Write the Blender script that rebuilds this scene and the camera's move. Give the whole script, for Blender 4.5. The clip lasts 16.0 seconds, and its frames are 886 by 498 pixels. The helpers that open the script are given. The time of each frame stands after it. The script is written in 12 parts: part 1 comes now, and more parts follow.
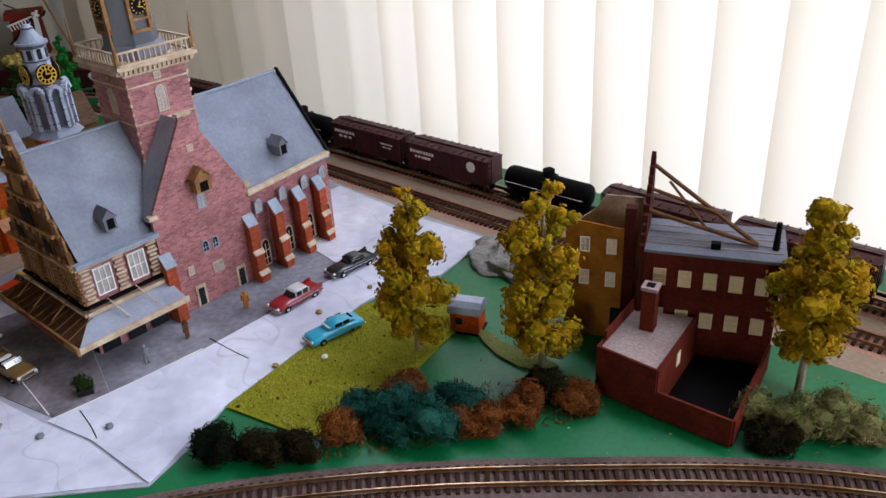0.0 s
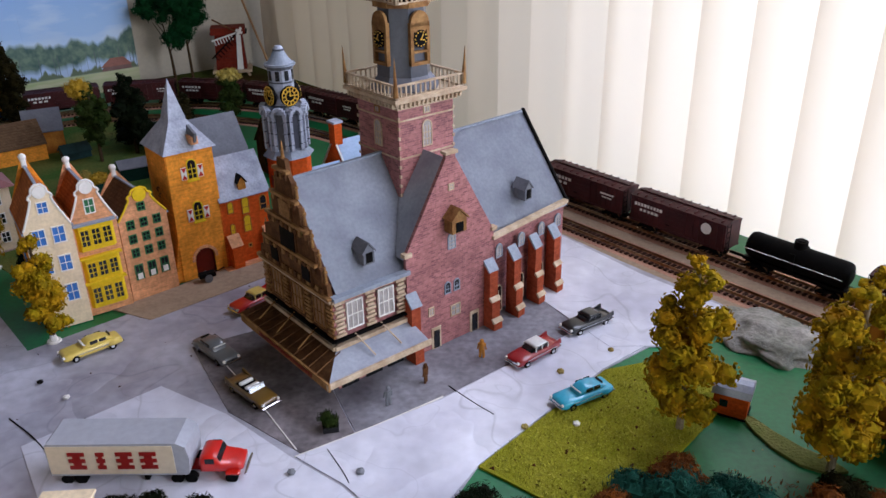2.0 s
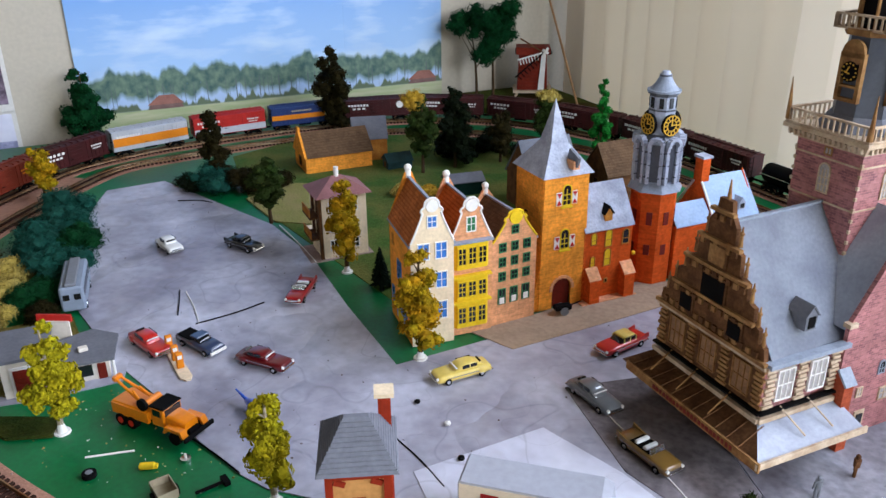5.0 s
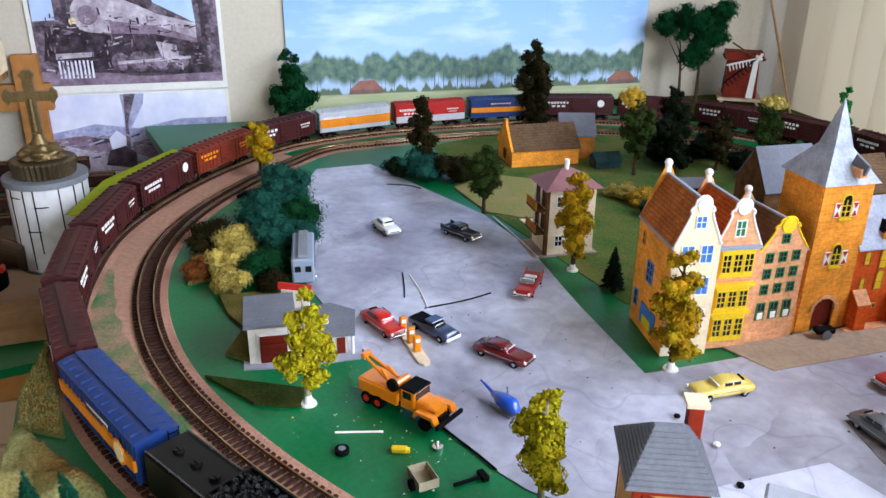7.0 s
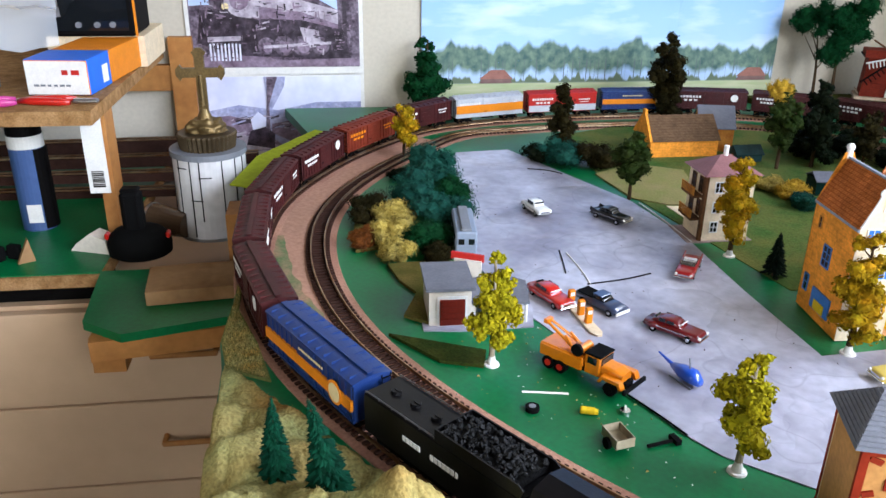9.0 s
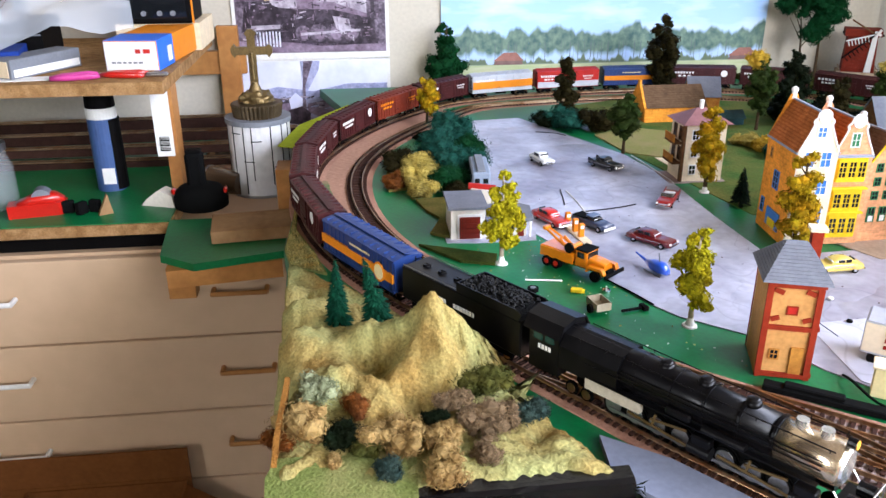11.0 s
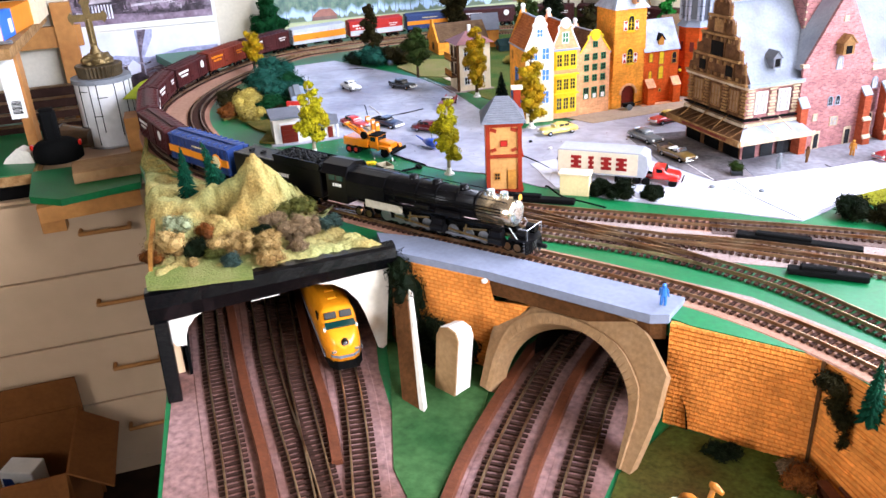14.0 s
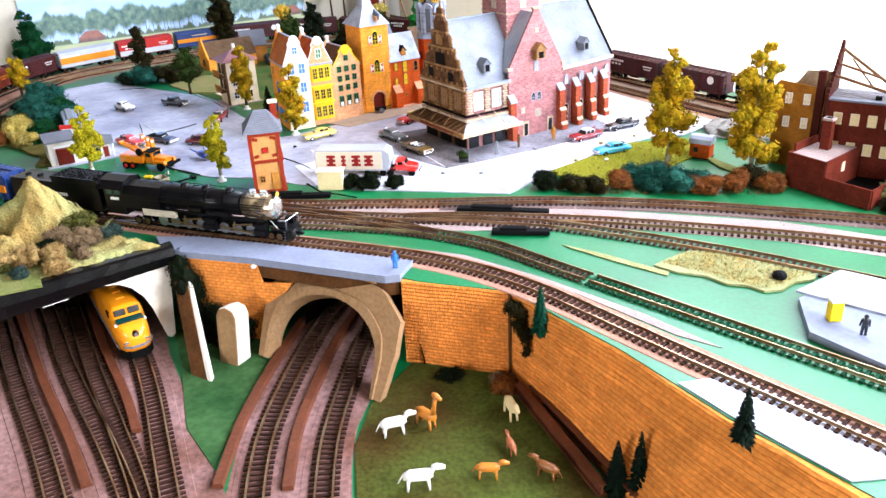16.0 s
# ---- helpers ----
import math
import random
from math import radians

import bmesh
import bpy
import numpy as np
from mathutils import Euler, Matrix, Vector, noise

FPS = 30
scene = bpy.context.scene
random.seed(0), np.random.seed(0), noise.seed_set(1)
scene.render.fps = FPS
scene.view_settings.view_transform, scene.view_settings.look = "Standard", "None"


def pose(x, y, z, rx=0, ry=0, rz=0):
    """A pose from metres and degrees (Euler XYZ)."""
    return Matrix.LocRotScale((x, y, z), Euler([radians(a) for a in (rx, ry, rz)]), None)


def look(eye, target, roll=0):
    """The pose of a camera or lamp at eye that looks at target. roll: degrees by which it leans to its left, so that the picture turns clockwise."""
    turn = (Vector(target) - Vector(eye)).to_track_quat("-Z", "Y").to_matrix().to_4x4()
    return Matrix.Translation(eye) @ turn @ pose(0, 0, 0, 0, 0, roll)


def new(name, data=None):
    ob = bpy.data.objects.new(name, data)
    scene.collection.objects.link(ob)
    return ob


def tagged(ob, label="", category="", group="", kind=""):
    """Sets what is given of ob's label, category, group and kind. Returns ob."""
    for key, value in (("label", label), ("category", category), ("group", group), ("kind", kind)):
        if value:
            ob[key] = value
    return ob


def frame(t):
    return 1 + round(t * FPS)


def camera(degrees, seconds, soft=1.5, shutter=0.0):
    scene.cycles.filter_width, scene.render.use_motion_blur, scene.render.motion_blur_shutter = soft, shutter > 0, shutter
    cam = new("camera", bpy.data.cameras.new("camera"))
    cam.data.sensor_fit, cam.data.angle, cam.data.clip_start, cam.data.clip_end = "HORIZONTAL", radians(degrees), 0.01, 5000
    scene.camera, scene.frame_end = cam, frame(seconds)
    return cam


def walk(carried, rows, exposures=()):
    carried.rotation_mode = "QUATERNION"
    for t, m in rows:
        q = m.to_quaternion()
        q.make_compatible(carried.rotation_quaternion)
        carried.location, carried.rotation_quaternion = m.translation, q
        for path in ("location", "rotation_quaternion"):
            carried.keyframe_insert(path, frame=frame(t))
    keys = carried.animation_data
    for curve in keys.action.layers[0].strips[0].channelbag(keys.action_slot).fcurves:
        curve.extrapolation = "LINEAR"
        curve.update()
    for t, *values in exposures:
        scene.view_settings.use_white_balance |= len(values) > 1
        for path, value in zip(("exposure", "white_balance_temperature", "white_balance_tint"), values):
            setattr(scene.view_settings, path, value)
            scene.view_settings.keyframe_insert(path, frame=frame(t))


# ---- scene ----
cam = camera(58.2, 16.0)
METRES, EYE, TILT, LEAN, TURN = 1.34, 0.441, 1.24, 1.18, 0.0
ROWS = [
    (0.0, 0.0, 0.0, 0.0, -1.05, -29.25, 1.88),
    (0.5, -0.0292, 0.0098, -0.0005, 1.31, -28.84, 1.37),
    (1.0, -0.0618, 0.0189, 0.0017, 3.52, -27.91, 0.96),
    (1.5, -0.0856, 0.0244, 0.0042, 5.65, -27.06, 0.01),
    (2.0, -0.1138, 0.031, 0.0007, 8.34, -26.83, -0.09),
    (2.5, -0.1392, 0.0357, -0.0011, 11.42, -26.58, -0.3),
    (3.0, -0.1612, 0.041, -0.0023, 13.98, -26.32, -0.14),
    (3.5, -0.1862, 0.0462, -0.0071, 16.26, -26.11, 0.16),
    (4.0, -0.2152, 0.046, -0.0066, 18.92, -25.7, 0.03),
    (6.5, -0.3391, 0.0294, -0.03, 31.72, -24.9, -0.48),
    (7.0, -0.3628, 0.0225, -0.0371, 34.34, -24.84, -0.9),
    (7.5, -0.3806, 0.0139, -0.0403, 35.8, -24.81, -1.04),
    (8.0, -0.3965, -0.0042, -0.0453, 37.22, -25.07, -1.31),
    (8.5, -0.4064, -0.0252, -0.047, 39.04, -24.92, -1.27),
    (9.0, -0.4066, -0.0438, -0.0509, 40.27, -24.83, -0.95),
    (11.5, -0.2676, -0.1885, -0.063, 41.54, -24.32, 0.22),
    (12.0, -0.2282, -0.2127, -0.0691, 41.93, -24.29, 0.58),
    (12.5, -0.1895, -0.2421, -0.0703, 41.72, -24.64, 1.92),
    (13.0, -0.1711, -0.2653, -0.0714, 39.26, -25.34, 2.71),
    (13.5, -0.1481, -0.2949, -0.0684, 34.29, -26.62, 2.89),
    (14.0, -0.1249, -0.3174, -0.0611, 29.87, -26.18, 2.4),
    (14.5, -0.1105, -0.3393, -0.0485, 26.32, -25.93, 1.97),
    (15.0, -0.0921, -0.3641, -0.0315, 22.86, -25.62, 1.3),
    (15.5, -0.0622, -0.3847, -0.0286, 19.22, -26.25, 1.33),
    (16.0, -0.0342, -0.4117, -0.0222, 15.08, -26.48, 1.78),
]
walk(cam, [(t, pose(0, 0, EYE, TILT, LEAN, TURN) @ pose(METRES * x, METRES * y, METRES * z, 90 + pitch, roll, yaw)) for t, x, y, z, yaw, pitch, roll in ROWS],
     exposures=[(0.0, 0.27, 6350, 5), (2.5, 0.28, 6400, 8), (4.0, 0.67, 6300, 4), (6.5, 1.38, 6250, 1), (9.0, 1.65, 6250, 1), (11.5, 1.92, 6400, 6), (12.5, 2.0, 6350, 7), (14.0, 2.12, 6350, 6), (15.0, 2.18, 6350, 5), (16.0, 2.11, 6300, 4)])

# ---- light ----
world = bpy.data.worlds.new("world")
scene.world = world
world.use_nodes = True
_nt = world.node_tree
_sky = _nt.nodes.new("ShaderNodeTexSky")
_sky.sky_type, _sky.sun_disc = "NISHITA", False
_sky.sun_elevation, _sky.sun_rotation = radians(38), radians(40)
_nt.nodes["Background"].inputs["Strength"].default_value = 0.1
_nt.links.new(_sky.outputs[0], _nt.nodes["Background"].inputs["Color"])

AX = Vector((0.667, 0.745, 0)).normalized()      # towards the window
AY = Vector((-0.745, 0.667, 0)).normalized()     # towards the wall with the shelves
YAW = math.atan2(AX.y, AX.x)                     # heading of AX
FLOOR, CEIL, LOW = -0.85, 1.6, -0.105            # room floor, ceiling, lower board and desk
WIN, WALL = 0.88, 2.05                           # window plane along AX, wall plane along AY


def uv(u, v, z=0.0):
    p = AX * u + AY * v
    return Vector((p.x, p.y, z))


def area(name, at, facing, sx, sy, power, colour):
    data = bpy.data.lights.new(name, "AREA")
    data.shape, data.size, data.size_y, data.energy, data.color = "RECTANGLE", sx, sy, power, colour
    ob = new(name, data)
    ob.matrix_world = look(at, Vector(at) + Vector(facing))
    return ob


area("window_daylight", uv(1.14, -0.15, 0.26), -AX, 2.4, 0.8, 14, (0.87, 0.97, 1.29))
# Fill lamp added above the blinds, in an assumed bare window top.
area("over_blind_fill", uv(0.94, -0.15, 0.92), -AX - Vector((0, 0, 0.3)), 2.5, 0.5, 25, (0.92, 0.96, 1.25))
area("side_window_daylight", uv(0.65, -1.58, 0.95), AY - AX * 0.35, 0.58, 0.95, 21, (0.98, 0.97, 1.08))
# Added lamp for light inferred from the front left; its window is unseen.
area("south_added_light", uv(-1.88, -0.45, 0.42), AX, 0.5, 0.7, 7.5, (1.0, 0.97, 1.03))

# ---- materials ----


def deep(c):
    """A pigment colour a little deeper and purer than its swatch."""
    return tuple(x ** 1.28 * 1.04 * (0.5 + 0.5 * min(1.0, max(c) / 0.16)) for x in c)


def mat(name, colour, rough=0.6, var=0.25, scale=60.0, bump=0.15, metal=0.0, tint=None, fine=6.0, spread=0.0, coat=0.0):
    """A surface with stains at a coarse scale and grain at a fine one; tint is the colour of the stains."""
    m = bpy.data.materials.new(name)
    m.use_nodes = True
    nt = m.node_tree
    b = nt.nodes["Principled BSDF"]
    tc = nt.nodes.new("ShaderNodeTexCoord")
    n1, n2 = nt.nodes.new("ShaderNodeTexNoise"), nt.nodes.new("ShaderNodeTexNoise")
    n1.inputs["Scale"].default_value, n1.inputs["Detail"].default_value = scale, 4
    n2.inputs["Scale"].default_value, n2.inputs["Detail"].default_value = scale * fine, 3
    for n in (n1, n2):
        nt.links.new(tc.outputs["Object"], n.inputs["Vector"])
    ramp = nt.nodes.new("ShaderNodeMapRange")
    ramp.inputs[1].default_value, ramp.inputs[2].default_value = 0.35, 0.68
    nt.links.new(n1.outputs[0], ramp.inputs[0])
    mix = nt.nodes.new("ShaderNodeMix")
    mix.data_type = "RGBA"
    c = Vector(deep(colour))
    t = Vector(deep(tint)) if tint else c * (1 - var)
    mix.inputs[6].default_value, mix.inputs[7].default_value = (*c, 1), (*t, 1)
    nt.links.new(ramp.outputs[0], mix.inputs[0])
    hsv = nt.nodes.new("ShaderNodeHueSaturation")
    mr = nt.nodes.new("ShaderNodeMapRange")
    mr.inputs[1].default_value, mr.inputs[2].default_value = 0.3, 0.7
    mr.inputs[3].default_value, mr.inputs[4].default_value = 1 - var * 0.6, 1 + var * 0.6
    nt.links.new(n2.outputs[0], mr.inputs[0])
    val = mr.outputs[0]
    if spread:
        info = nt.nodes.new("ShaderNodeObjectInfo")
        sp = nt.nodes.new("ShaderNodeMapRange")
        sp.inputs[3].default_value, sp.inputs[4].default_value = 1 - spread, 1 + spread
        nt.links.new(info.outputs["Random"], sp.inputs[0])
        mul = nt.nodes.new("ShaderNodeMath")
        mul.operation = "MULTIPLY"
        nt.links.new(mr.outputs[0], mul.inputs[0])
        nt.links.new(sp.outputs[0], mul.inputs[1])
        val = mul.outputs[0]
    nt.links.new(val, hsv.inputs["Value"])
    nt.links.new(mix.outputs[2], hsv.inputs["Color"])
    nt.links.new(hsv.outputs[0], b.inputs["Base Color"])
    b.inputs["Roughness"].default_value, b.inputs["Metallic"].default_value = rough, metal
    b.inputs["Coat Weight"].default_value = coat
    b.inputs["Specular IOR Level"].default_value = 0.5 if rough < 0.5 or metal else 0.25 if rough < 0.6 else 0.06
    if bump:
        bp = nt.nodes.new("ShaderNodeBump")
        bp.inputs["Strength"].default_value, bp.inputs["Distance"].default_value = bump, 0.002
        nt.links.new(n2.outputs[0], bp.inputs["Height"])
        nt.links.new(bp.outputs[0], b.inputs["Normal"])
    return m


def creased(m):
    """Adds thin folds, grey smudges and a slight sheen to a paper."""
    nt = m.node_tree
    b = nt.nodes["Principled BSDF"]
    b.inputs["Roughness"].default_value, b.inputs["Specular IOR Level"].default_value = 0.42, 0.5
    src = b.inputs["Base Color"].links[0].from_socket
    tc = nt.nodes.new("ShaderNodeTexCoord")

    def layer(scale, detail, a, z, lo, hi):
        n = nt.nodes.new("ShaderNodeTexNoise")
        n.inputs["Scale"].default_value, n.inputs["Detail"].default_value = scale, detail
        nt.links.new(tc.outputs["Object"], n.inputs["Vector"])
        sb = nt.nodes.new("ShaderNodeMath")
        sb.operation = "SUBTRACT"
        sb.inputs[1].default_value = 0.5
        nt.links.new(n.outputs[0], sb.inputs[0])
        ab = nt.nodes.new("ShaderNodeMath")
        ab.operation = "ABSOLUTE"
        nt.links.new(sb.outputs[0], ab.inputs[0])
        r = nt.nodes.new("ShaderNodeMapRange")
        r.inputs[1].default_value, r.inputs[2].default_value, r.inputs[3].default_value, r.inputs[4].default_value = a, z, lo, hi
        nt.links.new(ab.outputs[0], r.inputs[0])
        return r.outputs[0]
    for v in (layer(5.0, 2, 0.0, 0.004, 0.80, 1.0), layer(11.0, 2, 0.0, 0.006, 0.88, 1.0), layer(26.0, 5, 0.0, 0.25, 1.03, 0.90)):
        hs = nt.nodes.new("ShaderNodeHueSaturation")
        nt.links.new(v, hs.inputs["Value"])
        nt.links.new(src, hs.inputs["Color"])
        src = hs.outputs[0]
    nt.links.new(src, b.inputs["Base Color"])
    bp = nt.nodes.new("ShaderNodeBump")
    bp.inputs["Strength"].default_value, bp.inputs["Distance"].default_value = 0.5, 0.004
    nt.links.new(layer(7.0, 3, 0.0, 0.10, 0.0, 1.0), bp.inputs["Height"])
    nt.links.new(bp.outputs[0], b.inputs["Normal"])


def brickmat(name, colour, mortar, bw=0.006, bh=0.0022, rough=0.75, second=None):
    """Small printed brickwork, for card models too small for single bricks."""
    m = mat(name, colour, rough, 0.3, 40, 0.1)
    nt = m.node_tree
    b = nt.nodes["Principled BSDF"]
    src = b.inputs["Base Color"].links[0].from_socket
    geo = nt.nodes.new("ShaderNodeTexCoord")
    sep = nt.nodes.new("ShaderNodeSeparateXYZ")
    nt.links.new(geo.outputs["Object"], sep.inputs[0])
    add = nt.nodes.new("ShaderNodeMath")
    nt.links.new(sep.outputs[0], add.inputs[0])
    nt.links.new(sep.outputs[1], add.inputs[1])
    com = nt.nodes.new("ShaderNodeCombineXYZ")
    nt.links.new(add.outputs[0], com.inputs[0])
    nt.links.new(sep.outputs[2], com.inputs[1])
    br = nt.nodes.new("ShaderNodeTexBrick")
    br.inputs["Scale"].default_value = 1.0
    br.inputs["Brick Width"].default_value, br.inputs["Row Height"].default_value = bw, bh
    br.inputs["Mortar Size"].default_value = bh * 0.12
    br.inputs["Color1"].default_value = (1, 1, 1, 1)
    br.inputs["Color2"].default_value = (*(second or (0.80, 0.78, 0.78)), 1)
    br.inputs["Mortar"].default_value = (*mortar, 1)
    nt.links.new(com.outputs[0], br.inputs["Vector"])
    mul = nt.nodes.new("ShaderNodeMix")
    mul.data_type, mul.blend_type = "RGBA", "MULTIPLY"
    mul.inputs[0].default_value = 1
    nt.links.new(src, mul.inputs[6])
    nt.links.new(br.outputs[0], mul.inputs[7])
    nt.links.new(mul.outputs[2], b.inputs["Base Color"])
    return m


def glassmat(name, colour, rough=0.05, alpha=0.2):
    m = bpy.data.materials.new(name)
    m.use_nodes = True
    b = m.node_tree.nodes["Principled BSDF"]
    b.inputs["Base Color"].default_value = (*colour, 1)
    b.inputs["Roughness"].default_value, b.inputs["Alpha"].default_value = rough, alpha
    return m


M = {}
M["green"] = mat("green_baseboard_paint", (0.003, 0.165, 0.055), 0.45, 0.25, 9, 0.06, tint=(0.006, 0.22, 0.08), fine=20)
M["green"].node_tree.nodes["Principled BSDF"].inputs["Specular IOR Level"].default_value = 0.5
M["ballast"] = mat("brown_ballast_board", (0.50, 0.31, 0.23), 0.9, 0.3, 12, 0.5, tint=(0.36, 0.21, 0.16), fine=30)
M["greyballast"] = mat("grey_ballast_board", (0.37, 0.29, 0.27), 0.9, 0.3, 12, 0.4, tint=(0.44, 0.36, 0.33), fine=30)
M["paper"] = mat("grey_stained_road_paper", (0.53, 0.53, 0.59), 0.8, 0.22, 8, 0.12, tint=(0.29, 0.275, 0.32), fine=9)
M["paperlight"] = mat("pale_road_paper", (0.73, 0.735, 0.79), 0.8, 0.1, 8, 0.12, tint=(0.55, 0.55, 0.63), fine=9)
for _k in ("paper", "paperlight"):
    creased(M[_k])
# dark paving print, deepened further by the weigh house's shade
M["pave"] = mat("shaded_dark_paving_paper", (0.17, 0.155, 0.16), 0.85, 0.4, 16, 0.15, tint=(0.32, 0.29, 0.30), fine=10)
M["pavegrey"] = mat("grey_paving_paper", (0.34, 0.335, 0.365), 0.8, 0.3, 16, 0.15, tint=(0.20, 0.185, 0.20), fine=10)
M["earth"] = mat("beige_earth_paper", (0.42, 0.33, 0.25), 0.9, 0.2, 15, 0.2, fine=12)
M["black"] = mat("dark_crack_edge", (0.02, 0.02, 0.025), 0.8, 0.2)
M["rail"] = mat("worn_steel_rail", (0.52, 0.40, 0.27), 0.28, 0.3, 30, 0.05, metal=0.9, tint=(0.36, 0.20, 0.10))
M["greentie"] = mat("green_painted_sleeper", (0.02, 0.10, 0.05), 0.6, 0.3, 60, 0.1)
M["sleeper"] = mat("brown_plastic_sleeper", (0.10, 0.055, 0.042), 0.7, 0.3, 80, 0.1, spread=0.25)
M["wallpaint"] = mat("cream_wall_paint", (0.62, 0.57, 0.48), 0.85, 0.08, 3, 0.05, fine=40)
# Next two cover unseen ceiling and walls, dark to cut bounced light.
M["ceilpaint"] = mat("low_bounce_paint", (0.24, 0.20, 0.155), 0.9, 0.05, 3, 0.03)
M["darkwall"] = mat("low_bounce_wall", (0.08, 0.06, 0.05), 0.85, 0.1, 3, 0.05)
M["floor"] = mat("brown_floor_covering", (0.08, 0.05, 0.035), 0.6, 0.3, 5, 0.1)
M["ply"] = mat("pale_plywood", (0.42, 0.28, 0.16), 0.6, 0.2, 12, 0.1, tint=(0.3, 0.18, 0.09))
M["drawer"] = mat("cream_melamine_drawer", (0.649, 0.485, 0.333), 0.5, 0.06, 4, 0.02)

# ---- helpers of this scene ----


def part(name, bm, material, parent=None, label="", smooth=False):
    me = bpy.data.meshes.new(name)
    bm.to_mesh(me)
    bm.free()
    me.materials.append(material)
    if smooth:
        for p in me.polygons:
            p.use_smooth = True
    ob = new(name, me)
    if parent:
        ob.parent = parent
    if label:
        ob["label"] = label
    return ob


def thing(name, at, rz=0.0, label="", category="", group="", kind=""):
    ob = new(name)
    ob.empty_display_size = 0.01
    ob.matrix_world = pose(at[0], at[1], at[2] if len(at) > 2 else 0, 0, 0, rz)
    return tagged(ob, label, category, group, kind)


def box(bm, c, s, rz=0.0, bevel=0.0, rx=0.0, ry=0.0):
    """A box of size s round the centre c."""
    m = pose(*c, rx, ry, rz) @ Matrix.Diagonal((*s, 1))
    r = bmesh.ops.create_cube(bm, size=1, matrix=m)
    if bevel:
        es = {e for v in r["verts"] for e in v.link_edges}
        bmesh.ops.bevel(bm, geom=list(es), offset=bevel, segments=1, affect="EDGES")
    return bm


def cyl(bm, a, b, r1, r2=None, n=12):
    """A round bar from a to b."""
    a, b = Vector(a), Vector(b)
    d = b - a
    q = d.to_track_quat("Z", "Y").to_matrix().to_4x4()
    bmesh.ops.create_cone(bm, cap_ends=True, segments=n, radius1=r1, radius2=r1 if r2 is None else r2, depth=d.length,
                          matrix=Matrix.Translation((a + b) / 2) @ q)
    return bm


def ball(bm, c, r, sub=1, squash=1.0):
    bmesh.ops.create_icosphere(bm, subdivisions=sub, radius=r, matrix=Matrix.Translation(c) @ Matrix.Diagonal((1, 1, squash, 1)))
    return bm


def prism(bm, outline, z0, z1):
    """An upright prism over an outline of (x, y)."""
    lo = [bm.verts.new((x, y, z0)) for x, y in outline]
    hi = [bm.verts.new((x, y, z1)) for x, y in outline]
    n = len(outline)
    fs = [bm.faces.new(hi), bm.faces.new(lo[::-1])]
    for i in range(n):
        fs.append(bm.faces.new((lo[i], lo[(i + 1) % n], hi[(i + 1) % n], hi[i])))
    bmesh.ops.recalc_face_normals(bm, faces=fs)
    return bm


def slab(bm, outline, y0, y1, swap=False):
    """A wall of an outline of (x, z), from y0 to y1 (swap: of (y, z), along x)."""
    f = (lambda a, d, z: (d, a, z)) if swap else (lambda a, d, z: (a, d, z))
    lo = [bm.verts.new(f(x, y0, z)) for x, z in outline]
    hi = [bm.verts.new(f(x, y1, z)) for x, z in outline]
    n = len(outline)
    fs = [bm.faces.new(hi), bm.faces.new(lo[::-1])]
    for i in range(n):
        fs.append(bm.faces.new((lo[i], lo[(i + 1) % n], hi[(i + 1) % n], hi[i])))
    bmesh.ops.recalc_face_normals(bm, faces=fs)
    return bm


def new_bm():
    return bmesh.new()


def spline(pts, step):
    """Points at even steps along a smooth curve through pts."""
    P = [Vector((p[0], p[1], p[2] if len(p) > 2 else 0)) for p in pts]
    P = [P[0] * 2 - P[1]] + P + [P[-1] * 2 - P[-2]]
    fine = []
    for i in range(1, len(P) - 2):
        a, b, c, d = P[i - 1:i + 3]
        for k in range(20):
            t = k / 20
            fine.append(0.5 * (2 * b + (c - a) * t + (2 * a - 5 * b + 4 * c - d) * t ** 2 + (3 * b - a - 3 * c + d) * t ** 3))
    fine.append(P[-2])
    out, acc = [fine[0].copy()], 0.0
    for a, b in zip(fine, fine[1:]):
        seg = (b - a).length
        while acc + seg >= step:
            k = (step - acc) / seg
            a = a.lerp(b, k)
            out.append(a.copy())
            seg, acc = (b - a).length, 0.0
        acc += seg
    return out


def smoothed(pts, rounds):
    for _ in range(rounds):
        pts = [pts[0]] + [(a + b * 2 + c) / 4 for a, b, c in zip(pts, pts[1:], pts[2:])] + [pts[-1]]
    return pts


def headings(pts):
    return [(pts[min(i + 1, len(pts) - 1)] - pts[max(i - 1, 0)]).normalized() for i in range(len(pts))]


def sweep(bm, pts, profile):
    """Carries a profile of (sideways, up) along pts."""
    hs = headings(pts)
    rings = []
    for p, h in zip(pts, hs):
        side = Vector((h.y, -h.x, 0)).normalized()
        rings.append([bm.verts.new(p + side * a + Vector((0, 0, b))) for a, b in profile])
    n = len(profile)
    for r, s in zip(rings, rings[1:]):
        for i in range(n):
            bm.faces.new((r[i], r[(i + 1) % n], s[(i + 1) % n], s[i]))
    bm.faces.new(rings[0])
    bm.faces.new(rings[-1][::-1])
    bmesh.ops.recalc_face_normals(bm, faces=bm.faces[:])
    return bm


GAUGE = 0.0165
SLEEPERS = []                                    # single sleepers, laid at the end
RAILTOP = 0.0062


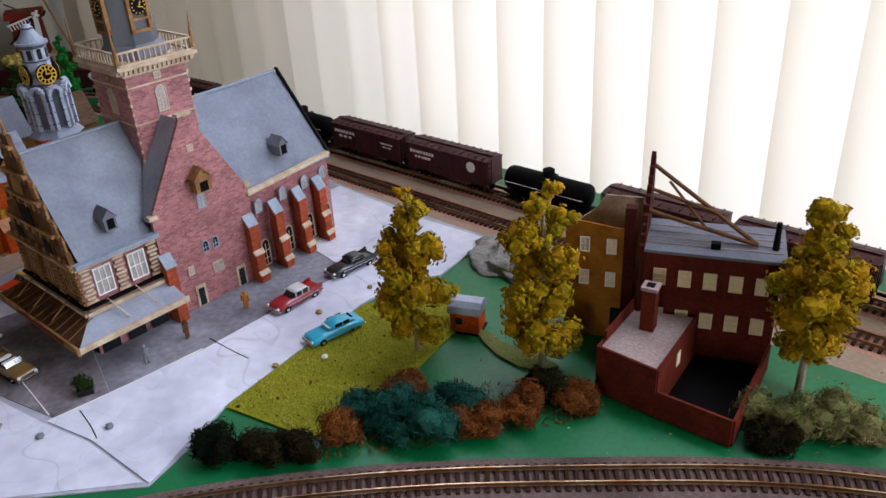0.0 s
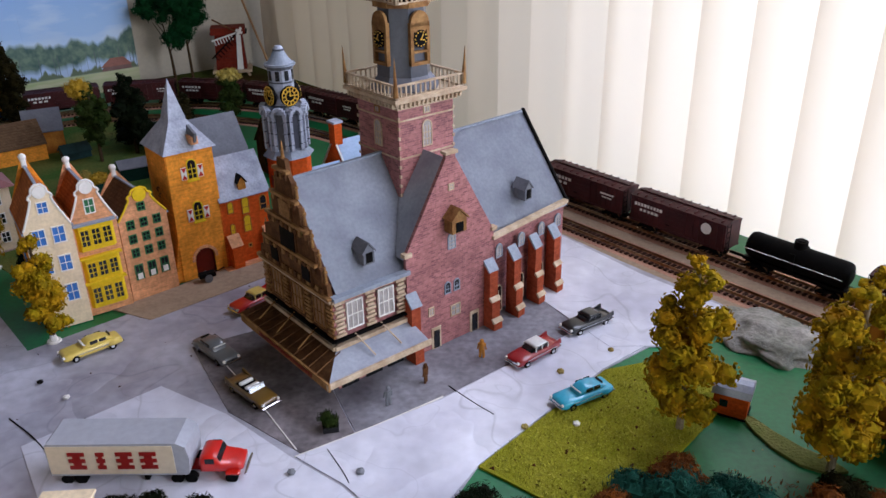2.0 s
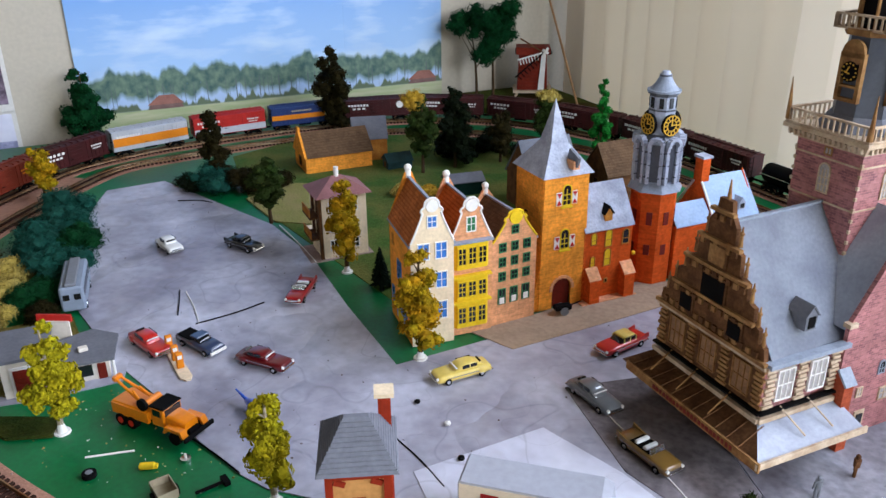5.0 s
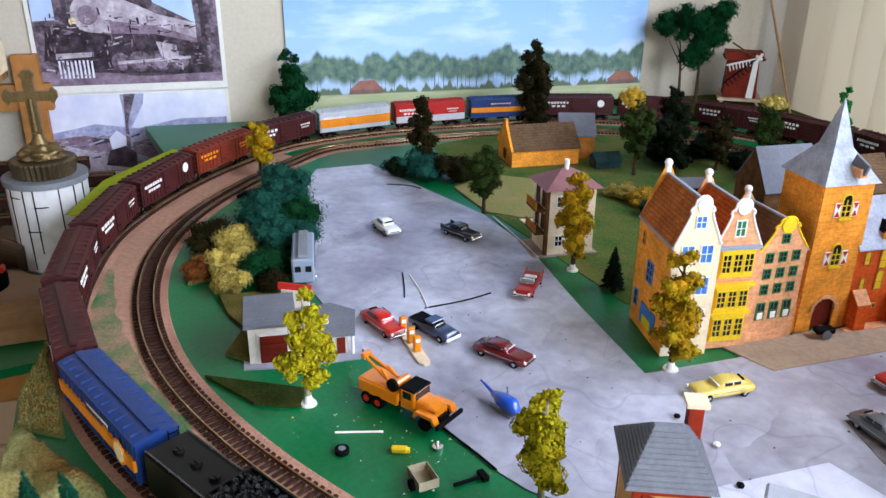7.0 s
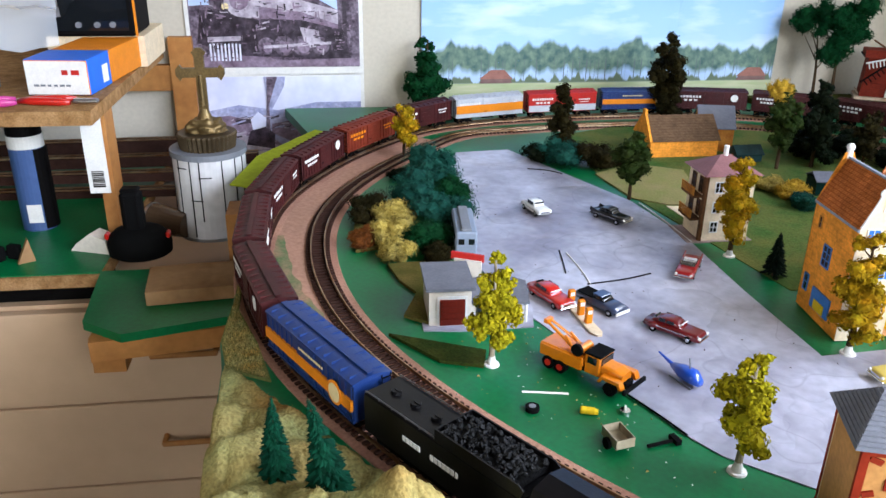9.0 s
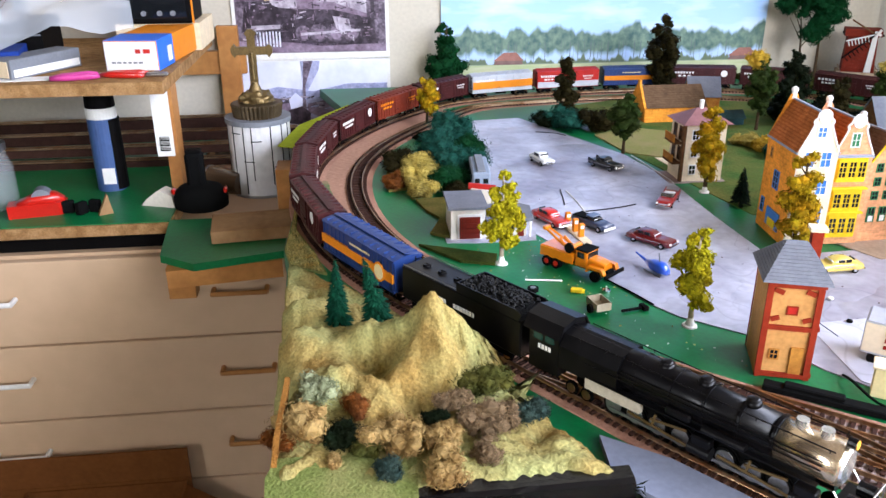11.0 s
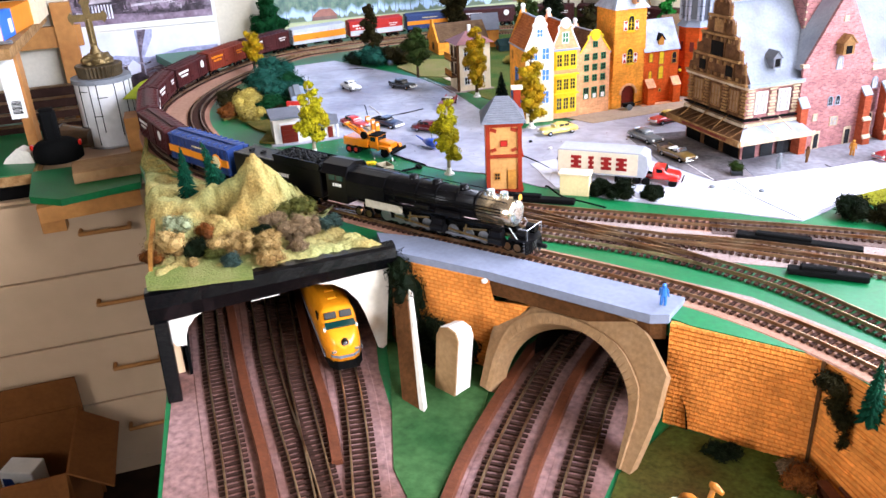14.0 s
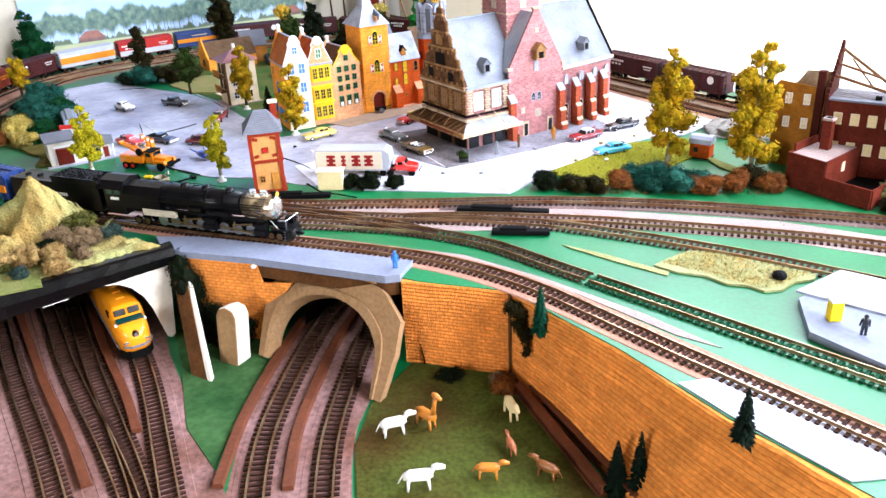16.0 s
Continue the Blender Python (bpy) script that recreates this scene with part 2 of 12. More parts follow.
def track(name, pts, label, dense=0.0075, width=0.029, tie=None, parts=False):
    """A length of model track: two rails and the sleepers under them."""
    pts = smoothed(spline(pts, 0.01), 6)
    t = thing(name, (0, 0, 0), 0, label, "railway track", "tracks", "structure")
    g = GAUGE / 2
    for s in (-1, 1):
        sweep_bm = sweep(new_bm(), pts, [(s * g - 0.0011, 0.0028), (s * g + 0.0011, 0.0028), (s * g + 0.0006, 0.0036), (s * g + 0.0006, RAILTOP), (s * g - 0.0006, RAILTOP), (s * g - 0.0006, 0.0036)])
        part("rail", sweep_bm, M["rail"], t)
    ties = spline([tuple(p) for p in pts[::4]] + [tuple(pts[-1])], dense)
    verts, faces, singles = [], [], 0
    for p, h in zip(ties, headings(ties)):
        side = Vector((h.y, -h.x, 0)).normalized()
        if p.y < 0.62 and -1.12 < p.x < 0.34 and p.y > -0.12 and singles < 300:
            singles += 1
            SLEEPERS.append((t, p.copy(), math.degrees(math.atan2(h.y, h.x)), width, tie or M["sleeper"]))
            continue
        k = len(verts)
        for dz in (0.0008, 0.003):
            for a, b in ((-1, -1), (1, -1), (1, 1), (-1, 1)):
                verts.append(p + side * (a * width / 2) + h * (b * 0.0017) + Vector((0, 0, dz)))
        faces += [(k + 4, k + 5, k + 6, k + 7), (k, k + 1, k + 5, k + 4), (k + 1, k + 2, k + 6, k + 5), (k + 2, k + 3, k + 7, k + 6), (k + 3, k, k + 4, k + 7)]
    if not verts:
        return pts
    me = bpy.data.meshes.new("sleepers")
    me.from_pydata(verts, [], faces)
    me.materials.append(tie or M["sleeper"])
    ob = new("sleepers", me)
    ob.parent = t
    tagged(ob, "", "", "", "stuff")
    return pts


def flat(name, outline, z0, z1, material, label="", category="", kind="structure", parent=None):
    ob = part(name, prism(new_bm(), outline, z0, z1), material, parent)
    return ob if parent else tagged(ob, label, category, "", kind)


# ---- room ----


def room():
    rz = math.degrees(YAW)
    H = CEIL - FLOOR
    zc = (CEIL + FLOOR) / 2
    u0, v0 = -1.9, -1.6

    def w(name, u, v, su, sv, z, sz, m, label, cat="wall"):
        ob = part(name, box(new_bm(), (0, 0, 0), (su, sv, sz)), m)
        p = uv(u, v, z)
        ob.matrix_world = pose(p.x, p.y, p.z, 0, 0, rz)
        return tagged(ob, label, cat, "", "structure")
    um, vm = (u0 + 1.05) / 2, (v0 + WALL) / 2
    w("floor", um, vm, 3.6, 4.2, FLOOR - 0.05, 0.1, M["floor"], "brown floor covering of the hobby room", "floor")
    w("ceiling", um, vm, 3.6, 4.2, CEIL + 0.05, 0.1, M["ceilpaint"], "unseen ceiling, coloured dark to cut bounced light", "ceiling")
    w("wall_west", um, WALL + 0.05, 3.6, 0.1, zc, H, M["wallpaint"], "cream painted wall behind the shelves and the backdrop")
    # unseen wall behind the camera, round a small assumed window
    w("wall_south_sill", u0 - 0.05, vm, 0.1, 4.2, (FLOOR + 0.05) / 2, 0.05 - FLOOR, M["darkwall"], "unseen brown wall under the assumed rear window")
    w("wall_south_head", u0 - 0.05, vm, 0.1, 4.2, (0.79 + CEIL) / 2, CEIL - 0.79, M["darkwall"], "unseen brown wall above the assumed rear window")
    w("wall_south_pier", u0 - 0.05, (vm - 2.1 - 0.74) / 2, 0.1, 2.1 - vm - 0.74, 0.42, 0.74, M["darkwall"], "unseen brown wall beside the assumed rear window")
    w("wall_south_pier", u0 - 0.05, (vm + 2.1 - 0.16) / 2, 0.1, 2.1 + vm + 0.16, 0.42, 0.74, M["darkwall"], "unseen brown wall beside the assumed rear window")
    # window wall: sill, lintel and end pier round the wide opening
    w("wall_window_sill", 1.0, vm, 0.1, 4.0, (FLOOR - 0.12) / 2, -0.12 - FLOOR, M["wallpaint"], "cream wall under the wide window")
    w("wall_window_head", 1.0, vm, 0.1, 4.0, (1.5 + CEIL) / 2, CEIL - 1.5, M["wallpaint"], "cream wall above the wide window")
    w("wall_window_pier", 1.0, 1.98, 0.1, 0.2, 0.69, 1.62, M["wallpaint"], "narrow cream wall beside the window")
    # side wall with its own window opening
    w("wall_east_sill", um, v0 - 0.05, 3.6, 0.1, (FLOOR + 0.05) / 2, 0.05 - FLOOR, M["darkwall"], "brown wall under the side window")
    w("wall_east_head", um, v0 - 0.05, 3.6, 0.1, (1.45 + CEIL) / 2, CEIL - 1.45, M["wallpaint"], "cream wall above the side window")
    w("wall_east_pier", -0.775, v0 - 0.05, 2.25, 0.1, 0.75, 1.4, M["wallpaint"], "cream wall beside the side window")



room()

_bl = bpy.data.materials.new("cream_blind_fabric")
_bl.use_nodes = True
_n = _bl.node_tree
_b = _n.nodes["Principled BSDF"]
_b.inputs["Base Color"].default_value, _b.inputs["Roughness"].default_value = (0.78, 0.68, 0.55, 1), 0.8
_tr = _n.nodes.new("ShaderNodeBsdfTranslucent")
_tr.inputs["Color"].default_value = (0.88, 0.77, 0.62, 1)
_mx = _n.nodes.new("ShaderNodeMixShader")
_mx.inputs[0].default_value = 0.5
_n.links.new(_b.outputs[0], _mx.inputs[1])
_n.links.new(_tr.outputs[0], _mx.inputs[2])
_n.links.new(_mx.outputs[0], _n.nodes["Material Output"].inputs["Surface"])
_w = _n.nodes.new("ShaderNodeTexWave")
_w.inputs["Scale"].default_value = 400
_bp = _n.nodes.new("ShaderNodeBump")
_bp.inputs["Strength"].default_value = 0.1
_n.links.new(_w.outputs[0], _bp.inputs["Height"])
_n.links.new(_bp.outputs[0], _b.inputs["Normal"])
M["blind"] = _bl


def blinds():
    t = thing("vertical_blind", (0, 0, 0), 0, "cream fabric vertical blinds closed over a bright window", "blind")
    # Head rail kept low, out of view, so the added lamp clears it.
    head = box(new_bm(), uv(WIN, 0.3, 0.63), (0.05, 3.5, 0.04), math.degrees(YAW))
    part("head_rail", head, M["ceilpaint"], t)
    rnd = random.Random(4)
    v = -1.35
    while v < 1.93:
        bm = new_bm()
        ang = YAW + radians(90 + 24 + rnd.uniform(-5, 5))
        d = Vector((math.cos(ang), math.sin(ang), 0))
        nrm = Vector((-d.y, d.x, 0))
        c = uv(WIN, v)
        rows = []
        for z in (-0.1, 0.08, 0.26, 0.44, 0.62):
            sway = nrm * rnd.uniform(-0.002, 0.002)
            rows.append([bm.verts.new(c + d * (s * 0.0445) + nrm * (0.006 * (1 - s * s)) + sway + Vector((0, 0, z))) for s in (-1, -0.5, 0, 0.5, 1)])
        for a, b in zip(rows, rows[1:]):
            for i in range(4):
                bm.faces.new((a[i], a[i + 1], b[i + 1], b[i]))
        part("slat", bm, M["blind"], t, smooth=True)
        v += 0.076


blinds()

# ---- baseboard ----
TOP = [tuple(uv(0.85, -0.75)[:2]), tuple(uv(0.85, 2.02)[:2]), tuple(uv(-0.5, 2.02)[:2]), (-1.62, 0.86), (-1.60, 0.75), (-1.523, 0.66), (-1.447, 0.587), (-1.361, 0.517), (-1.262, 0.438),
       (-1.188, 0.37), (-1.129, 0.313), (-1.09, 0.287), (-0.788, 0.035), (-0.62, 0.205), (-0.50, 0.205), (-0.313, 0.195), (-0.296, 0.19), (-0.191, 0.185), (-0.068, 0.09), (0.021, 0.005), (0.45, -0.33), (1.05, 0.05)]
flat("baseboard", TOP, -0.018, 0.0, M["green"], "green painted wooden baseboard of a model railway", "baseboard")
LOWP = [(-0.86, 0.10), (-0.66, -0.10), (-0.45, -0.30), (0.35, -0.42), (0.5, -0.2), (0.1, 0.1), (-0.1, 0.45), (-0.7, 0.5), (-0.95, 0.3)]
flat("lower_baseboard", LOWP, LOW - 0.018, LOW, M["green"], "lower green baseboard of the railway", "baseboard")

OUTER = [uv(0.765, -0.75), uv(0.765, -0.4), uv(0.765, 0.0), uv(0.765, 0.45), uv(0.765, 0.9), uv(0.765, 1.2), uv(0.745, 1.45), uv(0.69, 1.62), uv(0.585, 1.77), uv(0.44, 1.86),
         uv(0.28, 1.895), uv(0.1, 1.895), uv(-0.09, 1.87), uv(-0.225, 1.82), (-1.505, 0.96), (-1.487, 0.84), (-1.447, 0.712), (-1.385, 0.589), (-1.302, 0.493), (-1.233, 0.432), (-1.157, 0.382),
         (-1.076, 0.346), (-0.996, 0.322), (-0.90, 0.305), (-0.80, 0.292), (-0.70, 0.28), (-0.60, 0.268), (-0.50, 0.262), (-0.40, 0.255), (-0.30, 0.243), (-0.223, 0.22), (-0.158, 0.188),
         (-0.101, 0.150), (-0.051, 0.115), (-0.007, 0.085), (0.054, 0.045), (0.2, -0.05), (0.42, -0.2)]
INNER = [uv(0.70, -0.75), uv(0.70, -0.4), uv(0.70, 0.0), uv(0.70, 0.45), uv(0.70, 0.9), uv(0.695, 1.2), uv(0.67, 1.42), uv(0.61, 1.58), uv(0.51, 1.71), uv(0.4, 1.785), uv(0.26, 1.82),
         uv(0.1, 1.825), uv(-0.08, 1.80), (-1.44, 1.06), (-1.43, 0.95), (-1.408, 0.83), (-1.363, 0.70), (-1.296, 0.592), (-1.21, 0.508), (-1.119, 0.447),
         (-1.031, 0.407), (-0.944, 0.383), (-0.86, 0.368), (-0.764, 0.36), (-0.688, 0.36), (-0.6, 0.368), (-0.506, 0.38), (-0.425, 0.395), (-0.33, 0.412), (-0.24, 0.432), (-0.15, 0.446),
         (-0.03, 0.452), (0.1, 0.447), (0.222, 0.437), (0.32, 0.415), (0.48, 0.36), (0.7, 0.25)]
MID1 = [(-0.749, 0.286), (-0.68, 0.292), (-0.62, 0.3), (-0.55, 0.308), (-0.48, 0.315), (-0.40, 0.318), (-0.33, 0.315), (-0.235, 0.292), (-0.166, 0.254), (-0.107, 0.222), (-0.053, 0.192), (0.04, 0.14), (0.2, 0.05), (0.5, -0.13)]
MID2 = [(-0.70, 0.357), (-0.62, 0.352), (-0.55, 0.348), (-0.47, 0.347), (-0.38, 0.352), (-0.28, 0.36), (-0.182, 0.362), (-0.116, 0.352), (-0.055, 0.339), (0.002, 0.325), (0.086, 0.300), (0.3, 0.22), (0.6, 0.1)]
MID3 = [(-0.36, 0.355), (-0.28, 0.371), (-0.184, 0.379), (-0.119, 0.383), (-0.056, 0.382), (0.062, 0.377), (0.2, 0.36), (0.4, 0.3), (0.65, 0.2)]
MID4 = [(-0.60, 0.37), (-0.52, 0.36), (-0.44, 0.343), (-0.36, 0.325), (-0.30, 0.307)]


def bed(name, pts, width, z, material, label, dz=0.0008):
    pts = smoothed(spline(pts, 0.02), 6)
    bm = sweep(new_bm(), pts, [(-width, z), (width, z), (width * 0.94, z + dz), (-width * 0.94, z + dz)])
    return tagged(part(name, bm, material), label, "track bed", "", "structure")


bed("track_bed_outer", OUTER, 0.023, -0.0004, M["ballast"], "brown ballasted bed under the outer track", 0.0012)
bed("track_bed_inner", INNER, 0.023, -0.0006, M["ballast"], "brown ballasted bed under the inner track", 0.0010)
bed("track_bed_dark", INNER[-9:], 0.0235, 0.0002, mat("dark_grey_ballast_board", (0.15, 0.11, 0.10), 0.9, 0.4, 14, 0.5, tint=(0.24, 0.18, 0.16), fine=30), "dark grey-brown bed under the near curve", 0.0011)
PT_OUTER = track("track_outer", OUTER, "worn steel model rails on dark plastic sleepers, outer loop")
PT_INNER = track("track_inner", INNER, "worn steel model rails on dark plastic sleepers, inner loop")
track("track_siding", MID1[:10], "rusty model siding track with a turnout")
track("track_painted", MID1[9:], "model siding track with green painted sleepers", tie=M["greentie"])
track("track_yard", MID2, "rusty model yard track with a turnout")
track("track_yard", MID3, "rusty model yard track with a turnout")
track("track_crossover", MID4, "short model crossover track between two sidings")

# road papers
ROAD = [(-1.374, 0.965), (-1.32, 1.04), (-1.2, 1.0), (-1.033, 0.945), (-0.921, 0.874), (-0.80, 0.765), (-0.689, 0.673), (-0.616, 0.765), (-0.50, 0.90), (-0.40, 1.04), (-0.36, 1.10), (-0.2, 1.10), (-0.152, 1.04), (-0.07, 0.958), (0.043, 0.854),
        (-0.097, 0.712), (-0.205, 0.557), (-0.225, 0.501), (-0.245, 0.463), (-0.36, 0.456), (-0.46, 0.447), (-0.56, 0.455), (-0.62, 0.475), (-0.70, 0.465), (-0.732, 0.471), (-0.797, 0.495), (-0.87, 0.53), (-0.95, 0.56), (-1.082, 0.631),
        (-1.16, 0.70), (-1.222, 0.782), (-1.30, 0.84)]
flat("road", ROAD, -0.002, 0.0012, M["paper"], "crumpled grey stained paper laid as a road", "road")

# ---- more materials ----
M["locoblack"] = mat("satin_black_paint", (0.010, 0.010, 0.012), 0.30, 0.3, 60, 0.04, tint=(0.022, 0.02, 0.022))
M["locoblack"].node_tree.nodes["Principled BSDF"].inputs["Specular IOR Level"].default_value = 0.20
# silver paint with the orange reflection tinted into its colour
M["smokebox"] = mat("silver_with_warm_reflection", (0.80, 0.66, 0.48), 0.24, 0.15, 50, 0.05, metal=0.9)
M["silver"] = mat("silver_smokebox_paint", (0.86, 0.86, 0.84), 0.26, 0.12, 50, 0.05, metal=0.9)
M["coal"] = mat("black_coal", (0.012, 0.012, 0.013), 0.55, 0.4, 120, 0.8)
M["brass"] = mat("dull_brass_rods", (0.35, 0.25, 0.12), 0.35, 0.2, 80, 0.05, metal=0.8)
M["steel"] = mat("steel_rods", (0.5, 0.5, 0.5), 0.3, 0.2, 80, 0.05, metal=0.9)
M["boxred"] = mat("oxide_red_boxcar_paint", (0.115, 0.03, 0.03), 0.5, 0.2, 50, 0.08, tint=(0.085, 0.025, 0.025), spread=0.15)
M["boxoxide"] = mat("faded_oxide_red_paint", (0.24, 0.055, 0.03), 0.5, 0.2, 50, 0.08)
M["boxsilver"] = mat("silver_grey_car_paint", (0.55, 0.56, 0.58), 0.4, 0.12, 50, 0.05)
M["boxblue"] = mat("dark_blue_boxcar_paint", (0.02, 0.06, 0.2), 0.45, 0.15, 50, 0.06)
M["boxorange"] = mat("orange_stripe_paint", (0.75, 0.3, 0.02), 0.5, 0.1, 50, 0.04)
M["boxbright"] = mat("bright_red_car_paint", (0.5, 0.04, 0.03), 0.5, 0.15, 50, 0.06)
M["white"] = mat("white_print", (0.78, 0.76, 0.72), 0.6, 0.08, 60, 0.02)
M["cream"] = mat("cream_print", (0.78, 0.66, 0.4), 0.6, 0.1, 60, 0.02)
M["dark"] = mat("dark_underframe", (0.018, 0.017, 0.016), 0.65, 0.3, 60, 0.1)
M["yellowloco"] = mat("orange_yellow_loco_paint", (0.85, 0.36, 0.02), 0.32, 0.1, 50, 0.03, coat=0.3)
M["greenglass"] = mat("dark_green_windscreen", (0.02, 0.09, 0.08), 0.1, 0.1, 50, 0.0)
M["grey"] = mat("grey_plastic", (0.25, 0.26, 0.28), 0.55, 0.12, 40, 0.05)
M["ashpan"] = mat("cream_grey_ash_pan", (0.52, 0.47, 0.38), 0.5, 0.2, 40, 0.05)
M["lamp"] = mat("amber_lamp_glass", (0.9, 0.5, 0.1), 0.15, 0.1, 50, 0.0)

ARC = [0.0]
for _a, _b2 in zip(PT_OUTER, PT_OUTER[1:]):
    ARC.append(ARC[-1] + (_b2 - _a).length)


def on_track(s):
    """The place and the heading (degrees, of +x) at s metres along the outer track."""
    s = min(max(s, 0.0), ARC[-1] - 1e-4)
    i = max(k for k in range(len(ARC)) if ARC[k] <= s)
    i = min(i, len(PT_OUTER) - 2)
    return PT_OUTER[i].lerp(PT_OUTER[i + 1], (s - ARC[i]) / (ARC[i + 1] - ARC[i]))


def seat(s, half):
    """Pose of a vehicle whose bogies sit on the track at s - half and s + half."""
    a, b = on_track(s - half), on_track(s + half)
    m = (a + b) / 2
    d = b - a
    return (m.x, m.y, RAILTOP), math.degrees(math.atan2(d.y, d.x))


def wheelset(parent, x, r=0.0055, name="wheel", spoke=False):
    for s in (-1, 1):
        bm = cyl(new_bm(), (x, s * 0.0072, r), (x, s * 0.0092, r), r, None, 18)
        cyl(bm, (x, s * 0.0066, r), (x, s * 0.0073, r), r * 1.12, None, 18)
        w = part(name, bm, M["dark"], parent)
        part("rim", cyl(new_bm(), (x, s * 0.0090, r), (x, s * 0.0095, r), r * 0.8, r * 0.75, 18), M["steel"] if spoke else M["rail"], w)


def bogie(parent, x, r=0.0055, gap=0.0105):
    bm = new_bm()
    for s in (-1, 1):
        slab(bm, [(x - 0.016, 0.004), (x - 0.010, 0.009), (x + 0.010, 0.009), (x + 0.016, 0.004), (x + 0.008, 0.0035), (x + 0.004, 0.006), (x - 0.004, 0.006), (x - 0.008, 0.0035)], s * 0.0105 - 0.001, s * 0.0105 + 0.001)
        for k in (-1, 1):
            cyl(bm, (x + k * gap, s * 0.0105, r), (x + k * gap, s * 0.0122, r), 0.0022, 0.0018, 8)
    box(bm, (x, 0, 0.0075), (0.006, 0.02, 0.004))
    b = part("bogie", bm, M["dark"], parent)
    for k in (-1, 1):
        wheelset(b, x + k * gap, r)


def bars(bm, x0, x1, z, h, y, n, rnd):
    """A line of unreadable lettering as short bars."""
    x = x0
    for i in range(n):
        w = (x1 - x0) / n
        box(bm, (x + w / 2, y, z), (w * rnd.uniform(0.55, 0.8), 0.0006, h))
        x += w
    return bm


def boxcar(s, body, label, stripe=False, seed=1, length=0.142, letter="white", band="", low=False, emblem=False):
    at, rz = seat(s, length * 0.34)
    t = thing("boxcar", at, rz, label, "boxcar", "cars of the freight train")
    rnd = random.Random(seed)
    L, W, z0, z1 = length, 0.0335, 0.0135, 0.0485
    bm = new_bm()
    box(bm, (0, 0, (z0 + z1) / 2), (L, W, z1 - z0), bevel=0.0006)
    for s2 in (-1, 1):
        n = 16
        for i in range(n + 1):
            x = -L / 2 + 0.003 + i * (L - 0.006) / n
            if abs(x) > 0.018:
                box(bm, (x, s2 * (W / 2 + 0.0004), (z0 + z1) / 2), (0.0011, 0.0012, z1 - z0 - 0.002))
        box(bm, (0, s2 * (W / 2), z1 - 0.001), (L, 0.002, 0.002))
        box(bm, (0, s2 * (W / 2), z0 + 0.001), (L, 0.002, 0.0024))
    part("body", bm, body, t)
    bm = slab(new_bm(), [(-W / 2 - 0.0005, z1), (W / 2 + 0.0005, z1), (W / 4, z1 + 0.0022), (0, z1 + 0.003), (-W / 4, z1 + 0.0022)], -L / 2 - 0.0005, L / 2 + 0.0005, True)
    rf = part("roof", bm, body, t)
    for i in range(11):
        part("rib", box(new_bm(), (-L / 2 + 0.008 + i * (L - 0.016) / 10, 0, z1 + 0.0017), (0.0012, W * 0.92, 0.0022)), body, rf)
    part("roof_walk", box(new_bm(), (0, 0, z1 + 0.0042), (L * 0.98, 0.006, 0.0008)), body, t)
    for s2 in (-1, 1):
        bm = box(new_bm(), (0.0, s2 * (W / 2 + 0.0008), (z0 + z1) / 2), (0.030, 0.0014, z1 - z0 - 0.003))
        d = part("door", bm, body, t)
        for k in range(5):
            part("batten", box(new_bm(), (0.0, s2 * (W / 2 + 0.0016), z0 + 0.004 + k * 0.0065), (0.028, 0.0007, 0.001)), body, d)
        part("latch", box(new_bm(), (0.010, s2 * (W / 2 + 0.0022), z0 + 0.010), (0.006, 0.001, 0.001)), M["dark"], d)
        if stripe:
            part("stripe", box(new_bm(), (0, s2 * (W / 2 + 0.0012), 0.029), (L * 0.985, 0.0028, 0.0095)), M["boxorange"], t, "orange band along the side")
            e = part("emblem", cyl(new_bm(), (L * 0.33 * -s2, s2 * (W / 2 + 0.0022), 0.0295), (L * 0.33 * -s2, s2 * (W / 2 + 0.0030), 0.0295), 0.0105, None, 28), M["boxorange"], t, "round orange emblem")
            part("ring", cyl(new_bm(), (L * 0.33 * -s2, s2 * (W / 2 + 0.0026), 0.0295), (L * 0.33 * -s2, s2 * (W / 2 + 0.0033), 0.0295), 0.0082, None, 28), M["cream"], e)
            bm = new_bm()
            bars(bm, -0.012 * 1, 0.030, 0.0405, 0.0022, s2 * (W / 2 + 0.0016), 10, rnd)
            part("lettering", bm, M["cream"], t)
        else:
            sx = 1 if s2 > 0 else -1
            for x0, x1, zl, hl, na, nb in ((sx * 0.042 - 0.022, sx * 0.042 + 0.022, 0.0385, 0.0042, 5, 9), (sx * 0.042 - 0.016, sx * 0.042 + 0.014, 0.0315, 0.0034, 3, 6), (-sx * 0.045 - 0.012, -sx * 0.045 + 0.012, 0.036, 0.0024, 4, 6), (-sx * 0.045 - 0.009, -sx * 0.045 + 0.009, 0.031, 0.002, 4, 6)):
                if not (emblem and x0 * sx < 0):
                    part("lettering", bars(new_bm(), x0, x1, zl, hl, s2 * (W / 2 + 0.0012), rnd.randint(na, nb), rnd), M[letter], t)
            if band:
                part("band", box(new_bm(), (0, s2 * (W / 2 + 0.0007), 0.0205 if low else 0.029), (L * 0.985, 0.0030, 0.012 if low else 0.015)), M[band], t, "broad painted band")
            if emblem:
                part("emblem", cyl(new_bm(), (-sx * 0.045, s2 * (W / 2 + 0.001), 0.0365), (-sx * 0.045, s2 * (W / 2 + 0.0018), 0.0365), 0.0072, None, 20), M["white"], t, "round white emblem")
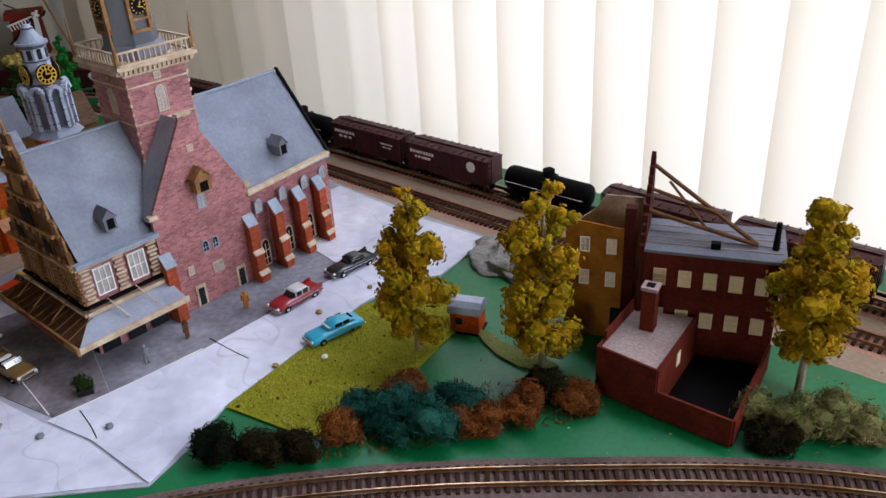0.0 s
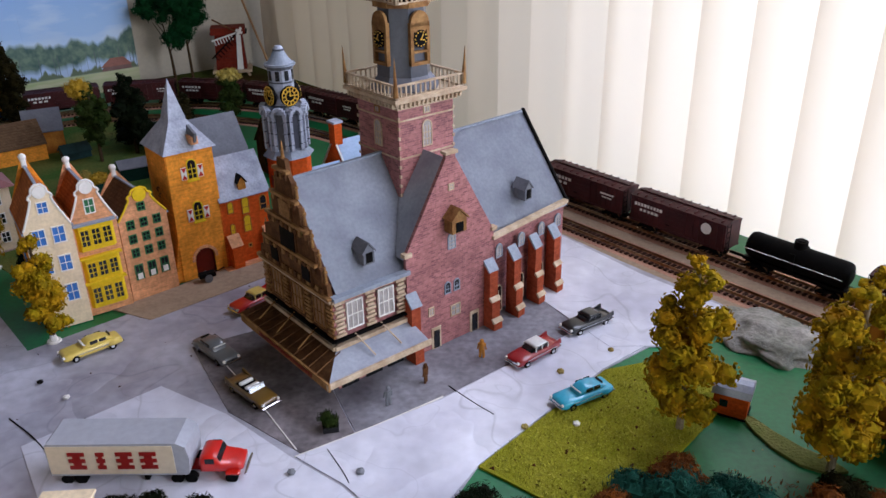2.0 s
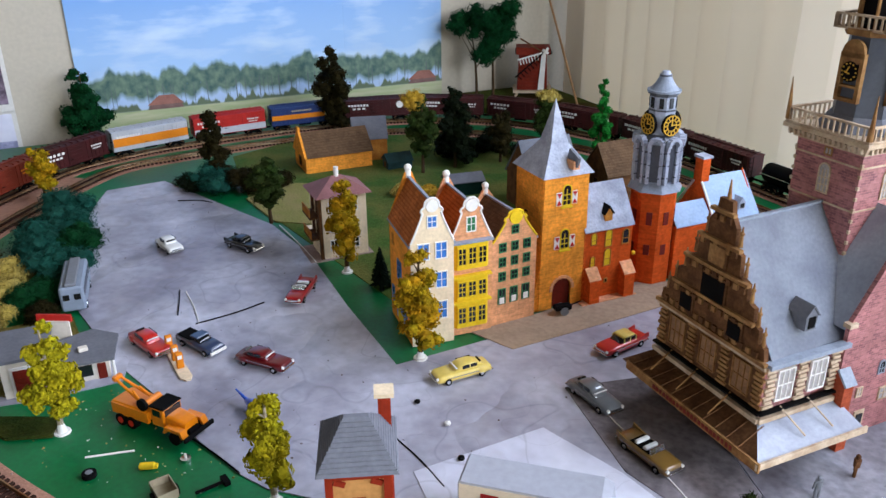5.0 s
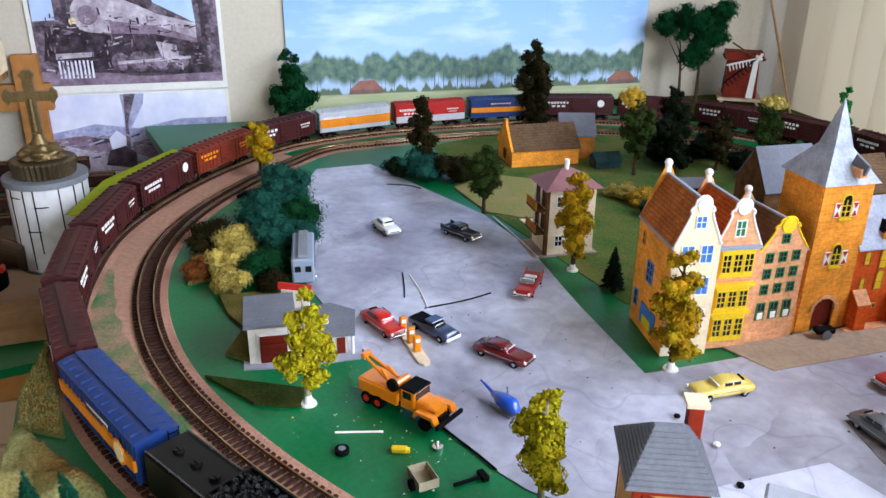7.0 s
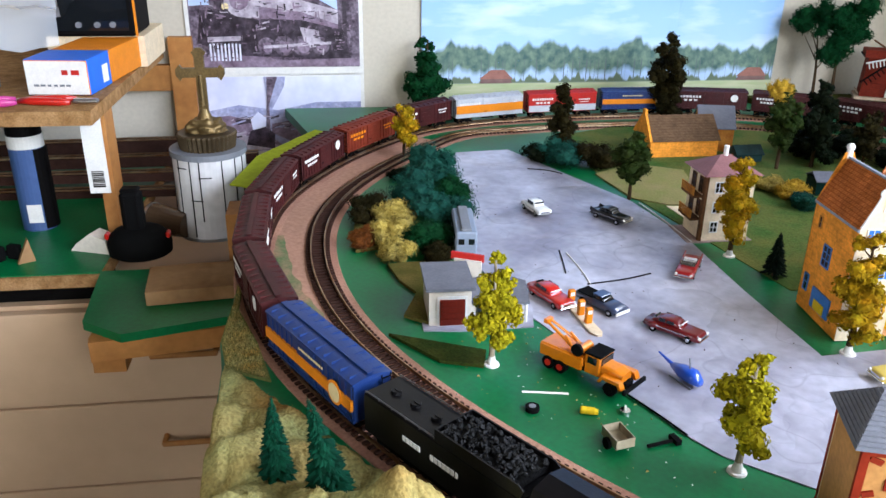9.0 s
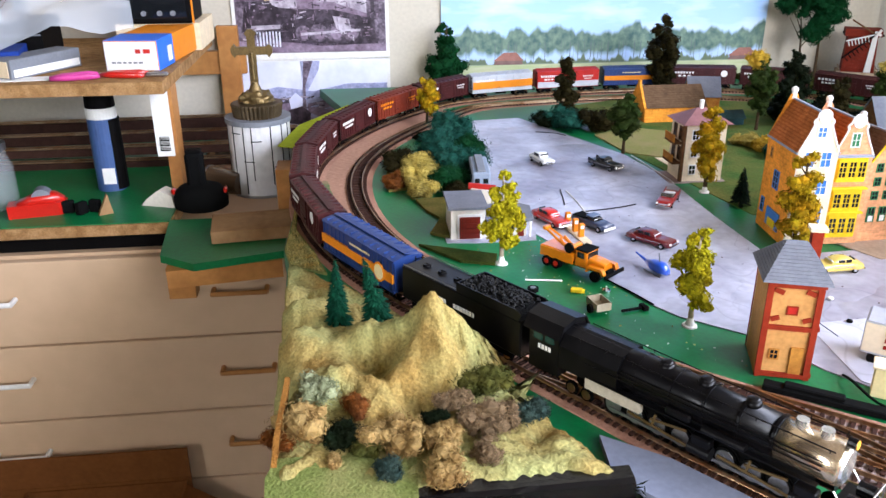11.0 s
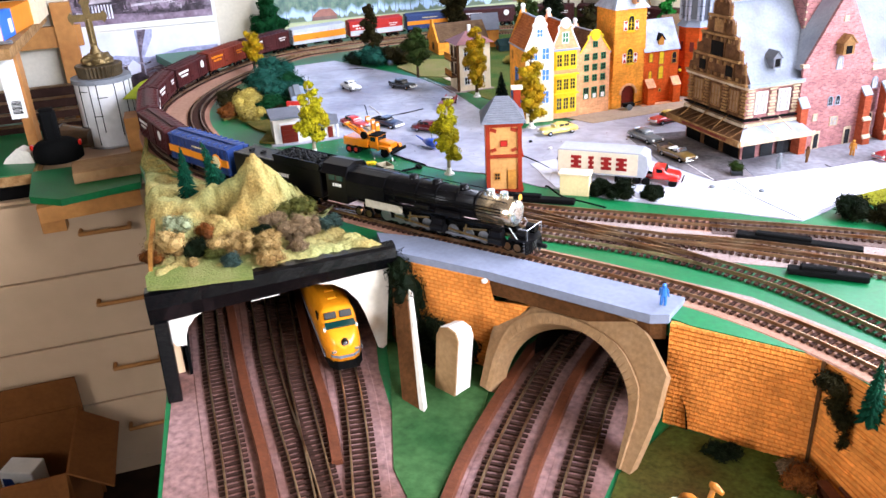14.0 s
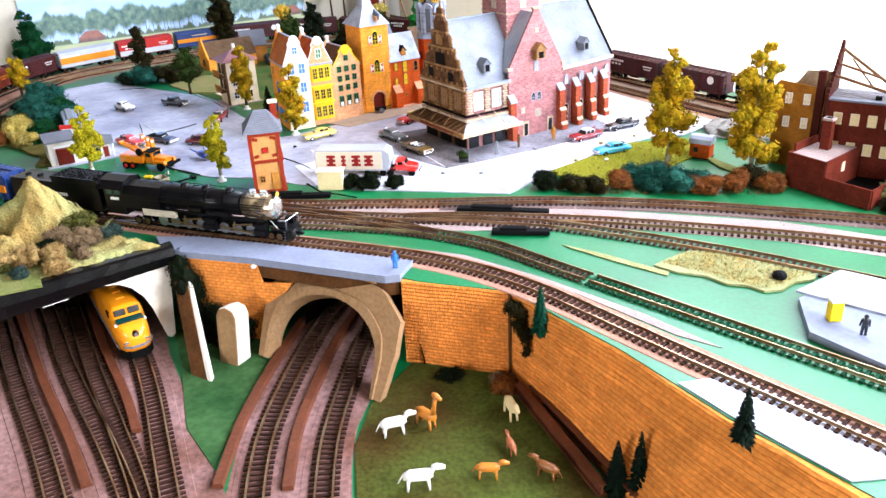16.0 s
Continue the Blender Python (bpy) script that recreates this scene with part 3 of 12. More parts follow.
    for e in (-1, 1):
        bm = new_bm()
        for k in range(5):
            box(bm, (e * (L / 2 + 0.0012), 0.012, z0 + 0.004 + k * 0.007), (0.0006, 0.008, 0.0007))
        for y in (0.008, 0.016):
            box(bm, (e * (L / 2 + 0.0012), y, (z0 + z1) / 2), (0.0006, 0.0006, z1 - z0))
        part("ladder", bm, M["dark"], t)
        part("coupler", box(new_bm(), (e * (L / 2 + 0.005), 0, 0.0095), (0.011, 0.003, 0.0035), bevel=0.0008), M["dark"], t)
    bm = box(new_bm(), (0, 0, 0.0125), (L * 0.96, 0.012, 0.003))
    cyl(bm, (-0.012, 0.006, 0.0105), (0.012, 0.006, 0.0105), 0.0035, None, 10)
    part("underframe", bm, M["dark"], t)
    for e in (-1, 1):
        bogie(t, e * L * 0.34)
    return t


def ring_loft(bm, stations, n=24):
    """A round body: stations of (x, y, z, radius)."""
    rings = []
    for x, y, z, r in stations:
        rings.append([bm.verts.new((x, y + r * math.cos(2 * math.pi * i / n), z + r * math.sin(2 * math.pi * i / n))) for i in range(n)])
    for a, b in zip(rings, rings[1:]):
        for i in range(n):
            bm.faces.new((a[i], a[(i + 1) % n], b[(i + 1) % n], b[i]))
    bm.faces.new(rings[0][::-1])
    bm.faces.new(rings[-1])
    bmesh.ops.recalc_face_normals(bm, faces=bm.faces[:])
    return bm


def locomotive(s):
    """Articulated steam engine, its nose towards +x. s: the middle of its wheelbase."""
    at, rz = seat(s, 0.09)
    t = thing("steam_locomotive", at, rz, "large black articulated steam locomotive with a silver smokebox", "locomotive")
    K = M["locoblack"]
    # boiler, smokebox, firebox
    part("boiler", ring_loft(new_bm(), [(-0.095, 0, 0.0415, 0.0165), (-0.03, 0, 0.0415, 0.0165), (0.01, 0, 0.041, 0.0158), (0.078, 0, 0.0405, 0.0148)], 32), K, t, smooth=True)
    for x in (-0.085, -0.058, -0.03, 0.0, 0.026, 0.052, 0.076):
        bm = ring_loft(new_bm(), [(x - 0.001, 0, 0.0412, 0.0170 - max(x, 0) * 0.02), (x + 0.001, 0, 0.0412, 0.0170 - max(x, 0) * 0.02)], 32)
        part("boiler_band", bm, K, t)
    sb = part("smokebox", ring_loft(new_bm(), [(0.078, 0, 0.0405, 0.0151), (0.117, 0, 0.0405, 0.0151), (0.119, 0, 0.0405, 0.0140)], 32), M["smokebox"], t, "silver painted smokebox with a warm reflection in its colour", smooth=True)
    d = part("smokebox_door", ring_loft(new_bm(), [(0.119, 0, 0.0405, 0.0128), (0.1205, 0, 0.0405, 0.0115), (0.1215, 0, 0.0405, 0.006)], 24), M["silver"], sb)
    part("headlight", cyl(new_bm(), (0.117, 0, 0.058), (0.1225, 0, 0.058), 0.0038, None, 14), K, t)
    part("headlight_lens", cyl(new_bm(), (0.1224, 0, 0.058), (0.1232, 0, 0.058), 0.0032, None, 14), M["lamp"], t)
    bm = new_bm()
    for x in (0.088, 0.104):
        cyl(bm, (x, 0, 0.054), (x, 0, 0.0605), 0.0048, 0.0042, 14)
    part("chimney", bm, M["silver"], t)
    for x, r in ((0.055, 0.006), (0.02, 0.0065), (-0.012, 0.0065)):
        bm = cyl(new_bm(), (x, 0, 0.053), (x, 0, 0.0595), r, r * 0.85, 16)
        ball(bm, (x, 0, 0.0595), r * 0.8, 2, 0.4)
        part("dome", bm, K, t, smooth=True)
    bm = new_bm()
    for s2 in (-1, 1):
        for k in range(3):
            cyl(bm, (-0.08 + k * 0.004, s2 * (0.0172 + k * 0.0008), 0.046 - k * 0.003), (0.11, s2 * (0.0166 + k * 0.0005), 0.047 - k * 0.003), 0.0006, None, 6)
        cyl(bm, (-0.09, s2 * 0.0145, 0.056), (0.115, s2 * 0.0125, 0.0545), 0.0005, None, 6)
        for k in range(9):
            x = -0.08 + k * 0.024
            cyl(bm, (x, s2 * 0.0142, 0.0535), (x, s2 * 0.0142, 0.0562), 0.0004, None, 5)
    part("pipework", bm, K, t)
    bm = new_bm()
    slab(bm, [(-0.0185, 0.026), (0.0185, 0.026), (0.0185, 0.045), (0.0135, 0.055), (0, 0.0585), (-0.0135, 0.055), (-0.0185, 0.045)], -0.097, -0.042, True)
    part("firebox", bm, K, t)
    for s2 in (-1, 1):
        part("ash_pan", box(new_bm(), (-0.045, s2 * 0.0165, 0.0235), (0.05, 0.005, 0.009)), M["ashpan"], t, "pale cream ash pan")
        part("running_board", box(new_bm(), (0.025, s2 * 0.0175, 0.0295), (0.17, 0.005, 0.001)), K, t)
        bm = box(new_bm(), (0.01, s2 * 0.0168, 0.033), (0.02, 0.004, 0.006), bevel=0.001)
        cyl(bm, (0.03, s2 * 0.018, 0.032), (0.062, s2 * 0.018, 0.032), 0.0032, None, 12)
        part("air_tank", bm, K, t)
    # cab
    bm = new_bm()
    slab(bm, [(-0.0185, 0.016), (0.0185, 0.016), (0.0185, 0.0505), (0.013, 0.0595), (0, 0.0625), (-0.013, 0.0595), (-0.0185, 0.0505)], -0.128, -0.0975, True)
    cab = part("cab", bm, K, t)
    for s2 in (-1, 1):
        for x in (-0.119, -0.107):
            part("cab_window", box(new_bm(), (x, s2 * 0.0186, 0.047), (0.009, 0.0006, 0.008)), M["greenglass"], cab)
        bm = new_bm()
        bars(bm, -0.119, -0.105, 0.0375, 0.0038, s2 * 0.0188, 4, random.Random(3))
        part("number_bars", bm, M["white"], cab)
    part("cab_roof", slab(new_bm(), [(-0.0205, 0.050), (-0.0145, 0.0605), (0, 0.064), (0.0145, 0.0605), (0.0205, 0.050), (0.0190, 0.050), (0.013, 0.0595), (0, 0.0625), (-0.013, 0.0595), (-0.0190, 0.050)], -0.134, -0.096, True), K, cab)
    # engines
    for k, xc in enumerate((0.062, -0.012)):
        fr = part("engine_frame", box(new_bm(), (xc, 0, 0.0135), (0.078, 0.011, 0.010)), M["dark"], t)
        for i in range(4):
            x = xc + 0.022 - i * 0.0195
            wheelset(fr, x, 0.0093, "driving_wheel", True)
        for s2 in (-1, 1):
            bm = cyl(new_bm(), (xc + 0.033, s2 * 0.0155, 0.0125), (xc + 0.050, s2 * 0.0155, 0.0125), 0.0052, None, 18)
            box(bm, (xc + 0.0415, s2 * 0.0145, 0.0195), (0.015, 0.008, 0.008), bevel=0.001)
            part("cylinder", bm, K, fr)
            part("coupling_rod", box(new_bm(), (xc - 0.007, s2 * 0.0118, 0.0068), (0.062, 0.0012, 0.0024)), M["steel"], fr)
            bm = box(new_bm(), (xc + 0.008, s2 * 0.0132, 0.0102), (0.058, 0.0011, 0.002), ry=5)
            box(bm, (xc + 0.014, s2 * 0.0140, 0.0185), (0.03, 0.0011, 0.0018), ry=-8)
            box(bm, (xc + 0.002, s2 * 0.0140, 0.0165), (0.0018, 0.0012, 0.011), ry=12)
            part("valve_gear", bm, M["brass"], fr)
    # leading and trailing trucks, pilot
    for x in (0.124, 0.112, -0.075, -0.09):
        wheelset(t, x, 0.0055, "truck_wheel")
    bm = new_bm()
    prism(bm, [(0.118, -0.0165), (0.136, -0.0165), (0.144, -0.006), (0.144, 0.006), (0.136, 0.0165), (0.118, 0.0165)], 0.0165, 0.0185)
    slab(bm, [(-0.0155, 0.003), (0.0155, 0.003), (0.0155, 0.0165), (-0.0155, 0.0165)], 0.137, 0.1385, True)
    pl = part("pilot", bm, K, t)
    for y in range(-5, 6):
        part("pilot_bar", cyl(new_bm(), (0.139, y * 0.0027, 0.0165), (0.1455 - abs(y) * 0.0011, y * 0.0029, 0.0035), 0.0007, None, 5), K, pl)
    bm = new_bm()
    for s2 in (-1, 1):
        cyl(bm, (0.126, s2 * 0.0095, 0.0235), (0.1365, s2 * 0.0095, 0.0235), 0.0047, None, 14)
        box(bm, (0.131, s2 * 0.0095, 0.0195), (0.01, 0.006, 0.003))
    part("air_pump", bm, K, t)
    bm = new_bm()
    for s2 in (-1, 1):
        cyl(bm, (0.139, s2 * 0.0145, 0.0185), (0.139, s2 * 0.0145, 0.030), 0.0005, None, 5)
        cyl(bm, (0.128, s2 * 0.0155, 0.0185), (0.119, s2 * 0.0155, 0.0295), 0.0006, None, 5)
        for k in range(4):
            box(bm, (0.1365, s2 * 0.0125, 0.005 + k * 0.0035), (0.005, 0.005, 0.0006))
    cyl(bm, (0.139, -0.0145, 0.030), (0.139, 0.0145, 0.030), 0.0005, None, 5)
    part("pilot_rail", bm, M["steel"], t)
    part("coupler", box(new_bm(), (0.1485, 0, 0.0105), (0.010, 0.0045, 0.0045), bevel=0.001), K, t)
    return t


def tender(s):
    at, rz = seat(s, 0.045)
    t = thing("locomotive_tender", at, rz, "black tender heaped with coal behind the engine", "tender")
    K = M["locoblack"]
    bm = new_bm()
    box(bm, (-0.0, 0, 0.032), (0.158, 0.0355, 0.034), bevel=0.0012)
    part("tank", bm, K, t)
    bm = new_bm()
    slab(bm, [(0.000, 0.049), (0.076, 0.049), (0.079, 0.056), (0.074, 0.0585), (0.0, 0.0585)], -0.0178, -0.0166)
    slab(bm, [(0.000, 0.049), (0.076, 0.049), (0.079, 0.056), (0.074, 0.0585), (0.0, 0.0585)], 0.0166, 0.0178)
    box(bm, (0.0, 0, 0.0537), (0.0014, 0.0355, 0.0095))
    part("coal_bunker", bm, K, t)
    rnd = random.Random(7)
    bm = box(new_bm(), (0.036, 0, 0.0525), (0.07, 0.032, 0.006))
    for i in range(230):
        x, y = rnd.uniform(0.003, 0.073), rnd.uniform(-0.0155, 0.0155)
        z = 0.0555 + 0.0042 * (1 - (y / 0.0165) ** 2) * rnd.uniform(0.75, 1.0)
        box(bm, (x, y, z), [rnd.uniform(0.0015, 0.0034) for _ in range(3)], rnd.uniform(0, 90), 0, rnd.uniform(0, 60), rnd.uniform(0, 60))
    part("coal", bm, M["coal"], t)
    for x in (-0.018, -0.04, -0.062):
        bm = cyl(new_bm(), (x, 0, 0.049), (x, 0, 0.0515), 0.0042, 0.0038, 14)
        box(bm, (x + 0.002, 0, 0.0518), (0.006, 0.0015, 0.001))
        part("water_hatch", bm, K, t)
    bm = new_bm()
    for s2 in (-1, 1):
        cyl(bm, (-0.077, s2 * 0.0165, 0.0505), (0.0, s2 * 0.0165, 0.0505), 0.0005, None, 5)
        for k in range(6):
            cyl(bm, (-0.077 + k * 0.015, s2 * 0.0165, 0.048), (-0.077 + k * 0.015, s2 * 0.0165, 0.0505), 0.0004, None, 5)
    part("handrail", bm, M["steel"], t)
    for s2 in (-1, 1):
        bm = new_bm()
        for k, w in enumerate((5, 7)):
            x0 = -0.034 + k * 0.029
            bars(bm, x0 * 1, x0 + 0.0045 * w - 0.003, 0.0335, 0.0042, s2 * 0.018, w, random.Random(5))
        part("lettering", bm, M["white"], t)
    part("underframe", box(new_bm(), (0, 0, 0.0135), (0.15, 0.024, 0.005)), M["dark"], t)
    for x in (-0.062, -0.046, -0.03, -0.014, 0.002, 0.040, 0.056):
        wheelset(t, x, 0.0058)
    bm = new_bm()
    for s2 in (-1, 1):
        box(bm, (-0.03, s2 * 0.0112, 0.0085), (0.082, 0.0022, 0.004))
        box(bm, (0.048, s2 * 0.0112, 0.0085), (0.034, 0.0022, 0.004))
    part("truck_frame", bm, M["dark"], t)
    part("coupler", box(new_bm(), (-0.084, 0, 0.0095), (0.011, 0.003, 0.0035), bevel=0.0008), M["dark"], t)
    return t


def tank_car(s, length=0.13):
    at, rz = seat(s, length * 0.34)
    t = thing("tank_car", at, rz, "black tank car with a dome and silver handrails", "tank car", "cars of the freight train")
    h = length / 2 - 0.006
    r = 0.0155
    zc = 0.0145 + r
    part("tank", ring_loft(new_bm(), [(-h - 0.003, 0, zc, r * 0.45), (-h, 0, zc, r * 0.9), (-h + 0.004, 0, zc, r), (h - 0.004, 0, zc, r), (h, 0, zc, r * 0.9), (h + 0.003, 0, zc, r * 0.45)]), M["dark"], t, smooth=True)
    d = part("dome", cyl(new_bm(), (0, 0, zc + r * 0.8), (0, 0, zc + r + 0.007), 0.0075, None, 18), M["dark"], t)
    part("hatch", cyl(new_bm(), (0, 0, zc + r + 0.007), (0, 0, zc + r + 0.0085), 0.005, None, 14), M["dark"], d)
    for s2 in (-1, 1):
        part("handrail", cyl(new_bm(), (-h, s2 * (r + 0.0015), zc), (h, s2 * (r + 0.0015), zc), 0.0005, None, 6), M["silver"], t, "thin silver handrail")
        part("ladder", box(new_bm(), (0, s2 * (r + 0.001), zc), (0.006, 0.0012, 0.022)), M["dark"], t)
    part("underframe", box(new_bm(), (0, 0, 0.0125), (length * 0.97, 0.018, 0.004)), M["dark"], t)
    for e in (-1, 1):
        part("coupler", box(new_bm(), (e * (length / 2 + 0.007), 0, 0.0095), (0.016, 0.003, 0.0035), bevel=0.0008), M["dark"], t)
        bogie(t, e * length * 0.34)
    return t


# place of the train: nose of the engine on the front straight
def s_at(x, y):
    return min(range(len(PT_OUTER)), key=lambda i: (PT_OUTER[i] - Vector((x, y, 0))).length)


S0 = ARC[s_at(-0.46, 0.26)]
locomotive(S0 - 0.152)
tender(S0 - 0.152 - 0.135 - 0.083)
_s = S0 - 0.152 - 0.135 - 0.083 - 0.086 - 0.078
boxcar(_s, M["boxblue"], "dark blue boxcar with an orange band and round emblem", True, 1, 0.148)
for _i in range(28):
    _s -= 0.156
    if _s < 0.1:
        break
    if _i == 4:
        boxcar(_s, M["boxoxide"], "faded oxide-red boxcar with yellow lettering bars", False, 30 + _i, letter="boxorange")
    elif _i == 6:
        boxcar(_s, M["boxsilver"], "silver boxcar with a broad orange band", False, 30 + _i, band="boxorange")
    elif _i == 7:
        boxcar(_s, M["boxbright"], "bright red boxcar with a silver lower side", False, 30 + _i, band="boxsilver", low=True)
    elif _i == 8:
        boxcar(_s, M["boxblue"], "dark blue boxcar with an orange band and round emblem", True, 30 + _i)
    elif _i in (15, 16, 19):
        tank_car(_s)
    else:
        boxcar(_s, M["boxred"], "oxide-red boxcar with white lettering bars on ribbed sides", False, 30 + _i, emblem=_i % 3 == 0)

# ---- buildings: materials ----
M["brick"] = brickmat("printed_purple_red_brick", (0.50, 0.26, 0.25), (1.0, 0.95, 0.95), rough=0.5, second=(0.52, 0.50, 0.56))
M["brickred"] = brickmat("printed_red_brick", (0.46, 0.14, 0.075), (0.8, 0.7, 0.7))
M["slate"] = mat("grey_blue_slate_card", (0.42, 0.445, 0.50), 0.36, 0.15, 25, 0.05, tint=(0.31, 0.33, 0.385), fine=12)
M["dark_slate"] = mat("dark_slate_card", (0.13, 0.14, 0.165), 0.36, 0.15, 25, 0.05, tint=(0.09, 0.095, 0.115), fine=12)
M["slatelight"] = mat("pale_slate_card", (0.50, 0.53, 0.60), 0.6, 0.2, 60, 0.25, tint=(0.36, 0.38, 0.44))
M["lead"] = mat("blue_grey_lead_card", (0.35, 0.385, 0.44), 0.5, 0.2, 60, 0.1)
M["stone"] = mat("cream_stone_card", (0.62, 0.52, 0.40), 0.7, 0.2, 60, 0.1, tint=(0.45, 0.34, 0.24))
M["woodbrown"] = mat("brown_carved_gable_card", (0.14, 0.075, 0.04), 0.65, 0.35, 70, 0.2, tint=(0.22, 0.12, 0.06))
M["ochre"] = mat("ochre_trim_card", (0.55, 0.29, 0.08), 0.6, 0.25, 60, 0.1, tint=(0.4, 0.18, 0.05))
M["tanwood"] = mat("tan_carved_card", (0.40, 0.25, 0.12), 0.65, 0.3, 60, 0.1, tint=(0.24, 0.13, 0.06))
M["orange"] = brickmat("orange_plaster_brick", (0.92, 0.44, 0.09), (1.0, 0.95, 0.85), 0.008, 0.003)
M["deeporange"] = brickmat("deep_orange_brick", (0.72, 0.17, 0.04), (0.9, 0.85, 0.8), 0.006, 0.0025)
M["peach"] = brickmat("peach_brick_card", (0.80, 0.46, 0.27), (1, 0.95, 0.9), 0.006, 0.0025)
M["pale"] = mat("pale_cream_card", (0.80, 0.68, 0.50), 0.65, 0.15, 50, 0.08)
M["yellow"] = mat("yellow_painted_card", (0.78, 0.58, 0.05), 0.6, 0.15, 50, 0.06)
M["tileorange"] = brickmat("orange_roof_tile_card", (0.62, 0.25, 0.08), (0.6, 0.5, 0.45), 0.004, 0.0035)
M["tilebrown"] = brickmat("brown_roof_tile_card", (0.22, 0.15, 0.095), (0.7, 0.65, 0.6), 0.004, 0.0035)
M["darkred"] = mat("dark_red_door_card", (0.22, 0.03, 0.015), 0.5, 0.2, 60, 0.08)
M["pane"] = mat("dark_printed_pane", (0.045, 0.05, 0.055), 0.22, 0.3, 60, 0.0)
M["paneblue"] = mat("blue_printed_pane", (0.08, 0.25, 0.6), 0.3, 0.25, 60, 0.0)
M["panepale"] = mat("pale_printed_pane", (0.45, 0.42, 0.40), 0.4, 0.3, 80, 0.0)
# the pale pane toned tan for the shaded gable side
M["paneshade"] = mat("shaded_tan_pane", (0.36, 0.22, 0.12), 0.5, 0.3, 80, 0.0)
M["panegreen"] = mat("green_printed_shutter", (0.05, 0.22, 0.1), 0.4, 0.2, 60, 0.0)
M["goldc"] = mat("gold_clock_card", (0.75, 0.48, 0.06), 0.4, 0.15, 60, 0.03)
M["blackcard"] = mat("black_card", (0.02, 0.018, 0.018), 0.6, 0.3, 60, 0.1)
M["mauve"] = mat("mauve_roof_plastic", (0.32, 0.17, 0.17), 0.55, 0.15, 50, 0.15)
M["roofgrey"] = mat("grey_roof_plastic", (0.23, 0.235, 0.26), 0.6, 0.15, 50, 0.1)
M["brickpl"] = brickmat("brown_red_brick_plastic", (0.20, 0.05, 0.03), (0.75, 0.7, 0.7), 0.004, 0.0018)
M["brickdark"] = brickmat("dark_brick_plastic", (0.12, 0.035, 0.025), (0.8, 0.75, 0.75), 0.004, 0.0018)
M["mustard"] = mat("mustard_plaster_plastic", (0.40, 0.19, 0.035), 0.6, 0.25, 35, 0.1, tint=(0.27, 0.12, 0.03))


def facemap(face, off):
    if face == "S":
        return lambda a, d, z: (a, off - d, z)
    if face == "N":
        return lambda a, d, z: (a, off + d, z)
    if face == "W":
        return lambda a, d, z: (off - d, a, z)
    return lambda a, d, z: (off + d, a, z)


def fbox(bm, face, off, a, d, z, sa, sd, sz, rot=0.0):
    c = facemap(face, off)(a, d, z)
    if face in "SN":
        return box(bm, c, (sa, sd, sz), 0, 0, 0, rot)
    return box(bm, c, (sd, sa, sz), 0, 0, rot, 0)


def win(parent, face, off, a, z, w, h, frame_m, pane_m, nx=2, nz=2, thick=0.0008, name="window", arch=False, bar=0.0007):
    """A framed window with bars, its sill and its pane, on one face of a model building."""
    bm = new_bm()
    f = facemap(face, off)
    k = bar * 0.8
    loops = []
    for g, ds in ((k, (-thick / 2, thick * 1.5)), (-k, (thick * 1.5, -thick / 2))):
        top = [(-w / 2 - g, h / 2 + g), (w / 2 + g, h / 2 + g)]
        if arch:
            top = [(-(w / 2 + g) * math.cos(math.pi * q / 10), h / 2 + (w / 2 + g) * math.sin(math.pi * q / 10)) for q in range(11)]
        ring = [(w / 2 + g, -h / 2 - g), (-w / 2 - g, -h / 2 - g)] + top
        for d in ds:
            loops.append([bm.verts.new(f(a + x, d, z + y)) for x, y in ring])
    n = len(loops[0])
    for p, q in zip(loops, loops[1:] + loops[:1]):
        for i in range(n):
            bm.faces.new((p[i], p[(i + 1) % n], q[(i + 1) % n], q[i]))
    bmesh.ops.recalc_face_normals(bm, faces=bm.faces[:])
    wd = part(name, bm, frame_m, parent)
    for i in range(1, nx):
        part("bar", fbox(new_bm(), face, off, a - w / 2 + w * i / nx, thick / 2, z, bar, thick * 1.4, h), frame_m, wd)
    for i in range(1, nz):
        part("bar", fbox(new_bm(), face, off, a, thick / 2, z - h / 2 + h * i / nz, w, thick * 1.3, bar), frame_m, wd)
    bm = new_bm()
    fbox(bm, face, off, a, 0.0002, z, w, 0.0007, h)
    if arch:
        f = facemap(face, off)
        c = Vector(f(a, 0.0002, z + h / 2))
        d = Vector(f(a, 0.0006, z + h / 2)) - Vector(f(a, 0.0, z + h / 2))
        cyl(bm, c - d / 2, c + d / 2, w / 2, None, 14)
    part("pane", bm, pane_m, wd)
    return wd


def outline_wall(parent, name, face, off, pts, thick, m, label=""):
    """A flat wall piece of an outline of (along, z), standing thick inwards from off."""
    bm = new_bm()
    if face in "SN":
        k = thick if face == "S" else -thick
        slab(bm, pts, off, off + k)
    else:
        k = thick if face == "W" else -thick
        slab(bm, pts, off, off + k, True)
    return part(name, bm, m, parent, label)


def roof2(parent, x0, x1, y0, y1, z0, zr, m, axis="x", over=0.003, thick=0.0012, yr=None, name="roof"):
    """Two roof slopes with their ridge along an axis."""
    ym = (y0 + y1) / 2 if yr is None else yr
    for side, ye in ((-1, y0 - over), (1, y1 + over)):
        ze = z0 - over * (zr - z0) / abs((ym - (y0 if side < 0 else y1)))
        pts = [(ye, ze), (ym, zr), (ym, zr + thick), (ye, ze + thick)]
        part(name, slab(new_bm(), pts, x0, x1, axis == "x"), m, parent)


# ---- church-like weigh house ----


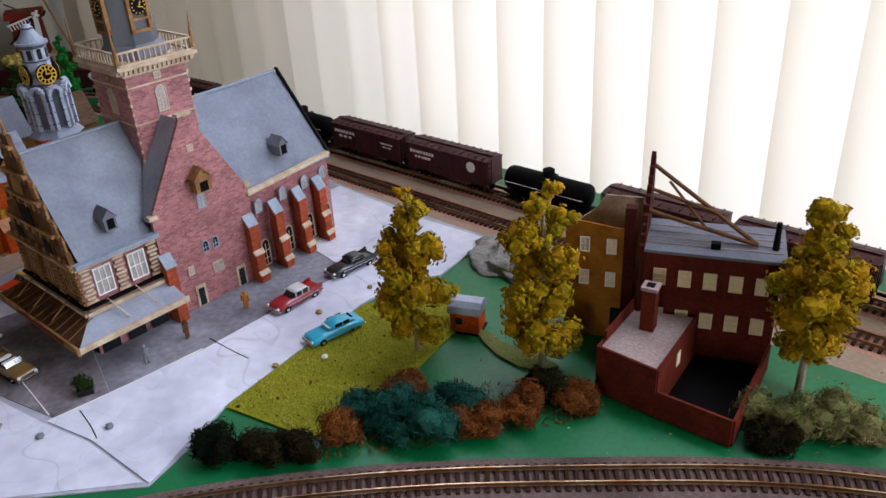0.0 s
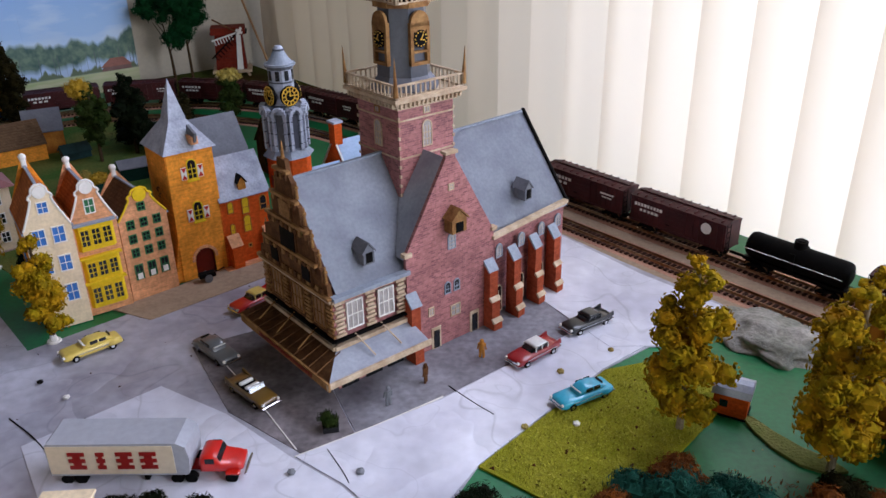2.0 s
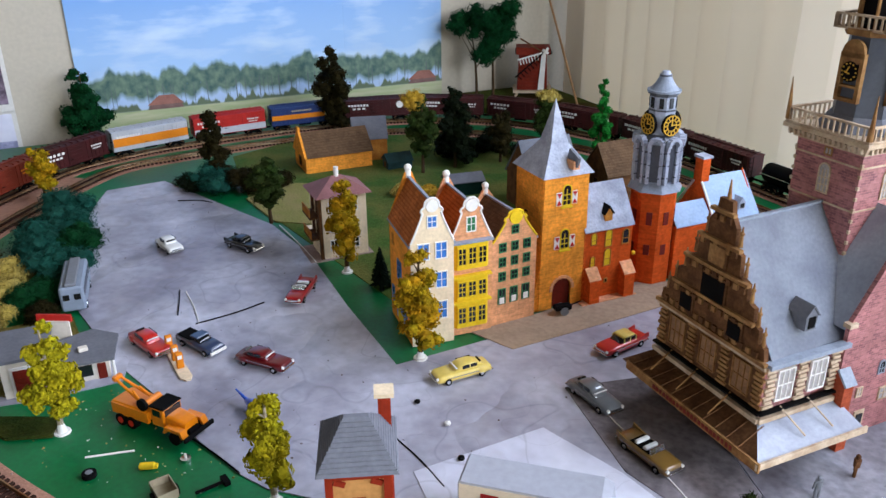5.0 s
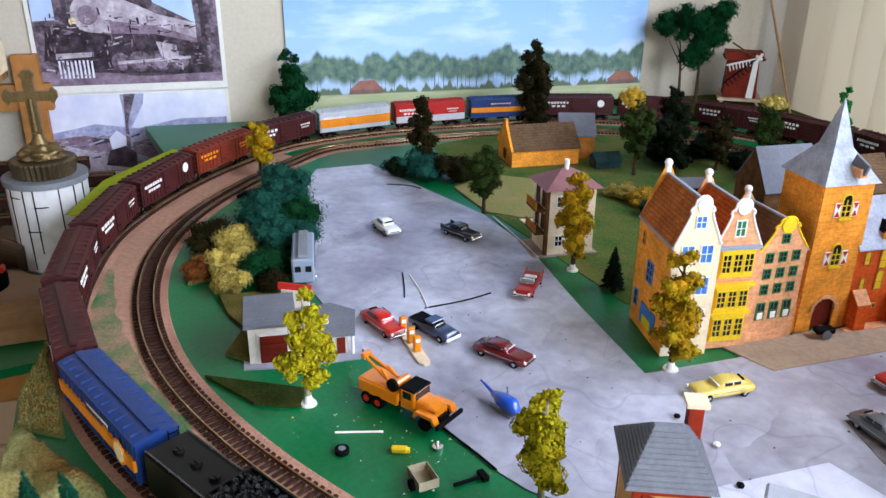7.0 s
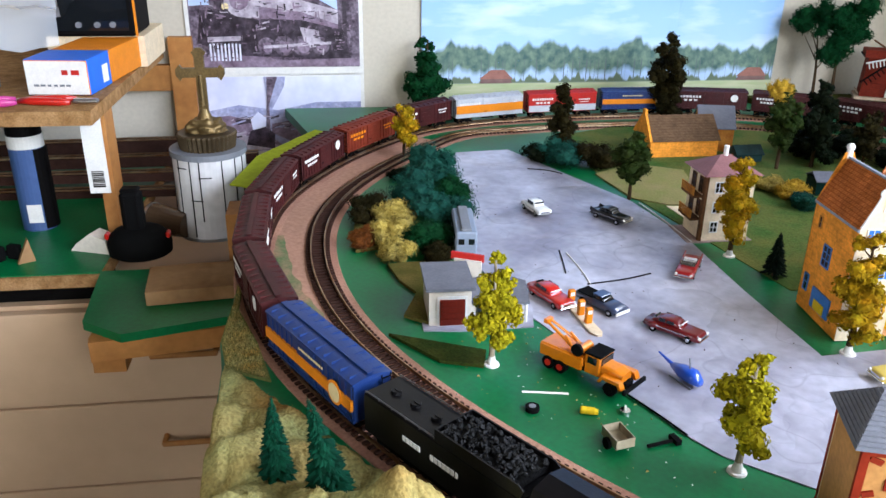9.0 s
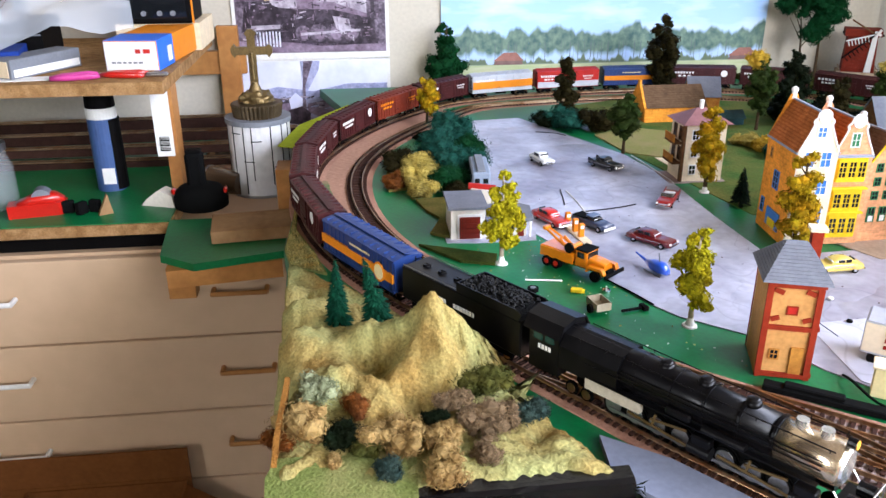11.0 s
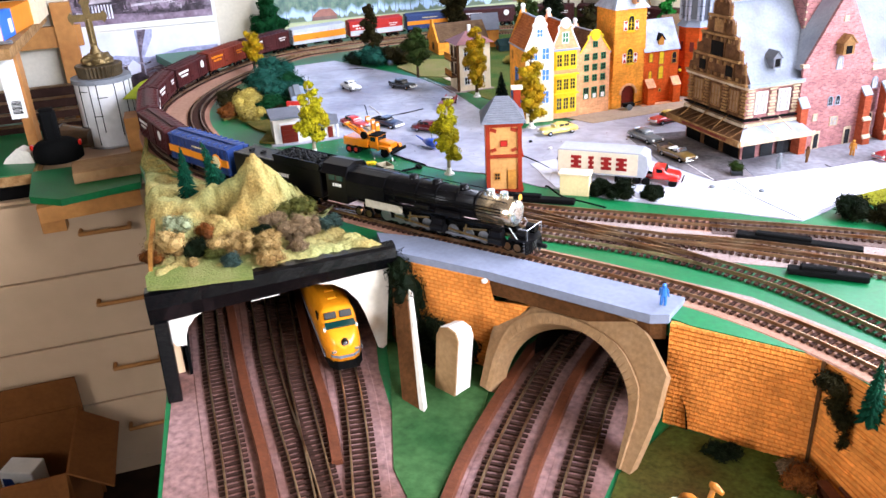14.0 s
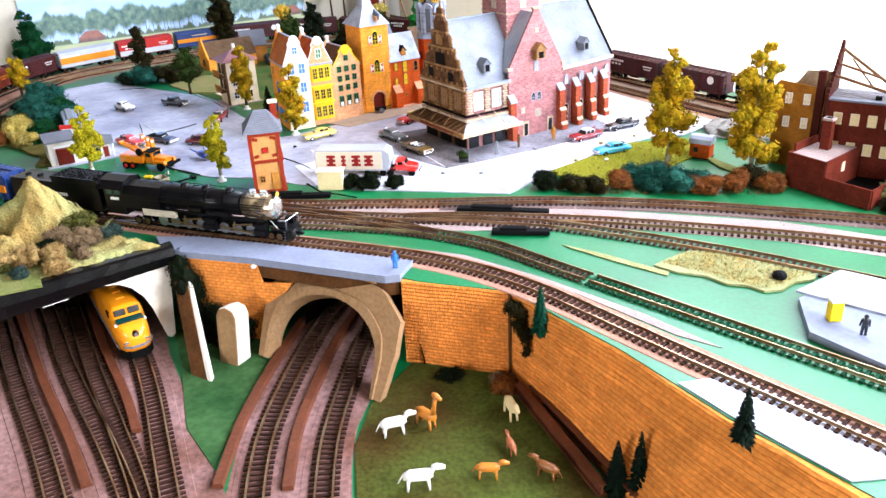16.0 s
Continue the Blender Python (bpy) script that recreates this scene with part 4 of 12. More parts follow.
def weigh_house():
    L, W, E, R = 0.325, 0.126, 0.100, 0.194
    p = uv(0.25, 0.69)
    t = thing("weigh_house", (p.x, p.y, 0.0012), math.degrees(YAW), "brick weigh house with a tall clock tower and grey roofs", "model building")
    B = M["brick"]
    # body walls
    outline_wall(t, "wall", "S", 0.0, [(0, 0), (L, 0), (L, E), (0, E)], 0.002, B)
    outline_wall(t, "wall", "N", W, [(0, 0), (L, 0), (L, E), (0, E)], 0.002, B)
    gab = [(0.0022, 0), (W - 0.0022, 0), (W - 0.0022, E), (W / 2, R - 0.002), (0.0022, E)]
    bm = new_bm()
    lean = lambda z: L - max(0.0, z - E) / (R - E) * 0.010
    lo = [bm.verts.new((lean(z) - 0.002, y, z)) for y, z in gab]
    hi = [bm.verts.new((lean(z), y, z)) for y, z in gab]
    for vs in (lo[::-1], [lo[0], lo[1], hi[1], hi[0]], [hi[0], hi[1], hi[2], hi[4]], [hi[4], hi[2], hi[3]]):
        bm.faces.new(vs)
    bmesh.ops.recalc_face_normals(bm, faces=bm.faces[:])
    part("end_wall", bm, B, t)
    outline_wall(t, "end_wall", "W", 0.0, gab, 0.002, M["woodbrown"])
    for ye in (-0.004, W + 0.004):
        ze = E - 0.0045
        bm = new_bm()
        q = [bm.verts.new(c) for c in ((0.004, ye, ze), (L + 0.003, ye, ze), (L - 0.008, W / 2, R), (0.004, W / 2, R))]
        fc = bm.faces.new(q)
        bmesh.ops.solidify(bm, geom=[fc], thickness=0.0014)
        part("roof", bm, M["slate"], t)
        part("verge", cyl(new_bm(), (L + 0.004, ye, ze + 0.002), (L - 0.0075, W / 2, R + 0.003), 0.0022, None, 8), M["blackcard"], t, "black verge board")
    part("ridge", box(new_bm(), (L / 2 - 0.004, W / 2, R + 0.0012), (L - 0.012, 0.004, 0.002)), M["lead"], t)
    # eaves cornices
    part("cornice", box(new_bm(), (0.2595, -0.003, E + 0.0015), (0.133, 0.007, 0.004)), M["stone"], t, "cream stone cornice")
    part("cornice", box(new_bm(), (0.041, -0.003, E - 0.001), (0.086, 0.008, 0.004)), M["lead"], t)
    # cross gable with its roof
    gx0, gx1, gp = 0.0815, 0.195, 0.138
    outline_wall(t, "cross_gable", "S", -0.0035, [(gx0, 0), (gx1, 0), (gx1, 0.110), (gp + 0.006, 0.201), (gp + 0.006, 0.206), (gp - 0.006, 0.206), (gp - 0.006, 0.201), (gx0, 0.116)], 0.004, B)
    roof2(t, -0.0, 0.066, gx0, gx1, 0.112, 0.198, M["slate"], axis="y", over=0.001, yr=gp, name="gable_roof")
    for c, sz in (((gx0 + 0.001, -0.003, 0.1165), (0.009, 0.007, 0.004)), ((gx1 - 0.001, -0.003, 0.1125), (0.007, 0.007, 0.004)), ((gp, -0.002, 0.2065), (0.015, 0.008, 0.003))):
        part("coping", box(new_bm(), c, sz), M["stone"], t)
    # hoist dormer on the cross gable
    h = part("hoist", slab(new_bm(), [(gp - 0.009, 0.128), (gp + 0.009, 0.128), (gp + 0.009, 0.143), (gp, 0.152), (gp - 0.009, 0.143)], -0.016, -0.0038), M["tanwood"], t, "small ochre wooden hoist hood")
    bm = new_bm()
    for s in (-1, 1):
        box(bm, (gp + s * 0.0055, -0.0105, 0.1475), (0.0155, 0.015, 0.0012), 0, 0, 0, s * 45)
    part("hood_roof", bm, M["tanwood"], h)
    part("hoist_opening", box(new_bm(), (gp, -0.0165, 0.134), (0.009, 0.0008, 0.010)), M["blackcard"], h)
    win(t, "S", -0.0035, gp, 0.172, 0.006, 0.006, M["stone"], M["panepale"])
    win(t, "S", -0.0035, gp, 0.113, 0.009, 0.012, M["lead"], M["panepale"], 2, 3, arch=True)
    for dx in (-0.006, 0.006):
        win(t, "S", -0.0035, gp + dx, 0.063, 0.007, 0.009, M["lead"], M["pane"], 2, 2, arch=True)
    win(t, "S", -0.0035, gp - 0.028, 0.045, 0.006, 0.009, M["stone"], M["panepale"])
    win(t, "S", -0.0035, gp + 0.004, 0.036, 0.012, 0.012, M["stone"], M["panepale"], 2, 2)
    for dx in (-0.022, 0.03):
        d = part("door", box(new_bm(), (gp + dx, -0.0038, 0.0125), (0.012, 0.0016, 0.025)), M["stone"], t)
        part("door_leaf", box(new_bm(), (gp + dx, -0.0048, 0.0115), (0.007, 0.0012, 0.020)), M["pane"], d)
    # nave side: buttresses, arches between
    for k, bx in enumerate((0.188, 0.227, 0.265, 0.300)):
        bm = new_bm()
        w = 0.0115
        slab(bm, [(-0.020, 0), (0.0, 0), (0.0, 0.078), (-0.002, 0.078), (-0.0125, 0.066), (-0.0125, 0.037), (-0.0165, 0.032), (-0.0165, 0.013), (-0.020, 0.009)], bx - w / 2, bx + w / 2, True)
        b = part("buttress", bm, M["brickred"], t)
        bm = new_bm()
        box(bm, (bx, -0.0068, 0.0735), (w + 0.002, 0.017, 0.0022), 0, 0, 49)
        part("buttress_cap", bm, M["lead"], b)
        bm = box(new_bm(), (bx, -0.0145, 0.0355), (w + 0.0015, 0.006, 0.0025), 0, 0, 45)
        box(bm, (bx, -0.0185, 0.0115), (w + 0.0015, 0.006, 0.0025), 0, 0, 45)
        part("offset_stone", bm, M["stone"], b)
    for bx in (0.2075, 0.246, 0.2825, 0.314):
        win(t, "S", 0, bx, 0.078, 0.010, 0.010, M["lead"], M["panepale"], 2, 2, arch=True)
        win(t, "S", 0, bx, 0.020, 0.011, 0.026, M["stone"], M["pane"], 2, 3, arch=True, name="arched_doorway")
    # dormers
    for dx, dy, dz in ((0.045, 0.016, 0.121), (0.262, 0.016, 0.124)):
        bm = slab(new_bm(), [(dx - 0.006, dz - 0.004), (dx + 0.006, dz - 0.004), (dx + 0.006, dz + 0.008), (dx, dz + 0.016), (dx - 0.006, dz + 0.008)], dy - 0.012, dy + 0.006)
        d = part("dormer", bm, M["roofgrey"], t)
        part("dormer_shutter", box(new_bm(), (dx, dy - 0.0125, dz + 0.003), (0.007, 0.0008, 0.010)), M["blackcard"], d)
        bm = new_bm()
        for s in (-1, 1):
            box(bm, (dx + s * 0.0038, dy - 0.003, dz + 0.0128), (0.0122, 0.02, 0.001), 0, 0, 0, s * 52)
        part("dormer_roof", bm, M["roofgrey"], d)
    # front part: two storeys with banded pilasters, white windows
    fl = 0.0815
    for z, hgt, m in ((0.048, 0.004, M["stone"]), (0.0965, 0.003, M["stone"]), (0.0545, 0.002, M["blackcard"])):
        bm = box(new_bm(), (fl / 2 - 0.001, -0.0025, z), (fl + 0.004, 0.005, hgt))
        box(bm, (-0.0025, W / 2, z), (0.005, W + 0.006, hgt))
        part("string_course", bm, m, t)
    for a in (0.006, 0.040, 0.0755):
        for k in range(9):
            bm = fbox(new_bm(), "S", 0, a, 0.0012, 0.0585 + k * 0.0042, 0.0075 if k % 2 else 0.011, 0.0024, 0.0024)
            part("quoin", bm, M["stone"], t)
    for a in (0.0225, 0.058):
        win(t, "S", 0, a, 0.0755, 0.017, 0.028, M["white"], M["panepale"], 3, 2, 0.0012)
    for a in (0.004, 0.043, 0.083, 0.122):
        for k in range(9):
            bm = fbox(new_bm(), "W", 0, a, 0.0012, 0.0585 + k * 0.0042, 0.0075 if k % 2 else 0.011, 0.0024, 0.0024)
            part("quoin", bm, M["tanwood"], t)
    # gable windows coloured tan to carry the shade on this side
    for a in (0.0235, 0.063, 0.1025):
        win(t, "W", 0, a, 0.0755, 0.019, 0.028, M["tanwood"], M["paneshade"], 3, 2, 0.0012)
    # stepped and scrolled front gable
    steps = []
    for z, y in ((0.098, 0.0), (0.112, 0.002), (0.113, 0.009), (0.125, 0.010), (0.127, 0.017), (0.140, 0.018), (0.143, 0.027), (0.156, 0.028), (0.160, 0.038), (0.176, 0.039), (0.18, 0.047), (0.196, 0.048), (0.205, 0.054), (0.216, 0.056)):
        steps.append((y, z))
    g = steps + [(W - y, z) for y, z in reversed(steps)]
    outline_wall(t, "front_gable", "W", -0.0035, g, 0.0045, M["woodbrown"], "dark carved scroll gable")
    bm = new_bm()
    for z, hw in ((0.1, 0.066), (0.127, 0.048), (0.156, 0.037), (0.18, 0.024), (0.206, 0.013)):
        box(bm, (-0.0045, W / 2, z), (0.0045, 2 * hw, 0.003))
    for y, z in ((0.006, 0.12), (0.014, 0.134), (0.024, 0.15), (0.034, 0.168), (0.044, 0.19)):
        for s in (-1, 1):
            yy = W / 2 + s * (W / 2 - y)
            cyl(bm, (-0.001, yy, z - 0.008), (-0.001, yy, z + 0.009), 0.0018, 0.0006, 8)
            ball(bm, (-0.001, yy, z + 0.003), 0.0022, 1)
    cyl(bm, (-0.001, W / 2, 0.216), (-0.001, W / 2, 0.232), 0.002, 0.0005, 8)
    part("gable_ornament", bm, M["tanwood"], t)
    for a, z, w, h in ((W / 2, 0.138, 0.026, 0.02), (W / 2, 0.168, 0.018, 0.016), (0.034, 0.113, 0.014, 0.014), (0.092, 0.113, 0.014, 0.014)):
        fr = part("relief_panel", fbox(new_bm(), "W", -0.0035, a, 0.0008, z, w + 0.004, 0.0016, h + 0.004), M["woodbrown"], t)
        part("relief_field", fbox(new_bm(), "W", -0.0035, a, 0.0018, z, w, 0.0012, h), M["tanwood"] if z > 0.15 else M["blackcard"], fr)
    for z, hw, n in ((0.1045, 0.058, 15), (0.121, 0.047, 12), (0.1505, 0.036, 9), (0.1755, 0.022, 6), (0.2, 0.011, 3)):
        for k in range(n):
            a = W / 2 - hw + 2 * hw * (k + 0.5) / n
            part("carving", fbox(new_bm(), "W", -0.0035, a, 0.0012, z, hw / n * 1.1, 0.0022, 0.005), M["tanwood"] if k % 2 else M["woodbrown"], t)
    # awning round the front corner
    bm = new_bm()
    pts = [(-0.031, -0.0345), (-0.031, W + 0.012), (0.0, W), (0.0, 0.0), (fl + 0.002, 0.0), (fl + 0.002, -0.0345)]
    lo = [bm.verts.new((x, y, 0.036 if i in (0, 1, 5) else 0.0465)) for i, (x, y) in enumerate(pts)]
    f1 = bm.faces.new((lo[0], lo[3], lo[2], lo[1]))
    f2 = bm.faces.new((lo[0], lo[5], lo[4], lo[3]))
    bmesh.ops.delete(bm, geom=[f1], context="FACES_ONLY")
    bmesh.ops.solidify(bm, geom=[f2], thickness=0.0018)
    aw = part("awning", bm, M["slate"], t, "grey sloping awning over the side")
    # gable side of the awning: brown boards, darkened for the shade there
    bm = new_bm()
    f1 = bm.faces.new([bm.verts.new((x, y, z)) for x, y, z in ((-0.031, -0.0345, 0.036), (0.0, 0.0, 0.0465), (0.0, W, 0.0465), (-0.031, W + 0.012, 0.036))])
    bmesh.ops.solidify(bm, geom=[f1], thickness=0.0018)
    aw2 = part("front_awning", bm, M["woodbrown"], t, "brown boarded awning before the gable, shade in its colour")
    for k in range(11):
        y = -0.008 + k * 0.0125
        part("awning_batten", cyl(new_bm(), (-0.001, y, 0.0470), (-0.030, y * 1.09 - 0.003, 0.0376), 0.0006, None, 5), M["woodbrown"], aw2)
    bm = box(new_bm(), (0.026, -0.035, 0.0355), (0.118, 0.002, 0.006))
    part("fascia", bm, M["stone"], aw)
    bm = box(new_bm(), (-0.0318, 0.046, 0.0355), (0.002, 0.166, 0.008))
    part("fascia", bm, M["tanwood"], aw)
    bm = new_bm()
    bars(bm, 0, 0.1, 0.0355, 0.004, 0, 22, random.Random(2))
    lt = part("fascia_lettering", bm, M["darkred"], aw)
    lt.matrix_basis = pose(-0.0332, 0.09, 0, 0, 0, -90)
    for x in (0.02, 0.05):
        part("tie_rod", cyl(new_bm(), (x, -0.002, 0.056), (x + 0.006, -0.026, 0.041), 0.0008, None, 6), M["stone"], aw)
    for y in (0.03, 0.07, 0.105):
        part("tie_rod", cyl(new_bm(), (-0.002, y, 0.056), (-0.024, y, 0.041), 0.0008, None, 6), M["tanwood"], aw2)
    for y in (0.02, 0.063, 0.106):
        part("shopfront", fbox(new_bm(), "W", 0, y, 0.0006, 0.017, 0.032, 0.0012, 0.032), M["blackcard"], t)
    for x in (0.012, 0.04, 0.066):
        part("shopfront", fbox(new_bm(), "S", 0, x, 0.0006, 0.014, 0.019, 0.0012, 0.026), M["pane"], t)
    part("corner_pier", slab(new_bm(), [(-0.016, 0), (0, 0), (0, 0.074), (-0.004, 0.074), (-0.012, 0.062), (-0.012, 0.03), (-0.016, 0.026)], fl - 0.002, fl + 0.009, True), M["brickred"], t)
    part("pier_cap", box(new_bm(), (fl + 0.0035, -0.0085, 0.069), (0.013, 0.016, 0.002), 0, 0, 50), M["lead"], t)
    # tower
    cx, cy, hw = 0.143, 0.071, 0.0335
    bm = box(new_bm(), (cx, cy, 0.152), (2 * hw, 2 * hw, 0.185))
    tw = part("tower_shaft", bm, B, t)
    bm = new_bm()
    for z in (0.195, 0.232):
        box(bm, (cx, cy, z), (2 * hw + 0.0015, 2 * hw + 0.0015, 0.0015))
    for sx in (-1, 1):
        for sy in (-1, 1):
            for k in range(12):
                box(bm, (cx + sx * hw, cy + sy * hw, 0.13 + k * 0.0095), (0.0022, 0.0022, 0.003))
    part("tower_band", bm, M["stone"], tw)
    for face, off, a in (("S", cy - hw, cx), ("W", cx - hw, cy)):
        for da in (0,):
            win(tw, face, off, a + da, 0.2125, 0.011, 0.020, M["stone"], M["panepale"], 3, 3, arch=True)
        win(tw, face, off, a, 0.2385, 0.007, 0.006, M["tanwood"] if face == "W" else M["stone"], M["panepale"], 2, 1)
    bm = new_bm()
    for z, e in ((0.2455, 0.0365), (0.2495, 0.040), (0.2535, 0.0435)):
        box(bm, (cx, cy, z), (2 * e, 2 * e, 0.0038))
    for i in range(15):
        for s in (-1, 1):
            a = -0.036 + i * 0.00515
            box(bm, (cx + a, cy + s * 0.0405, 0.2485), (0.002, 0.004, 0.004))
            box(bm, (cx + s * 0.0405, cy + a, 0.2485), (0.004, 0.002, 0.004))
    part("tower_cornice", bm, M["stone"], tw, "cream corbelled cornice")
    for z, e, hb, n, m in ((0.2555, 0.0405, 0.0125, 14, M["stone"]), (0.336, 0.0235, 0.0115, 8, M["stone"])):
        bm = new_bm()
        for s in (-1, 1):
            for k in range(n + 1):
                a = -e + 2 * e * k / n
                wdt = 0.0036 if k in (0, n) else 0.0013
                box(bm, (cx + a, cy + s * e, z + hb / 2), (wdt, wdt, hb))
                box(bm, (cx + s * e, cy + a, z + hb / 2), (wdt, wdt, hb))
            for zz in (0.0008, hb):
                box(bm, (cx, cy + s * e, z + zz), (2 * e + 0.003, 0.003, 0.0017))
                box(bm, (cx + s * e, cy, z + zz), (0.003, 2 * e + 0.003, 0.0017))
        part("balustrade", bm, m, tw, "pale balustrade with turned balusters")
    for sx in (-1, 1):
        for sy in (-1, 1):
            part("pinnacle", cyl(new_bm(), (cx + sx * 0.041, cy + sy * 0.041, 0.258), (cx + sx * 0.042, cy + sy * 0.042, 0.294), 0.0026, 0.0003, 8), M["tanwood"], tw)

    def octo(r, z0, z1, r2=None):
        bm = new_bm()
        bmesh.ops.create_cone(bm, cap_ends=True, segments=8, radius1=r, radius2=r if r2 is None else r2, depth=z1 - z0, matrix=Matrix.Translation((cx, cy, (z0 + z1) / 2)) @ Matrix.Rotation(radians(22.5), 4, "Z"))
        return bm
    part("lantern_skirt", octo(0.036, 0.256, 0.268, 0.0265), M["roofgrey"], tw)
    part("lantern", octo(0.0265, 0.268, 0.332, 0.0235), M["dark_slate"], tw)
    part("lantern_cornice", octo(0.028, 0.332, 0.337), M["tanwood"], tw)
    part("upper_lantern", octo(0.019, 0.337, 0.39), M["blackcard"], tw)
    part("upper_cornice", octo(0.022, 0.39, 0.395), M["tanwood"], tw)
    part("dome", octo(0.021, 0.395, 0.42, 0.008), M["lead"], tw)
    part("spire", octo(0.006, 0.42, 0.5, 0.0005), M["lead"], tw)
    for face, off, a in (("S", cy - 0.0245, cx), ("W", cx - 0.0245, cy)):
        bm = new_bm()
        for s in (-1, 1):
            fbox(bm, face, off, a + s * 0.0095, 0.001, 0.298, 0.0035, 0.004, 0.036)
        fbox(bm, face, off, a, 0.001, 0.281, 0.0225, 0.004, 0.003)
        fbox(bm, face, off, a, 0.001, 0.292, 0.0225, 0.004, 0.002)
        fbox(bm, face, off, a, 0.001, 0.317, 0.0225, 0.004, 0.004)
        f = facemap(face, off)
        cyl(bm, f(a, 0.0, 0.319), f(a, 0.003, 0.319), 0.0105, None, 18)
        cf = part("clock_case", bm, M["tanwood"], tw, "ochre arched clock case")
        part("clock_face", cyl(new_bm(), f(a, 0.001, 0.304), f(a, 0.0035, 0.304), 0.0082, None, 20), M["blackcard"], cf)
        bm = new_bm()
        for k in range(12):
            th = k * math.pi / 6
            c = f(a + 0.0066 * math.sin(th), 0.0038, 0.304 + 0.0066 * math.cos(th))
            box(bm, c, (0.001, 0.001, 0.001))
        fbox(bm, face, off, a + 0.0015, 0.0038, 0.3055, 0.0009, 0.0006, 0.006, 25)
        fbox(bm, face, off, a + 0.002, 0.0038, 0.303, 0.0055, 0.0006, 0.0009, 15)
        part("clock_hand", bm, M["goldc"], cf)
    bm = new_bm()
    for k in range(8):
        th = math.pi / 4 * k + math.pi / 8
        cyl(bm, (cx + 0.0195 * math.cos(th), cy + 0.0195 * math.sin(th), 0.337), (cx + 0.0195 * math.cos(th), cy + 0.0195 * math.sin(th), 0.39), 0.0014, None, 6)
    part("lantern_column", bm, M["tanwood"], tw)
    # the nave stands a little askew to the front part
    for ob in t.children_recursive:
        for v in ob.data.vertices:
            if v.co.x > 0.197:
                v.co.y += (v.co.x - 0.197) * 0.14
    return t


weigh_house()


# ---- row of old town houses ----


def house_base(name, u, v, label, turn=0.0):
    p = uv(u, v)
    return thing(name, (p.x, p.y, 0.0012), math.degrees(YAW) + turn, label, "model house", "row of old town houses")


def scroll_gable(w, z0, z1, xs):
    """A bell gable: outline from the eaves up to a narrow crown. xs: fractions of the half width."""
    left = []
    for k, (fz, fx) in enumerate(xs):
        left.append((-w / 2 * fx, z0 + (z1 - z0) * fz))
    return left + [(-x, z) for x, z in reversed(left)]


BELL = [(0, 1.0), (0.02, 0.96), (0.2, 0.80), (0.4, 0.62), (0.55, 0.50), (0.68, 0.42), (0.70, 0.5), (0.76, 0.46), (0.80, 0.34), (0.92, 0.30), (1.0, 0.12)]


def town_house(u, v, w, depth, eave, crown, ridge, wall_m, side_m, roof_m, label, rows, pane_m, frame_m, trim_m, turn=0.0, shop=None):
    t = house_base("town_house", u, v, label, turn)
    part("side_wall", outline_wall_mesh([(0.001, 0), (depth, 0), (depth, eave), (0.001, eave)], -w / 2, 0.0015), side_m, t)
    part("side_wall", outline_wall_mesh([(0.001, 0), (depth, 0), (depth, eave), (0.001, eave)], w / 2 - 0.0015, 0.0015), side_m, t)
    back = [(-w / 2, 0), (w / 2, 0), (w / 2, eave), (0.004, ridge + 0.006), (-0.004, ridge + 0.006), (-w / 2, eave)]
    outline_wall(t, "back_gable", "N", depth, back, 0.0015, side_m)
    part("back_finial", ball(cyl(new_bm(), (0, depth, ridge), (0, depth, ridge + 0.01), 0.0035, 0.003, 10), (0, depth, ridge + 0.011), 0.0042, 2), M["white"], t, "white rounded gable finial")
    for s in (-1, 1):
        bm = slab(new_bm(), [(s * (w / 2 + 0.0015), eave - 0.002), (0, ridge), (0, ridge + 0.0012), (s * (w / 2 + 0.0015), eave - 0.0005)], 0.001, depth - 0.0016)
        part("roof", bm, roof_m, t)
        part("gutter", box(new_bm(), (s * (w / 2 + 0.001), depth / 2, eave - 0.003), (0.0022, depth, 0.0025)), M["lead"], t)
    part("ridge", box(new_bm(), (0, depth / 2, ridge + 0.0012), (0.003, depth, 0.002)), M["lead"], t)
    front = [(-w / 2, 0)] + scroll_gable(w, eave, crown, BELL) + [(w / 2, 0)]
    outline_wall(t, "front_wall", "S", 0.0, front, 0.0015, wall_m)
    edge = scroll_gable(w, eave, crown, BELL)
    for (xa, za), (xb, zb) in zip(edge, edge[1:]):
        part("gable_coping", cyl(new_bm(), (xa, -0.0002, za), (xb, -0.0002, zb), 0.0012, None, 6), trim_m, t)
    part("crown_stone", cyl(new_bm(), (0, 0.001, crown - 0.008), (0, -0.002, crown - 0.008), w * 0.14, None, 16), trim_m, t)
    for z, h, n, ww in rows:
        for i in range(n):
            a = (i - (n - 1) / 2) * (w * 0.82 / max(n, 2) if n > 1 else 0)
            win(t, "S", 0, a, z, ww, h, frame_m, pane_m, 2, 2, 0.0008)
    return t


def outline_wall_mesh(pts, x, thick):
    return slab(new_bm(), pts, x, x + thick, True)


h1 = town_house(0.093, 0.985, 0.046, 0.085, 0.118, 0.165, 0.16, M["pale"], M["orange"], M["tileorange"], "narrow Dutch house with pale gable and orange tiled roof",
                [(0.140, 0.012, 1, 0.010), (0.108, 0.018, 2, 0.012), (0.075, 0.018, 2, 0.012), (0.04, 0.02, 2, 0.012)], M["paneblue"], M["white"], M["white"], -6)
win(h1, "W", -0.023, 0.045, 0.07, 0.014, 0.022, M["paneblue"], M["pane"], 2, 3)
win(h1, "W", -0.023, 0.073, 0.03, 0.008, 0.018, M["paneblue"], M["pane"], 1, 2)
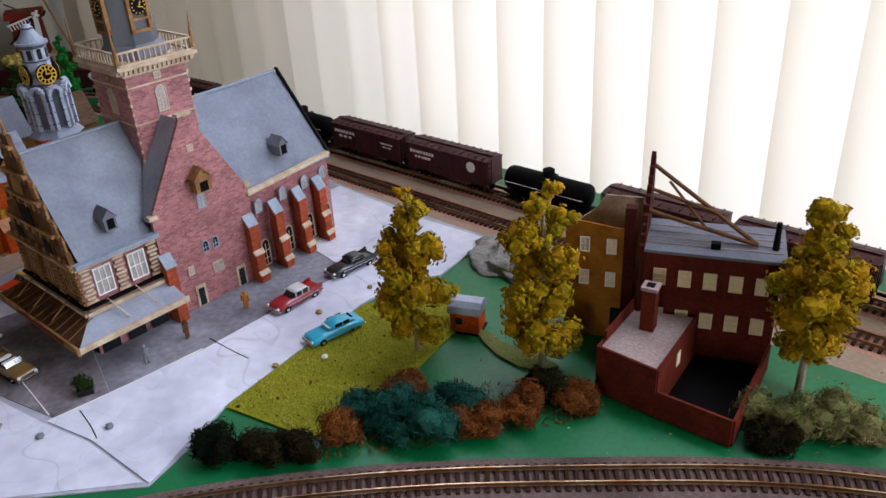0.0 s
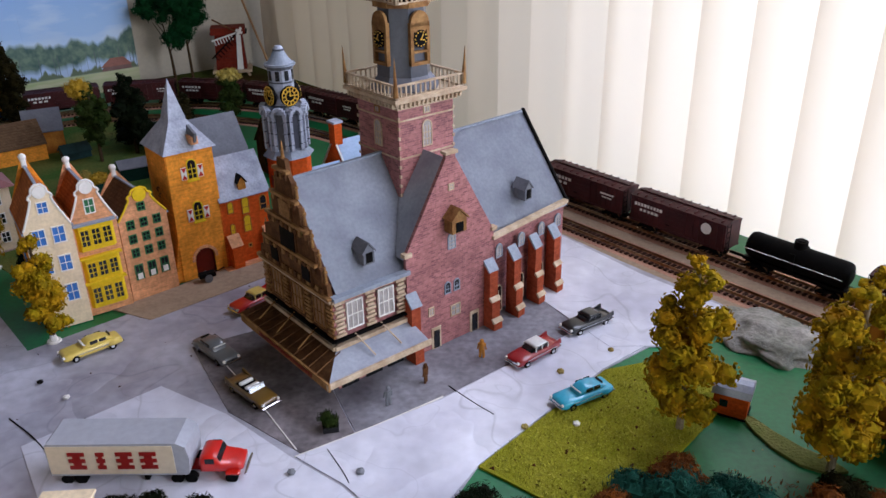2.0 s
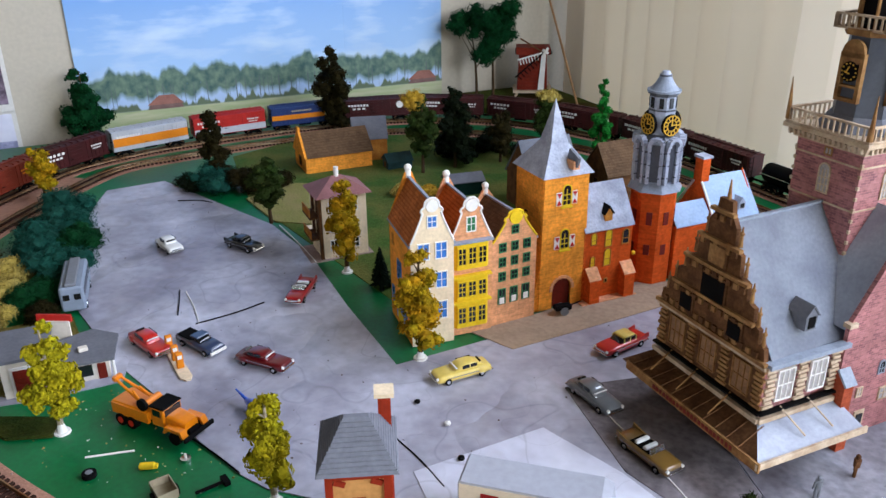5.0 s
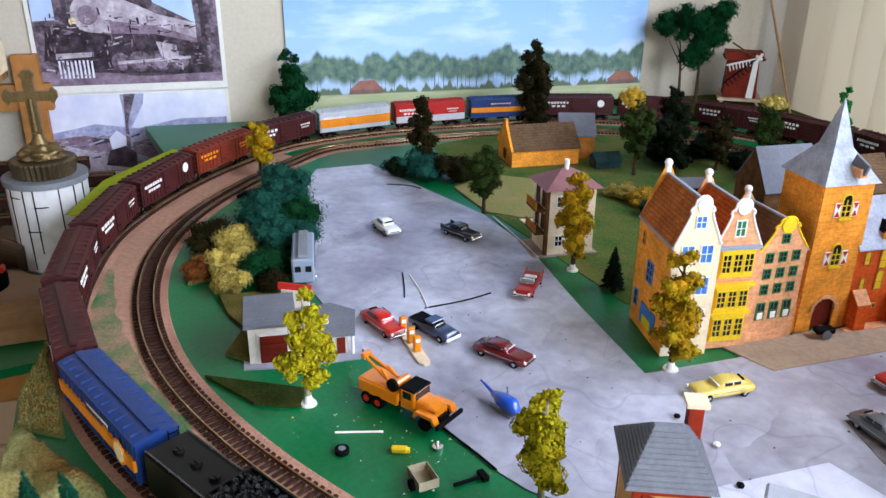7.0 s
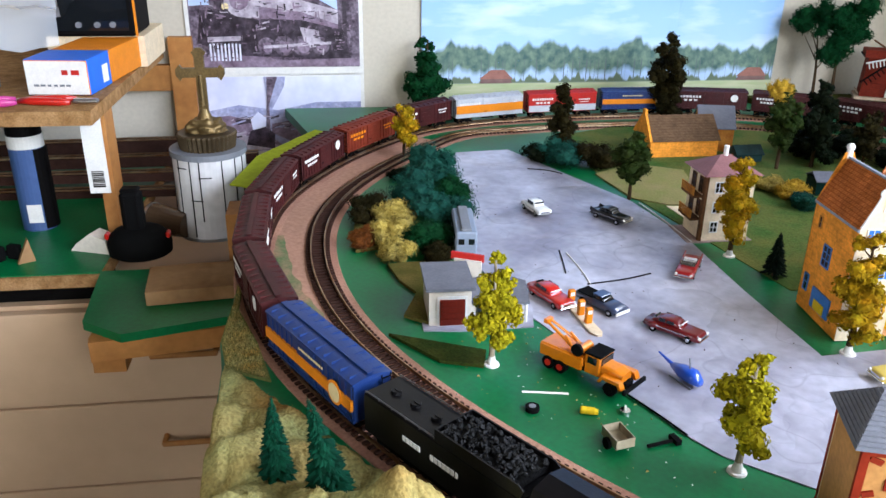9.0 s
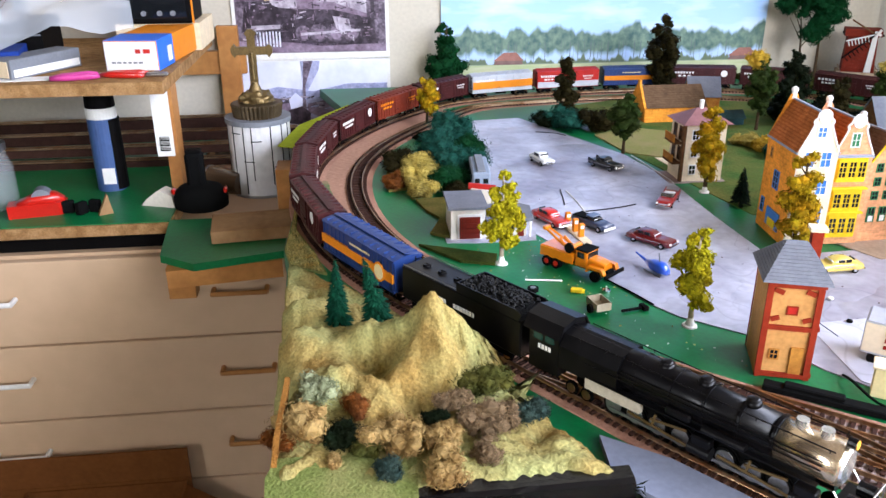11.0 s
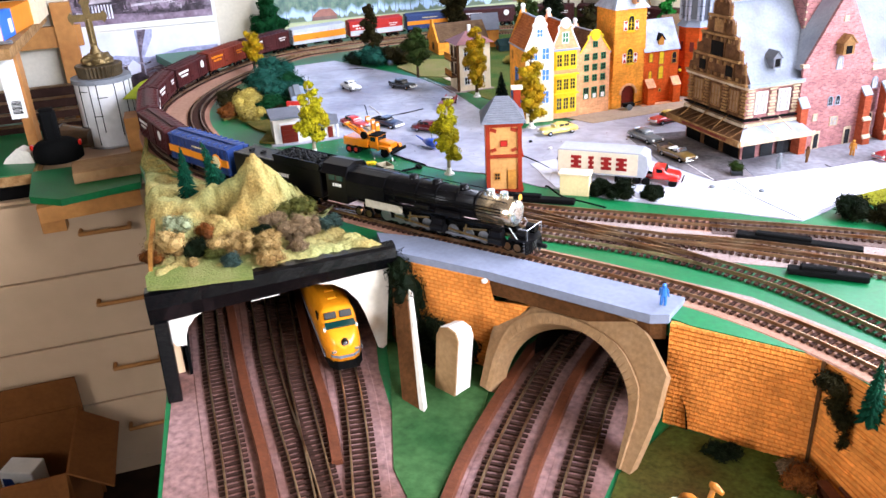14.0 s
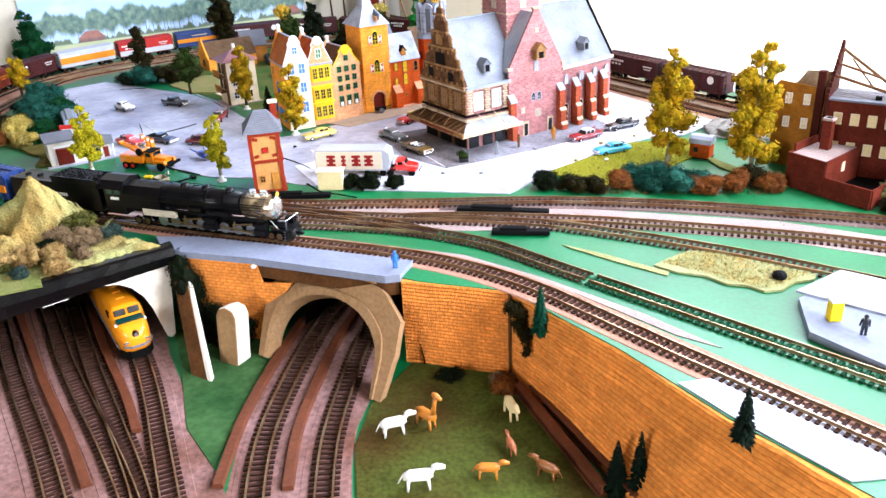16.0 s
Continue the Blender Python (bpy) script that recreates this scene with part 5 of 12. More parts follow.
win(h1, "W", -0.023, 0.068, 0.098, 0.005, 0.012, M["ochre"], M["pane"], 1, 2)
part("shop_window", fbox(new_bm(), "W", -0.023, 0.038, 0.0008, 0.022, 0.036, 0.0016, 0.022), M["paneblue"], h1)
part("shop_sign", fbox(new_bm(), "W", -0.023, 0.038, 0.0018, 0.017, 0.020, 0.0012, 0.010), M["yellow"], h1, "yellow shop sign")

h2 = town_house(0.139, 0.99, 0.049, 0.07, 0.11, 0.157, 0.15, M["peach"], M["peach"], M["tileorange"], "narrow Dutch house with yellow bay windows and white bell gable",
                [(0.128, 0.016, 1, 0.010)], M["panegreen"], M["white"], M["white"], -3)
for z, n, hh in ((0.094, 1, 0.024), (0.056, 1, 0.022), (0.025, 1, 0.024)):
    b = part("bay_window", prism(new_bm(), [(-0.020, 0.0), (-0.017, -0.004), (0.017, -0.004), (0.020, 0.0)], z - hh / 2 - 0.003, z + hh / 2 + 0.003), M["yellow"], h2, "yellow painted bay window")
    for a in (-0.0115, 0.0, 0.0115):
        win(b, "S", -0.004, a, z, 0.009, hh * 0.8, M["yellow"], M["pane"], 2, 3, 0.0008, "sash")
    part("bay_cornice", box(new_bm(), (0, -0.0025, z + hh / 2 + 0.004), (0.044, 0.009, 0.002)), M["lead"] if z > 0.08 else M["yellow"], b)

h3 = town_house(0.193, 0.993, 0.056, 0.065, 0.10, 0.134, 0.13, M["peach"], M["peach"], M["tilebrown"], "peach stepped-gable house with rows of dark windows",
                [(0.112, 0.009, 1, 0.008), (0.093, 0.010, 3, 0.008), (0.076, 0.010, 3, 0.008), (0.059, 0.010, 3, 0.008), (0.035, 0.018, 3, 0.009)], M["pane"], M["panegreen"], M["yellow"], 3)
for i in (-1, 0, 1):
    part("curtain", fbox(new_bm(), "S", 0, i * 0.0153, 0.0012, 0.030, 0.006, 0.0006, 0.007), M["white"], h3)


def gate_tower():
    t = house_base("gate_tower", 0.26, 1.0, "orange gatehouse tower with a steep pale slate spire")
    w, hgt, d = 0.056, 0.163, 0.062
    ar, ac = 0.0125, 0.024
    # front with an archway cut through
    arch = [(-ar, 0), (-ar, ac)] + [(-ar * math.cos(math.pi * k / 12), ac + ar * math.sin(math.pi * k / 12)) for k in range(1, 12)] + [(ar, ac), (ar, 0)]
    front = [(-w / 2 - 0.002, 0)] + arch + [(w / 2 + 0.002, 0), (w / 2, hgt), (-w / 2, hgt)]
    outline_wall(t, "front_wall", "S", 0, front, 0.002, M["orange"])
    outline_wall(t, "back_wall", "N", d, [(-w / 2, 0), (w / 2, 0), (w / 2, hgt), (-w / 2, hgt)], 0.002, M["orange"])
    for s in (-1, 1):
        part("side_wall", slab(new_bm(), [(0.0021, 0), (d - 0.0021, 0), (d - 0.0021, hgt), (0.0021, hgt)], s * w / 2 - 0.001, s * w / 2 + 0.001, True), M["orange"], t)
    part("gate_door", slab(new_bm(), arch, 0.004, 0.006), M["darkred"], t, "dark red arched gate")
    for k in range(13):
        a = math.pi * k / 12
        bm = box(new_bm(), (-(ar + 0.002) * math.cos(a), -0.0006, ac + (ar + 0.002) * math.sin(a)), (0.0035, 0.0015, 0.0035), 0, 0, 0, 90 - math.degrees(a))
        part("arch_stone", bm, M["peach"], t)
    bm = new_bm()
    vs = [bm.verts.new(p) for p in ((-w / 2 - 0.004, -0.004, hgt - 0.003), (w / 2 + 0.004, -0.004, hgt - 0.003), (w / 2 + 0.004, d + 0.004, hgt - 0.003), (-w / 2 - 0.004, d + 0.004, hgt - 0.003),
                                    (-w * 0.19, d * 0.31, hgt + 0.028), (w * 0.19, d * 0.31, hgt + 0.028), (w * 0.19, d * 0.69, hgt + 0.028), (-w * 0.19, d * 0.69, hgt + 0.028))]
    top = bm.verts.new((0, d / 2, 0.238))
    for i in range(4):
        j = (i + 1) % 4
        bm.faces.new((vs[i], vs[j], vs[4 + j], vs[4 + i]))
        bm.faces.new((vs[4 + i], vs[4 + j], top))
    bm.faces.new(vs[3::-1])
    part("spire", bm, M["slatelight"], t, "steep pale slate spire")
    dm = part("dormer", box(new_bm(), (0.006, 0.0, hgt + 0.009), (0.008, 0.014, 0.009)), M["peach"], t)
    part("dormer_roof", box(new_bm(), (0.006, -0.001, hgt + 0.016), (0.003, 0.02, 0.012), 0, 0, 20), M["roofgrey"], dm)
    for z in (0.135, 0.083):
        wd = win(t, "S", 0, 0.0, z, 0.011, 0.018, M["yellow"], M["pane"], 2, 3, 0.001, arch=True)
        for s in (-1, 1):
            bm = fbox(new_bm(), "S", 0, s * 0.010, 0.0008, z - 0.001, 0.0065, 0.0012, 0.015)
            sh = part("shutter", bm, M["white"], t, "white shutter with red triangles")
            bm = new_bm()
            for k in (-1, 1):
                slab(bm, [(s * 0.010 - 0.003, z - 0.001 + k * 0.0068), (s * 0.010 + 0.003, z - 0.001 + k * 0.0068), (s * 0.010, z - 0.001 + k * 0.001)], -0.0018, -0.0013)
            part("shutter_mark", bm, M["boxbright"], sh)
        part("sill", fbox(new_bm(), "S", 0, 0, 0.0015, z - 0.011, 0.014, 0.003, 0.0015), M["yellow"], wd)
    bm = new_bm()
    for dx, z, r in ((0, 0.112, 0), (0.003, 0.108, 30), (-0.003, 0.105, -30), (0, 0.101, 0)):
        fbox(bm, "W", -w / 2 - 0.001, 0.036 + dx, 0.0005, z, 0.006, 0.0008, 0.0012, r)
    part("wall_anchor", bm, M["blackcard"], t)
    bm = new_bm()
    slab(bm, [(-w / 2 - 0.012, 0), (-w / 2, 0), (-w / 2, 0.06)], 0.001, 0.008)
    part("side_buttress", bm, M["orange"], t)
    return t


gate_tower()


def inn():
    t = house_base("inn", 0.320, 1.0, "orange-red house with pale slate roof beside the gate tower")
    w, d, e, r = 0.066, 0.055, 0.092, 0.134
    m = M["deeporange"]
    outline_wall(t, "front_wall", "S", 0, [(-w / 2, 0), (w / 2, 0), (w / 2, e), (-w / 2, e)], 0.0015, m)
    outline_wall(t, "back_wall", "N", d, [(-w / 2, 0), (w / 2, 0), (w / 2, e), (-w / 2, e)], 0.0015, m)
    g = [(0.0017, 0), (d - 0.0017, 0), (d - 0.0017, e), (d / 2, r - 0.001), (0.0017, e)]
    for s in (-1, 1):
        outline_wall(t, "end_wall", "E" if s > 0 else "W", s * w / 2, g, 0.0015, m)
    roof2(t, -w / 2 - 0.001, w / 2 + 0.001, 0, d, e, r, M["slatelight"], over=0.003)
    dm = part("dormer", slab(new_bm(), [(-0.005, e + 0.004), (0.005, e + 0.004), (0.005, e + 0.013), (0, e + 0.02), (-0.005, e + 0.013)], 0.002, 0.016), M["ochre"], t)
    part("dormer_roof", slab(new_bm(), [(-0.0065, e + 0.012), (0, e + 0.0215), (0.0065, e + 0.012), (0.0065, e + 0.0135), (0, e + 0.023), (-0.0065, e + 0.0135)], 0.0005, 0.018), M["blackcard"], dm)
    for a, z, ww, h in ((-0.020, 0.076, 0.007, 0.011), (0.0, 0.074, 0.009, 0.017), (0.0, 0.05, 0.009, 0.017), (-0.020, 0.048, 0.006, 0.010), (0.024, 0.072, 0.009, 0.014)):
        win(t, "S", 0, a, z, ww, h, M["ochre"], M["yellow"] if a < 0.01 else M["pane"], 1, 2, 0.0008, arch=True)
    win(t, "S", 0, 0.0, 0.022, 0.004, 0.005, M["ochre"], M["pane"], 1, 1)
    for a in (-0.022, 0.026):
        bt = part("porch", slab(new_bm(), [(-0.012, 0), (0, 0), (0, 0.042), (-0.006, 0.034), (-0.012, 0.028)], a - 0.007, a + 0.007, True), m, t)
        part("porch_roof", box(new_bm(), (a, -0.0065, 0.0365), (0.016, 0.017, 0.0012), 0, 0, 48), M["peach"], bt)
    part("wall_lamp", ball(new_bm(), (w / 2 + 0.002, -0.003, 0.052), 0.003, 1), M["yellow"], t)
    part("plinth", box(new_bm(), (0, -0.005, 0.0008), (w + 0.01, 0.014, 0.0016)), M["peach"], t)


inn()


def round_tower():
    p = uv(0.402, 1.028)
    t = thing("octagonal_tower", (p.x, p.y, 0.0012), math.degrees(YAW), "orange octagonal tower with a blue-grey clock lantern", "model tower")

    def oc(r, z0, z1, m, name, r2=None, n=8, label=""):
        bm = new_bm()
        bmesh.ops.create_cone(bm, cap_ends=True, segments=n, radius1=r, radius2=r if r2 is None else r2, depth=z1 - z0, matrix=Matrix.Translation((0, 0, (z0 + z1) / 2)) @ Matrix.Rotation(radians(22.5), 4, "Z"))
        return part(name, bm, m, t, label)
    oc(0.028, 0, 0.118, M["deeporange"], "shaft")
    oc(0.033, 0.118, 0.128, M["lead"], "skirt_roof", 0.024)
    body = oc(0.0245, 0.128, 0.178, M["lead"], "lantern_body", label="blue-grey arcaded lantern")
    for k in range(8):
        th = k * math.pi / 4
        c, s = math.cos(th), math.sin(th)
        bm = box(new_bm(), (0.0235 * c, 0.0235 * s, 0.152), (0.002, 0.0105, 0.044), math.degrees(th))
        part("arch_opening", bm, M["dark_slate"], body)
        bm = new_bm()
        for a in (-1, 1):
            box(bm, (0.0255 * c - a * 0.007 * s, 0.0255 * s + a * 0.007 * c, 0.152), (0.004, 0.004, 0.048), math.degrees(th))
        for j in range(7):
            q = math.pi * (j + 0.5) / 7
            box(bm, (0.0265 * c - 0.0075 * math.cos(q) * s, 0.0265 * s + 0.0075 * math.cos(q) * c, 0.173 + 0.009 * math.sin(q)), (0.007, 0.0042, 0.004), math.degrees(th))
        part("arcade", bm, M["slatelight"], body)
        for z in (0.136, 0.151, 0.166):
            part("column_band", box(new_bm(), (0.0262 * math.cos(th + 0.39), 0.0262 * math.sin(th + 0.39), z), (0.0038, 0.0125, 0.0013), math.degrees(th + 0.39)), M["dark_slate"], body)
        wd = part("tower_window", box(new_bm(), (0.0262 * c, 0.0262 * s, 0.085), (0.001, 0.007, 0.016), math.degrees(th)), M["darkred"], t)
        part("tower_window", box(new_bm(), (0.0262 * c, 0.0262 * s, 0.045), (0.001, 0.007, 0.013), math.degrees(th)), M["darkred"], t)
    oc(0.026, 0.178, 0.184, M["dark_slate"], "cornice", 0.018)
    oc(0.0155, 0.184, 0.230, M["slatelight"], "upper_lantern")
    for k in range(4):
        th = k * math.pi / 2 - math.pi / 2 - math.pi / 4 * 0
        c, s = math.cos(th), math.sin(th)
        ck = part("clock_dial", cyl(new_bm(), (0.0155 * c, 0.0155 * s, 0.196), (0.019 * c, 0.019 * s, 0.196), 0.0125, None, 22), M["blackcard"], t, "black clock dial with gold ring")
        for j in range(12):
            q = j * math.pi / 6
            bm = new_bm()
            for r, a, b in ((0.0112, 0.0064, 0.0012), (0.0088, 0.0012, 0.0036), (0.0062, 0.0036, 0.0009)):
                m = Matrix.Translation((0.0193 * c, 0.0193 * s, 0.196)) @ Matrix.Rotation(th, 4, "Z") @ Matrix.Rotation(q, 4, "X") @ Matrix.Translation((0, 0, r))
                bmesh.ops.create_cube(bm, size=1, matrix=m @ Matrix.Diagonal((0.0008, a, b, 1)))
            part("hour_mark", bm, M["goldc"], ck)
        bm = new_bm()
        box(bm, (0.0195 * c, 0.0195 * s, 0.199), (0.0008, 0.0012, 0.007), math.degrees(th))
        box(bm, (0.0195 * c - 0.002 * s, 0.0195 * s + 0.002 * c, 0.1965), (0.0008, 0.006, 0.0012), math.degrees(th))
        part("pointer", bm, M["goldc"], ck)
    bm = new_bm()
    for k in range(8):
        th = k * math.pi / 4
        box(bm, (0.0148 * math.cos(th), 0.0148 * math.sin(th), 0.2205), (0.0015, 0.005, 0.012), math.degrees(th))
    part("lantern_opening", bm, M["pane"], t)
    for z in (0.211, 0.2275):
        oc(0.0162, z, z + 0.002, M["dark_slate"], "band")
    oc(0.0185, 0.230, 0.232, M["dark_slate"], "upper_cornice")
    oc(0.0192, 0.232, 0.2345, M["lead"], "cap_rim", n=20)
    oc(0.0165, 0.2345, 0.242, M["lead"], "cap_roof", 0.0105, n=20)
    oc(0.0105, 0.242, 0.2495, M["lead"], "cap_top", 0.0065, n=20)
    oc(0.0072, 0.2495, 0.2515, M["dark_slate"], "finial_rim", n=16)
    oc(0.006, 0.2515, 0.255, M["slatelight"], "finial", 0.004, n=16)


round_tower()


def red_house():
    p = uv(0.475, 1.0)
    t = thing("red_house", (p.x, p.y, 0.0012), math.degrees(YAW), "red-orange house with a big chimney and light blue roofs", "model house")
    w, d, e, r = 0.07, 0.07, 0.07, 0.115
    m = M["deeporange"]
    roofm = mat("light_blue_slate_card", (0.42, 0.52, 0.66), 0.6, 0.12, 50, 0.1)
    for nm, f, off in (("side_wall", "S", 0.0), ("side_wall", "N", d)):
        outline_wall(t, nm, f, off, [(0, 0), (w, 0), (w, e), (0, e)], 0.0015, m)
    g = [(0.0017, 0), (d - 0.0017, 0), (d - 0.0017, e), (d / 2, r + 0.004), (0.0017, e)]
    outline_wall(t, "gable_wall", "W", 0, g, 0.003, m)
    outline_wall(t, "gable_wall", "E", w, g, 0.0015, m)
    roof2(t, 0.002, w + 0.002, 0, d, e, r, roofm, over=0.003)
    c = part("chimney", box(new_bm(), (0.004, d / 2, r + 0.012), (0.012, 0.014, 0.03)), m, t)
    part("chimney_cap", box(new_bm(), (0.004, d / 2, r + 0.028), (0.015, 0.018, 0.003)), M["slatelight"], c)
    part("verge", slab(new_bm(), [(-0.001, e), (d / 2, r + 0.004), (d + 0.001, e), (d + 0.001, e + 0.003), (d / 2, r + 0.008), (-0.001, e + 0.003)], -0.001, 0.001, True), M["white"], t)
    for x in (0.025, 0.045):
        dm = part("dormer", slab(new_bm(), [(x - 0.005, e + 0.008), (x + 0.005, e + 0.008), (x + 0.005, e + 0.016), (x, e + 0.023), (x - 0.005, e + 0.016)], 0.002, 0.02), M["slatelight"], t)
        part("dormer_pane", box(new_bm(), (x, 0.0016, e + 0.0125), (0.006, 0.0006, 0.006)), M["pane"], dm)
    a = part("annexe", box(new_bm(), (-0.03, 0.02, 0.035), (0.05, 0.035, 0.07)), m, t)
    part("annexe_roof", slab(new_bm(), [(0.0, 0.07), (0.02, 0.092), (0.04, 0.07), (0.04, 0.0715), (0.02, 0.094), (0.0, 0.0715)], -0.056, -0.002, True), roofm, a)


red_house()

# ---- tunnels, retaining walls, hill ----
M["concrete"] = mat("brown_grey_portal_plastic", (0.34, 0.22, 0.12), 0.6, 0.25, 40, 0.2, tint=(0.36, 0.24, 0.14))
M["wallbrick"] = brickmat("orange_brown_embossed_brick", (0.84, 0.38, 0.11), (0.70, 0.55, 0.42), 0.010, 0.0042, 0.8)
M["moss"] = mat("olive_moss_mat", (0.36, 0.36, 0.17), 0.95, 0.5, 16, 1.0, tint=(0.37, 0.26, 0.10), fine=22)
M["mossfibre"] = mat("moss_fibre", (0.41, 0.41, 0.20), 0.95, 0.4, 16, 0.0, tint=(0.38, 0.27, 0.10))
M["drymoss"] = mat("dry_brown_grass_mat", (0.24, 0.19, 0.07), 0.95, 0.45, 26, 1.0, tint=(0.13, 0.14, 0.04), fine=20)
M["rustmoss"] = mat("rust_brown_dry_moss", (0.34, 0.18, 0.055), 0.95, 0.45, 30, 1.0, tint=(0.20, 0.10, 0.03), fine=18)
M["mossgreen"] = mat("green_moss_mat", (0.20, 0.23, 0.08), 0.95, 0.3, 30, 0.9, tint=(0.28, 0.27, 0.12), fine=14)
M["blackpaint"] = mat("glossy_black_painted_wood", (0.009, 0.009, 0.012), 0.25, 0.4, 40, 0.2)
M["whitecard"] = mat("white_foam_card", (0.75, 0.70, 0.62), 0.75, 0.12, 25, 0.05)
M["greyplat"] = mat("grey_platform_plastic", (0.29, 0.31, 0.38), 0.6, 0.12, 30, 0.05)
M["bark"] = mat("brown_bark_wood", (0.16, 0.08, 0.035), 0.85, 0.35, 40, 0.5)
M["rustbed"] = mat("rust_brown_lower_bed", (0.33, 0.215, 0.20), 0.8, 0.55, 9, 0.5, tint=(0.18, 0.09, 0.062), fine=16)
M["brownbar"] = mat("brown_plastic_strip", (0.19, 0.075, 0.04), 0.5, 0.3, 40, 0.15)
M["lowgreen"] = mat("olive_lower_grass", (0.11, 0.14, 0.035), 0.9, 0.5, 9, 0.6, tint=(0.10, 0.065, 0.02), fine=24)

LT = [[(-0.95, 0.245), (-0.87, 0.17), (-0.784, 0.091), (-0.712, 0.028), (-0.646, -0.027), (-0.574, -0.091), (-0.49, -0.17)],
      [(-0.86, 0.24), (-0.79, 0.175), (-0.724, 0.112), (-0.643, 0.042), (-0.574, -0.015), (-0.502, -0.079), (-0.42, -0.16)],
      [(-0.785, 0.265), (-0.705, 0.20), (-0.630, 0.130), (-0.566, 0.058), (-0.517, -0.003), (-0.465, -0.068), (-0.40, -0.15)],
      [(-0.80, 0.225), (-0.735, 0.16), (-0.675, 0.100), (-0.59, 0.02), (-0.504, -0.062), (-0.45, -0.12)],
      [(-0.435, 0.43), (-0.441, 0.33), (-0.443, 0.24), (-0.432, 0.135), (-0.414, 0.034), (-0.385, -0.051), (-0.335, -0.16)],
      [(-0.375, 0.43), (-0.379, 0.33), (-0.377, 0.22), (-0.362, 0.118), (-0.346, 0.036), (-0.322, -0.038), (-0.28, -0.15)]]
for _i, _t in enumerate(LT):
    _p = [(x, y, LOW) for x, y in _t]
    if _i != 3:
        bed("lower_track_bed", _p, 0.024, 0.0, M["rustbed"], "rust-brown bed under a lower track", 0.0012 - 0.0001 * _i)
    track("lower_track", _p, "lower level model track of steel rails on grey-brown sleepers")
for _x, _pts in enumerate(([(-0.915, 0.242), (-0.755, 0.10), (-0.68, 0.035), (-0.61, -0.022), (-0.54, -0.085)], [(-0.81, 0.262), (-0.675, 0.128), (-0.6, 0.058), (-0.545, 0.0)],
                           [(-0.408, 0.42), (-0.411, 0.24), (-0.397, 0.12), (-0.382, 0.035), (-0.355, -0.045)], [(-0.472, 0.25), (-0.462, 0.14), (-0.447, 0.04), (-0.42, -0.06)])):
    _bm = sweep(new_bm(), smoothed(spline([(x, y, LOW) for x, y in _pts], 0.01), 4), [(-0.0055, 0.001), (0.0055, 0.001), (0.0045, 0.0065), (-0.0045, 0.0065)])
    tagged(part("wooden_strip", _bm, M["brownbar"]), "brown wooden strip laid between the lower tracks", "strip", "strips between tracks")

flat("lower_bed", [(-0.855, 0.105), (-0.66, -0.095), (-0.45, -0.295), (-0.37, -0.30), (-0.41, -0.06), (-0.46, -0.01), (-0.52, 0.06), (-0.60, 0.145), (-0.68, 0.25), (-0.80, 0.33), (-0.94, 0.29)], LOW - 0.001, LOW + 0.0005, M["rustbed"], "dusty pinkish brown bed under the lower tracks", "track bed")
flat("lower_bed", [(-0.475, 0.44), (-0.478, 0.24), (-0.462, 0.11), (-0.435, 0.01), (-0.40, -0.09), (-0.34, -0.28), (-0.22, -0.28), (-0.29, -0.05), (-0.325, 0.04), (-0.335, 0.2), (-0.335, 0.44)], LOW - 0.001, LOW + 0.0004, M["rustbed"], "dusty pinkish brown bed under the lower tracks", "track bed")
# grass of the lower corner
flat("lower_grass", [(-0.305, 0.183), (-0.19, 0.182), (-0.06, 0.012), (0.06, -0.14), (0.02, -0.2), (-0.24, -0.17), (-0.285, -0.05), (-0.318, 0.03), (-0.325, 0.10)], LOW - 0.001, LOW + 0.0016, M["lowgreen"], "olive green grass mat on the lower level", "grass")
flat("lower_mat", [(-0.575, 0.13), (-0.628, 0.20), (-0.492, 0.20), (-0.468, 0.13), (-0.452, 0.03), (-0.44, -0.03), (-0.50, 0.02)], LOW - 0.001, LOW + 0.0014, mat("dark_green_felt", (0.09, 0.17, 0.07), 0.9, 0.35, 20, 0.4, tint=(0.05, 0.12, 0.045)), "dark green felt between the lower tracks", "mat")


def ridged_wall(name, top, bot, z0, z1, label, thick=0.006, back=(0.5, 0.86)):
    """A retaining wall of embossed brick courses between a top line and a bottom line of (x, y)."""
    bm = new_bm()
    n = max(4, round((z1 - z0) / 0.0042))
    k = 110
    T, B = spline(top, 0.001), spline(bot, 0.001)
    cols = []
    rnd = random.Random(len(name))
    for i in range(k + 1):
        a, b = T[round(i * (len(T) - 1) / k)], B[round(i * (len(B) - 1) / k)]
        d = Vector((b.x - a.x, b.y - a.y, 0))
        nrm = Vector((-back[0], -back[1], 0))
        col = []
        for j in range(n * 2 + 1):
            f = j / (n * 2)
            p = Vector((a.x + d.x * (1 - f), a.y + d.y * (1 - f), z0 + (z1 - z0) * f))
            out = 0.0013 if j % 2 else 0.0
            col.append(bm.verts.new(p + nrm * (out + rnd.uniform(-0.0005, 0.0005) + 0.0016 * noise.noise((p.x * 30, p.y * 30, f * 5)))))
        col.append(bm.verts.new(Vector((a.x, a.y, z1)) - nrm * thick))
        cols.append(col)
    for c, d in zip(cols, cols[1:]):
        for p, q, r, s in zip(c, d, d[1:], c[1:]):
            bm.faces.new((p, q, r, s))
    bmesh.ops.recalc_face_normals(bm, faces=bm.faces[:])
    return tagged(part(name, bm, M["wallbrick"]), label, "retaining wall", "", "structure")


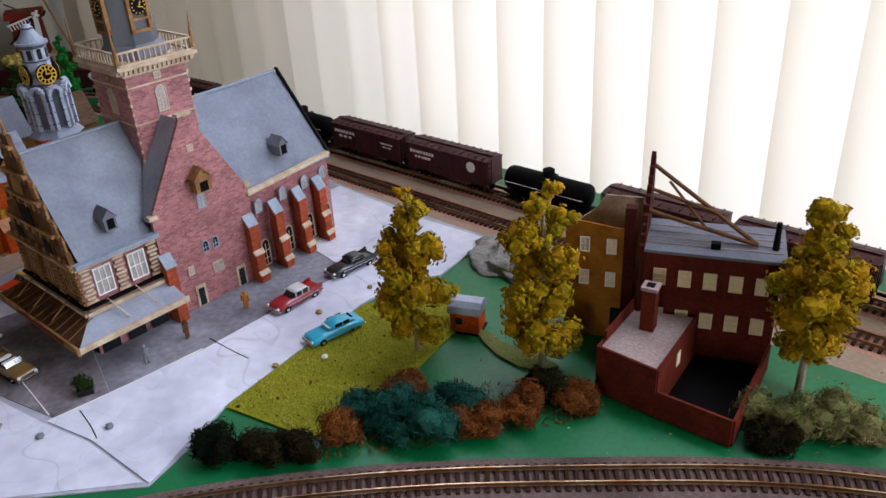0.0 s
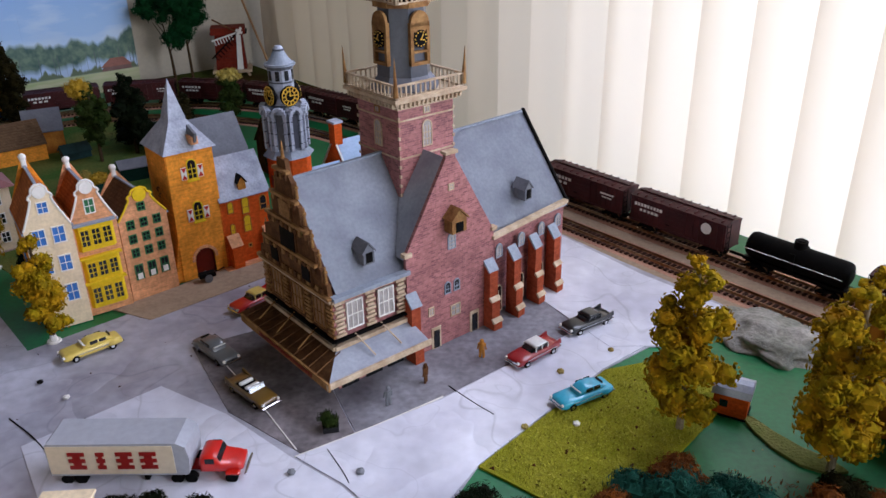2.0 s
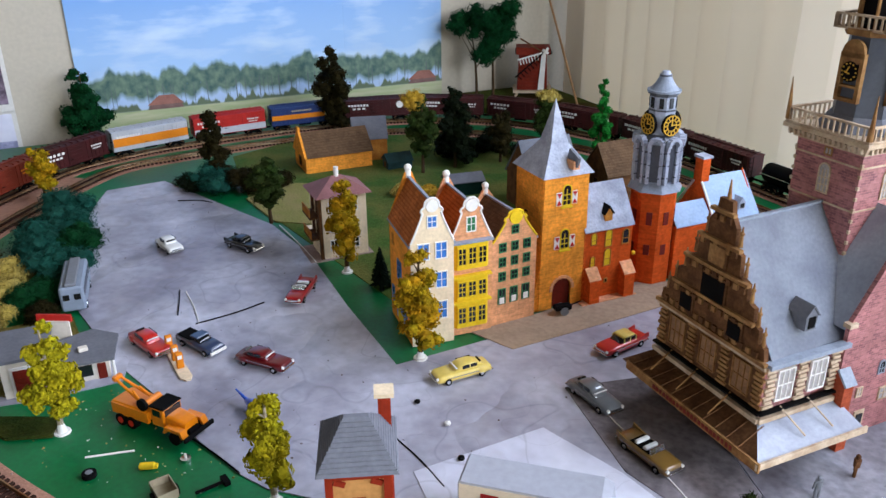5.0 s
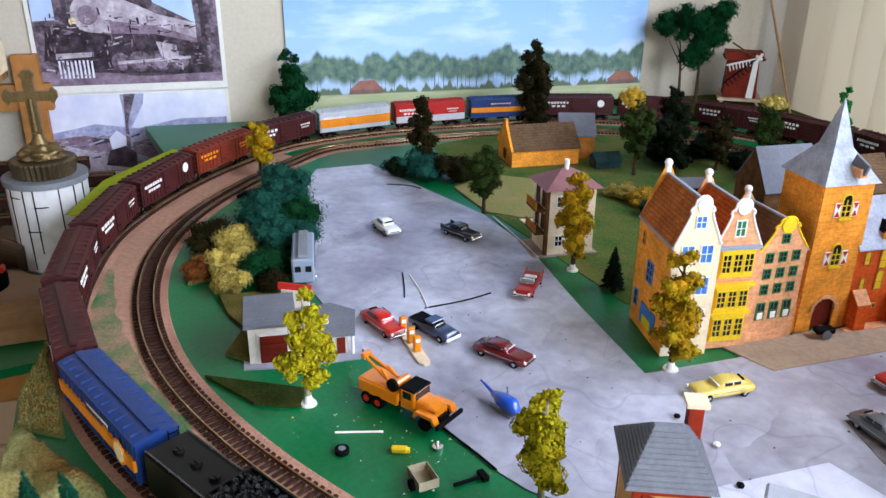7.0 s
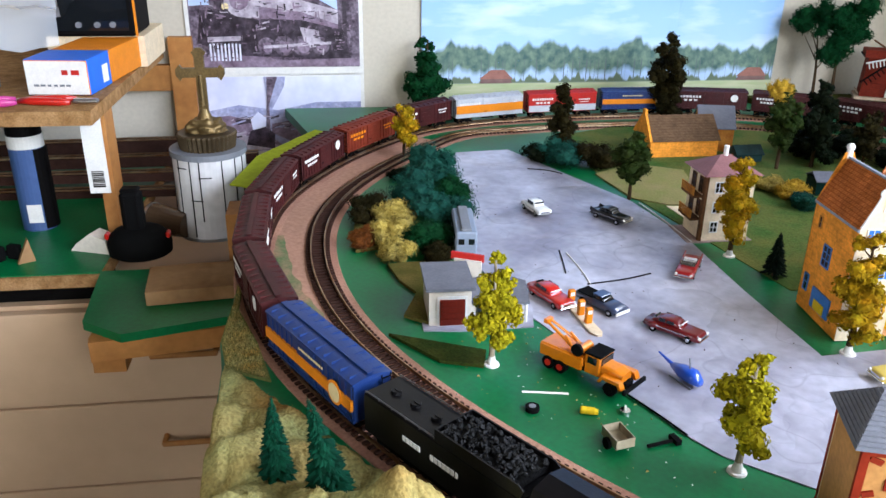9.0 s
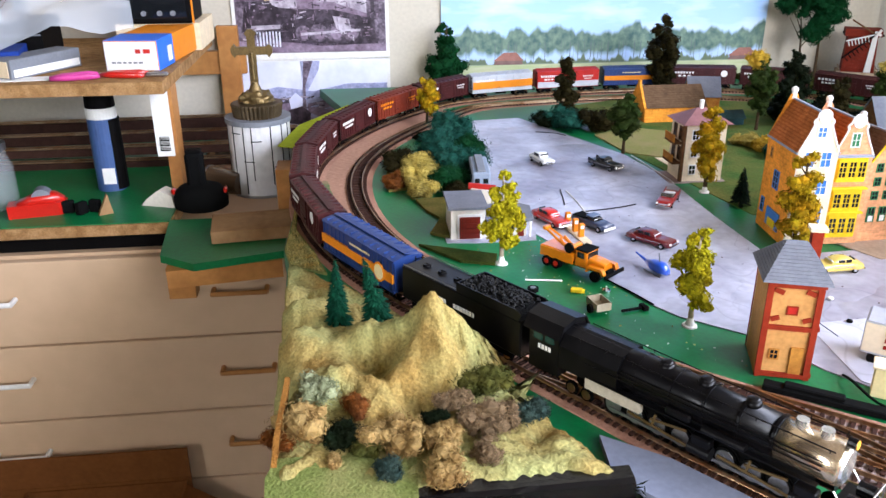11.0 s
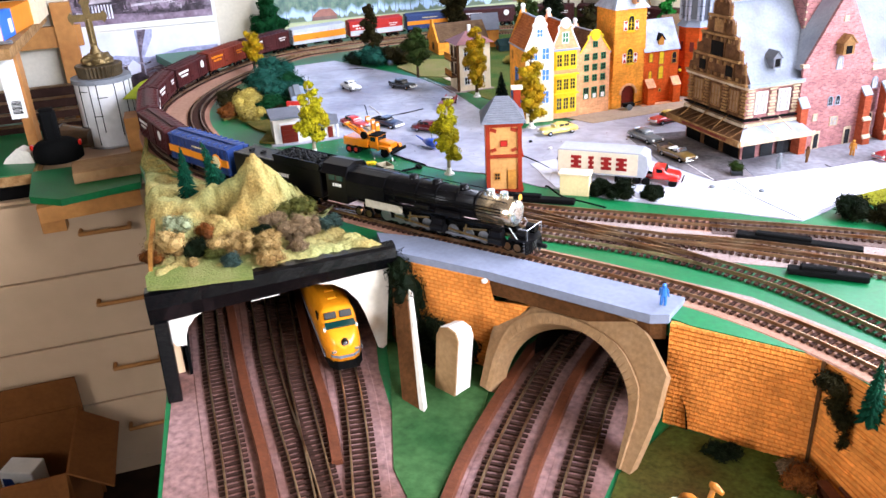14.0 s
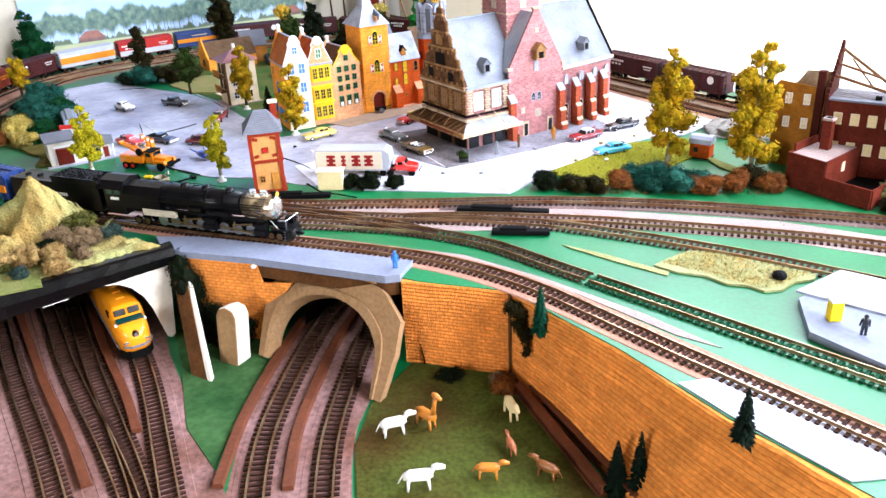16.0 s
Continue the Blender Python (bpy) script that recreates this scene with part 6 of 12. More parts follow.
ridged_wall("retaining_wall_middle", [(-0.313, 0.187), (-0.25, 0.186), (-0.191, 0.184)], [(-0.313, 0.187), (-0.25, 0.184), (-0.19, 0.181)], LOW, -0.001, "orange-brown embossed brick retaining wall", back=(-0.02, 1))
ridged_wall("retaining_wall_right", [(-0.190, 0.1835), (-0.068, 0.088), (0.021, 0.002), (0.2, -0.145), (0.42, -0.32)], [(-0.189, 0.181), (-0.119, 0.099), (-0.05, 0.005), (0.1, -0.175), (0.3, -0.38)], LOW, -0.001, "long sloping orange-brown embossed brick retaining wall", back=(0.66, 0.75))
tagged(part("wall_joint", box(new_bm(), (-0.190, 0.1795, LOW / 2), (0.003, 0.004, -LOW)), M["bark"]), "dark joint strip between two brick walls", "strip", "", "structure")


def leaning_piece(name, pts, thick, m, label, cat):
    """A flat piece through points in space, with a thickness away from the viewer."""
    bm = new_bm()
    P = [Vector(p) for p in pts]
    nrm = (P[1] - P[0]).cross(P[2] - P[0]).normalized()
    nrm = nrm if nrm.y > 0 else -nrm
    lo, hi = [bm.verts.new(p) for p in P], [bm.verts.new(p + nrm * thick) for p in P]
    bm.faces.new(lo[::-1]), bm.faces.new(hi)
    for i in range(len(P)):
        j = (i + 1) % len(P)
        bm.faces.new((lo[i], lo[j], hi[j], hi[i]))
    bmesh.ops.recalc_face_normals(bm, faces=bm.faces[:])
    return tagged(part(name, bm, m), label, cat)


leaning_piece("brick_sheet", [(-0.607, 0.2015, -0.002), (-0.497, 0.1995, -0.002), (-0.492, 0.1995, -0.026), (-0.452, 0.199, -0.022), (-0.462, 0.199, -0.034), (-0.485, 0.1985, -0.05), (-0.49, 0.1975, -0.104), (-0.56, 0.1985, -0.104)], 0.003, M["wallbrick"], "torn orange embossed brick sheet leaning under the platform", "brick sheet")
tagged(part("corner_scrap", ball(new_bm(), (-0.500, 0.1985, -0.004), 0.0038, 1, 0.8), M["white"]), "white paper scrap on the brick sheet corner", "scrap")


def arch_portal():
    a, b = Vector((-0.492, 0.168, LOW)), Vector((-0.312, 0.108, LOW))
    x = (b - a).normalized()
    back = Vector((0.305, 0.952, 0))
    y = (back * 0.070 + Vector((0, 0, 0.095))).normalized()
    z = x.cross(y)
    m = Matrix((x, y, z)).transposed().to_4x4()
    m.translation = (a + b) / 2
    t = new("tunnel_portal")
    t.empty_display_size = 0.01
    t.matrix_world = m
    tagged(t, "brown-grey moulded arched tunnel portal leaning back", "tunnel portal")
    shear = -0.10

    def along(pts, n):
        """n + 1 even steps along a line of (x, y)."""
        P = [Vector((a, b, 0)) for a, b in pts]
        d = [0.0]
        for a, b in zip(P, P[1:]):
            d.append(d[-1] + (b - a).length)
        out = []
        for k in range(n + 1):
            q = d[-1] * k / n
            i = max(i for i in range(len(P) - 1) if d[i] <= q + 1e-9)
            p = P[i].lerp(P[i + 1], (q - d[i]) / (d[i + 1] - d[i]))
            out.append(Vector((p.x + shear * p.y, p.y, 0)))
        return out
    outer = along([(-0.090, 0), (-0.098, 0.05), (-0.096, 0.086), (-0.066, 0.112), (-0.05, 0.117), (0.05, 0.117), (0.066, 0.112), (0.096, 0.086), (0.098, 0.05), (0.092, -0.003)], 44)
    arc = [(-0.074, 0)] + [(-0.0765 * math.cos(math.pi * k / 24), 0.026 + 0.064 * math.sin(math.pi * k / 24) ** 0.9) for k in range(25)] + [(0.079, -0.003)]
    inner = along(arc, 44)
    rim = [b.lerp(a, 0.30) for a, b in zip(outer, inner)]
    bm = new_bm()
    rows = []
    for k, (a, c, b) in enumerate(zip(outer, rim, inner)):
        w = 0.0006 * noise.noise((k * 0.7, 0, 2))
        rows.append([bm.verts.new(q) for q in (a + Vector((w, w, -0.002)), a + Vector((w, w, 0.007)), c + Vector((0, 0, 0.007)), c + Vector((0, 0, 0.0105)), b + Vector((0, 0, 0.0095)), b + Vector((0, 0, -0.012)))])
    for r, q in zip(rows, rows[1:]):
        for i in range(6):
            bm.faces.new((r[i], r[(i + 1) % 6], q[(i + 1) % 6], q[i]))
    bm.faces.new(rows[0]), bm.faces.new(rows[-1])
    bmesh.ops.recalc_face_normals(bm, faces=bm.faces[:])
    part("portal_face", bm, M["concrete"], t)
    for k in range(9, 36):
        c = (rim[k] + inner[k]) / 2
        d = rim[k] - inner[k]
        part("voussoir", box(new_bm(), (c.x, c.y, 0.0100), (d.length * 0.94, 0.0056, 0.0009), math.degrees(math.atan2(d.y, d.x)), 0.0004), M["concrete"], t)
    part("coping_strip", box(new_bm(), (shear * 0.118, 0.1185, 0.004), (0.108, 0.003, 0.013)), M["concrete"], t)
    return t


arch_portal()
# dark shell added behind the portal, its colour deepening the tunnel shade
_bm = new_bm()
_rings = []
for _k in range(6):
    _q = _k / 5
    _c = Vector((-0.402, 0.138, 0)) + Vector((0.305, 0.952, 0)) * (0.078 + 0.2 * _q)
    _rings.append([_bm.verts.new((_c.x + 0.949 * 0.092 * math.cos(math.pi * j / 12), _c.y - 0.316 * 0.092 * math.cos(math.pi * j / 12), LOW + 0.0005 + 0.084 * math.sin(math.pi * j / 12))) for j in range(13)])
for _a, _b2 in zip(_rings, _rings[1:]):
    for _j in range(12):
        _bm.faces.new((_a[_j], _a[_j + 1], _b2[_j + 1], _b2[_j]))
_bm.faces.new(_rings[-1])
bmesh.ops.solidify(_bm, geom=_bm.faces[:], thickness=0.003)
tagged(part("tunnel_lining", _bm, mat("tunnel_shade_brown", (0.03, 0.02, 0.015), 0.9)), "dark brown shell added inside the arch for tunnel shade", "tunnel lining", "", "structure")

# platform along the front track
flat("platform", [(-0.655, 0.238), (-0.622, 0.2025), (-0.50, 0.2005), (-0.33, 0.183), (-0.315, 0.190), (-0.311, 0.2265), (-0.40, 0.2345), (-0.50, 0.2415), (-0.60, 0.2475)], -0.003, 0.006, M["greyplat"], "smooth grey platform strip beside the front track", "platform")
flat("platform_edge", [(-0.618, 0.2045), (-0.50, 0.2025), (-0.33, 0.185), (-0.317, 0.191), (-0.33, 0.2), (-0.5, 0.212)], -0.0195, -0.0032, M["bark"], "brown wooden edge under the platform", "platform")


def portal_left():
    """Black beam, white spandrel cards and dark side of the left tunnel mouth."""
    A, B = Vector((-0.772, 0.022, 0)), Vector((-0.612, 0.192, 0))
    d = (B - A).normalized()
    nrm = Vector((d.y, -d.x, 0))
    rz = math.degrees(math.atan2(d.y, d.x))
    L = (B - A).length
    t = thing("wide_tunnel_portal", (A.x, A.y, LOW), rz, "black painted wooden tunnel front with white card spandrels", "tunnel portal")
    under = [(-0.004, 0.0795), (0.040, 0.0835), (0.12, 0.0895), (0.18, 0.0940), (0.236, 0.0975)]
    bm = new_bm()
    rows = []
    for k in range(25):
        x = -0.008 + 0.252 * k / 24
        a, b = [(p, q) for p, q in zip(under, under[1:]) if q[0] >= min(x, 0.2359)][0]
        zb = a[1] + (b[1] - a[1]) * (x - a[0]) / (b[0] - a[0])
        zt = 0.1125 + 0.008 * k / 24
        w = [0.0012 * noise.noise((k * 0.9, j, 4)) for j in range(4)]
        rows.append([bm.verts.new(q) for q in ((x, -0.003 + w[0], zb), (x, -0.005 + w[1], (zb + zt) / 2), (x, -0.003 + w[2], zt - 0.002), (x, 0.001, zt + w[3]), (x, 0.014, zt + w[3]), (x, 0.014, zb))])
    for r, q in zip(rows, rows[1:]):
        for m in range(6):
            bm.faces.new((r[m], r[(m + 1) % 6], q[(m + 1) % 6], q[m]))
    bm.faces.new(rows[0]), bm.faces.new(rows[-1])
    bmesh.ops.recalc_face_normals(bm, faces=bm.faces[:])
    part("beam", bm, M["blackpaint"], t, "glossy black painted beam")
    part("side_post", box(new_bm(), (0.002, -0.010, 0.038), (0.014, 0.012, 0.086), 0, 0.001, -14), M["blackpaint"], t)
    part("paper_edge", box(new_bm(), (0.105, -0.0038, 0.0879), (0.028, 0.0010, 0.0006), 0, 0, 0, -4.2), M["whitecard"], t, "torn white paper edge")
    pl = [(0.006, 0.0806), (0.046, 0.0842), (0.034, 0.077), (0.026, 0.068), (0.0225, 0.058), (0.0215, 0.048), (0.012, 0.0485), (0.007, 0.058)]
    part("spandrel", slab(new_bm(), pl, 0.001, 0.004), M["whitecard"], t, "white card corner")
    pr = [(0.236, 0.0972), (0.230, 0.045), (0.226, 0.004), (0.221, 0.0), (0.216, 0.003), (0.212, 0.020), (0.206, 0.045), (0.199, 0.064), (0.188, 0.079), (0.175, 0.088), (0.155, 0.0918)]
    part("spandrel", slab(new_bm(), pr, 0.0, 0.004), M["whitecard"], t, "white card corner with a curved edge")
    part("post", box(new_bm(), (L + 0.013, 0.014, 0.05), (0.012, 0.02, 0.1), 0, 0.001, 0, 4), M["bark"], t, "rough brown wooden post")
    return t


portal_left()
# closed back of the left tunnel: black sheets added to give its shade
_blk = mat("tunnel_shade_black", (0.006, 0.006, 0.006), 0.9)
_w = part("tunnel_shade_back", box(new_bm(), (0, 0, 0), (0.42, 0.01, 0.1)), _blk)
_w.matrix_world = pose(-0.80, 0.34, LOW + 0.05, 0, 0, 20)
tagged(_w, "black sheet added behind the tunnel mouth for its shade", "tunnel lining", "", "structure")
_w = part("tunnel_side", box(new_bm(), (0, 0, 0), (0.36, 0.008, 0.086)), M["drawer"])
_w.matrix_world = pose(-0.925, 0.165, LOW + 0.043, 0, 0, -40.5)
_w2 = part("tunnel_shade_sheet", box(new_bm(), (0, 0, 0), (0.30, 0.003, 0.086)), _blk)
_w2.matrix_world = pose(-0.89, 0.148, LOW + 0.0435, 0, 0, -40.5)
tagged(_w2, "black sheet added along the tunnel side for its shade", "tunnel lining", "", "structure")
_w2 = part("tunnel_shade_sheet", prism(new_bm(), [(-0.785, 0.046), (-0.63, 0.20), (-0.61, 0.30), (-0.75, 0.38), (-0.97, 0.26)], -0.0215, -0.0195), _blk)
tagged(_w2, "black sheet added under the upper board for tunnel shade", "tunnel lining", "", "structure")
tagged(_w, "pale wooden side of the raised baseboard", "board", "", "structure")
_w = part("tunnel_side", box(new_bm(), (0, 0, 0), (0.2, 0.006, 0.1)), M["blackpaint"])
_w.matrix_world = pose(-0.572, 0.315, LOW + 0.05, 0, 0, 75)
tagged(_w, "dark board between the two tunnels", "board", "", "structure")
leaning_piece("plank", [(-0.612, 0.198, -0.004), (-0.590, 0.190, -0.006), (-0.524, 0.102, LOW), (-0.548, 0.109, LOW)], 0.010, M["bark"], "brown plank with bark leaning from the lower board", "plank")
leaning_piece("white_strip", [(-0.589, 0.189, -0.012), (-0.583, 0.186, -0.014), (-0.517, 0.100, LOW), (-0.5235, 0.102, LOW)], 0.006, M["whitecard"], "white painted wooden strip leaning beside the plank", "strip")
_st = new("foam_block")
_st.empty_display_size = 0.01
_st.matrix_world = pose(-0.5145, 0.150, LOW, -7, 0, -14)
_o = [(-0.0135, 0), (-0.0145, 0.058), (-0.0105, 0.067), (0.0, 0.0705), (0.0105, 0.068), (0.0145, 0.060), (0.0135, 0)]
part("core", slab(new_bm(), _o, -0.0092, 0.0112), M["whitecard"], _st, "rough white foam core")
part("face", slab(new_bm(), [(x * 0.985, z * 0.99) for x, z in _o], -0.0110, -0.0090), mat("brown_card_face", (0.40, 0.27, 0.15), 0.7, 0.25, 30, 0.15, tint=(0.30, 0.19, 0.10)), _st, "brown card face")
tagged(_st, "upright foam block with brown face and rounded top", "block")

# ---- moss hill on the corner ----


def hill():
    A, B = Vector((-0.782, 0.028)), Vector((-0.618, 0.198))      # front edge
    D, C = Vector((-1.09, 0.290)), Vector((-0.775, 0.262))       # back edge
    n, m = 84, 66
    peaks = [(-0.802, 0.213, 0.082, 0.060), (-0.875, 0.165, 0.042, 0.05), (-0.80, 0.15, 0.030, 0.04), (-0.84, 0.11, 0.034, 0.036), (-0.74, 0.19, 0.022, 0.04), (-0.93, 0.22, 0.02, 0.06)]
    bm = new_bm()
    grid = []
    for j in range(m + 1):
        row = []
        for i in range(n + 1):
            f, g = i / n, j / m
            p = A.lerp(B, f).lerp(D.lerp(C, f), g)
            z = 0.004 + (0.008 + 0.007 * f) * max(0.0, 1 - g * 3.5)
            for x, y, h, r in peaks:
                q = ((p.x - x) ** 2 + (p.y - y) ** 2) ** 0.5 / r
                th = math.atan2(p.y - y, p.x - x)
                q *= 1 + 0.22 * math.sin(3 * th + 0.6) + 0.12 * math.sin(5 * th)
                z = max(z, 0.004 + h * max(0.0, 1 - q) ** 1.3) if h > 0.06 else z + h * math.exp(-q * q * 1.6) * 0.6
            z += 0.005 * noise.noise((p.x * 40, p.y * 40, 0)) + 0.0032 * noise.noise((p.x * 110, p.y * 110, 3)) + 0.0018 * noise.noise((p.x * 260, p.y * 260, 7))
            z += 0.018 * abs(noise.noise((p.x * 17, p.y * 17, 5))) * min(1, g * 4)
            edge = min(f, 1 - f, g, 1 - g)
            if edge < 0.05:
                z = 0.003 + (z - 0.003) * (0.55 + edge * 9)
            wob = 0.004 * noise.noise((i * 0.35, j * 0.35, 9))
            row.append(bm.verts.new((p.x + wob, p.y - wob, max(z, 0.002))))
        grid.append(row)
    TOPS = [[v.co.copy() for v in row] for row in grid]
    for a, b in zip(grid, grid[1:]):
        for i in range(n):
            bm.faces.new((a[i], a[i + 1], b[i + 1], b[i]))
    bmesh.ops.recalc_face_normals(bm, faces=bm.faces[:])
    bmesh.ops.solidify(bm, geom=bm.faces[:], thickness=0.0015)
    ob = part("moss_hill", bm, M["moss"], None, smooth=True)
    rnd = random.Random(6)
    verts, faces = [], []
    for _ in range(16000):
        j, i = rnd.randrange(m), rnd.randrange(n)
        p = TOPS[j][i].lerp(TOPS[j + 1][i + 1], rnd.random()).lerp(TOPS[j + 1][i].lerp(TOPS[j][i + 1], rnd.random()), rnd.random())
        d = Vector((rnd.uniform(-1, 1), rnd.uniform(-1, 1), rnd.uniform(0, 0.7))).normalized() * rnd.uniform(0.0015, 0.0042)
        q = Vector((-d.y, d.x, 0)).normalized() * 0.0004
        k = len(verts)
        verts += [p - q, p + q, p + d]
        faces.append((k, k + 1, k + 2))
    me = bpy.data.meshes.new("moss_fibres")
    me.from_pydata(verts, [], faces)
    me.materials.append(M["mossfibre"])
    tagged(new("moss_fibres", me), "short olive and rust fibres on the moss hill", "grass", "", "stuff")
    return tagged(ob, "olive moss mat draped into a small rocky hill", "hill", "", "structure")


hill()
flat("moss_flap", [(-0.806, 0.053), (-0.795, 0.035), (-0.772, 0.017), (-0.745, 0.036), (-0.720, 0.060), (-0.694, 0.081), (-0.741, 0.128)], 0.0115, 0.0145, M["mossgreen"], "pale green moss mat flap over the edge", "moss mat", "")
leaning_piece("brown_moss_flap", [(-0.845, 0.095, 0.046), (-0.805, 0.052, 0.034), (-0.798, 0.040, 0.004), (-0.806, 0.040, -0.020), (-0.822, 0.056, -0.030), (-0.842, 0.080, -0.012)], 0.004, M["rustmoss"], "brown dry moss piece hanging over the board's edge", "moss mat")
# upper mats by the table edge
flat("edge_mat", [(-1.265, 0.443), (-1.188, 0.372), (-1.13, 0.315), (-1.085, 0.288), (-1.04, 0.303), (-1.10, 0.335), (-1.17, 0.365), (-1.245, 0.430)], -0.001, 0.003, M["mossgreen"], "green flocked strip along the board's edge", "moss mat", "")
flat("yellow_mat", [(-1.60, 0.90), (-1.53, 0.70), (-1.47, 0.615), (-1.51, 0.60), (-1.60, 0.72), (-1.66, 0.9)], 0.0005, 0.0022, mat("yellow_green_paper", (0.42, 0.48, 0.05), 0.8, 0.2, 20, 0.2), "yellow-green paper strip beside the outer track", "paper", "")


M["windscreen"] = mat("black_windscreen_plastic", (0.008, 0.009, 0.010), 0.3, 0.2, 50, 0.0)


def diesel():
    P3 = smoothed(spline([(x, y, LOW) for x, y in LT[2]], 0.005), 6)
    i = min(range(len(P3)), key=lambda k: (P3[k] - Vector((-0.626, 0.131, LOW))).length)
    j = i - 36
    nose, tail = P3[i], P3[max(j, 0)]
    d = nose - tail
    t = thing("diesel_locomotive", (nose.x, nose.y, LOW + RAILTOP), math.degrees(math.atan2(d.y, d.x)), "orange-yellow streamlined diesel locomotive coming out of the tunnel", "locomotive")
    t.matrix_world = t.matrix_world @ Matrix.Diagonal((1.22, 1.22, 1.22, 1))
    Y = M["yellowloco"]
    bm = new_bm()
    st = [(-0.21, 0.0165, 0.046, 0.0), (-0.03, 0.0165, 0.046, 0.0), (-0.024, 0.0165, 0.0455, 0.0), (-0.018, 0.0162, 0.036, 0.0), (-0.008, 0.0150, 0.034, 0.0), (0.0, 0.0115, 0.030, 0.0), (0.004, 0.006, 0.024, 0.0)]
    rings = []
    for x, hw, zt, _ in st:
        z0 = 0.009
        pr = []
        for k in range(17):
            th = math.pi * k / 16
            pr.append((x, hw * math.copysign(abs(math.cos(th)) ** 0.35, math.cos(th)), z0 + (zt - z0) * math.sin(th) ** 0.4))
        rings.append([bm.verts.new(p) for p in pr])
    for a, b in zip(rings, rings[1:]):
        for k in range(16):
            bm.faces.new((a[k], a[k + 1], b[k + 1], b[k]))
        bm.faces.new((a[16], a[0], b[0], b[16]))
    bm.faces.new(rings[0]), bm.faces.new(rings[-1])
    bmesh.ops.recalc_face_normals(bm, faces=bm.faces[:])
    part("body", bm, Y, t, smooth=True)
    for s in (-1, 1):
        part("windscreen", box(new_bm(), (-0.0205, s * 0.0066, 0.0415), (0.0015, 0.0105, 0.0062), 0, 0.0005, 0, -32), M["windscreen"], t)
        part("side_window", box(new_bm(), (-0.032, s * 0.0162, 0.038), (0.007, 0.001, 0.006)), M["windscreen"], t)
        part("number_board", box(new_bm(), (-0.013, s * 0.013, 0.0335), (0.005, 0.002, 0.003), s * 25), M["white"], t)
        part("skirt", box(new_bm(), (-0.10, s * 0.0164, 0.011), (0.18, 0.001, 0.004)), M["roofgrey"], t)
    part("windscreen_band", box(new_bm(), (-0.0125, 0, 0.0362), (0.0075, 0.0255, 0.0012), 0, 0, 0, 12), M["greenglass"], t, "dark green band under the windscreen")
    part("nose_stripe", prism(new_bm(), [(-0.012, -0.0152), (0.0, -0.0118), (0.0046, -0.0058), (0.0046, 0.0058), (0.0, 0.0118), (-0.012, 0.0152), (-0.012, 0.0140), (0.0, 0.011), (0.003, 0.005), (0.003, -0.005), (0.0, -0.011), (-0.012, -0.0140)], 0.0125, 0.0150), M["roofgrey"], t, "dark grey stripe round the nose")
    part("headlight_ring", cyl(new_bm(), (-0.002, 0, 0.0268), (0.0038, 0, 0.0260), 0.0032, None, 14), M["windscreen"], t)
    part("headlight", cyl(new_bm(), (0.0, 0, 0.0265), (0.0042, 0, 0.0258), 0.0022, None, 12), M["silver"], t)
    bm = new_bm()
    for s in (-1, 1):
        box(bm, (0.0012, s * 0.006, 0.0185), (0.0015, 0.0125, 0.0022), s * -22, 0, s * 10)
    part("nose_wings", bm, M["silver"], t, "silver wing emblem shape")
    part("pilot", prism(new_bm(), [(-0.02, -0.0155), (-0.004, -0.0145), (0.004, -0.008), (0.005, 0.008), (-0.004, 0.0145), (-0.02, 0.0155)], 0.0015, 0.0095), M["dark"], t)
    for x in (-0.045, -0.06, -0.075):
        part("roof_vent", box(new_bm(), (x, 0, 0.0462), (0.006, 0.008, 0.0016), 0, 0.0004), Y, t)
    for x in (-0.03, -0.06, -0.14, -0.17):
        wheelset(t, x, 0.0058)
    return t


diesel()

# ---- trees and bushes ----


def leafmat(name, colour, tint, rough=0.75):
    """Foliage: colour varies leaf by leaf."""
    m = mat(name, colour, rough, 0.3, 50, 0.0, tint=tint)
    nt = m.node_tree
    b = nt.nodes["Principled BSDF"]
    src = b.inputs["Base Color"].links[0].from_socket
    geo = nt.nodes.new("ShaderNodeNewGeometry")
    mr = nt.nodes.new("ShaderNodeMapRange")
    mr.inputs[3].default_value, mr.inputs[4].default_value = 0.62, 1.35
    nt.links.new(geo.outputs["Random Per Island"], mr.inputs[0])
    hs = nt.nodes.new("ShaderNodeHueSaturation")
    nt.links.new(mr.outputs[0], hs.inputs["Value"])
    nt.links.new(src, hs.inputs["Color"])
    nt.links.new(hs.outputs[0], b.inputs["Base Color"])
    return m


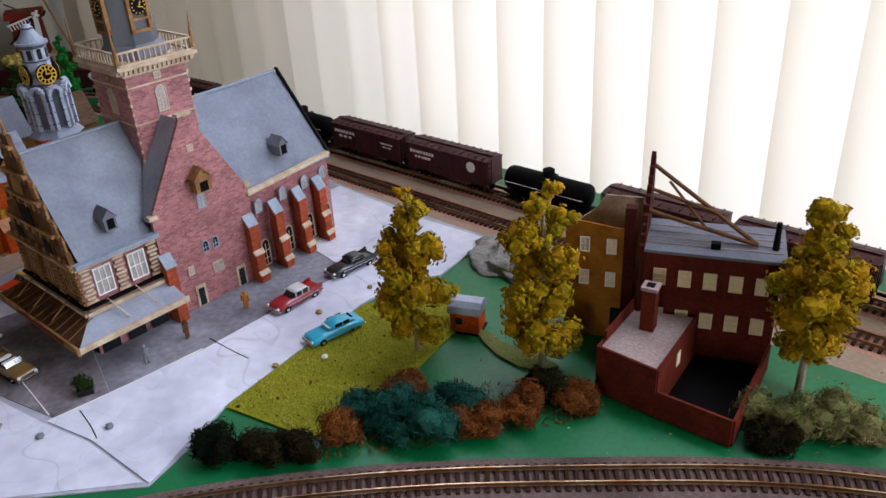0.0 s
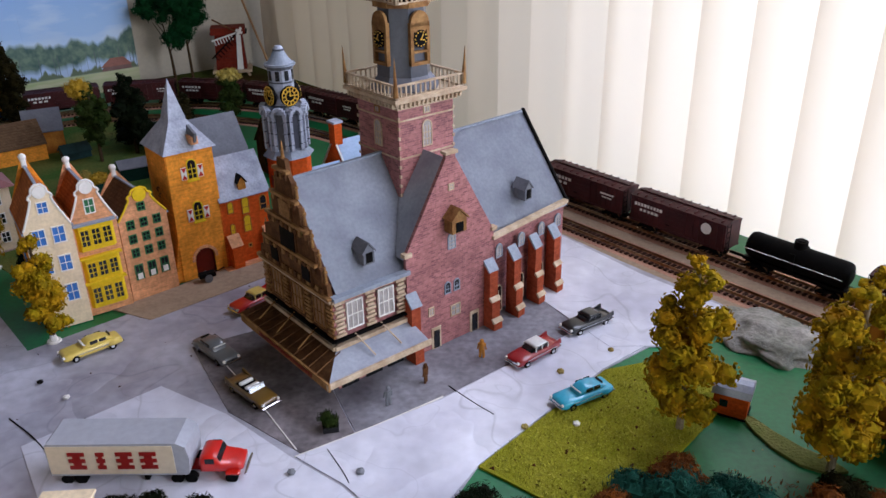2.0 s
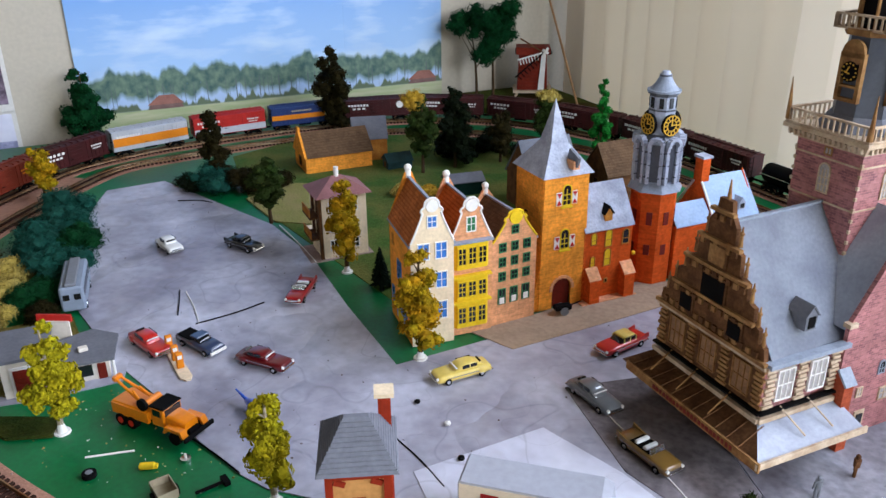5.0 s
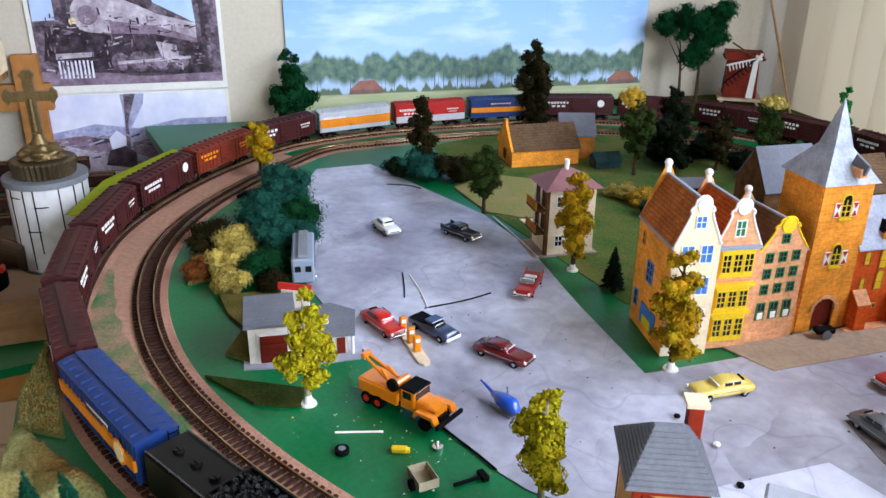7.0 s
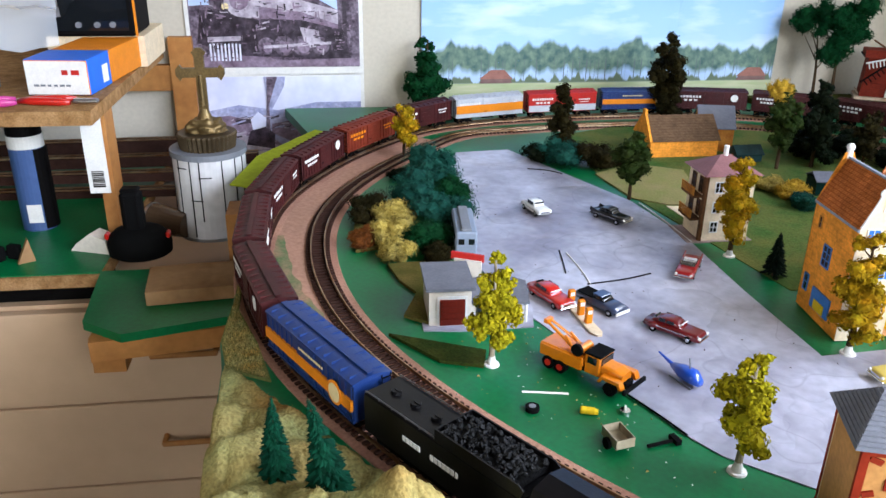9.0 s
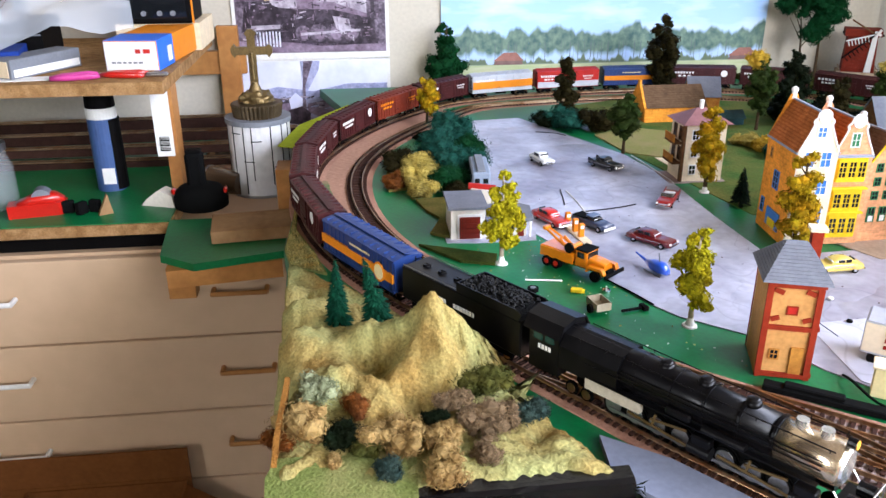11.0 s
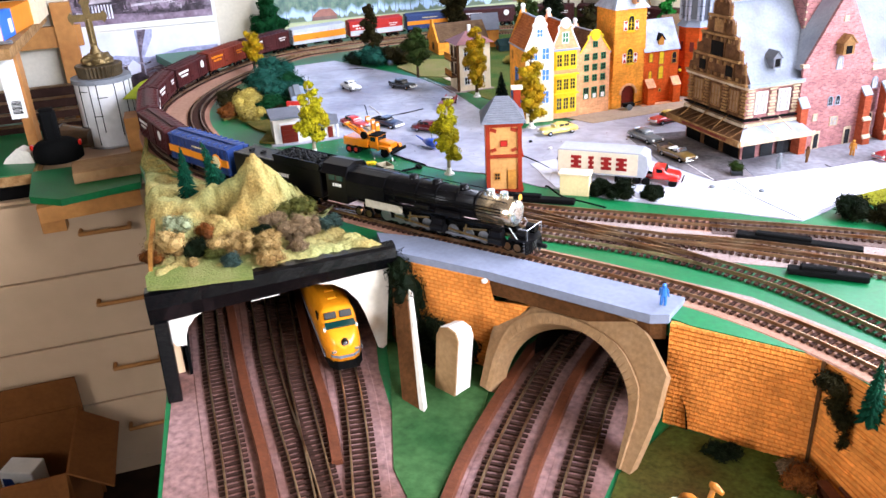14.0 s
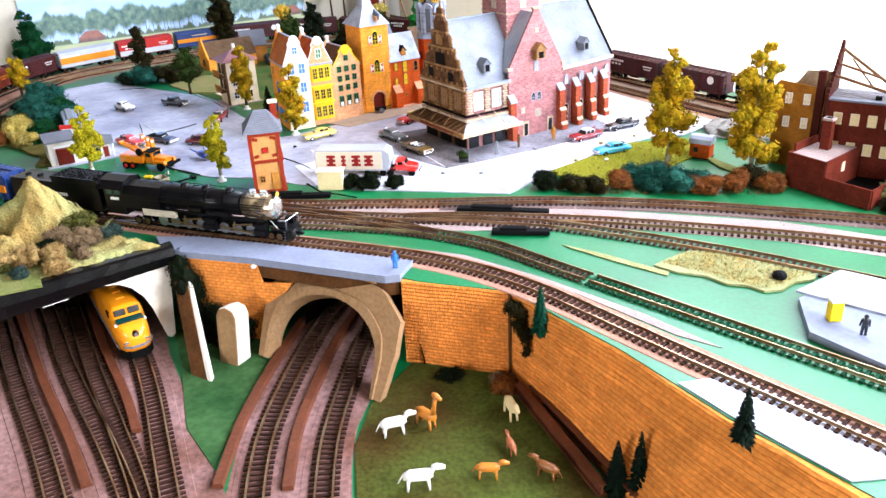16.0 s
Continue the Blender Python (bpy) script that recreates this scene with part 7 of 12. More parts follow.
LEAF = {
    "fern": leafmat("deep_green_foliage", (0.012, 0.075, 0.028), (0.02, 0.10, 0.035)),
    "gold": leafmat("golden_olive_foliage", (0.30, 0.24, 0.015), (0.42, 0.24, 0.015)),
    "lime": leafmat("yellow_green_foliage", (0.33, 0.31, 0.02), (0.40, 0.33, 0.02)),
    "dark": leafmat("dark_green_foliage", (0.013, 0.028, 0.009), (0.025, 0.031, 0.012)),
    "olive": leafmat("brown_olive_foliage", (0.037, 0.034, 0.011), (0.055, 0.043, 0.012)),
    "mid": leafmat("mid_green_foliage", (0.041, 0.074, 0.016), (0.066, 0.082, 0.025)),
    "bright": leafmat("bright_green_foliage", (0.025, 0.164, 0.033), (0.041, 0.205, 0.041)),
    "teal": leafmat("blue_green_foliage", (0.025, 0.107, 0.082), (0.041, 0.131, 0.098)),
    "rust": leafmat("rust_brown_foliage", (0.25, 0.10, 0.026), (0.145, 0.062, 0.025)),
    "cream": leafmat("pale_yellow_foliage", (0.50, 0.40, 0.12), (0.40, 0.33, 0.12)),
    "yellow": leafmat("yellow_foliage", (0.55, 0.38, 0.06), (0.45, 0.30, 0.06)),
    "straw": leafmat("straw_lichen", (0.38, 0.28, 0.13), (0.27, 0.17, 0.07)),
    "lichen": leafmat("pale_green_lichen", (0.30, 0.31, 0.20), (0.21, 0.23, 0.13)),
    "bluegrey": leafmat("blue_grey_lichen", (0.05, 0.085, 0.075), (0.08, 0.11, 0.09)),
    "olivelight": leafmat("olive_green_lichen", (0.13, 0.12, 0.035), (0.09, 0.10, 0.03)),
    "grey": leafmat("grey_green_lichen", (0.26, 0.27, 0.20), (0.32, 0.24, 0.16)),
    "brown": leafmat("grey_brown_lichen", (0.25, 0.18, 0.11), (0.18, 0.13, 0.08)),
    "sage": leafmat("sage_green_lichen", (0.19, 0.20, 0.08), (0.26, 0.22, 0.11)),
    "pine": leafmat("blue_green_pine_needles", (0.012, 0.075, 0.045), (0.016, 0.10, 0.055)),
    "darkpine": leafmat("dark_pine_needles", (0.011, 0.026, 0.015), (0.019, 0.038, 0.022)),
}
M["trunk"] = mat("brown_trunk", (0.13, 0.09, 0.055), 0.85, 0.3, 60, 0.3)
M["birch"] = mat("pale_plastic_trunk", (0.42, 0.36, 0.27), 0.7, 0.3, 60, 0.2)


def clumps(blobs, count, size, rnd, fibre=False):
    """Leaf flakes over lumps on blobs of (x, y, z, rx, rz): one mesh of tilted flakes round leafy cores."""
    verts, faces = [], []
    tot = sum(b[3] * b[3] for b in blobs)
    ico = bmesh.new()
    bmesh.ops.create_icosphere(ico, subdivisions=1, radius=1.0)
    iv = [v.co.copy() for v in ico.verts]
    jf = [[v.index for v in f.verts] for f in ico.faces]
    ico.free()
    for bx, by, bz, rx, rz in blobs:
        n = int(count * rx * rx / tot)
        subs = [(Vector((bx, by, bz)), 0.62)]
        for _ in range(6):
            d = Vector((rnd.gauss(0, 1), rnd.gauss(0, 1), rnd.gauss(0, 1))).normalized()
            subs.append((Vector((bx + d.x * rx * 0.62, by + d.y * rx * 0.62, bz + d.z * rz * 0.62)), rnd.uniform(0.32, 0.5)))
        for c, k in subs:
            i = len(verts)
            for v in iv:
                w = 0.86 * (1 + 0.3 * noise.noise(v * 1.7 + c * 90))
                verts.append(c + Vector((v.x * rx * k * w, v.y * rx * k * w, v.z * rz * k * w)))
            faces += [tuple(i + q for q in f) for f in jf]
        for _ in range(n):
            c, k = subs[rnd.randrange(7)]
            d = Vector((rnd.gauss(0, 1), rnd.gauss(0, 1), rnd.gauss(0, 1))).normalized()
            w = k * (rnd.uniform(0.78, 1.4) if fibre else rnd.uniform(0.82, 1.16))
            p = c + Vector((d.x * rx * w, d.y * rx * w, d.z * rz * w))
            a = (d + Vector((rnd.uniform(-1, 1), rnd.uniform(-1, 1), rnd.uniform(-1, 1))) * 0.6).normalized()
            b = a.orthogonal().normalized()
            c2 = a.cross(b)
            th = rnd.uniform(0, 6.28)
            b, c2 = b * math.cos(th) + c2 * math.sin(th), c2 * math.cos(th) - b * math.sin(th)
            q = size * rnd.uniform(0.55, 1.3)
            i = len(verts)
            if fibre:
                verts += [p + b * q * 1.9 + a * q * 0.5, p + c2 * q * 0.3, p - b * q * 1.7, p - c2 * q * 0.3]
                faces.append((i, i + 1, i + 2, i + 3))
                continue
            verts += [p + b * q * 1.2, p + c2 * q * 0.6, p - b * q, p - c2 * q * 0.7, p + a * q * 0.5]
            faces += [(i, i + 1, i + 4), (i + 1, i + 2, i + 4), (i + 2, i + 3, i + 4), (i + 3, i, i + 4), (i + 3, i + 2, i + 1, i)]
    return verts, faces


def crown(parent, blobs, count, size, leaf, seed, name="crown"):
    rnd = random.Random(seed)
    fibre = name == "foliage"
    v, f = clumps(blobs, int(count * (3.2 if fibre else 1.25)), size * (0.85 if fibre else 0.92), rnd, fibre)
    me = bpy.data.meshes.new(name)
    me.from_pydata(v, [], f)
    me.materials.append(LEAF[leaf])
    ob = new(name, me)
    ob.parent = parent
    return ob


def trunk_mesh(h, r, limbs, lean=(0, 0)):
    bm = new_bm()
    n = 6
    pts = [Vector((lean[0] * (i / n) ** 2, lean[1] * (i / n) ** 2, h * i / n)) for i in range(n + 1)]
    for i in range(n):
        cyl(bm, pts[i], pts[i + 1], r * (1 - 0.75 * i / n), r * (1 - 0.75 * (i + 1) / n), 8)
    for fz, th, ln, up in limbs:
        k = min(int(fz * n), n - 1)
        a = pts[k].lerp(pts[k + 1], fz * n - k)
        b = a + Vector((math.cos(th) * ln, math.sin(th) * ln, up))
        cyl(bm, a, b, r * 0.4, r * 0.12, 6)
    return bm


def tree(at, h, width, leaf, label, seed=1, base=0.22, count=1500, size=0.0026, disc=False, bark="trunk", shape="column", name="tree"):
    t = thing(name, at, 0, label, "tree", "model trees")
    rnd = random.Random(seed)
    blobs, limbs = [], []
    z = h * base
    nb = max(7, int(h / 0.011))
    for i in range(nb):
        f = (i + 0.5) / nb
        if shape == "column":
            prof = 0.70 + 0.38 * math.sin(math.pi * min(1, f * 1.1)) - 0.24 * f
        elif shape == "cone":
            prof = 1.05 - f * 0.9
        elif shape == "egg":
            prof = math.sin(math.pi * (0.12 + f * 0.82)) ** 0.7
        else:
            prof = 0.9
        th = i * 2.4 + rnd.uniform(-0.5, 0.5)
        r = width * 0.5 * prof
        off = r * rnd.uniform(0.2, 0.62) if shape != "egg" else r * 0.3
        zz = h * base + (h * (1 - base) - r * 0.35) * f
        rr = max(r * rnd.uniform(0.5, 0.72), 0.004) if shape != "egg" else max(r * 0.75, 0.004)
        blobs.append((math.cos(th) * off, math.sin(th) * off, zz, rr, rr * 0.85))
        limbs.append((min(0.95, (zz - 0.004) / h), th, off * 0.9, h * 0.03))
    part("trunk", trunk_mesh(h * 0.95, 0.0022 + h * 0.008, limbs), M[bark], t)
    crown(t, blobs, count, size, leaf, seed + 50)
    if disc:
        bm = cyl(new_bm(), (0, 0, 0), (0, 0, 0.0016), 0.0075, 0.007, 16)
        cyl(bm, (0, 0, 0.0016), (0, 0, 0.012), 0.0045, 0.0022, 12)
        part("foot", bm, M["white"], t, "white plastic tree foot")
    return t


def bush(at, size, leaf, label, seed=1, count=650, flake=0.0024, flatness=0.7, n=5, name="bush"):
    t = thing(name, at, 0, label, "bush", "model bushes")
    rnd = random.Random(seed)
    blobs = []
    for i in range(n):
        th, r = rnd.uniform(0, 6.28), size * rnd.uniform(0.0, 0.62)
        k = size * rnd.uniform(0.46, 0.74)
        blobs.append((math.cos(th) * r, math.sin(th) * r, k * flatness * rnd.uniform(0.7, 1.15), k, k * flatness))
    crown(t, blobs, count, flake, leaf, seed, "foliage")
    return t


def pine(at, h, label, leaf="pine", seed=1, width=0.36, lean=0.0):
    t = thing("pine_tree", at, 0, label, "tree", "model pines")
    rnd = random.Random(seed)
    part("trunk", trunk_mesh(h * 0.96, h * 0.035, [], (lean, 0)), M["trunk"], t)
    verts, faces = [], []
    for i in range(420):
        f = rnd.random() ** 0.75
        z = h * (0.10 + 0.88 * f)
        r = h * width * 0.5 * (1 - f) ** 0.85 + 0.001
        th = rnd.uniform(0, 6.28)
        a = Vector((lean * f * f, 0, z))
        b = a + Vector((math.cos(th) * r, math.sin(th) * r, -r * rnd.uniform(0.1, 0.6)))
        s = Vector((-math.sin(th), math.cos(th), 0)) * r * 0.22
        k = len(verts)
        up = Vector((0, 0, r * 0.12))
        verts += [a, a.lerp(b, 0.6) + s, b, a.lerp(b, 0.6) - s, a.lerp(b, 0.55) + up]
        faces += [(k, k + 1, k + 4), (k + 1, k + 2, k + 4), (k + 2, k + 3, k + 4), (k + 3, k, k + 4)]
    me = bpy.data.meshes.new("needles")
    me.from_pydata(verts, [], faces)
    me.materials.append(LEAF[leaf])
    ob = new("needles", me)
    ob.parent = t
    return t


GOLD = "golden olive model tree with ragged clumped foliage"
tree((-0.036, 0.627, 0.0), 0.172, 0.078, "gold", GOLD + " on the lawn edge", 3, 0.13, 2600, 0.0030, bark="birch")
tree((0.077, 0.585, 0.0), 0.19, 0.088, "gold", GOLD + " among bushes", 5, 0.16, 2800, 0.0030, bark="birch")
tree((0.288, 0.535, 0.0), 0.186, 0.088, "gold", GOLD + " beside the factory", 9, 0.22, 2800, 0.0030, bark="birch")
tree((-0.685, 0.455, 0.0), 0.108, 0.054, "lime", "yellow-green model tree on a white plastic foot", 11, 0.26, 1900, 0.0027, True, "birch")
tree((-0.914, 0.455, 0.0), 0.110, 0.054, "lime", "yellow-green model tree on a white foot by the garage", 12, 0.24, 1900, 0.0027, True, "birch")
tree((-0.672, 0.694, 0.0012), 0.128, 0.066, "gold", "slender golden model tree before the town houses", 14, 0.16, 1500, 0.0026, True)
tree((-0.849, 0.848, 0.0), 0.130, 0.064, "gold", "golden model tree on a white foot beside the villa", 15, 0.2, 1500, 0.0027, True)
tree((-1.423, 0.887, 0.0), 0.092, 0.054, "gold", "small golden model tree inside the curve", 17, 0.28, 1000, 0.0028, False)
tree((-1.039, 0.951, 0.0), 0.104, 0.062, "mid", "egg-shaped green model tree on a bare trunk", 18, 0.3, 1800, 0.0022, False, shape="egg")
tree((-1.222, 1.435, 0.0), 0.172, 0.092, "olive", "tall dark brown-green model tree near the rear track", 19, 0.10, 2800, 0.0032, False)
tree((-1.235, 1.075, 0.0), 0.128, 0.060, "olive", "dark olive column tree behind the road", 20, 0.06, 2200, 0.0028, False, shape="post")
tree((-0.932, 1.25, 0.0), 0.140, 0.062, "mid", "dark green model tree with yellow top", 21, 0.25, 1100, 0.0028, False, shape="egg")
bush((-0.94, 1.245, 0.112), 0.022, "yellow", "yellow foliage crown on top of a green tree", 22, 500, 0.0024, 1.1)
tree((-0.893, 1.30, 0.0), 0.150, 0.085, "dark", "dark green bushy model tree near the rear track", 23, 0.12, 1900, 0.0030, False)
tree((-1.62, 1.17, 0.0), 0.15, 0.100, "fern", "dark green cedar model tree in the corner", 24, 0.05, 2400, 0.0036, False)
tree((-0.66, 1.40, 0.0), 0.16, 0.045, "bright", "bright green column tree behind the tower", 25, 0.12, 1500, 0.0028, False)
tree((-0.78, 1.47, 0.0), 0.118, 0.062, "mid", "bright green model tree with yellow top near the rear track", 26, 0.2, 1300, 0.0028, False, shape="egg")
bush((-0.78, 1.47, 0.092), 0.022, "cream", "pale yellow foliage on top of a green tree", 27, 400, 0.0024, 0.9)
tree((-0.83, 1.36, 0.0), 0.10, 0.07, "olive", "low brown-green model tree before the rear track", 28, 0.2, 1000, 0.0026, False)
tree((-0.74, 1.33, 0.0), 0.07, 0.08, "dark", "dark low model tree behind the houses", 29, 0.2, 900, 0.0028, False)
# bushes inside the left curve
for _k, (_x, _y, _s, _l, _w) in enumerate([(-1.325, 0.845, 0.050, "teal", "blue-green bush inside the curve"), (-1.275, 0.80, 0.050, "teal", "blue-green bush inside the curve"), (-1.232, 0.762, 0.042, "fern", "deep green bush inside the curve"), (-1.255, 0.715, 0.046, "teal", "blue-green bush beside the road"),
                                          (-1.182, 0.688, 0.046, "teal", "tall blue-green bush beside the road"), (-1.212, 0.655, 0.036, "cream", "pale yellow bush beside the track"), (-1.178, 0.60, 0.040, "cream", "cream-coloured bush beside the track"), (-1.148, 0.565, 0.026, "cream", "low cream-coloured bush beside the track"), (-1.135, 0.632, 0.040, "fern", "deep green bush near the van"), (-1.192, 0.565, 0.024, "rust", "rust-brown low bush beside the inner track"),
                                          (-1.105, 0.60, 0.026, "olive", "small olive bush near the van"), (-1.262, 0.645, 0.038, "olive", "low olive bush beside the inner track"), (-1.345, 0.80, 0.020, "dark", "small dark bush by the inner track"),
                                          (-1.215, 1.045, 0.05, "teal", "blue-green bush at the end of the road"), (-1.245, 1.02, 0.03, "dark", "dark bush at the end of the road"), (-1.16, 1.07, 0.05, "olive", "brown olive bush behind the road"), (-1.12, 1.10, 0.03, "olive", "brown bush near the farmhouse"),
                                          (-0.905, 1.13, 0.026, "cream", "yellow bush in the meadow"), (-0.865, 1.12, 0.026, "yellow", "yellow bush in the meadow"), (-0.84, 1.085, 0.028, "teal", "blue-green bush in the meadow"),
                                          (-0.93, 1.36, 0.05, "dark", "dark hedge before the rear track"), (-0.86, 1.42, 0.045, "dark", "dark hedge before the rear track"), (-0.80, 1.40, 0.04, "dark", "dark hedge behind the houses"), (-1.56, 1.14, 0.045, "dark", "dark bush in the corner")]):
    bush((_x, _y, 0.0), _s, _l, _w, 60 + _k, 1000)
# hedge along the front lawn
for _k, (_x, _y, _s, _l, _w) in enumerate([(-0.200, 0.500, 0.026, "dark", "round dark green bush at the lawn corner"), (-0.160, 0.492, 0.024, "olive", "low olive bush at the lawn corner"), (-0.128, 0.494, 0.020, "olive", "low olive bush at the lawn corner"),
                                          (-0.098, 0.512, 0.024, "rust", "rust-brown lichen bush by the lawn"), (-0.062, 0.518, 0.035, "teal", "blue-green lichen bush in the hedge"), (-0.026, 0.515, 0.036, "teal", "blue-green lichen bush in the hedge"), (0.004, 0.537, 0.028, "teal", "blue-green lichen bush in the hedge"),
                                          (-0.045, 0.557, 0.024, "rust", "dark rust-brown bush in the hedge"), (-0.075, 0.540, 0.02, "olive", "brown bush in the hedge"), (0.022, 0.512, 0.028, "rust", "rust-brown lichen bush in the hedge"), (0.050, 0.523, 0.027, "rust", "rust-brown lichen bush in the hedge"),
                                          (0.075, 0.545, 0.026, "olive", "dark brown bush under the tree"), (0.095, 0.530, 0.024, "rust", "rust-brown bush beside the factory"), (0.262, 0.487, 0.034, "sage", "sage green bush under the tree"), (0.297, 0.480, 0.034, "sage", "sage green bush under the tree"), (0.245, 0.470, 0.02, "olive", "low olive bush by the factory"),
                                          (-0.475, 0.462, 0.017, "dark", "dark green bush beside the truck"), (-0.445, 0.460, 0.019, "dark", "dark green bush beside the truck"), (-0.418, 0.466, 0.017, "dark", "dark green bush beside the truck")]):
    bush((_x, _y, 0.0), _s, _l, _w, 90 + _k, 1100, 0.0021, 0.75)
# lichen on the hill
for _x, _y, _z, _s, _l, _w in [(-0.825, 0.113, 0.035, 0.0173, "lichen", "pale grey-green"), (-0.815, 0.084, 0.025, 0.0215, "straw", "straw-coloured"), (-0.781, 0.092, 0.022, 0.0165, "dark", "dark green"), (-0.752, 0.118, 0.025, 0.018, "straw", "straw-coloured"),
                              (-0.708, 0.124, 0.018, 0.017, "straw", "tan"), (-0.733, 0.094, 0.018, 0.010, "bluegrey", "blue-grey"), (-0.740, 0.203, 0.035, 0.020, "olivelight", "olive green"), (-0.720, 0.174, 0.022, 0.018, "brown", "grey-brown"), (-0.701, 0.210, 0.022, 0.0115, "bluegrey", "dark blue-grey"),
                              (-0.740, 0.148, 0.030, 0.008, "dark", "dark green"), (-0.740, 0.168, 0.035, 0.012, "brown", "grey-brown"), (-0.820, 0.063, 0.018, 0.010, "rust", "rust-brown"), (-0.771, 0.077, 0.016, 0.005, "straw", "straw-coloured"), (-0.760, 0.100, 0.020, 0.009, "olivelight", "olive green"),
                              (-0.728, 0.140, 0.022, 0.013, "straw", "tan"), (-0.692, 0.150, 0.016, 0.011, "brown", "grey-brown"), (-0.795, 0.120, 0.030, 0.011, "rust", "rust-brown"), (-0.710, 0.192, 0.022, 0.013, "brown", "grey-brown")]:
    bush((_x, _y, _z - _s * 0.5), _s * 1.3, _l, _w + " clump of dry lichen on the moss hill", round(_x * -9000), 620, 0.0017, 0.78, name="lichen_clump")
pine((-0.920, 0.214, 0.012), 0.072, "small blue-green bottle-brush pine on the hill", "pine", 1, 0.42)
pine((-0.874, 0.222, 0.014), 0.078, "leaning blue-green bottle-brush pine on the hill", "pine", 2, 0.5, -0.018)
pine((-0.152, 0.146, -0.03), 0.062, "small dark green pine on the retaining wall", "pine", 3, 0.36)
_iv = thing("ivy_clump", (-0.180, 0.168, -0.012), 0, "dark olive ivy hanging down the brick wall", "bush", "model bushes")
crown(_iv, [(0, 0, 0, 0.013, 0.010), (0.006, -0.008, -0.010, 0.011, 0.012), (0.010, -0.014, -0.024, 0.008, 0.012), (0.013, -0.019, -0.036, 0.005, 0.009)], 620, 0.0022, "olive", 160, "foliage")
pine((0.031, -0.012, -0.012), 0.055, "dark green pine at the wall's top", "darkpine", 4, 0.42)
pine((-0.064, 0.018, LOW), 0.06, "dark pine beside the rusty girders", "darkpine", 5, 0.42)
pine((-0.045, 0.016, LOW), 0.075, "tall dark pine beside the rusty girders", "darkpine", 6, 0.3)
pine((-0.788, 0.825, 0.0), 0.056, "little dark pine beside the town house", "darkpine", 7, 0.55)
bush((-0.590, 0.205, -0.06), 0.035, "dark", "dark green foliage behind the leaning plank", 161, 700, 0.003, 1.4)
bush((-0.560, 0.185, -0.100), 0.036, "dark", "dark green foliage behind the foam block", 162, 1000, 0.003, 1.3)
bush((-0.535, 0.180, LOW), 0.030, "dark", "low dark green foliage behind the foam block", 163, 900, 0.003, 1.0)
flat("garden_path", [(-0.984, 0.958), (-0.945, 0.932), (-0.925, 0.958), (-0.952, 0.984)], 0.0005, 0.0022, M["pale"], "pale card path beside the villa", "path")
# meadow behind the road and the small grass mats
flat("meadow", [(-1.10, 0.995), (-1.03, 0.96), (-0.93, 0.90), (-0.76, 0.80), (-0.70, 0.86), (-0.66, 0.95), (-0.62, 1.2), (-0.75, 1.42), (-1.0, 1.5), (-1.25, 1.36), (-1.3, 1.2), (-1.18, 1.07)], -0.001, 0.001, mat("meadow_grass_mat", (0.095, 0.17, 0.05), 0.9, 0.4, 16, 0.7, tint=(0.20, 0.20, 0.07), fine=24), "dark green grass mat behind the town houses", "grass")
flat("grass_patch", [(-1.135, 1.02), (-1.035, 0.955), (-0.985, 0.965), (-0.955, 0.990), (-0.985, 1.06), (-1.04, 1.135), (-1.12, 1.11)], 0.0005, 0.0025, mat("khaki_grass_mat", (0.30, 0.30, 0.12), 0.95, 0.35, 24, 0.9, tint=(0.36, 0.31, 0.16), fine=16), "olive grass patch beside the road", "grass")
flat("lawn", [(-0.205, 0.555), (-0.125, 0.508), (-0.085, 0.53), (-0.035, 0.60), (0.005, 0.66), (0.008, 0.74), (-0.02, 0.745), (-0.097, 0.71)], -0.0005, 0.0022, mat("yellow_green_flock_lawn", (0.33, 0.33, 0.04), 0.95, 0.3, 18, 0.8, tint=(0.34, 0.32, 0.05), fine=40), "yellow-green flocked lawn mat", "lawn")
M["palemoss"] = mat("pale_olive_mat", (0.40, 0.41, 0.24), 0.95, 0.35, 22, 0.9, tint=(0.30, 0.29, 0.14), fine=20)
flat("front_moss_patch", [(-0.045, 0.268), (-0.03, 0.288), (-0.008, 0.312), (0.012, 0.316), (0.035, 0.306), (0.062, 0.303), (0.09, 0.286), (0.122, 0.276), (0.118, 0.262), (0.098, 0.252), (0.083, 0.232), (0.066, 0.226), (0.05, 0.236), (0.03, 0.236), (0.008, 0.252), (-0.02, 0.255)], 0.0003, 0.003, M["palemoss"], "pale olive moss mat between the tracks", "grass")
flat("leaf_mat", [(0.020, 0.652), (0.027, 0.630), (0.038, 0.609), (0.055, 0.590), (0.076, 0.581), (0.092, 0.586), (0.082, 0.600), (0.062, 0.613), (0.044, 0.631), (0.030, 0.650)], 0.0003, 0.003, M["mossgreen"], "curled olive mat piece beside the tree", "grass")
flat("dark_mat", [(-1.02, 0.43), (-0.93, 0.468), (-0.915, 0.445), (-0.95, 0.425)], 0.0005, 0.004, mat("dark_olive_mat", (0.055, 0.085, 0.022), 0.95, 0.5, 30, 0.9, tint=(0.10, 0.11, 0.03), fine=14), "dark olive mat piece by the garage", "grass")
flat("dry_mat", [(-1.30, 0.66), (-1.275, 0.71), (-1.22, 0.70), (-1.17, 0.59), (-1.19, 0.55), (-1.245, 0.60)], 0.0005, 0.004, M["drymoss"], "dry brown grass mat under the bushes", "grass")
flat("garage_mat", [(-1.135, 0.548), (-1.105, 0.588), (-1.072, 0.615), (-1.03, 0.585), (-1.015, 0.53), (-1.005, 0.472), (-1.035, 0.468), (-1.06, 0.515), (-1.095, 0.525)], 0.0005, 0.004, M["drymoss"], "brownish grass mat behind the garage", "grass")


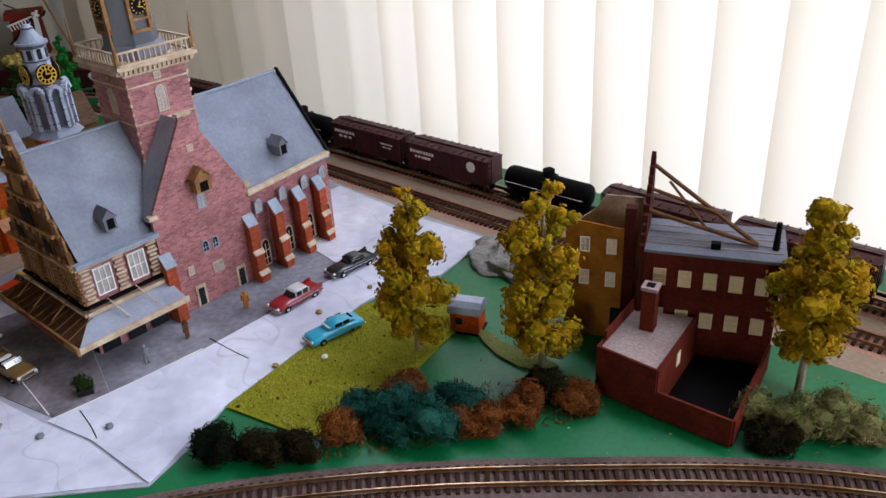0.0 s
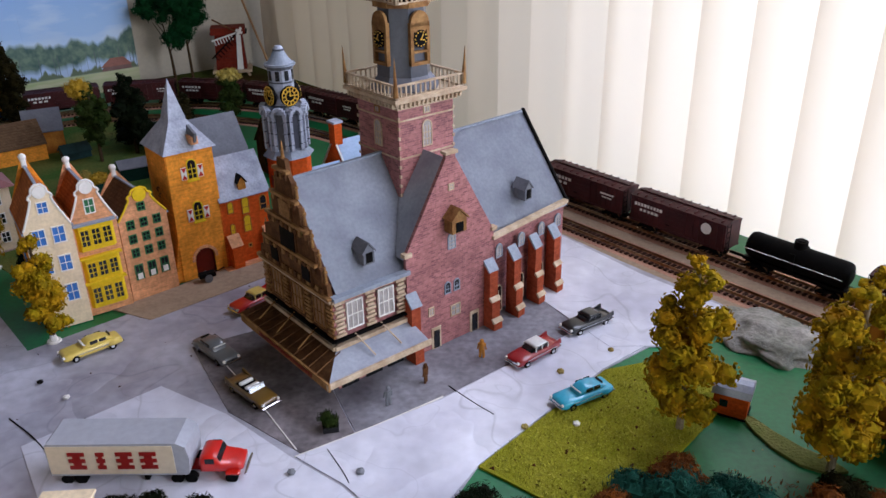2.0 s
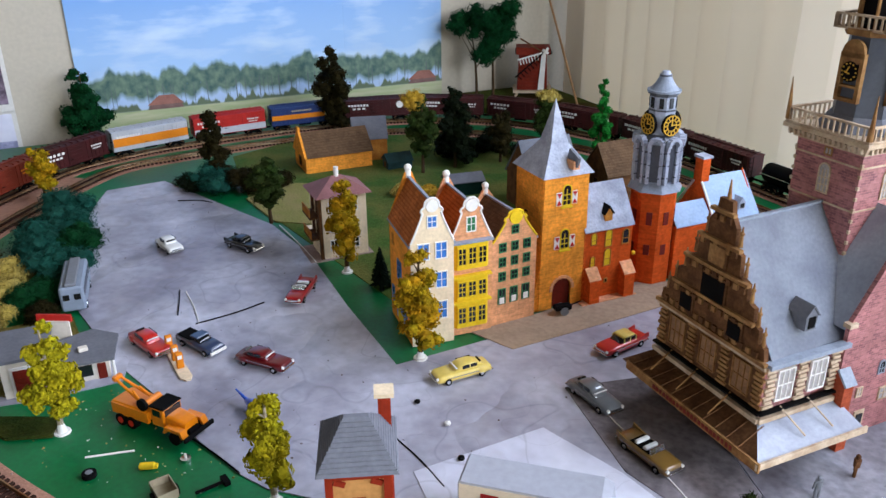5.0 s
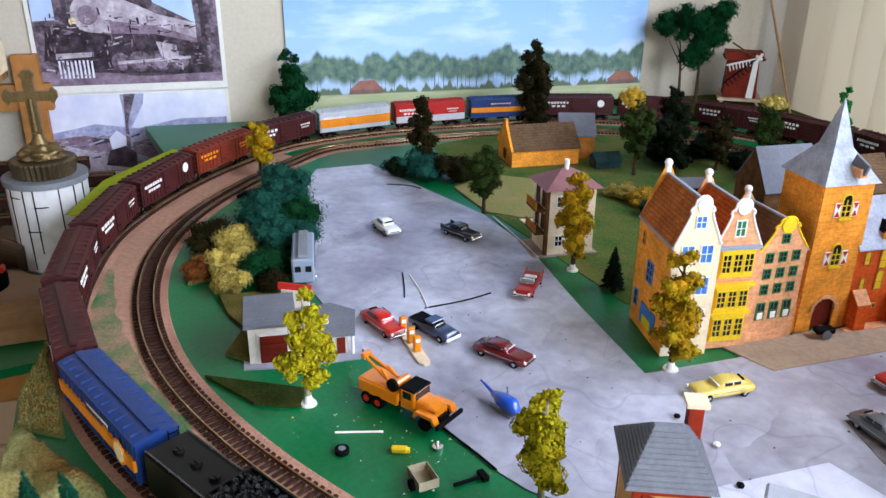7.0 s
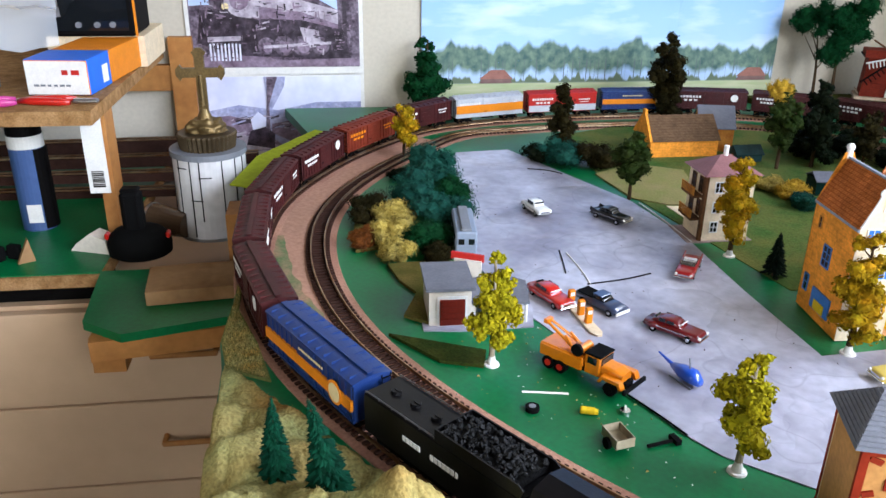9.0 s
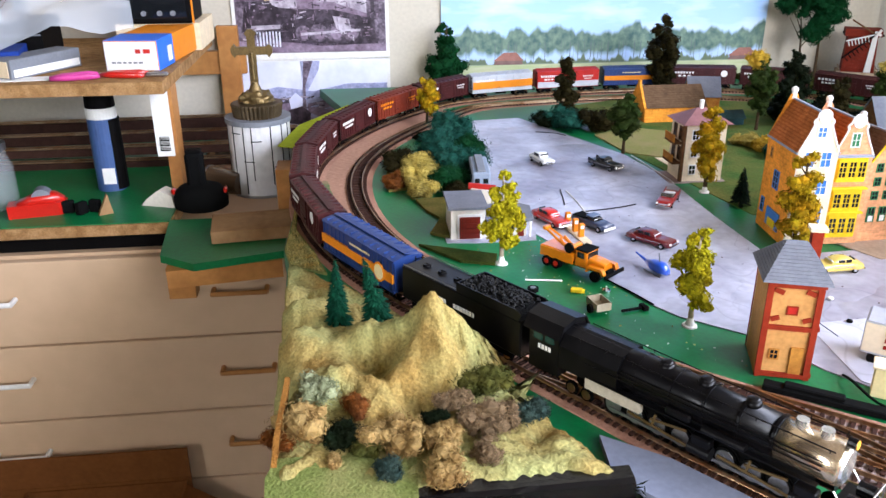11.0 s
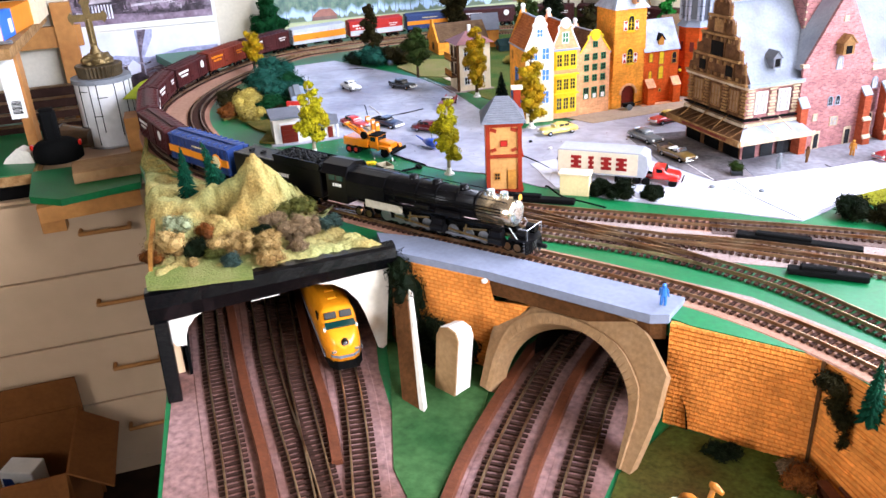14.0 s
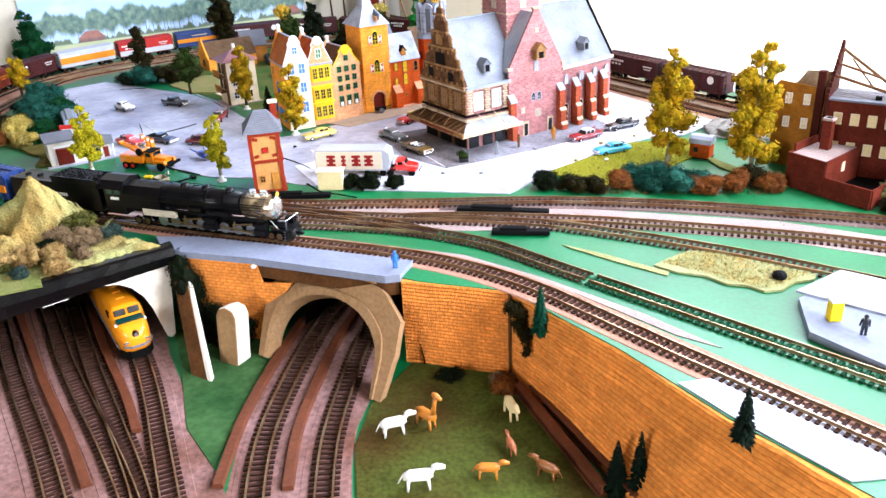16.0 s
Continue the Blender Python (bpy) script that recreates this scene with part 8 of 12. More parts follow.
def flock(name, outline, z, count, size, leaf, label, seed, ground=None):
    """Loose fibres standing on a mat: one object of many short blades."""
    rnd = random.Random(seed)
    xs, ys = [p[0] for p in outline], [p[1] for p in outline]

    def inside(x, y):
        c = False
        for (ax, ay), (bx, by) in zip(outline, outline[1:] + outline[:1]):
            if (ay > y) != (by > y) and x < (bx - ax) * (y - ay) / (by - ay) + ax:
                c = not c
        return c
    verts, faces = [], []
    while len(faces) < count:
        x, y = rnd.uniform(min(xs), max(xs)), rnd.uniform(min(ys), max(ys))
        if not inside(x, y):
            continue
        p = Vector((x, y, ground(x, y) if ground else z))
        d = Vector((rnd.uniform(-1, 1), rnd.uniform(-1, 1), rnd.uniform(0.1, 0.9))).normalized() * size * rnd.uniform(0.5, 1.3)
        s = Vector((-d.y, d.x, 0)).normalized() * size * 0.16
        i = len(verts)
        verts += [p - s, p + s, p + d + s * 0.4, p + d - s * 0.4]
        faces.append((i, i + 1, i + 2, i + 3))
    me = bpy.data.meshes.new(name)
    me.from_pydata(verts, [], faces)
    me.materials.append(LEAF[leaf])
    return tagged(new(name, me), label, "grass", "", "stuff")


LEAF["lawn"] = leafmat("yellow_green_flock", (0.36, 0.36, 0.05), (0.42, 0.39, 0.08))
LEAF["moss"] = leafmat("pale_olive_fibres", (0.40, 0.37, 0.17), (0.42, 0.30, 0.10))
LEAF["earth"] = leafmat("brown_litter", (0.20, 0.13, 0.06), (0.12, 0.10, 0.04))
flock("lawn_flock", [(-0.203, 0.555), (-0.127, 0.512), (-0.087, 0.532), (-0.037, 0.60), (0.003, 0.66), (0.006, 0.738), (-0.02, 0.742), (-0.095, 0.708)], 0.002, 9000, 0.0030, "lawn", "yellow-green loose grass flock on the lawn", 1)
flock("hedge_litter", [(-0.215, 0.505), (-0.14, 0.478), (0.0, 0.495), (0.11, 0.515), (0.10, 0.555), (0.0, 0.575), (-0.10, 0.53)], 0.0006, 1500, 0.004, "earth", "brown litter and crumbs under the hedge", 2)
flock("moss_fibres", [(-0.035, 0.275), (-0.003, 0.31), (0.04, 0.303), (0.115, 0.275), (0.07, 0.23), (0.03, 0.245)], 0.003, 2500, 0.003, "moss", "pale olive moss fibres between the tracks", 3)
flock("edge_fibres", [(-1.262, 0.441), (-1.188, 0.374), (-1.13, 0.317), (-1.085, 0.290), (-1.045, 0.302), (-1.10, 0.333), (-1.17, 0.363), (-1.243, 0.428)], 0.003, 2500, 0.003, "moss", "green fibres along the board's edge", 4)

# ---- road vehicles ----
M["chrome"] = mat("chrome_trim", (0.7, 0.7, 0.7), 0.15, 0.1, 60, 0.0, metal=1.0)
M["tyre"] = mat("black_rubber", (0.02, 0.02, 0.02), 0.8, 0.2, 60, 0.1)
M["carglass"] = mat("dark_car_glass", (0.03, 0.035, 0.04), 0.08, 0.1, 60, 0.0)


def paint(name, c):
    return mat(name, c, 0.28, 0.1, 40, 0.0, coat=0.5)


CAR = {"aqua": paint("aqua_blue_car_paint", (0.06, 0.46, 0.62)), "red": paint("red_car_paint", (0.36, 0.015, 0.02)), "black": paint("black_car_paint", (0.012, 0.012, 0.016)), "yellow": paint("pale_yellow_car_paint", (0.72, 0.58, 0.18)),
       "grey": paint("grey_car_paint", (0.18, 0.19, 0.20)), "gold": paint("gold_brown_car_paint", (0.25, 0.16, 0.05)), "maroon": paint("maroon_car_paint", (0.16, 0.008, 0.015)), "white": paint("white_car_paint", (0.72, 0.72, 0.70)),
       "navy": paint("blue_grey_pickup_paint", (0.05, 0.075, 0.14)), "scarlet": paint("scarlet_paint", (0.55, 0.03, 0.02)), "orange": paint("orange_truck_paint", (0.72, 0.27, 0.01)), "blue": paint("clear_blue_plastic", (0.03, 0.13, 0.55))}


def loft(bm, stations, n=12, power=0.45):
    """Rounded car body: stations of (x, half width, z low, z high)."""
    rings = []
    for x, hw, z0, z1 in stations:
        ring = []
        for k in range(n * 2):
            th = 2 * math.pi * k / (n * 2)
            c, s = math.cos(th), math.sin(th)
            ring.append(bm.verts.new((x, hw * math.copysign(abs(c) ** power, c), (z0 + z1) / 2 + (z1 - z0) / 2 * math.copysign(abs(s) ** power, s))))
        rings.append(ring)
    for a, b in zip(rings, rings[1:]):
        for k in range(n * 2):
            bm.faces.new((a[k], a[(k + 1) % (n * 2)], b[(k + 1) % (n * 2)], b[k]))
    bm.faces.new(rings[0]), bm.faces.new(rings[-1])
    bmesh.ops.recalc_face_normals(bm, faces=bm.faces[:])
    return bm


def wheels(t, xs, y, r=0.0038, w=0.0026):
    for x in xs:
        for s in (-1, 1):
            wh = part("wheel", cyl(new_bm(), (x, s * (y - w), r), (x, s * y, r), r, None, 16), M["tyre"], t)
            part("hub_cap", cyl(new_bm(), (x, s * y, r), (x, s * (y + 0.0004), r), r * 0.55, r * 0.5, 12), M["chrome"], wh)


def sedan(at, heading, body, label, top=None, style="sedan", L=0.06, fins=True):
    """A 1950s car about six centimetres long, its front towards +x."""
    t = thing("car", at, heading, label, "car", "parked model cars")
    W, k = 0.0108, L / 0.06
    m, roof = CAR[body], CAR[top] if top else CAR[body]
    part("body", loft(new_bm(), [(-0.030 * k, W * 0.80, 0.0038, 0.0088), (-0.0285 * k, W * 0.94, 0.0030, 0.0104), (-0.018 * k, W, 0.0026, 0.0112), (0.0, W, 0.0024, 0.0114), (0.014 * k, W, 0.0026, 0.0112), (0.026 * k, W * 0.97, 0.0028, 0.0106), (0.0295 * k, W * 0.88, 0.0034, 0.0090)]), m, t, smooth=True)
    if style == "sedan":
        part("window_band", loft(new_bm(), [(-0.0165 * k, W * 0.66, 0.0105, 0.0118), (-0.0115 * k, W * 0.78, 0.0105, 0.0158), (0.003 * k, W * 0.78, 0.0105, 0.0158), (0.0095 * k, W * 0.68, 0.0105, 0.0118)], 10, 0.5), M["carglass"], t, smooth=True)
        part("roof", loft(new_bm(), [(-0.0125 * k, W * 0.70, 0.0150, 0.0166), (-0.009 * k, W * 0.76, 0.0152, 0.0174), (0.001 * k, W * 0.76, 0.0152, 0.0174), (0.0045 * k, W * 0.70, 0.0150, 0.0166)], 10, 0.5), roof, t, smooth=True)
        for s in (-1, 1):
            for x in (-0.0125, -0.004, 0.0045):
                part("pillar", box(new_bm(), (x * k, s * W * 0.765, 0.0134), (0.0012, 0.0010, 0.0052)), roof, t)
    elif style == "round":
        part("cabin", loft(new_bm(), [(-0.0235 * k, W * 0.58, 0.0092, 0.0108), (-0.0175 * k, W * 0.72, 0.0095, 0.0146), (-0.0105 * k, W * 0.77, 0.0095, 0.0170), (-0.001 * k, W * 0.77, 0.0095, 0.0174), (0.0045 * k, W * 0.74, 0.0095, 0.0158), (0.0105 * k, W * 0.66, 0.0095, 0.0112)], 12, 0.62), roof, t, smooth=True)
        for s in (-1, 1):
            for x, w in ((-0.0105, 0.0072), (-0.0018, 0.0078)):
                part("side_window", box(new_bm(), (x * k, s * W * 0.745, 0.0142), (w * k, 0.0012, 0.0036), 0, 0.0004), M["carglass"], t)
            part("wing", loft(new_bm(), [(-0.027 * k, 0.001, 0.005, 0.008), (-0.0205 * k, 0.0022, 0.004, 0.0108), (-0.013 * k, 0.001, 0.005, 0.0085)], 8, 0.8), m, t, smooth=True).location = (0, s * W * 0.93, 0)
        part("windscreen", box(new_bm(), (0.0078 * k, 0, 0.0140), (0.0012, W * 1.22, 0.0046), 0, 0.0003, 0, 50), CAR["white"], t, "pale windscreen")
        part("rear_window", box(new_bm(), (-0.0188 * k, 0, 0.0140), (0.0010, W * 0.9, 0.0034), 0, 0.0003, 0, -52), M["carglass"], t)
    elif style == "beetle":
        part("cabin", loft(new_bm(), [(-0.024 * k, W * 0.55, 0.0095, 0.0112), (-0.013 * k, W * 0.74, 0.0095, 0.0168), (0.0, W * 0.78, 0.0095, 0.0182), (0.0065 * k, W * 0.74, 0.0095, 0.0168), (0.0105 * k, W * 0.66, 0.0095, 0.0115)], 12, 0.6), m, t, smooth=True)
        for s in (-1, 1):
            part("side_window", box(new_bm(), (-0.003 * k, s * W * 0.735, 0.0142), (0.014, 0.0012, 0.0042)), M["carglass"], t)
        part("windscreen", box(new_bm(), (0.0085 * k, 0, 0.0143), (0.001, W * 1.15, 0.0048), 0, 0, 0, 35), M["carglass"], t)
    elif style == "open":
        part("cockpit", box(new_bm(), (-0.004 * k, 0, 0.0114), (0.022 * k, W * 1.5, 0.0010), 0, 0.0003), M["tyre"], t)
        for x in (-0.009, 0.001):
            part("seat", box(new_bm(), (x * k, 0, 0.0125), (0.0045, W * 1.35, 0.0036), 0, 0.001), CAR["white"], t, "white bench seat")
        part("windscreen", box(new_bm(), (0.0085 * k, 0, 0.0140), (0.0008, W * 1.5, 0.0050), 0, 0, 0, -25), M["chrome"], t)
    if fins:
        for s in (-1, 1):
            part("tail_fin", slab(new_bm(), [(-0.0305 * k, 0.0085), (-0.014 * k, 0.0108), (-0.0295 * k, 0.0138)], s * W * 0.9 - 0.0006, s * W * 0.9 + 0.0006), m, t)
    for e, x in ((1, 0.0302), (-1, -0.0306)):
        part("bumper", box(new_bm(), (x * k, 0, 0.0048), (0.0016, W * 1.92, 0.0018), 0, 0.0005), M["chrome"], t)
    part("grille", box(new_bm(), (0.0297 * k, 0, 0.0072), (0.0008, W * 1.2, 0.002)), M["chrome"], t)
    for s in (-1, 1):
        part("headlight", cyl(new_bm(), (0.0285 * k, s * W * 0.76, 0.0082), (0.0303 * k, s * W * 0.76, 0.0082), 0.0015, None, 10), M["white"], t)
        part("side_trim", box(new_bm(), (-0.003 * k, s * (W + 0.0002), 0.0078), (0.042 * k, 0.0005, 0.0007)), M["chrome"], t)
    wheels(t, (-0.0185 * k, 0.0185 * k), W + 0.0001)
    return t


R = 0.0012
sedan((-0.168, 0.726, R), 228.6, "red", "red 1950s model car with a white hardtop", "white")
sedan((-0.114, 0.792, R), 222.5, "black", "shiny black model sedan beside the weigh house")
sedan((-0.120, 0.660, R), 218.4, "aqua", "bright aqua blue model sedan on the road", style="round", fins=False)
sedan((-0.621, 0.680, R), 230.2, "yellow", "pale yellow model sedan near the town houses", style="round", fins=False)
sedan((-0.489, 0.690, R), -36.2, "grey", "grey model sedan beside the weigh house", style="round", fins=False)
sedan((-0.426, 0.626, R), -35.4, "gold", "gold-brown model convertible with white seats", None, "open")
sedan((-0.487, 0.796, R), 238.2, "scarlet", "red model car with pale roof behind the awning", "yellow")
sedan((-0.813, 0.620, R), -2.0, "maroon", "maroon rounded model sedan on the road", style="round", fins=False)
sedan((-0.866, 0.768, R), -76.4, "red", "red model convertible with white interior", None, "open")
sedan((-1.017, 0.858, R), -9.2, "black", "small black model sedan at the road's end", L=0.056)
sedan((-1.109, 0.815, R), -25.7, "white", "small white rounded model car", None, "beetle", 0.05, False)
sedan((-0.945, 0.600, R), -20.0, "scarlet", "red model coupe with white front at the pumps", None, "round", 0.062, False)


def pickup(at, heading):
    t = thing("pickup_truck", at, heading, "blue-grey model pickup truck at the petrol pumps", "pickup truck")
    m = CAR["navy"]
    W = 0.0108
    part("body", loft(new_bm(), [(-0.029, W * 0.9, 0.003, 0.0108), (-0.004, W, 0.0026, 0.0112), (0.014, W, 0.0028, 0.0112), (0.028, W * 0.92, 0.003, 0.0098)]), m, t, smooth=True)
    part("load_bed", box(new_bm(), (-0.0165, 0, 0.0112), (0.022, W * 1.6, 0.001)), M["tyre"], t)
    part("cab_window", loft(new_bm(), [(-0.005, W * 0.75, 0.0105, 0.0150), (0.006, W * 0.75, 0.0105, 0.0150), (0.010, W * 0.68, 0.0105, 0.0118)], 10, 0.5), M["carglass"], t, smooth=True)
    part("cab_roof", box(new_bm(), (0.0, 0, 0.0158), (0.0125, W * 1.5, 0.0016), 0, 0.0006), m, t)
    part("bumper", box(new_bm(), (0.0290, 0, 0.0055), (0.002, W * 1.9, 0.0035), 0, 0.0006), M["white"], t, "white front bumper and grille")
    wheels(t, (-0.018, 0.019), W + 0.0001)


pickup((-0.896, 0.622, R), -12.4)


def tow_truck(at, heading):
    t = thing("tow_truck", at, heading, "orange six-wheel army-style tow truck with a crane boom", "tow truck")
    m = CAR["orange"]
    part("chassis", box(new_bm(), (-0.002, 0, 0.010), (0.088, 0.012, 0.005)), M["tyre"], t)
    part("bonnet", loft(new_bm(), [(0.018, 0.0095, 0.010, 0.0225), (0.030, 0.009, 0.010, 0.0215), (0.0385, 0.0078, 0.010, 0.0195)], 10, 0.4), m, t, smooth=False)
    for s in (-1, 1):
        part("mudguard", slab(new_bm(), [(0.019, 0.010), (0.022, 0.0165), (0.040, 0.0165), (0.043, 0.010), (0.040, 0.0095), (0.0385, 0.0135), (0.0235, 0.0135), (0.0215, 0.0095)], s * 0.0125 - 0.0032, s * 0.0125 + 0.0032), m, t)
    part("bumper", box(new_bm(), (0.0465, 0, 0.0105), (0.003, 0.036, 0.0045), 0, 0.0008), M["tyre"], t, "black bumper")
    c = part("cab", box(new_bm(), (0.010, 0, 0.0195), (0.0155, 0.0225, 0.0185), 0, 0.001), m, t)
    part("cab_window", box(new_bm(), (0.0183, 0, 0.0245), (0.0008, 0.018, 0.0065)), M["carglass"], c)
    for s in (-1, 1):
        part("cab_window", box(new_bm(), (0.010, s * 0.0114, 0.0245), (0.009, 0.0006, 0.0065)), M["carglass"], c)
    part("cab_roof", box(new_bm(), (0.010, 0, 0.0295), (0.0175, 0.023, 0.0022), 0, 0.0008), M["tyre"], c, "black cab roof")
    part("body", box(new_bm(), (-0.022, 0, 0.0185), (0.046, 0.024, 0.009), 0, 0.001), m, t)
    for s in (-1, 1):
        part("locker", box(new_bm(), (-0.022, s * 0.0118, 0.0165), (0.044, 0.003, 0.0105)), m, t)
    part("winch", cyl(new_bm(), (-0.006, -0.009, 0.0265), (-0.006, 0.009, 0.0265), 0.0042, None, 14), m, t)
    part("spare_wheel", cyl(new_bm(), (-0.006, -0.0125, 0.0285), (-0.006, -0.0095, 0.0285), 0.0058, None, 18), M["tyre"], t)
    bm = new_bm()
    for s in (-1, 1):
        cyl(bm, (-0.010, s * 0.006, 0.024), (-0.046, s * 0.0025, 0.0395), 0.0016, 0.0012, 8)
        cyl(bm, (-0.012, s * 0.006, 0.024), (-0.024, s * 0.004, 0.034), 0.0012, None, 8)
    box(bm, (-0.046, 0, 0.0395), (0.004, 0.009, 0.004))
    part("boom", bm, m, t)
    for x in (-0.034, -0.021):
        for s in (-1, 1):
            wh = part("wheel", cyl(new_bm(), (x, s * 0.0085, 0.0062), (x, s * 0.0145, 0.0062), 0.0062, None, 18), M["tyre"], t)
            part("hub", cyl(new_bm(), (x, s * 0.0145, 0.0062), (x, s * 0.0150, 0.0062), 0.0032, None, 12), CAR["scarlet"], wh)
    for s in (-1, 1):
        wh = part("wheel", cyl(new_bm(), (0.031, s * 0.0105, 0.0062), (0.031, s * 0.0150, 0.0062), 0.0062, None, 18), M["tyre"], t)
        part("hub", cyl(new_bm(), (0.031, s * 0.0150, 0.0062), (0.031, s * 0.0155, 0.0062), 0.0032, None, 12), M["tyre"], wh)


tow_truck((-0.838, 0.497, 0.0), -3)


def jeep_trailer(at, heading):
    t = thing("small_trailer", at, heading, "beige two-wheel model trailer with an open box", "trailer")
    m = mat("beige_plastic", (0.45, 0.40, 0.30), 0.6, 0.15, 40, 0.05)
    bm = box(new_bm(), (0, 0, 0.006), (0.022, 0.016, 0.001))
    for s in (-1, 1):
        box(bm, (0, s * 0.0078, 0.0095), (0.022, 0.0008, 0.008))
        box(bm, (s * 0.0108, 0, 0.0095), (0.0008, 0.016, 0.008))
    part("tub", bm, m, t)
    part("drawbar", slab(new_bm(), [(0.011, 0.005), (0.022, 0.004), (0.022, 0.0048), (0.011, 0.0062)], -0.001, 0.001), m, t)
    for s in (-1, 1):
        part("wheel", cyl(new_bm(), (0, s * 0.008, 0.0048), (0, s * 0.0108, 0.0048), 0.0048, None, 16), M["tyre"], t)


jeep_trailer((-0.768, 0.424, 0.0), 150)


def delivery_truck():
    t = thing("delivery_truck", (-0.5455, 0.506, R), 8.0, "silver-grey box trailer lettered in red behind a red tractor cab", "truck")
    t.matrix_world = t.matrix_world @ Matrix.Diagonal((0.93, 1.0, 0.82, 1))
    g = mat("silver_grey_trailer", (0.42, 0.43, 0.47), 0.4, 0.1, 30, 0.02)
    M["signred"] = mat("dark_red_print", (0.30, 0.02, 0.018), 0.5, 0.1)
    cr = mat("cream_trailer_side", (0.66, 0.58, 0.46), 0.5, 0.1, 30, 0.02)
    out = [(0.0, 0.012), (0.0, 0.048), (0.002, 0.050), (0.112, 0.050), (0.120, 0.045), (0.122, 0.030), (0.120, 0.014), (0.118, 0.012)]
    part("trailer_body", slab(new_bm(), out, -0.0165, 0.0165), g, t)
    for s in (-1, 1):
        part("side_panel", box(new_bm(), (0.055, s * 0.0168, 0.031), (0.108, 0.0008, 0.033)), cr, t)
        bm = new_bm()
        for k in range(4):
            x = 0.026 + k * 0.0205
            bw = 0.0145 if k != 1 else 0.0075
            for zz in (-1, 0, 1):
                box(bm, (x, s * 0.0176, 0.031 + zz * 0.0078), (bw, 0.0012, 0.0046), 0, 0.0004)
            box(bm, (x, s * 0.0176, 0.031), (bw * 0.45, 0.0010, 0.016))
        part("lettering", bm, M["signred"], t, "big dark red lettering bars")
    part("landing_gear", box(new_bm(), (0.08, 0, 0.007), (0.004, 0.024, 0.012)), M["tyre"], t)
    part("trailer_frame", box(new_bm(), (0.06, 0, 0.010), (0.11, 0.012, 0.004)), M["tyre"], t)
    c = part("cab", loft(new_bm(), [(0.128, 0.0125, 0.009, 0.027), (0.131, 0.0128, 0.009, 0.0285), (0.142, 0.0126, 0.009, 0.0280), (0.146, 0.0122, 0.009, 0.0205), (0.160, 0.0105, 0.009, 0.0185), (0.164, 0.0090, 0.010, 0.0160)], 10, 0.35), CAR["scarlet"], t, smooth=True)
    for s in (-1, 1):
        part("cab_window", box(new_bm(), (0.137, s * 0.0124, 0.0235), (0.008, 0.0008, 0.0055)), M["carglass"], c)
        part("mudguard", box(new_bm(), (0.156, s * 0.0125, 0.0105), (0.013, 0.006, 0.004), 0, 0.0015), CAR["scarlet"], t)
    part("windscreen", box(new_bm(), (0.1445, 0, 0.0240), (0.0008, 0.020, 0.006), 0, 0, 0, -18), M["carglass"], c)
    part("bumper", box(new_bm(), (0.1665, 0, 0.008), (0.002, 0.026, 0.003), 0, 0.0005), M["chrome"], t)
    part("tractor_frame", box(new_bm(), (0.125, 0, 0.0085), (0.06, 0.010, 0.004)), CAR["scarlet"], t)
    for x in (0.012, 0.024, 0.108, 0.120, 0.155):
        for s in (-1, 1):
            part("wheel", cyl(new_bm(), (x, s * 0.010, 0.0055), (x, s * 0.0152, 0.0055), 0.0055, None, 16), M["tyre"], t)


delivery_truck()
_k = thing("kiosk", (-0.503, 0.449, 0.0), 12, "small cream box beside the delivery truck", "box")
part("body", box(new_bm(), (0, 0, 0.0135), (0.036, 0.016, 0.027), 0, 0.0006), M["cream"], _k)
part("lid", box(new_bm(), (0, 0, 0.0278), (0.040, 0.020, 0.0025), 0, 0.0006), M["pale"], _k)


def camper(at, heading):
    t = thing("bus", at, heading, "small grey-blue model bus with dark windows", "bus")
    m = mat("grey_blue_bus", (0.30, 0.34, 0.40), 0.5, 0.1, 40, 0.02)
    part("body", box(new_bm(), (0, 0, 0.019), (0.085, 0.026, 0.030), 0, 0.002), m, t)
    part("roof", box(new_bm(), (0, 0, 0.0355), (0.080, 0.012, 0.004), 0, 0.001), M["grey"], t)
    for s in (-1, 1):
        part("front_window", box(new_bm(), (0.0426, s * 0.006, 0.022), (0.0008, 0.007, 0.007)), M["carglass"], t)
        for x in range(5):
            part("side_window", box(new_bm(), (-0.03 + x * 0.015, s * 0.0131, 0.024), (0.010, 0.0008, 0.008)), M["carglass"], t)
    wheels(t, (-0.028, 0.028), 0.0132, 0.0048, 0.003)


camper((-1.108, 0.655, R), -47)

# little helicopter or wreck in clear blue
_h = thing("toy_aircraft", (-0.768, 0.546, R), -20, "small clear blue plastic toy aircraft", "toy aircraft")
part("fuselage", loft(new_bm(), [(-0.016, 0.003, 0.006, 0.010), (-0.004, 0.0065, 0.002, 0.014), (0.008, 0.0075, 0.002, 0.015), (0.017, 0.004, 0.003, 0.010)], 10, 0.8), CAR["blue"], _h, smooth=True)
part("tail", cyl(new_bm(), (-0.016, 0, 0.008), (-0.034, 0, 0.012), 0.0018, 0.0008, 8), CAR["blue"], _h)
part("mast", cyl(new_bm(), (0.004, 0, 0.014), (0.002, 0, 0.024), 0.0007, None, 6), M["grey"], _h)
part("skid", cyl(cyl(new_bm(), (-0.012, 0.007, 0.001), (0.014, 0.007, 0.001), 0.0007, None, 6), (-0.012, -0.007, 0.001), (0.014, -0.007, 0.001), 0.0007, None, 6), M["grey"], _h)


# ---- red striped signal cabin (shed) ----


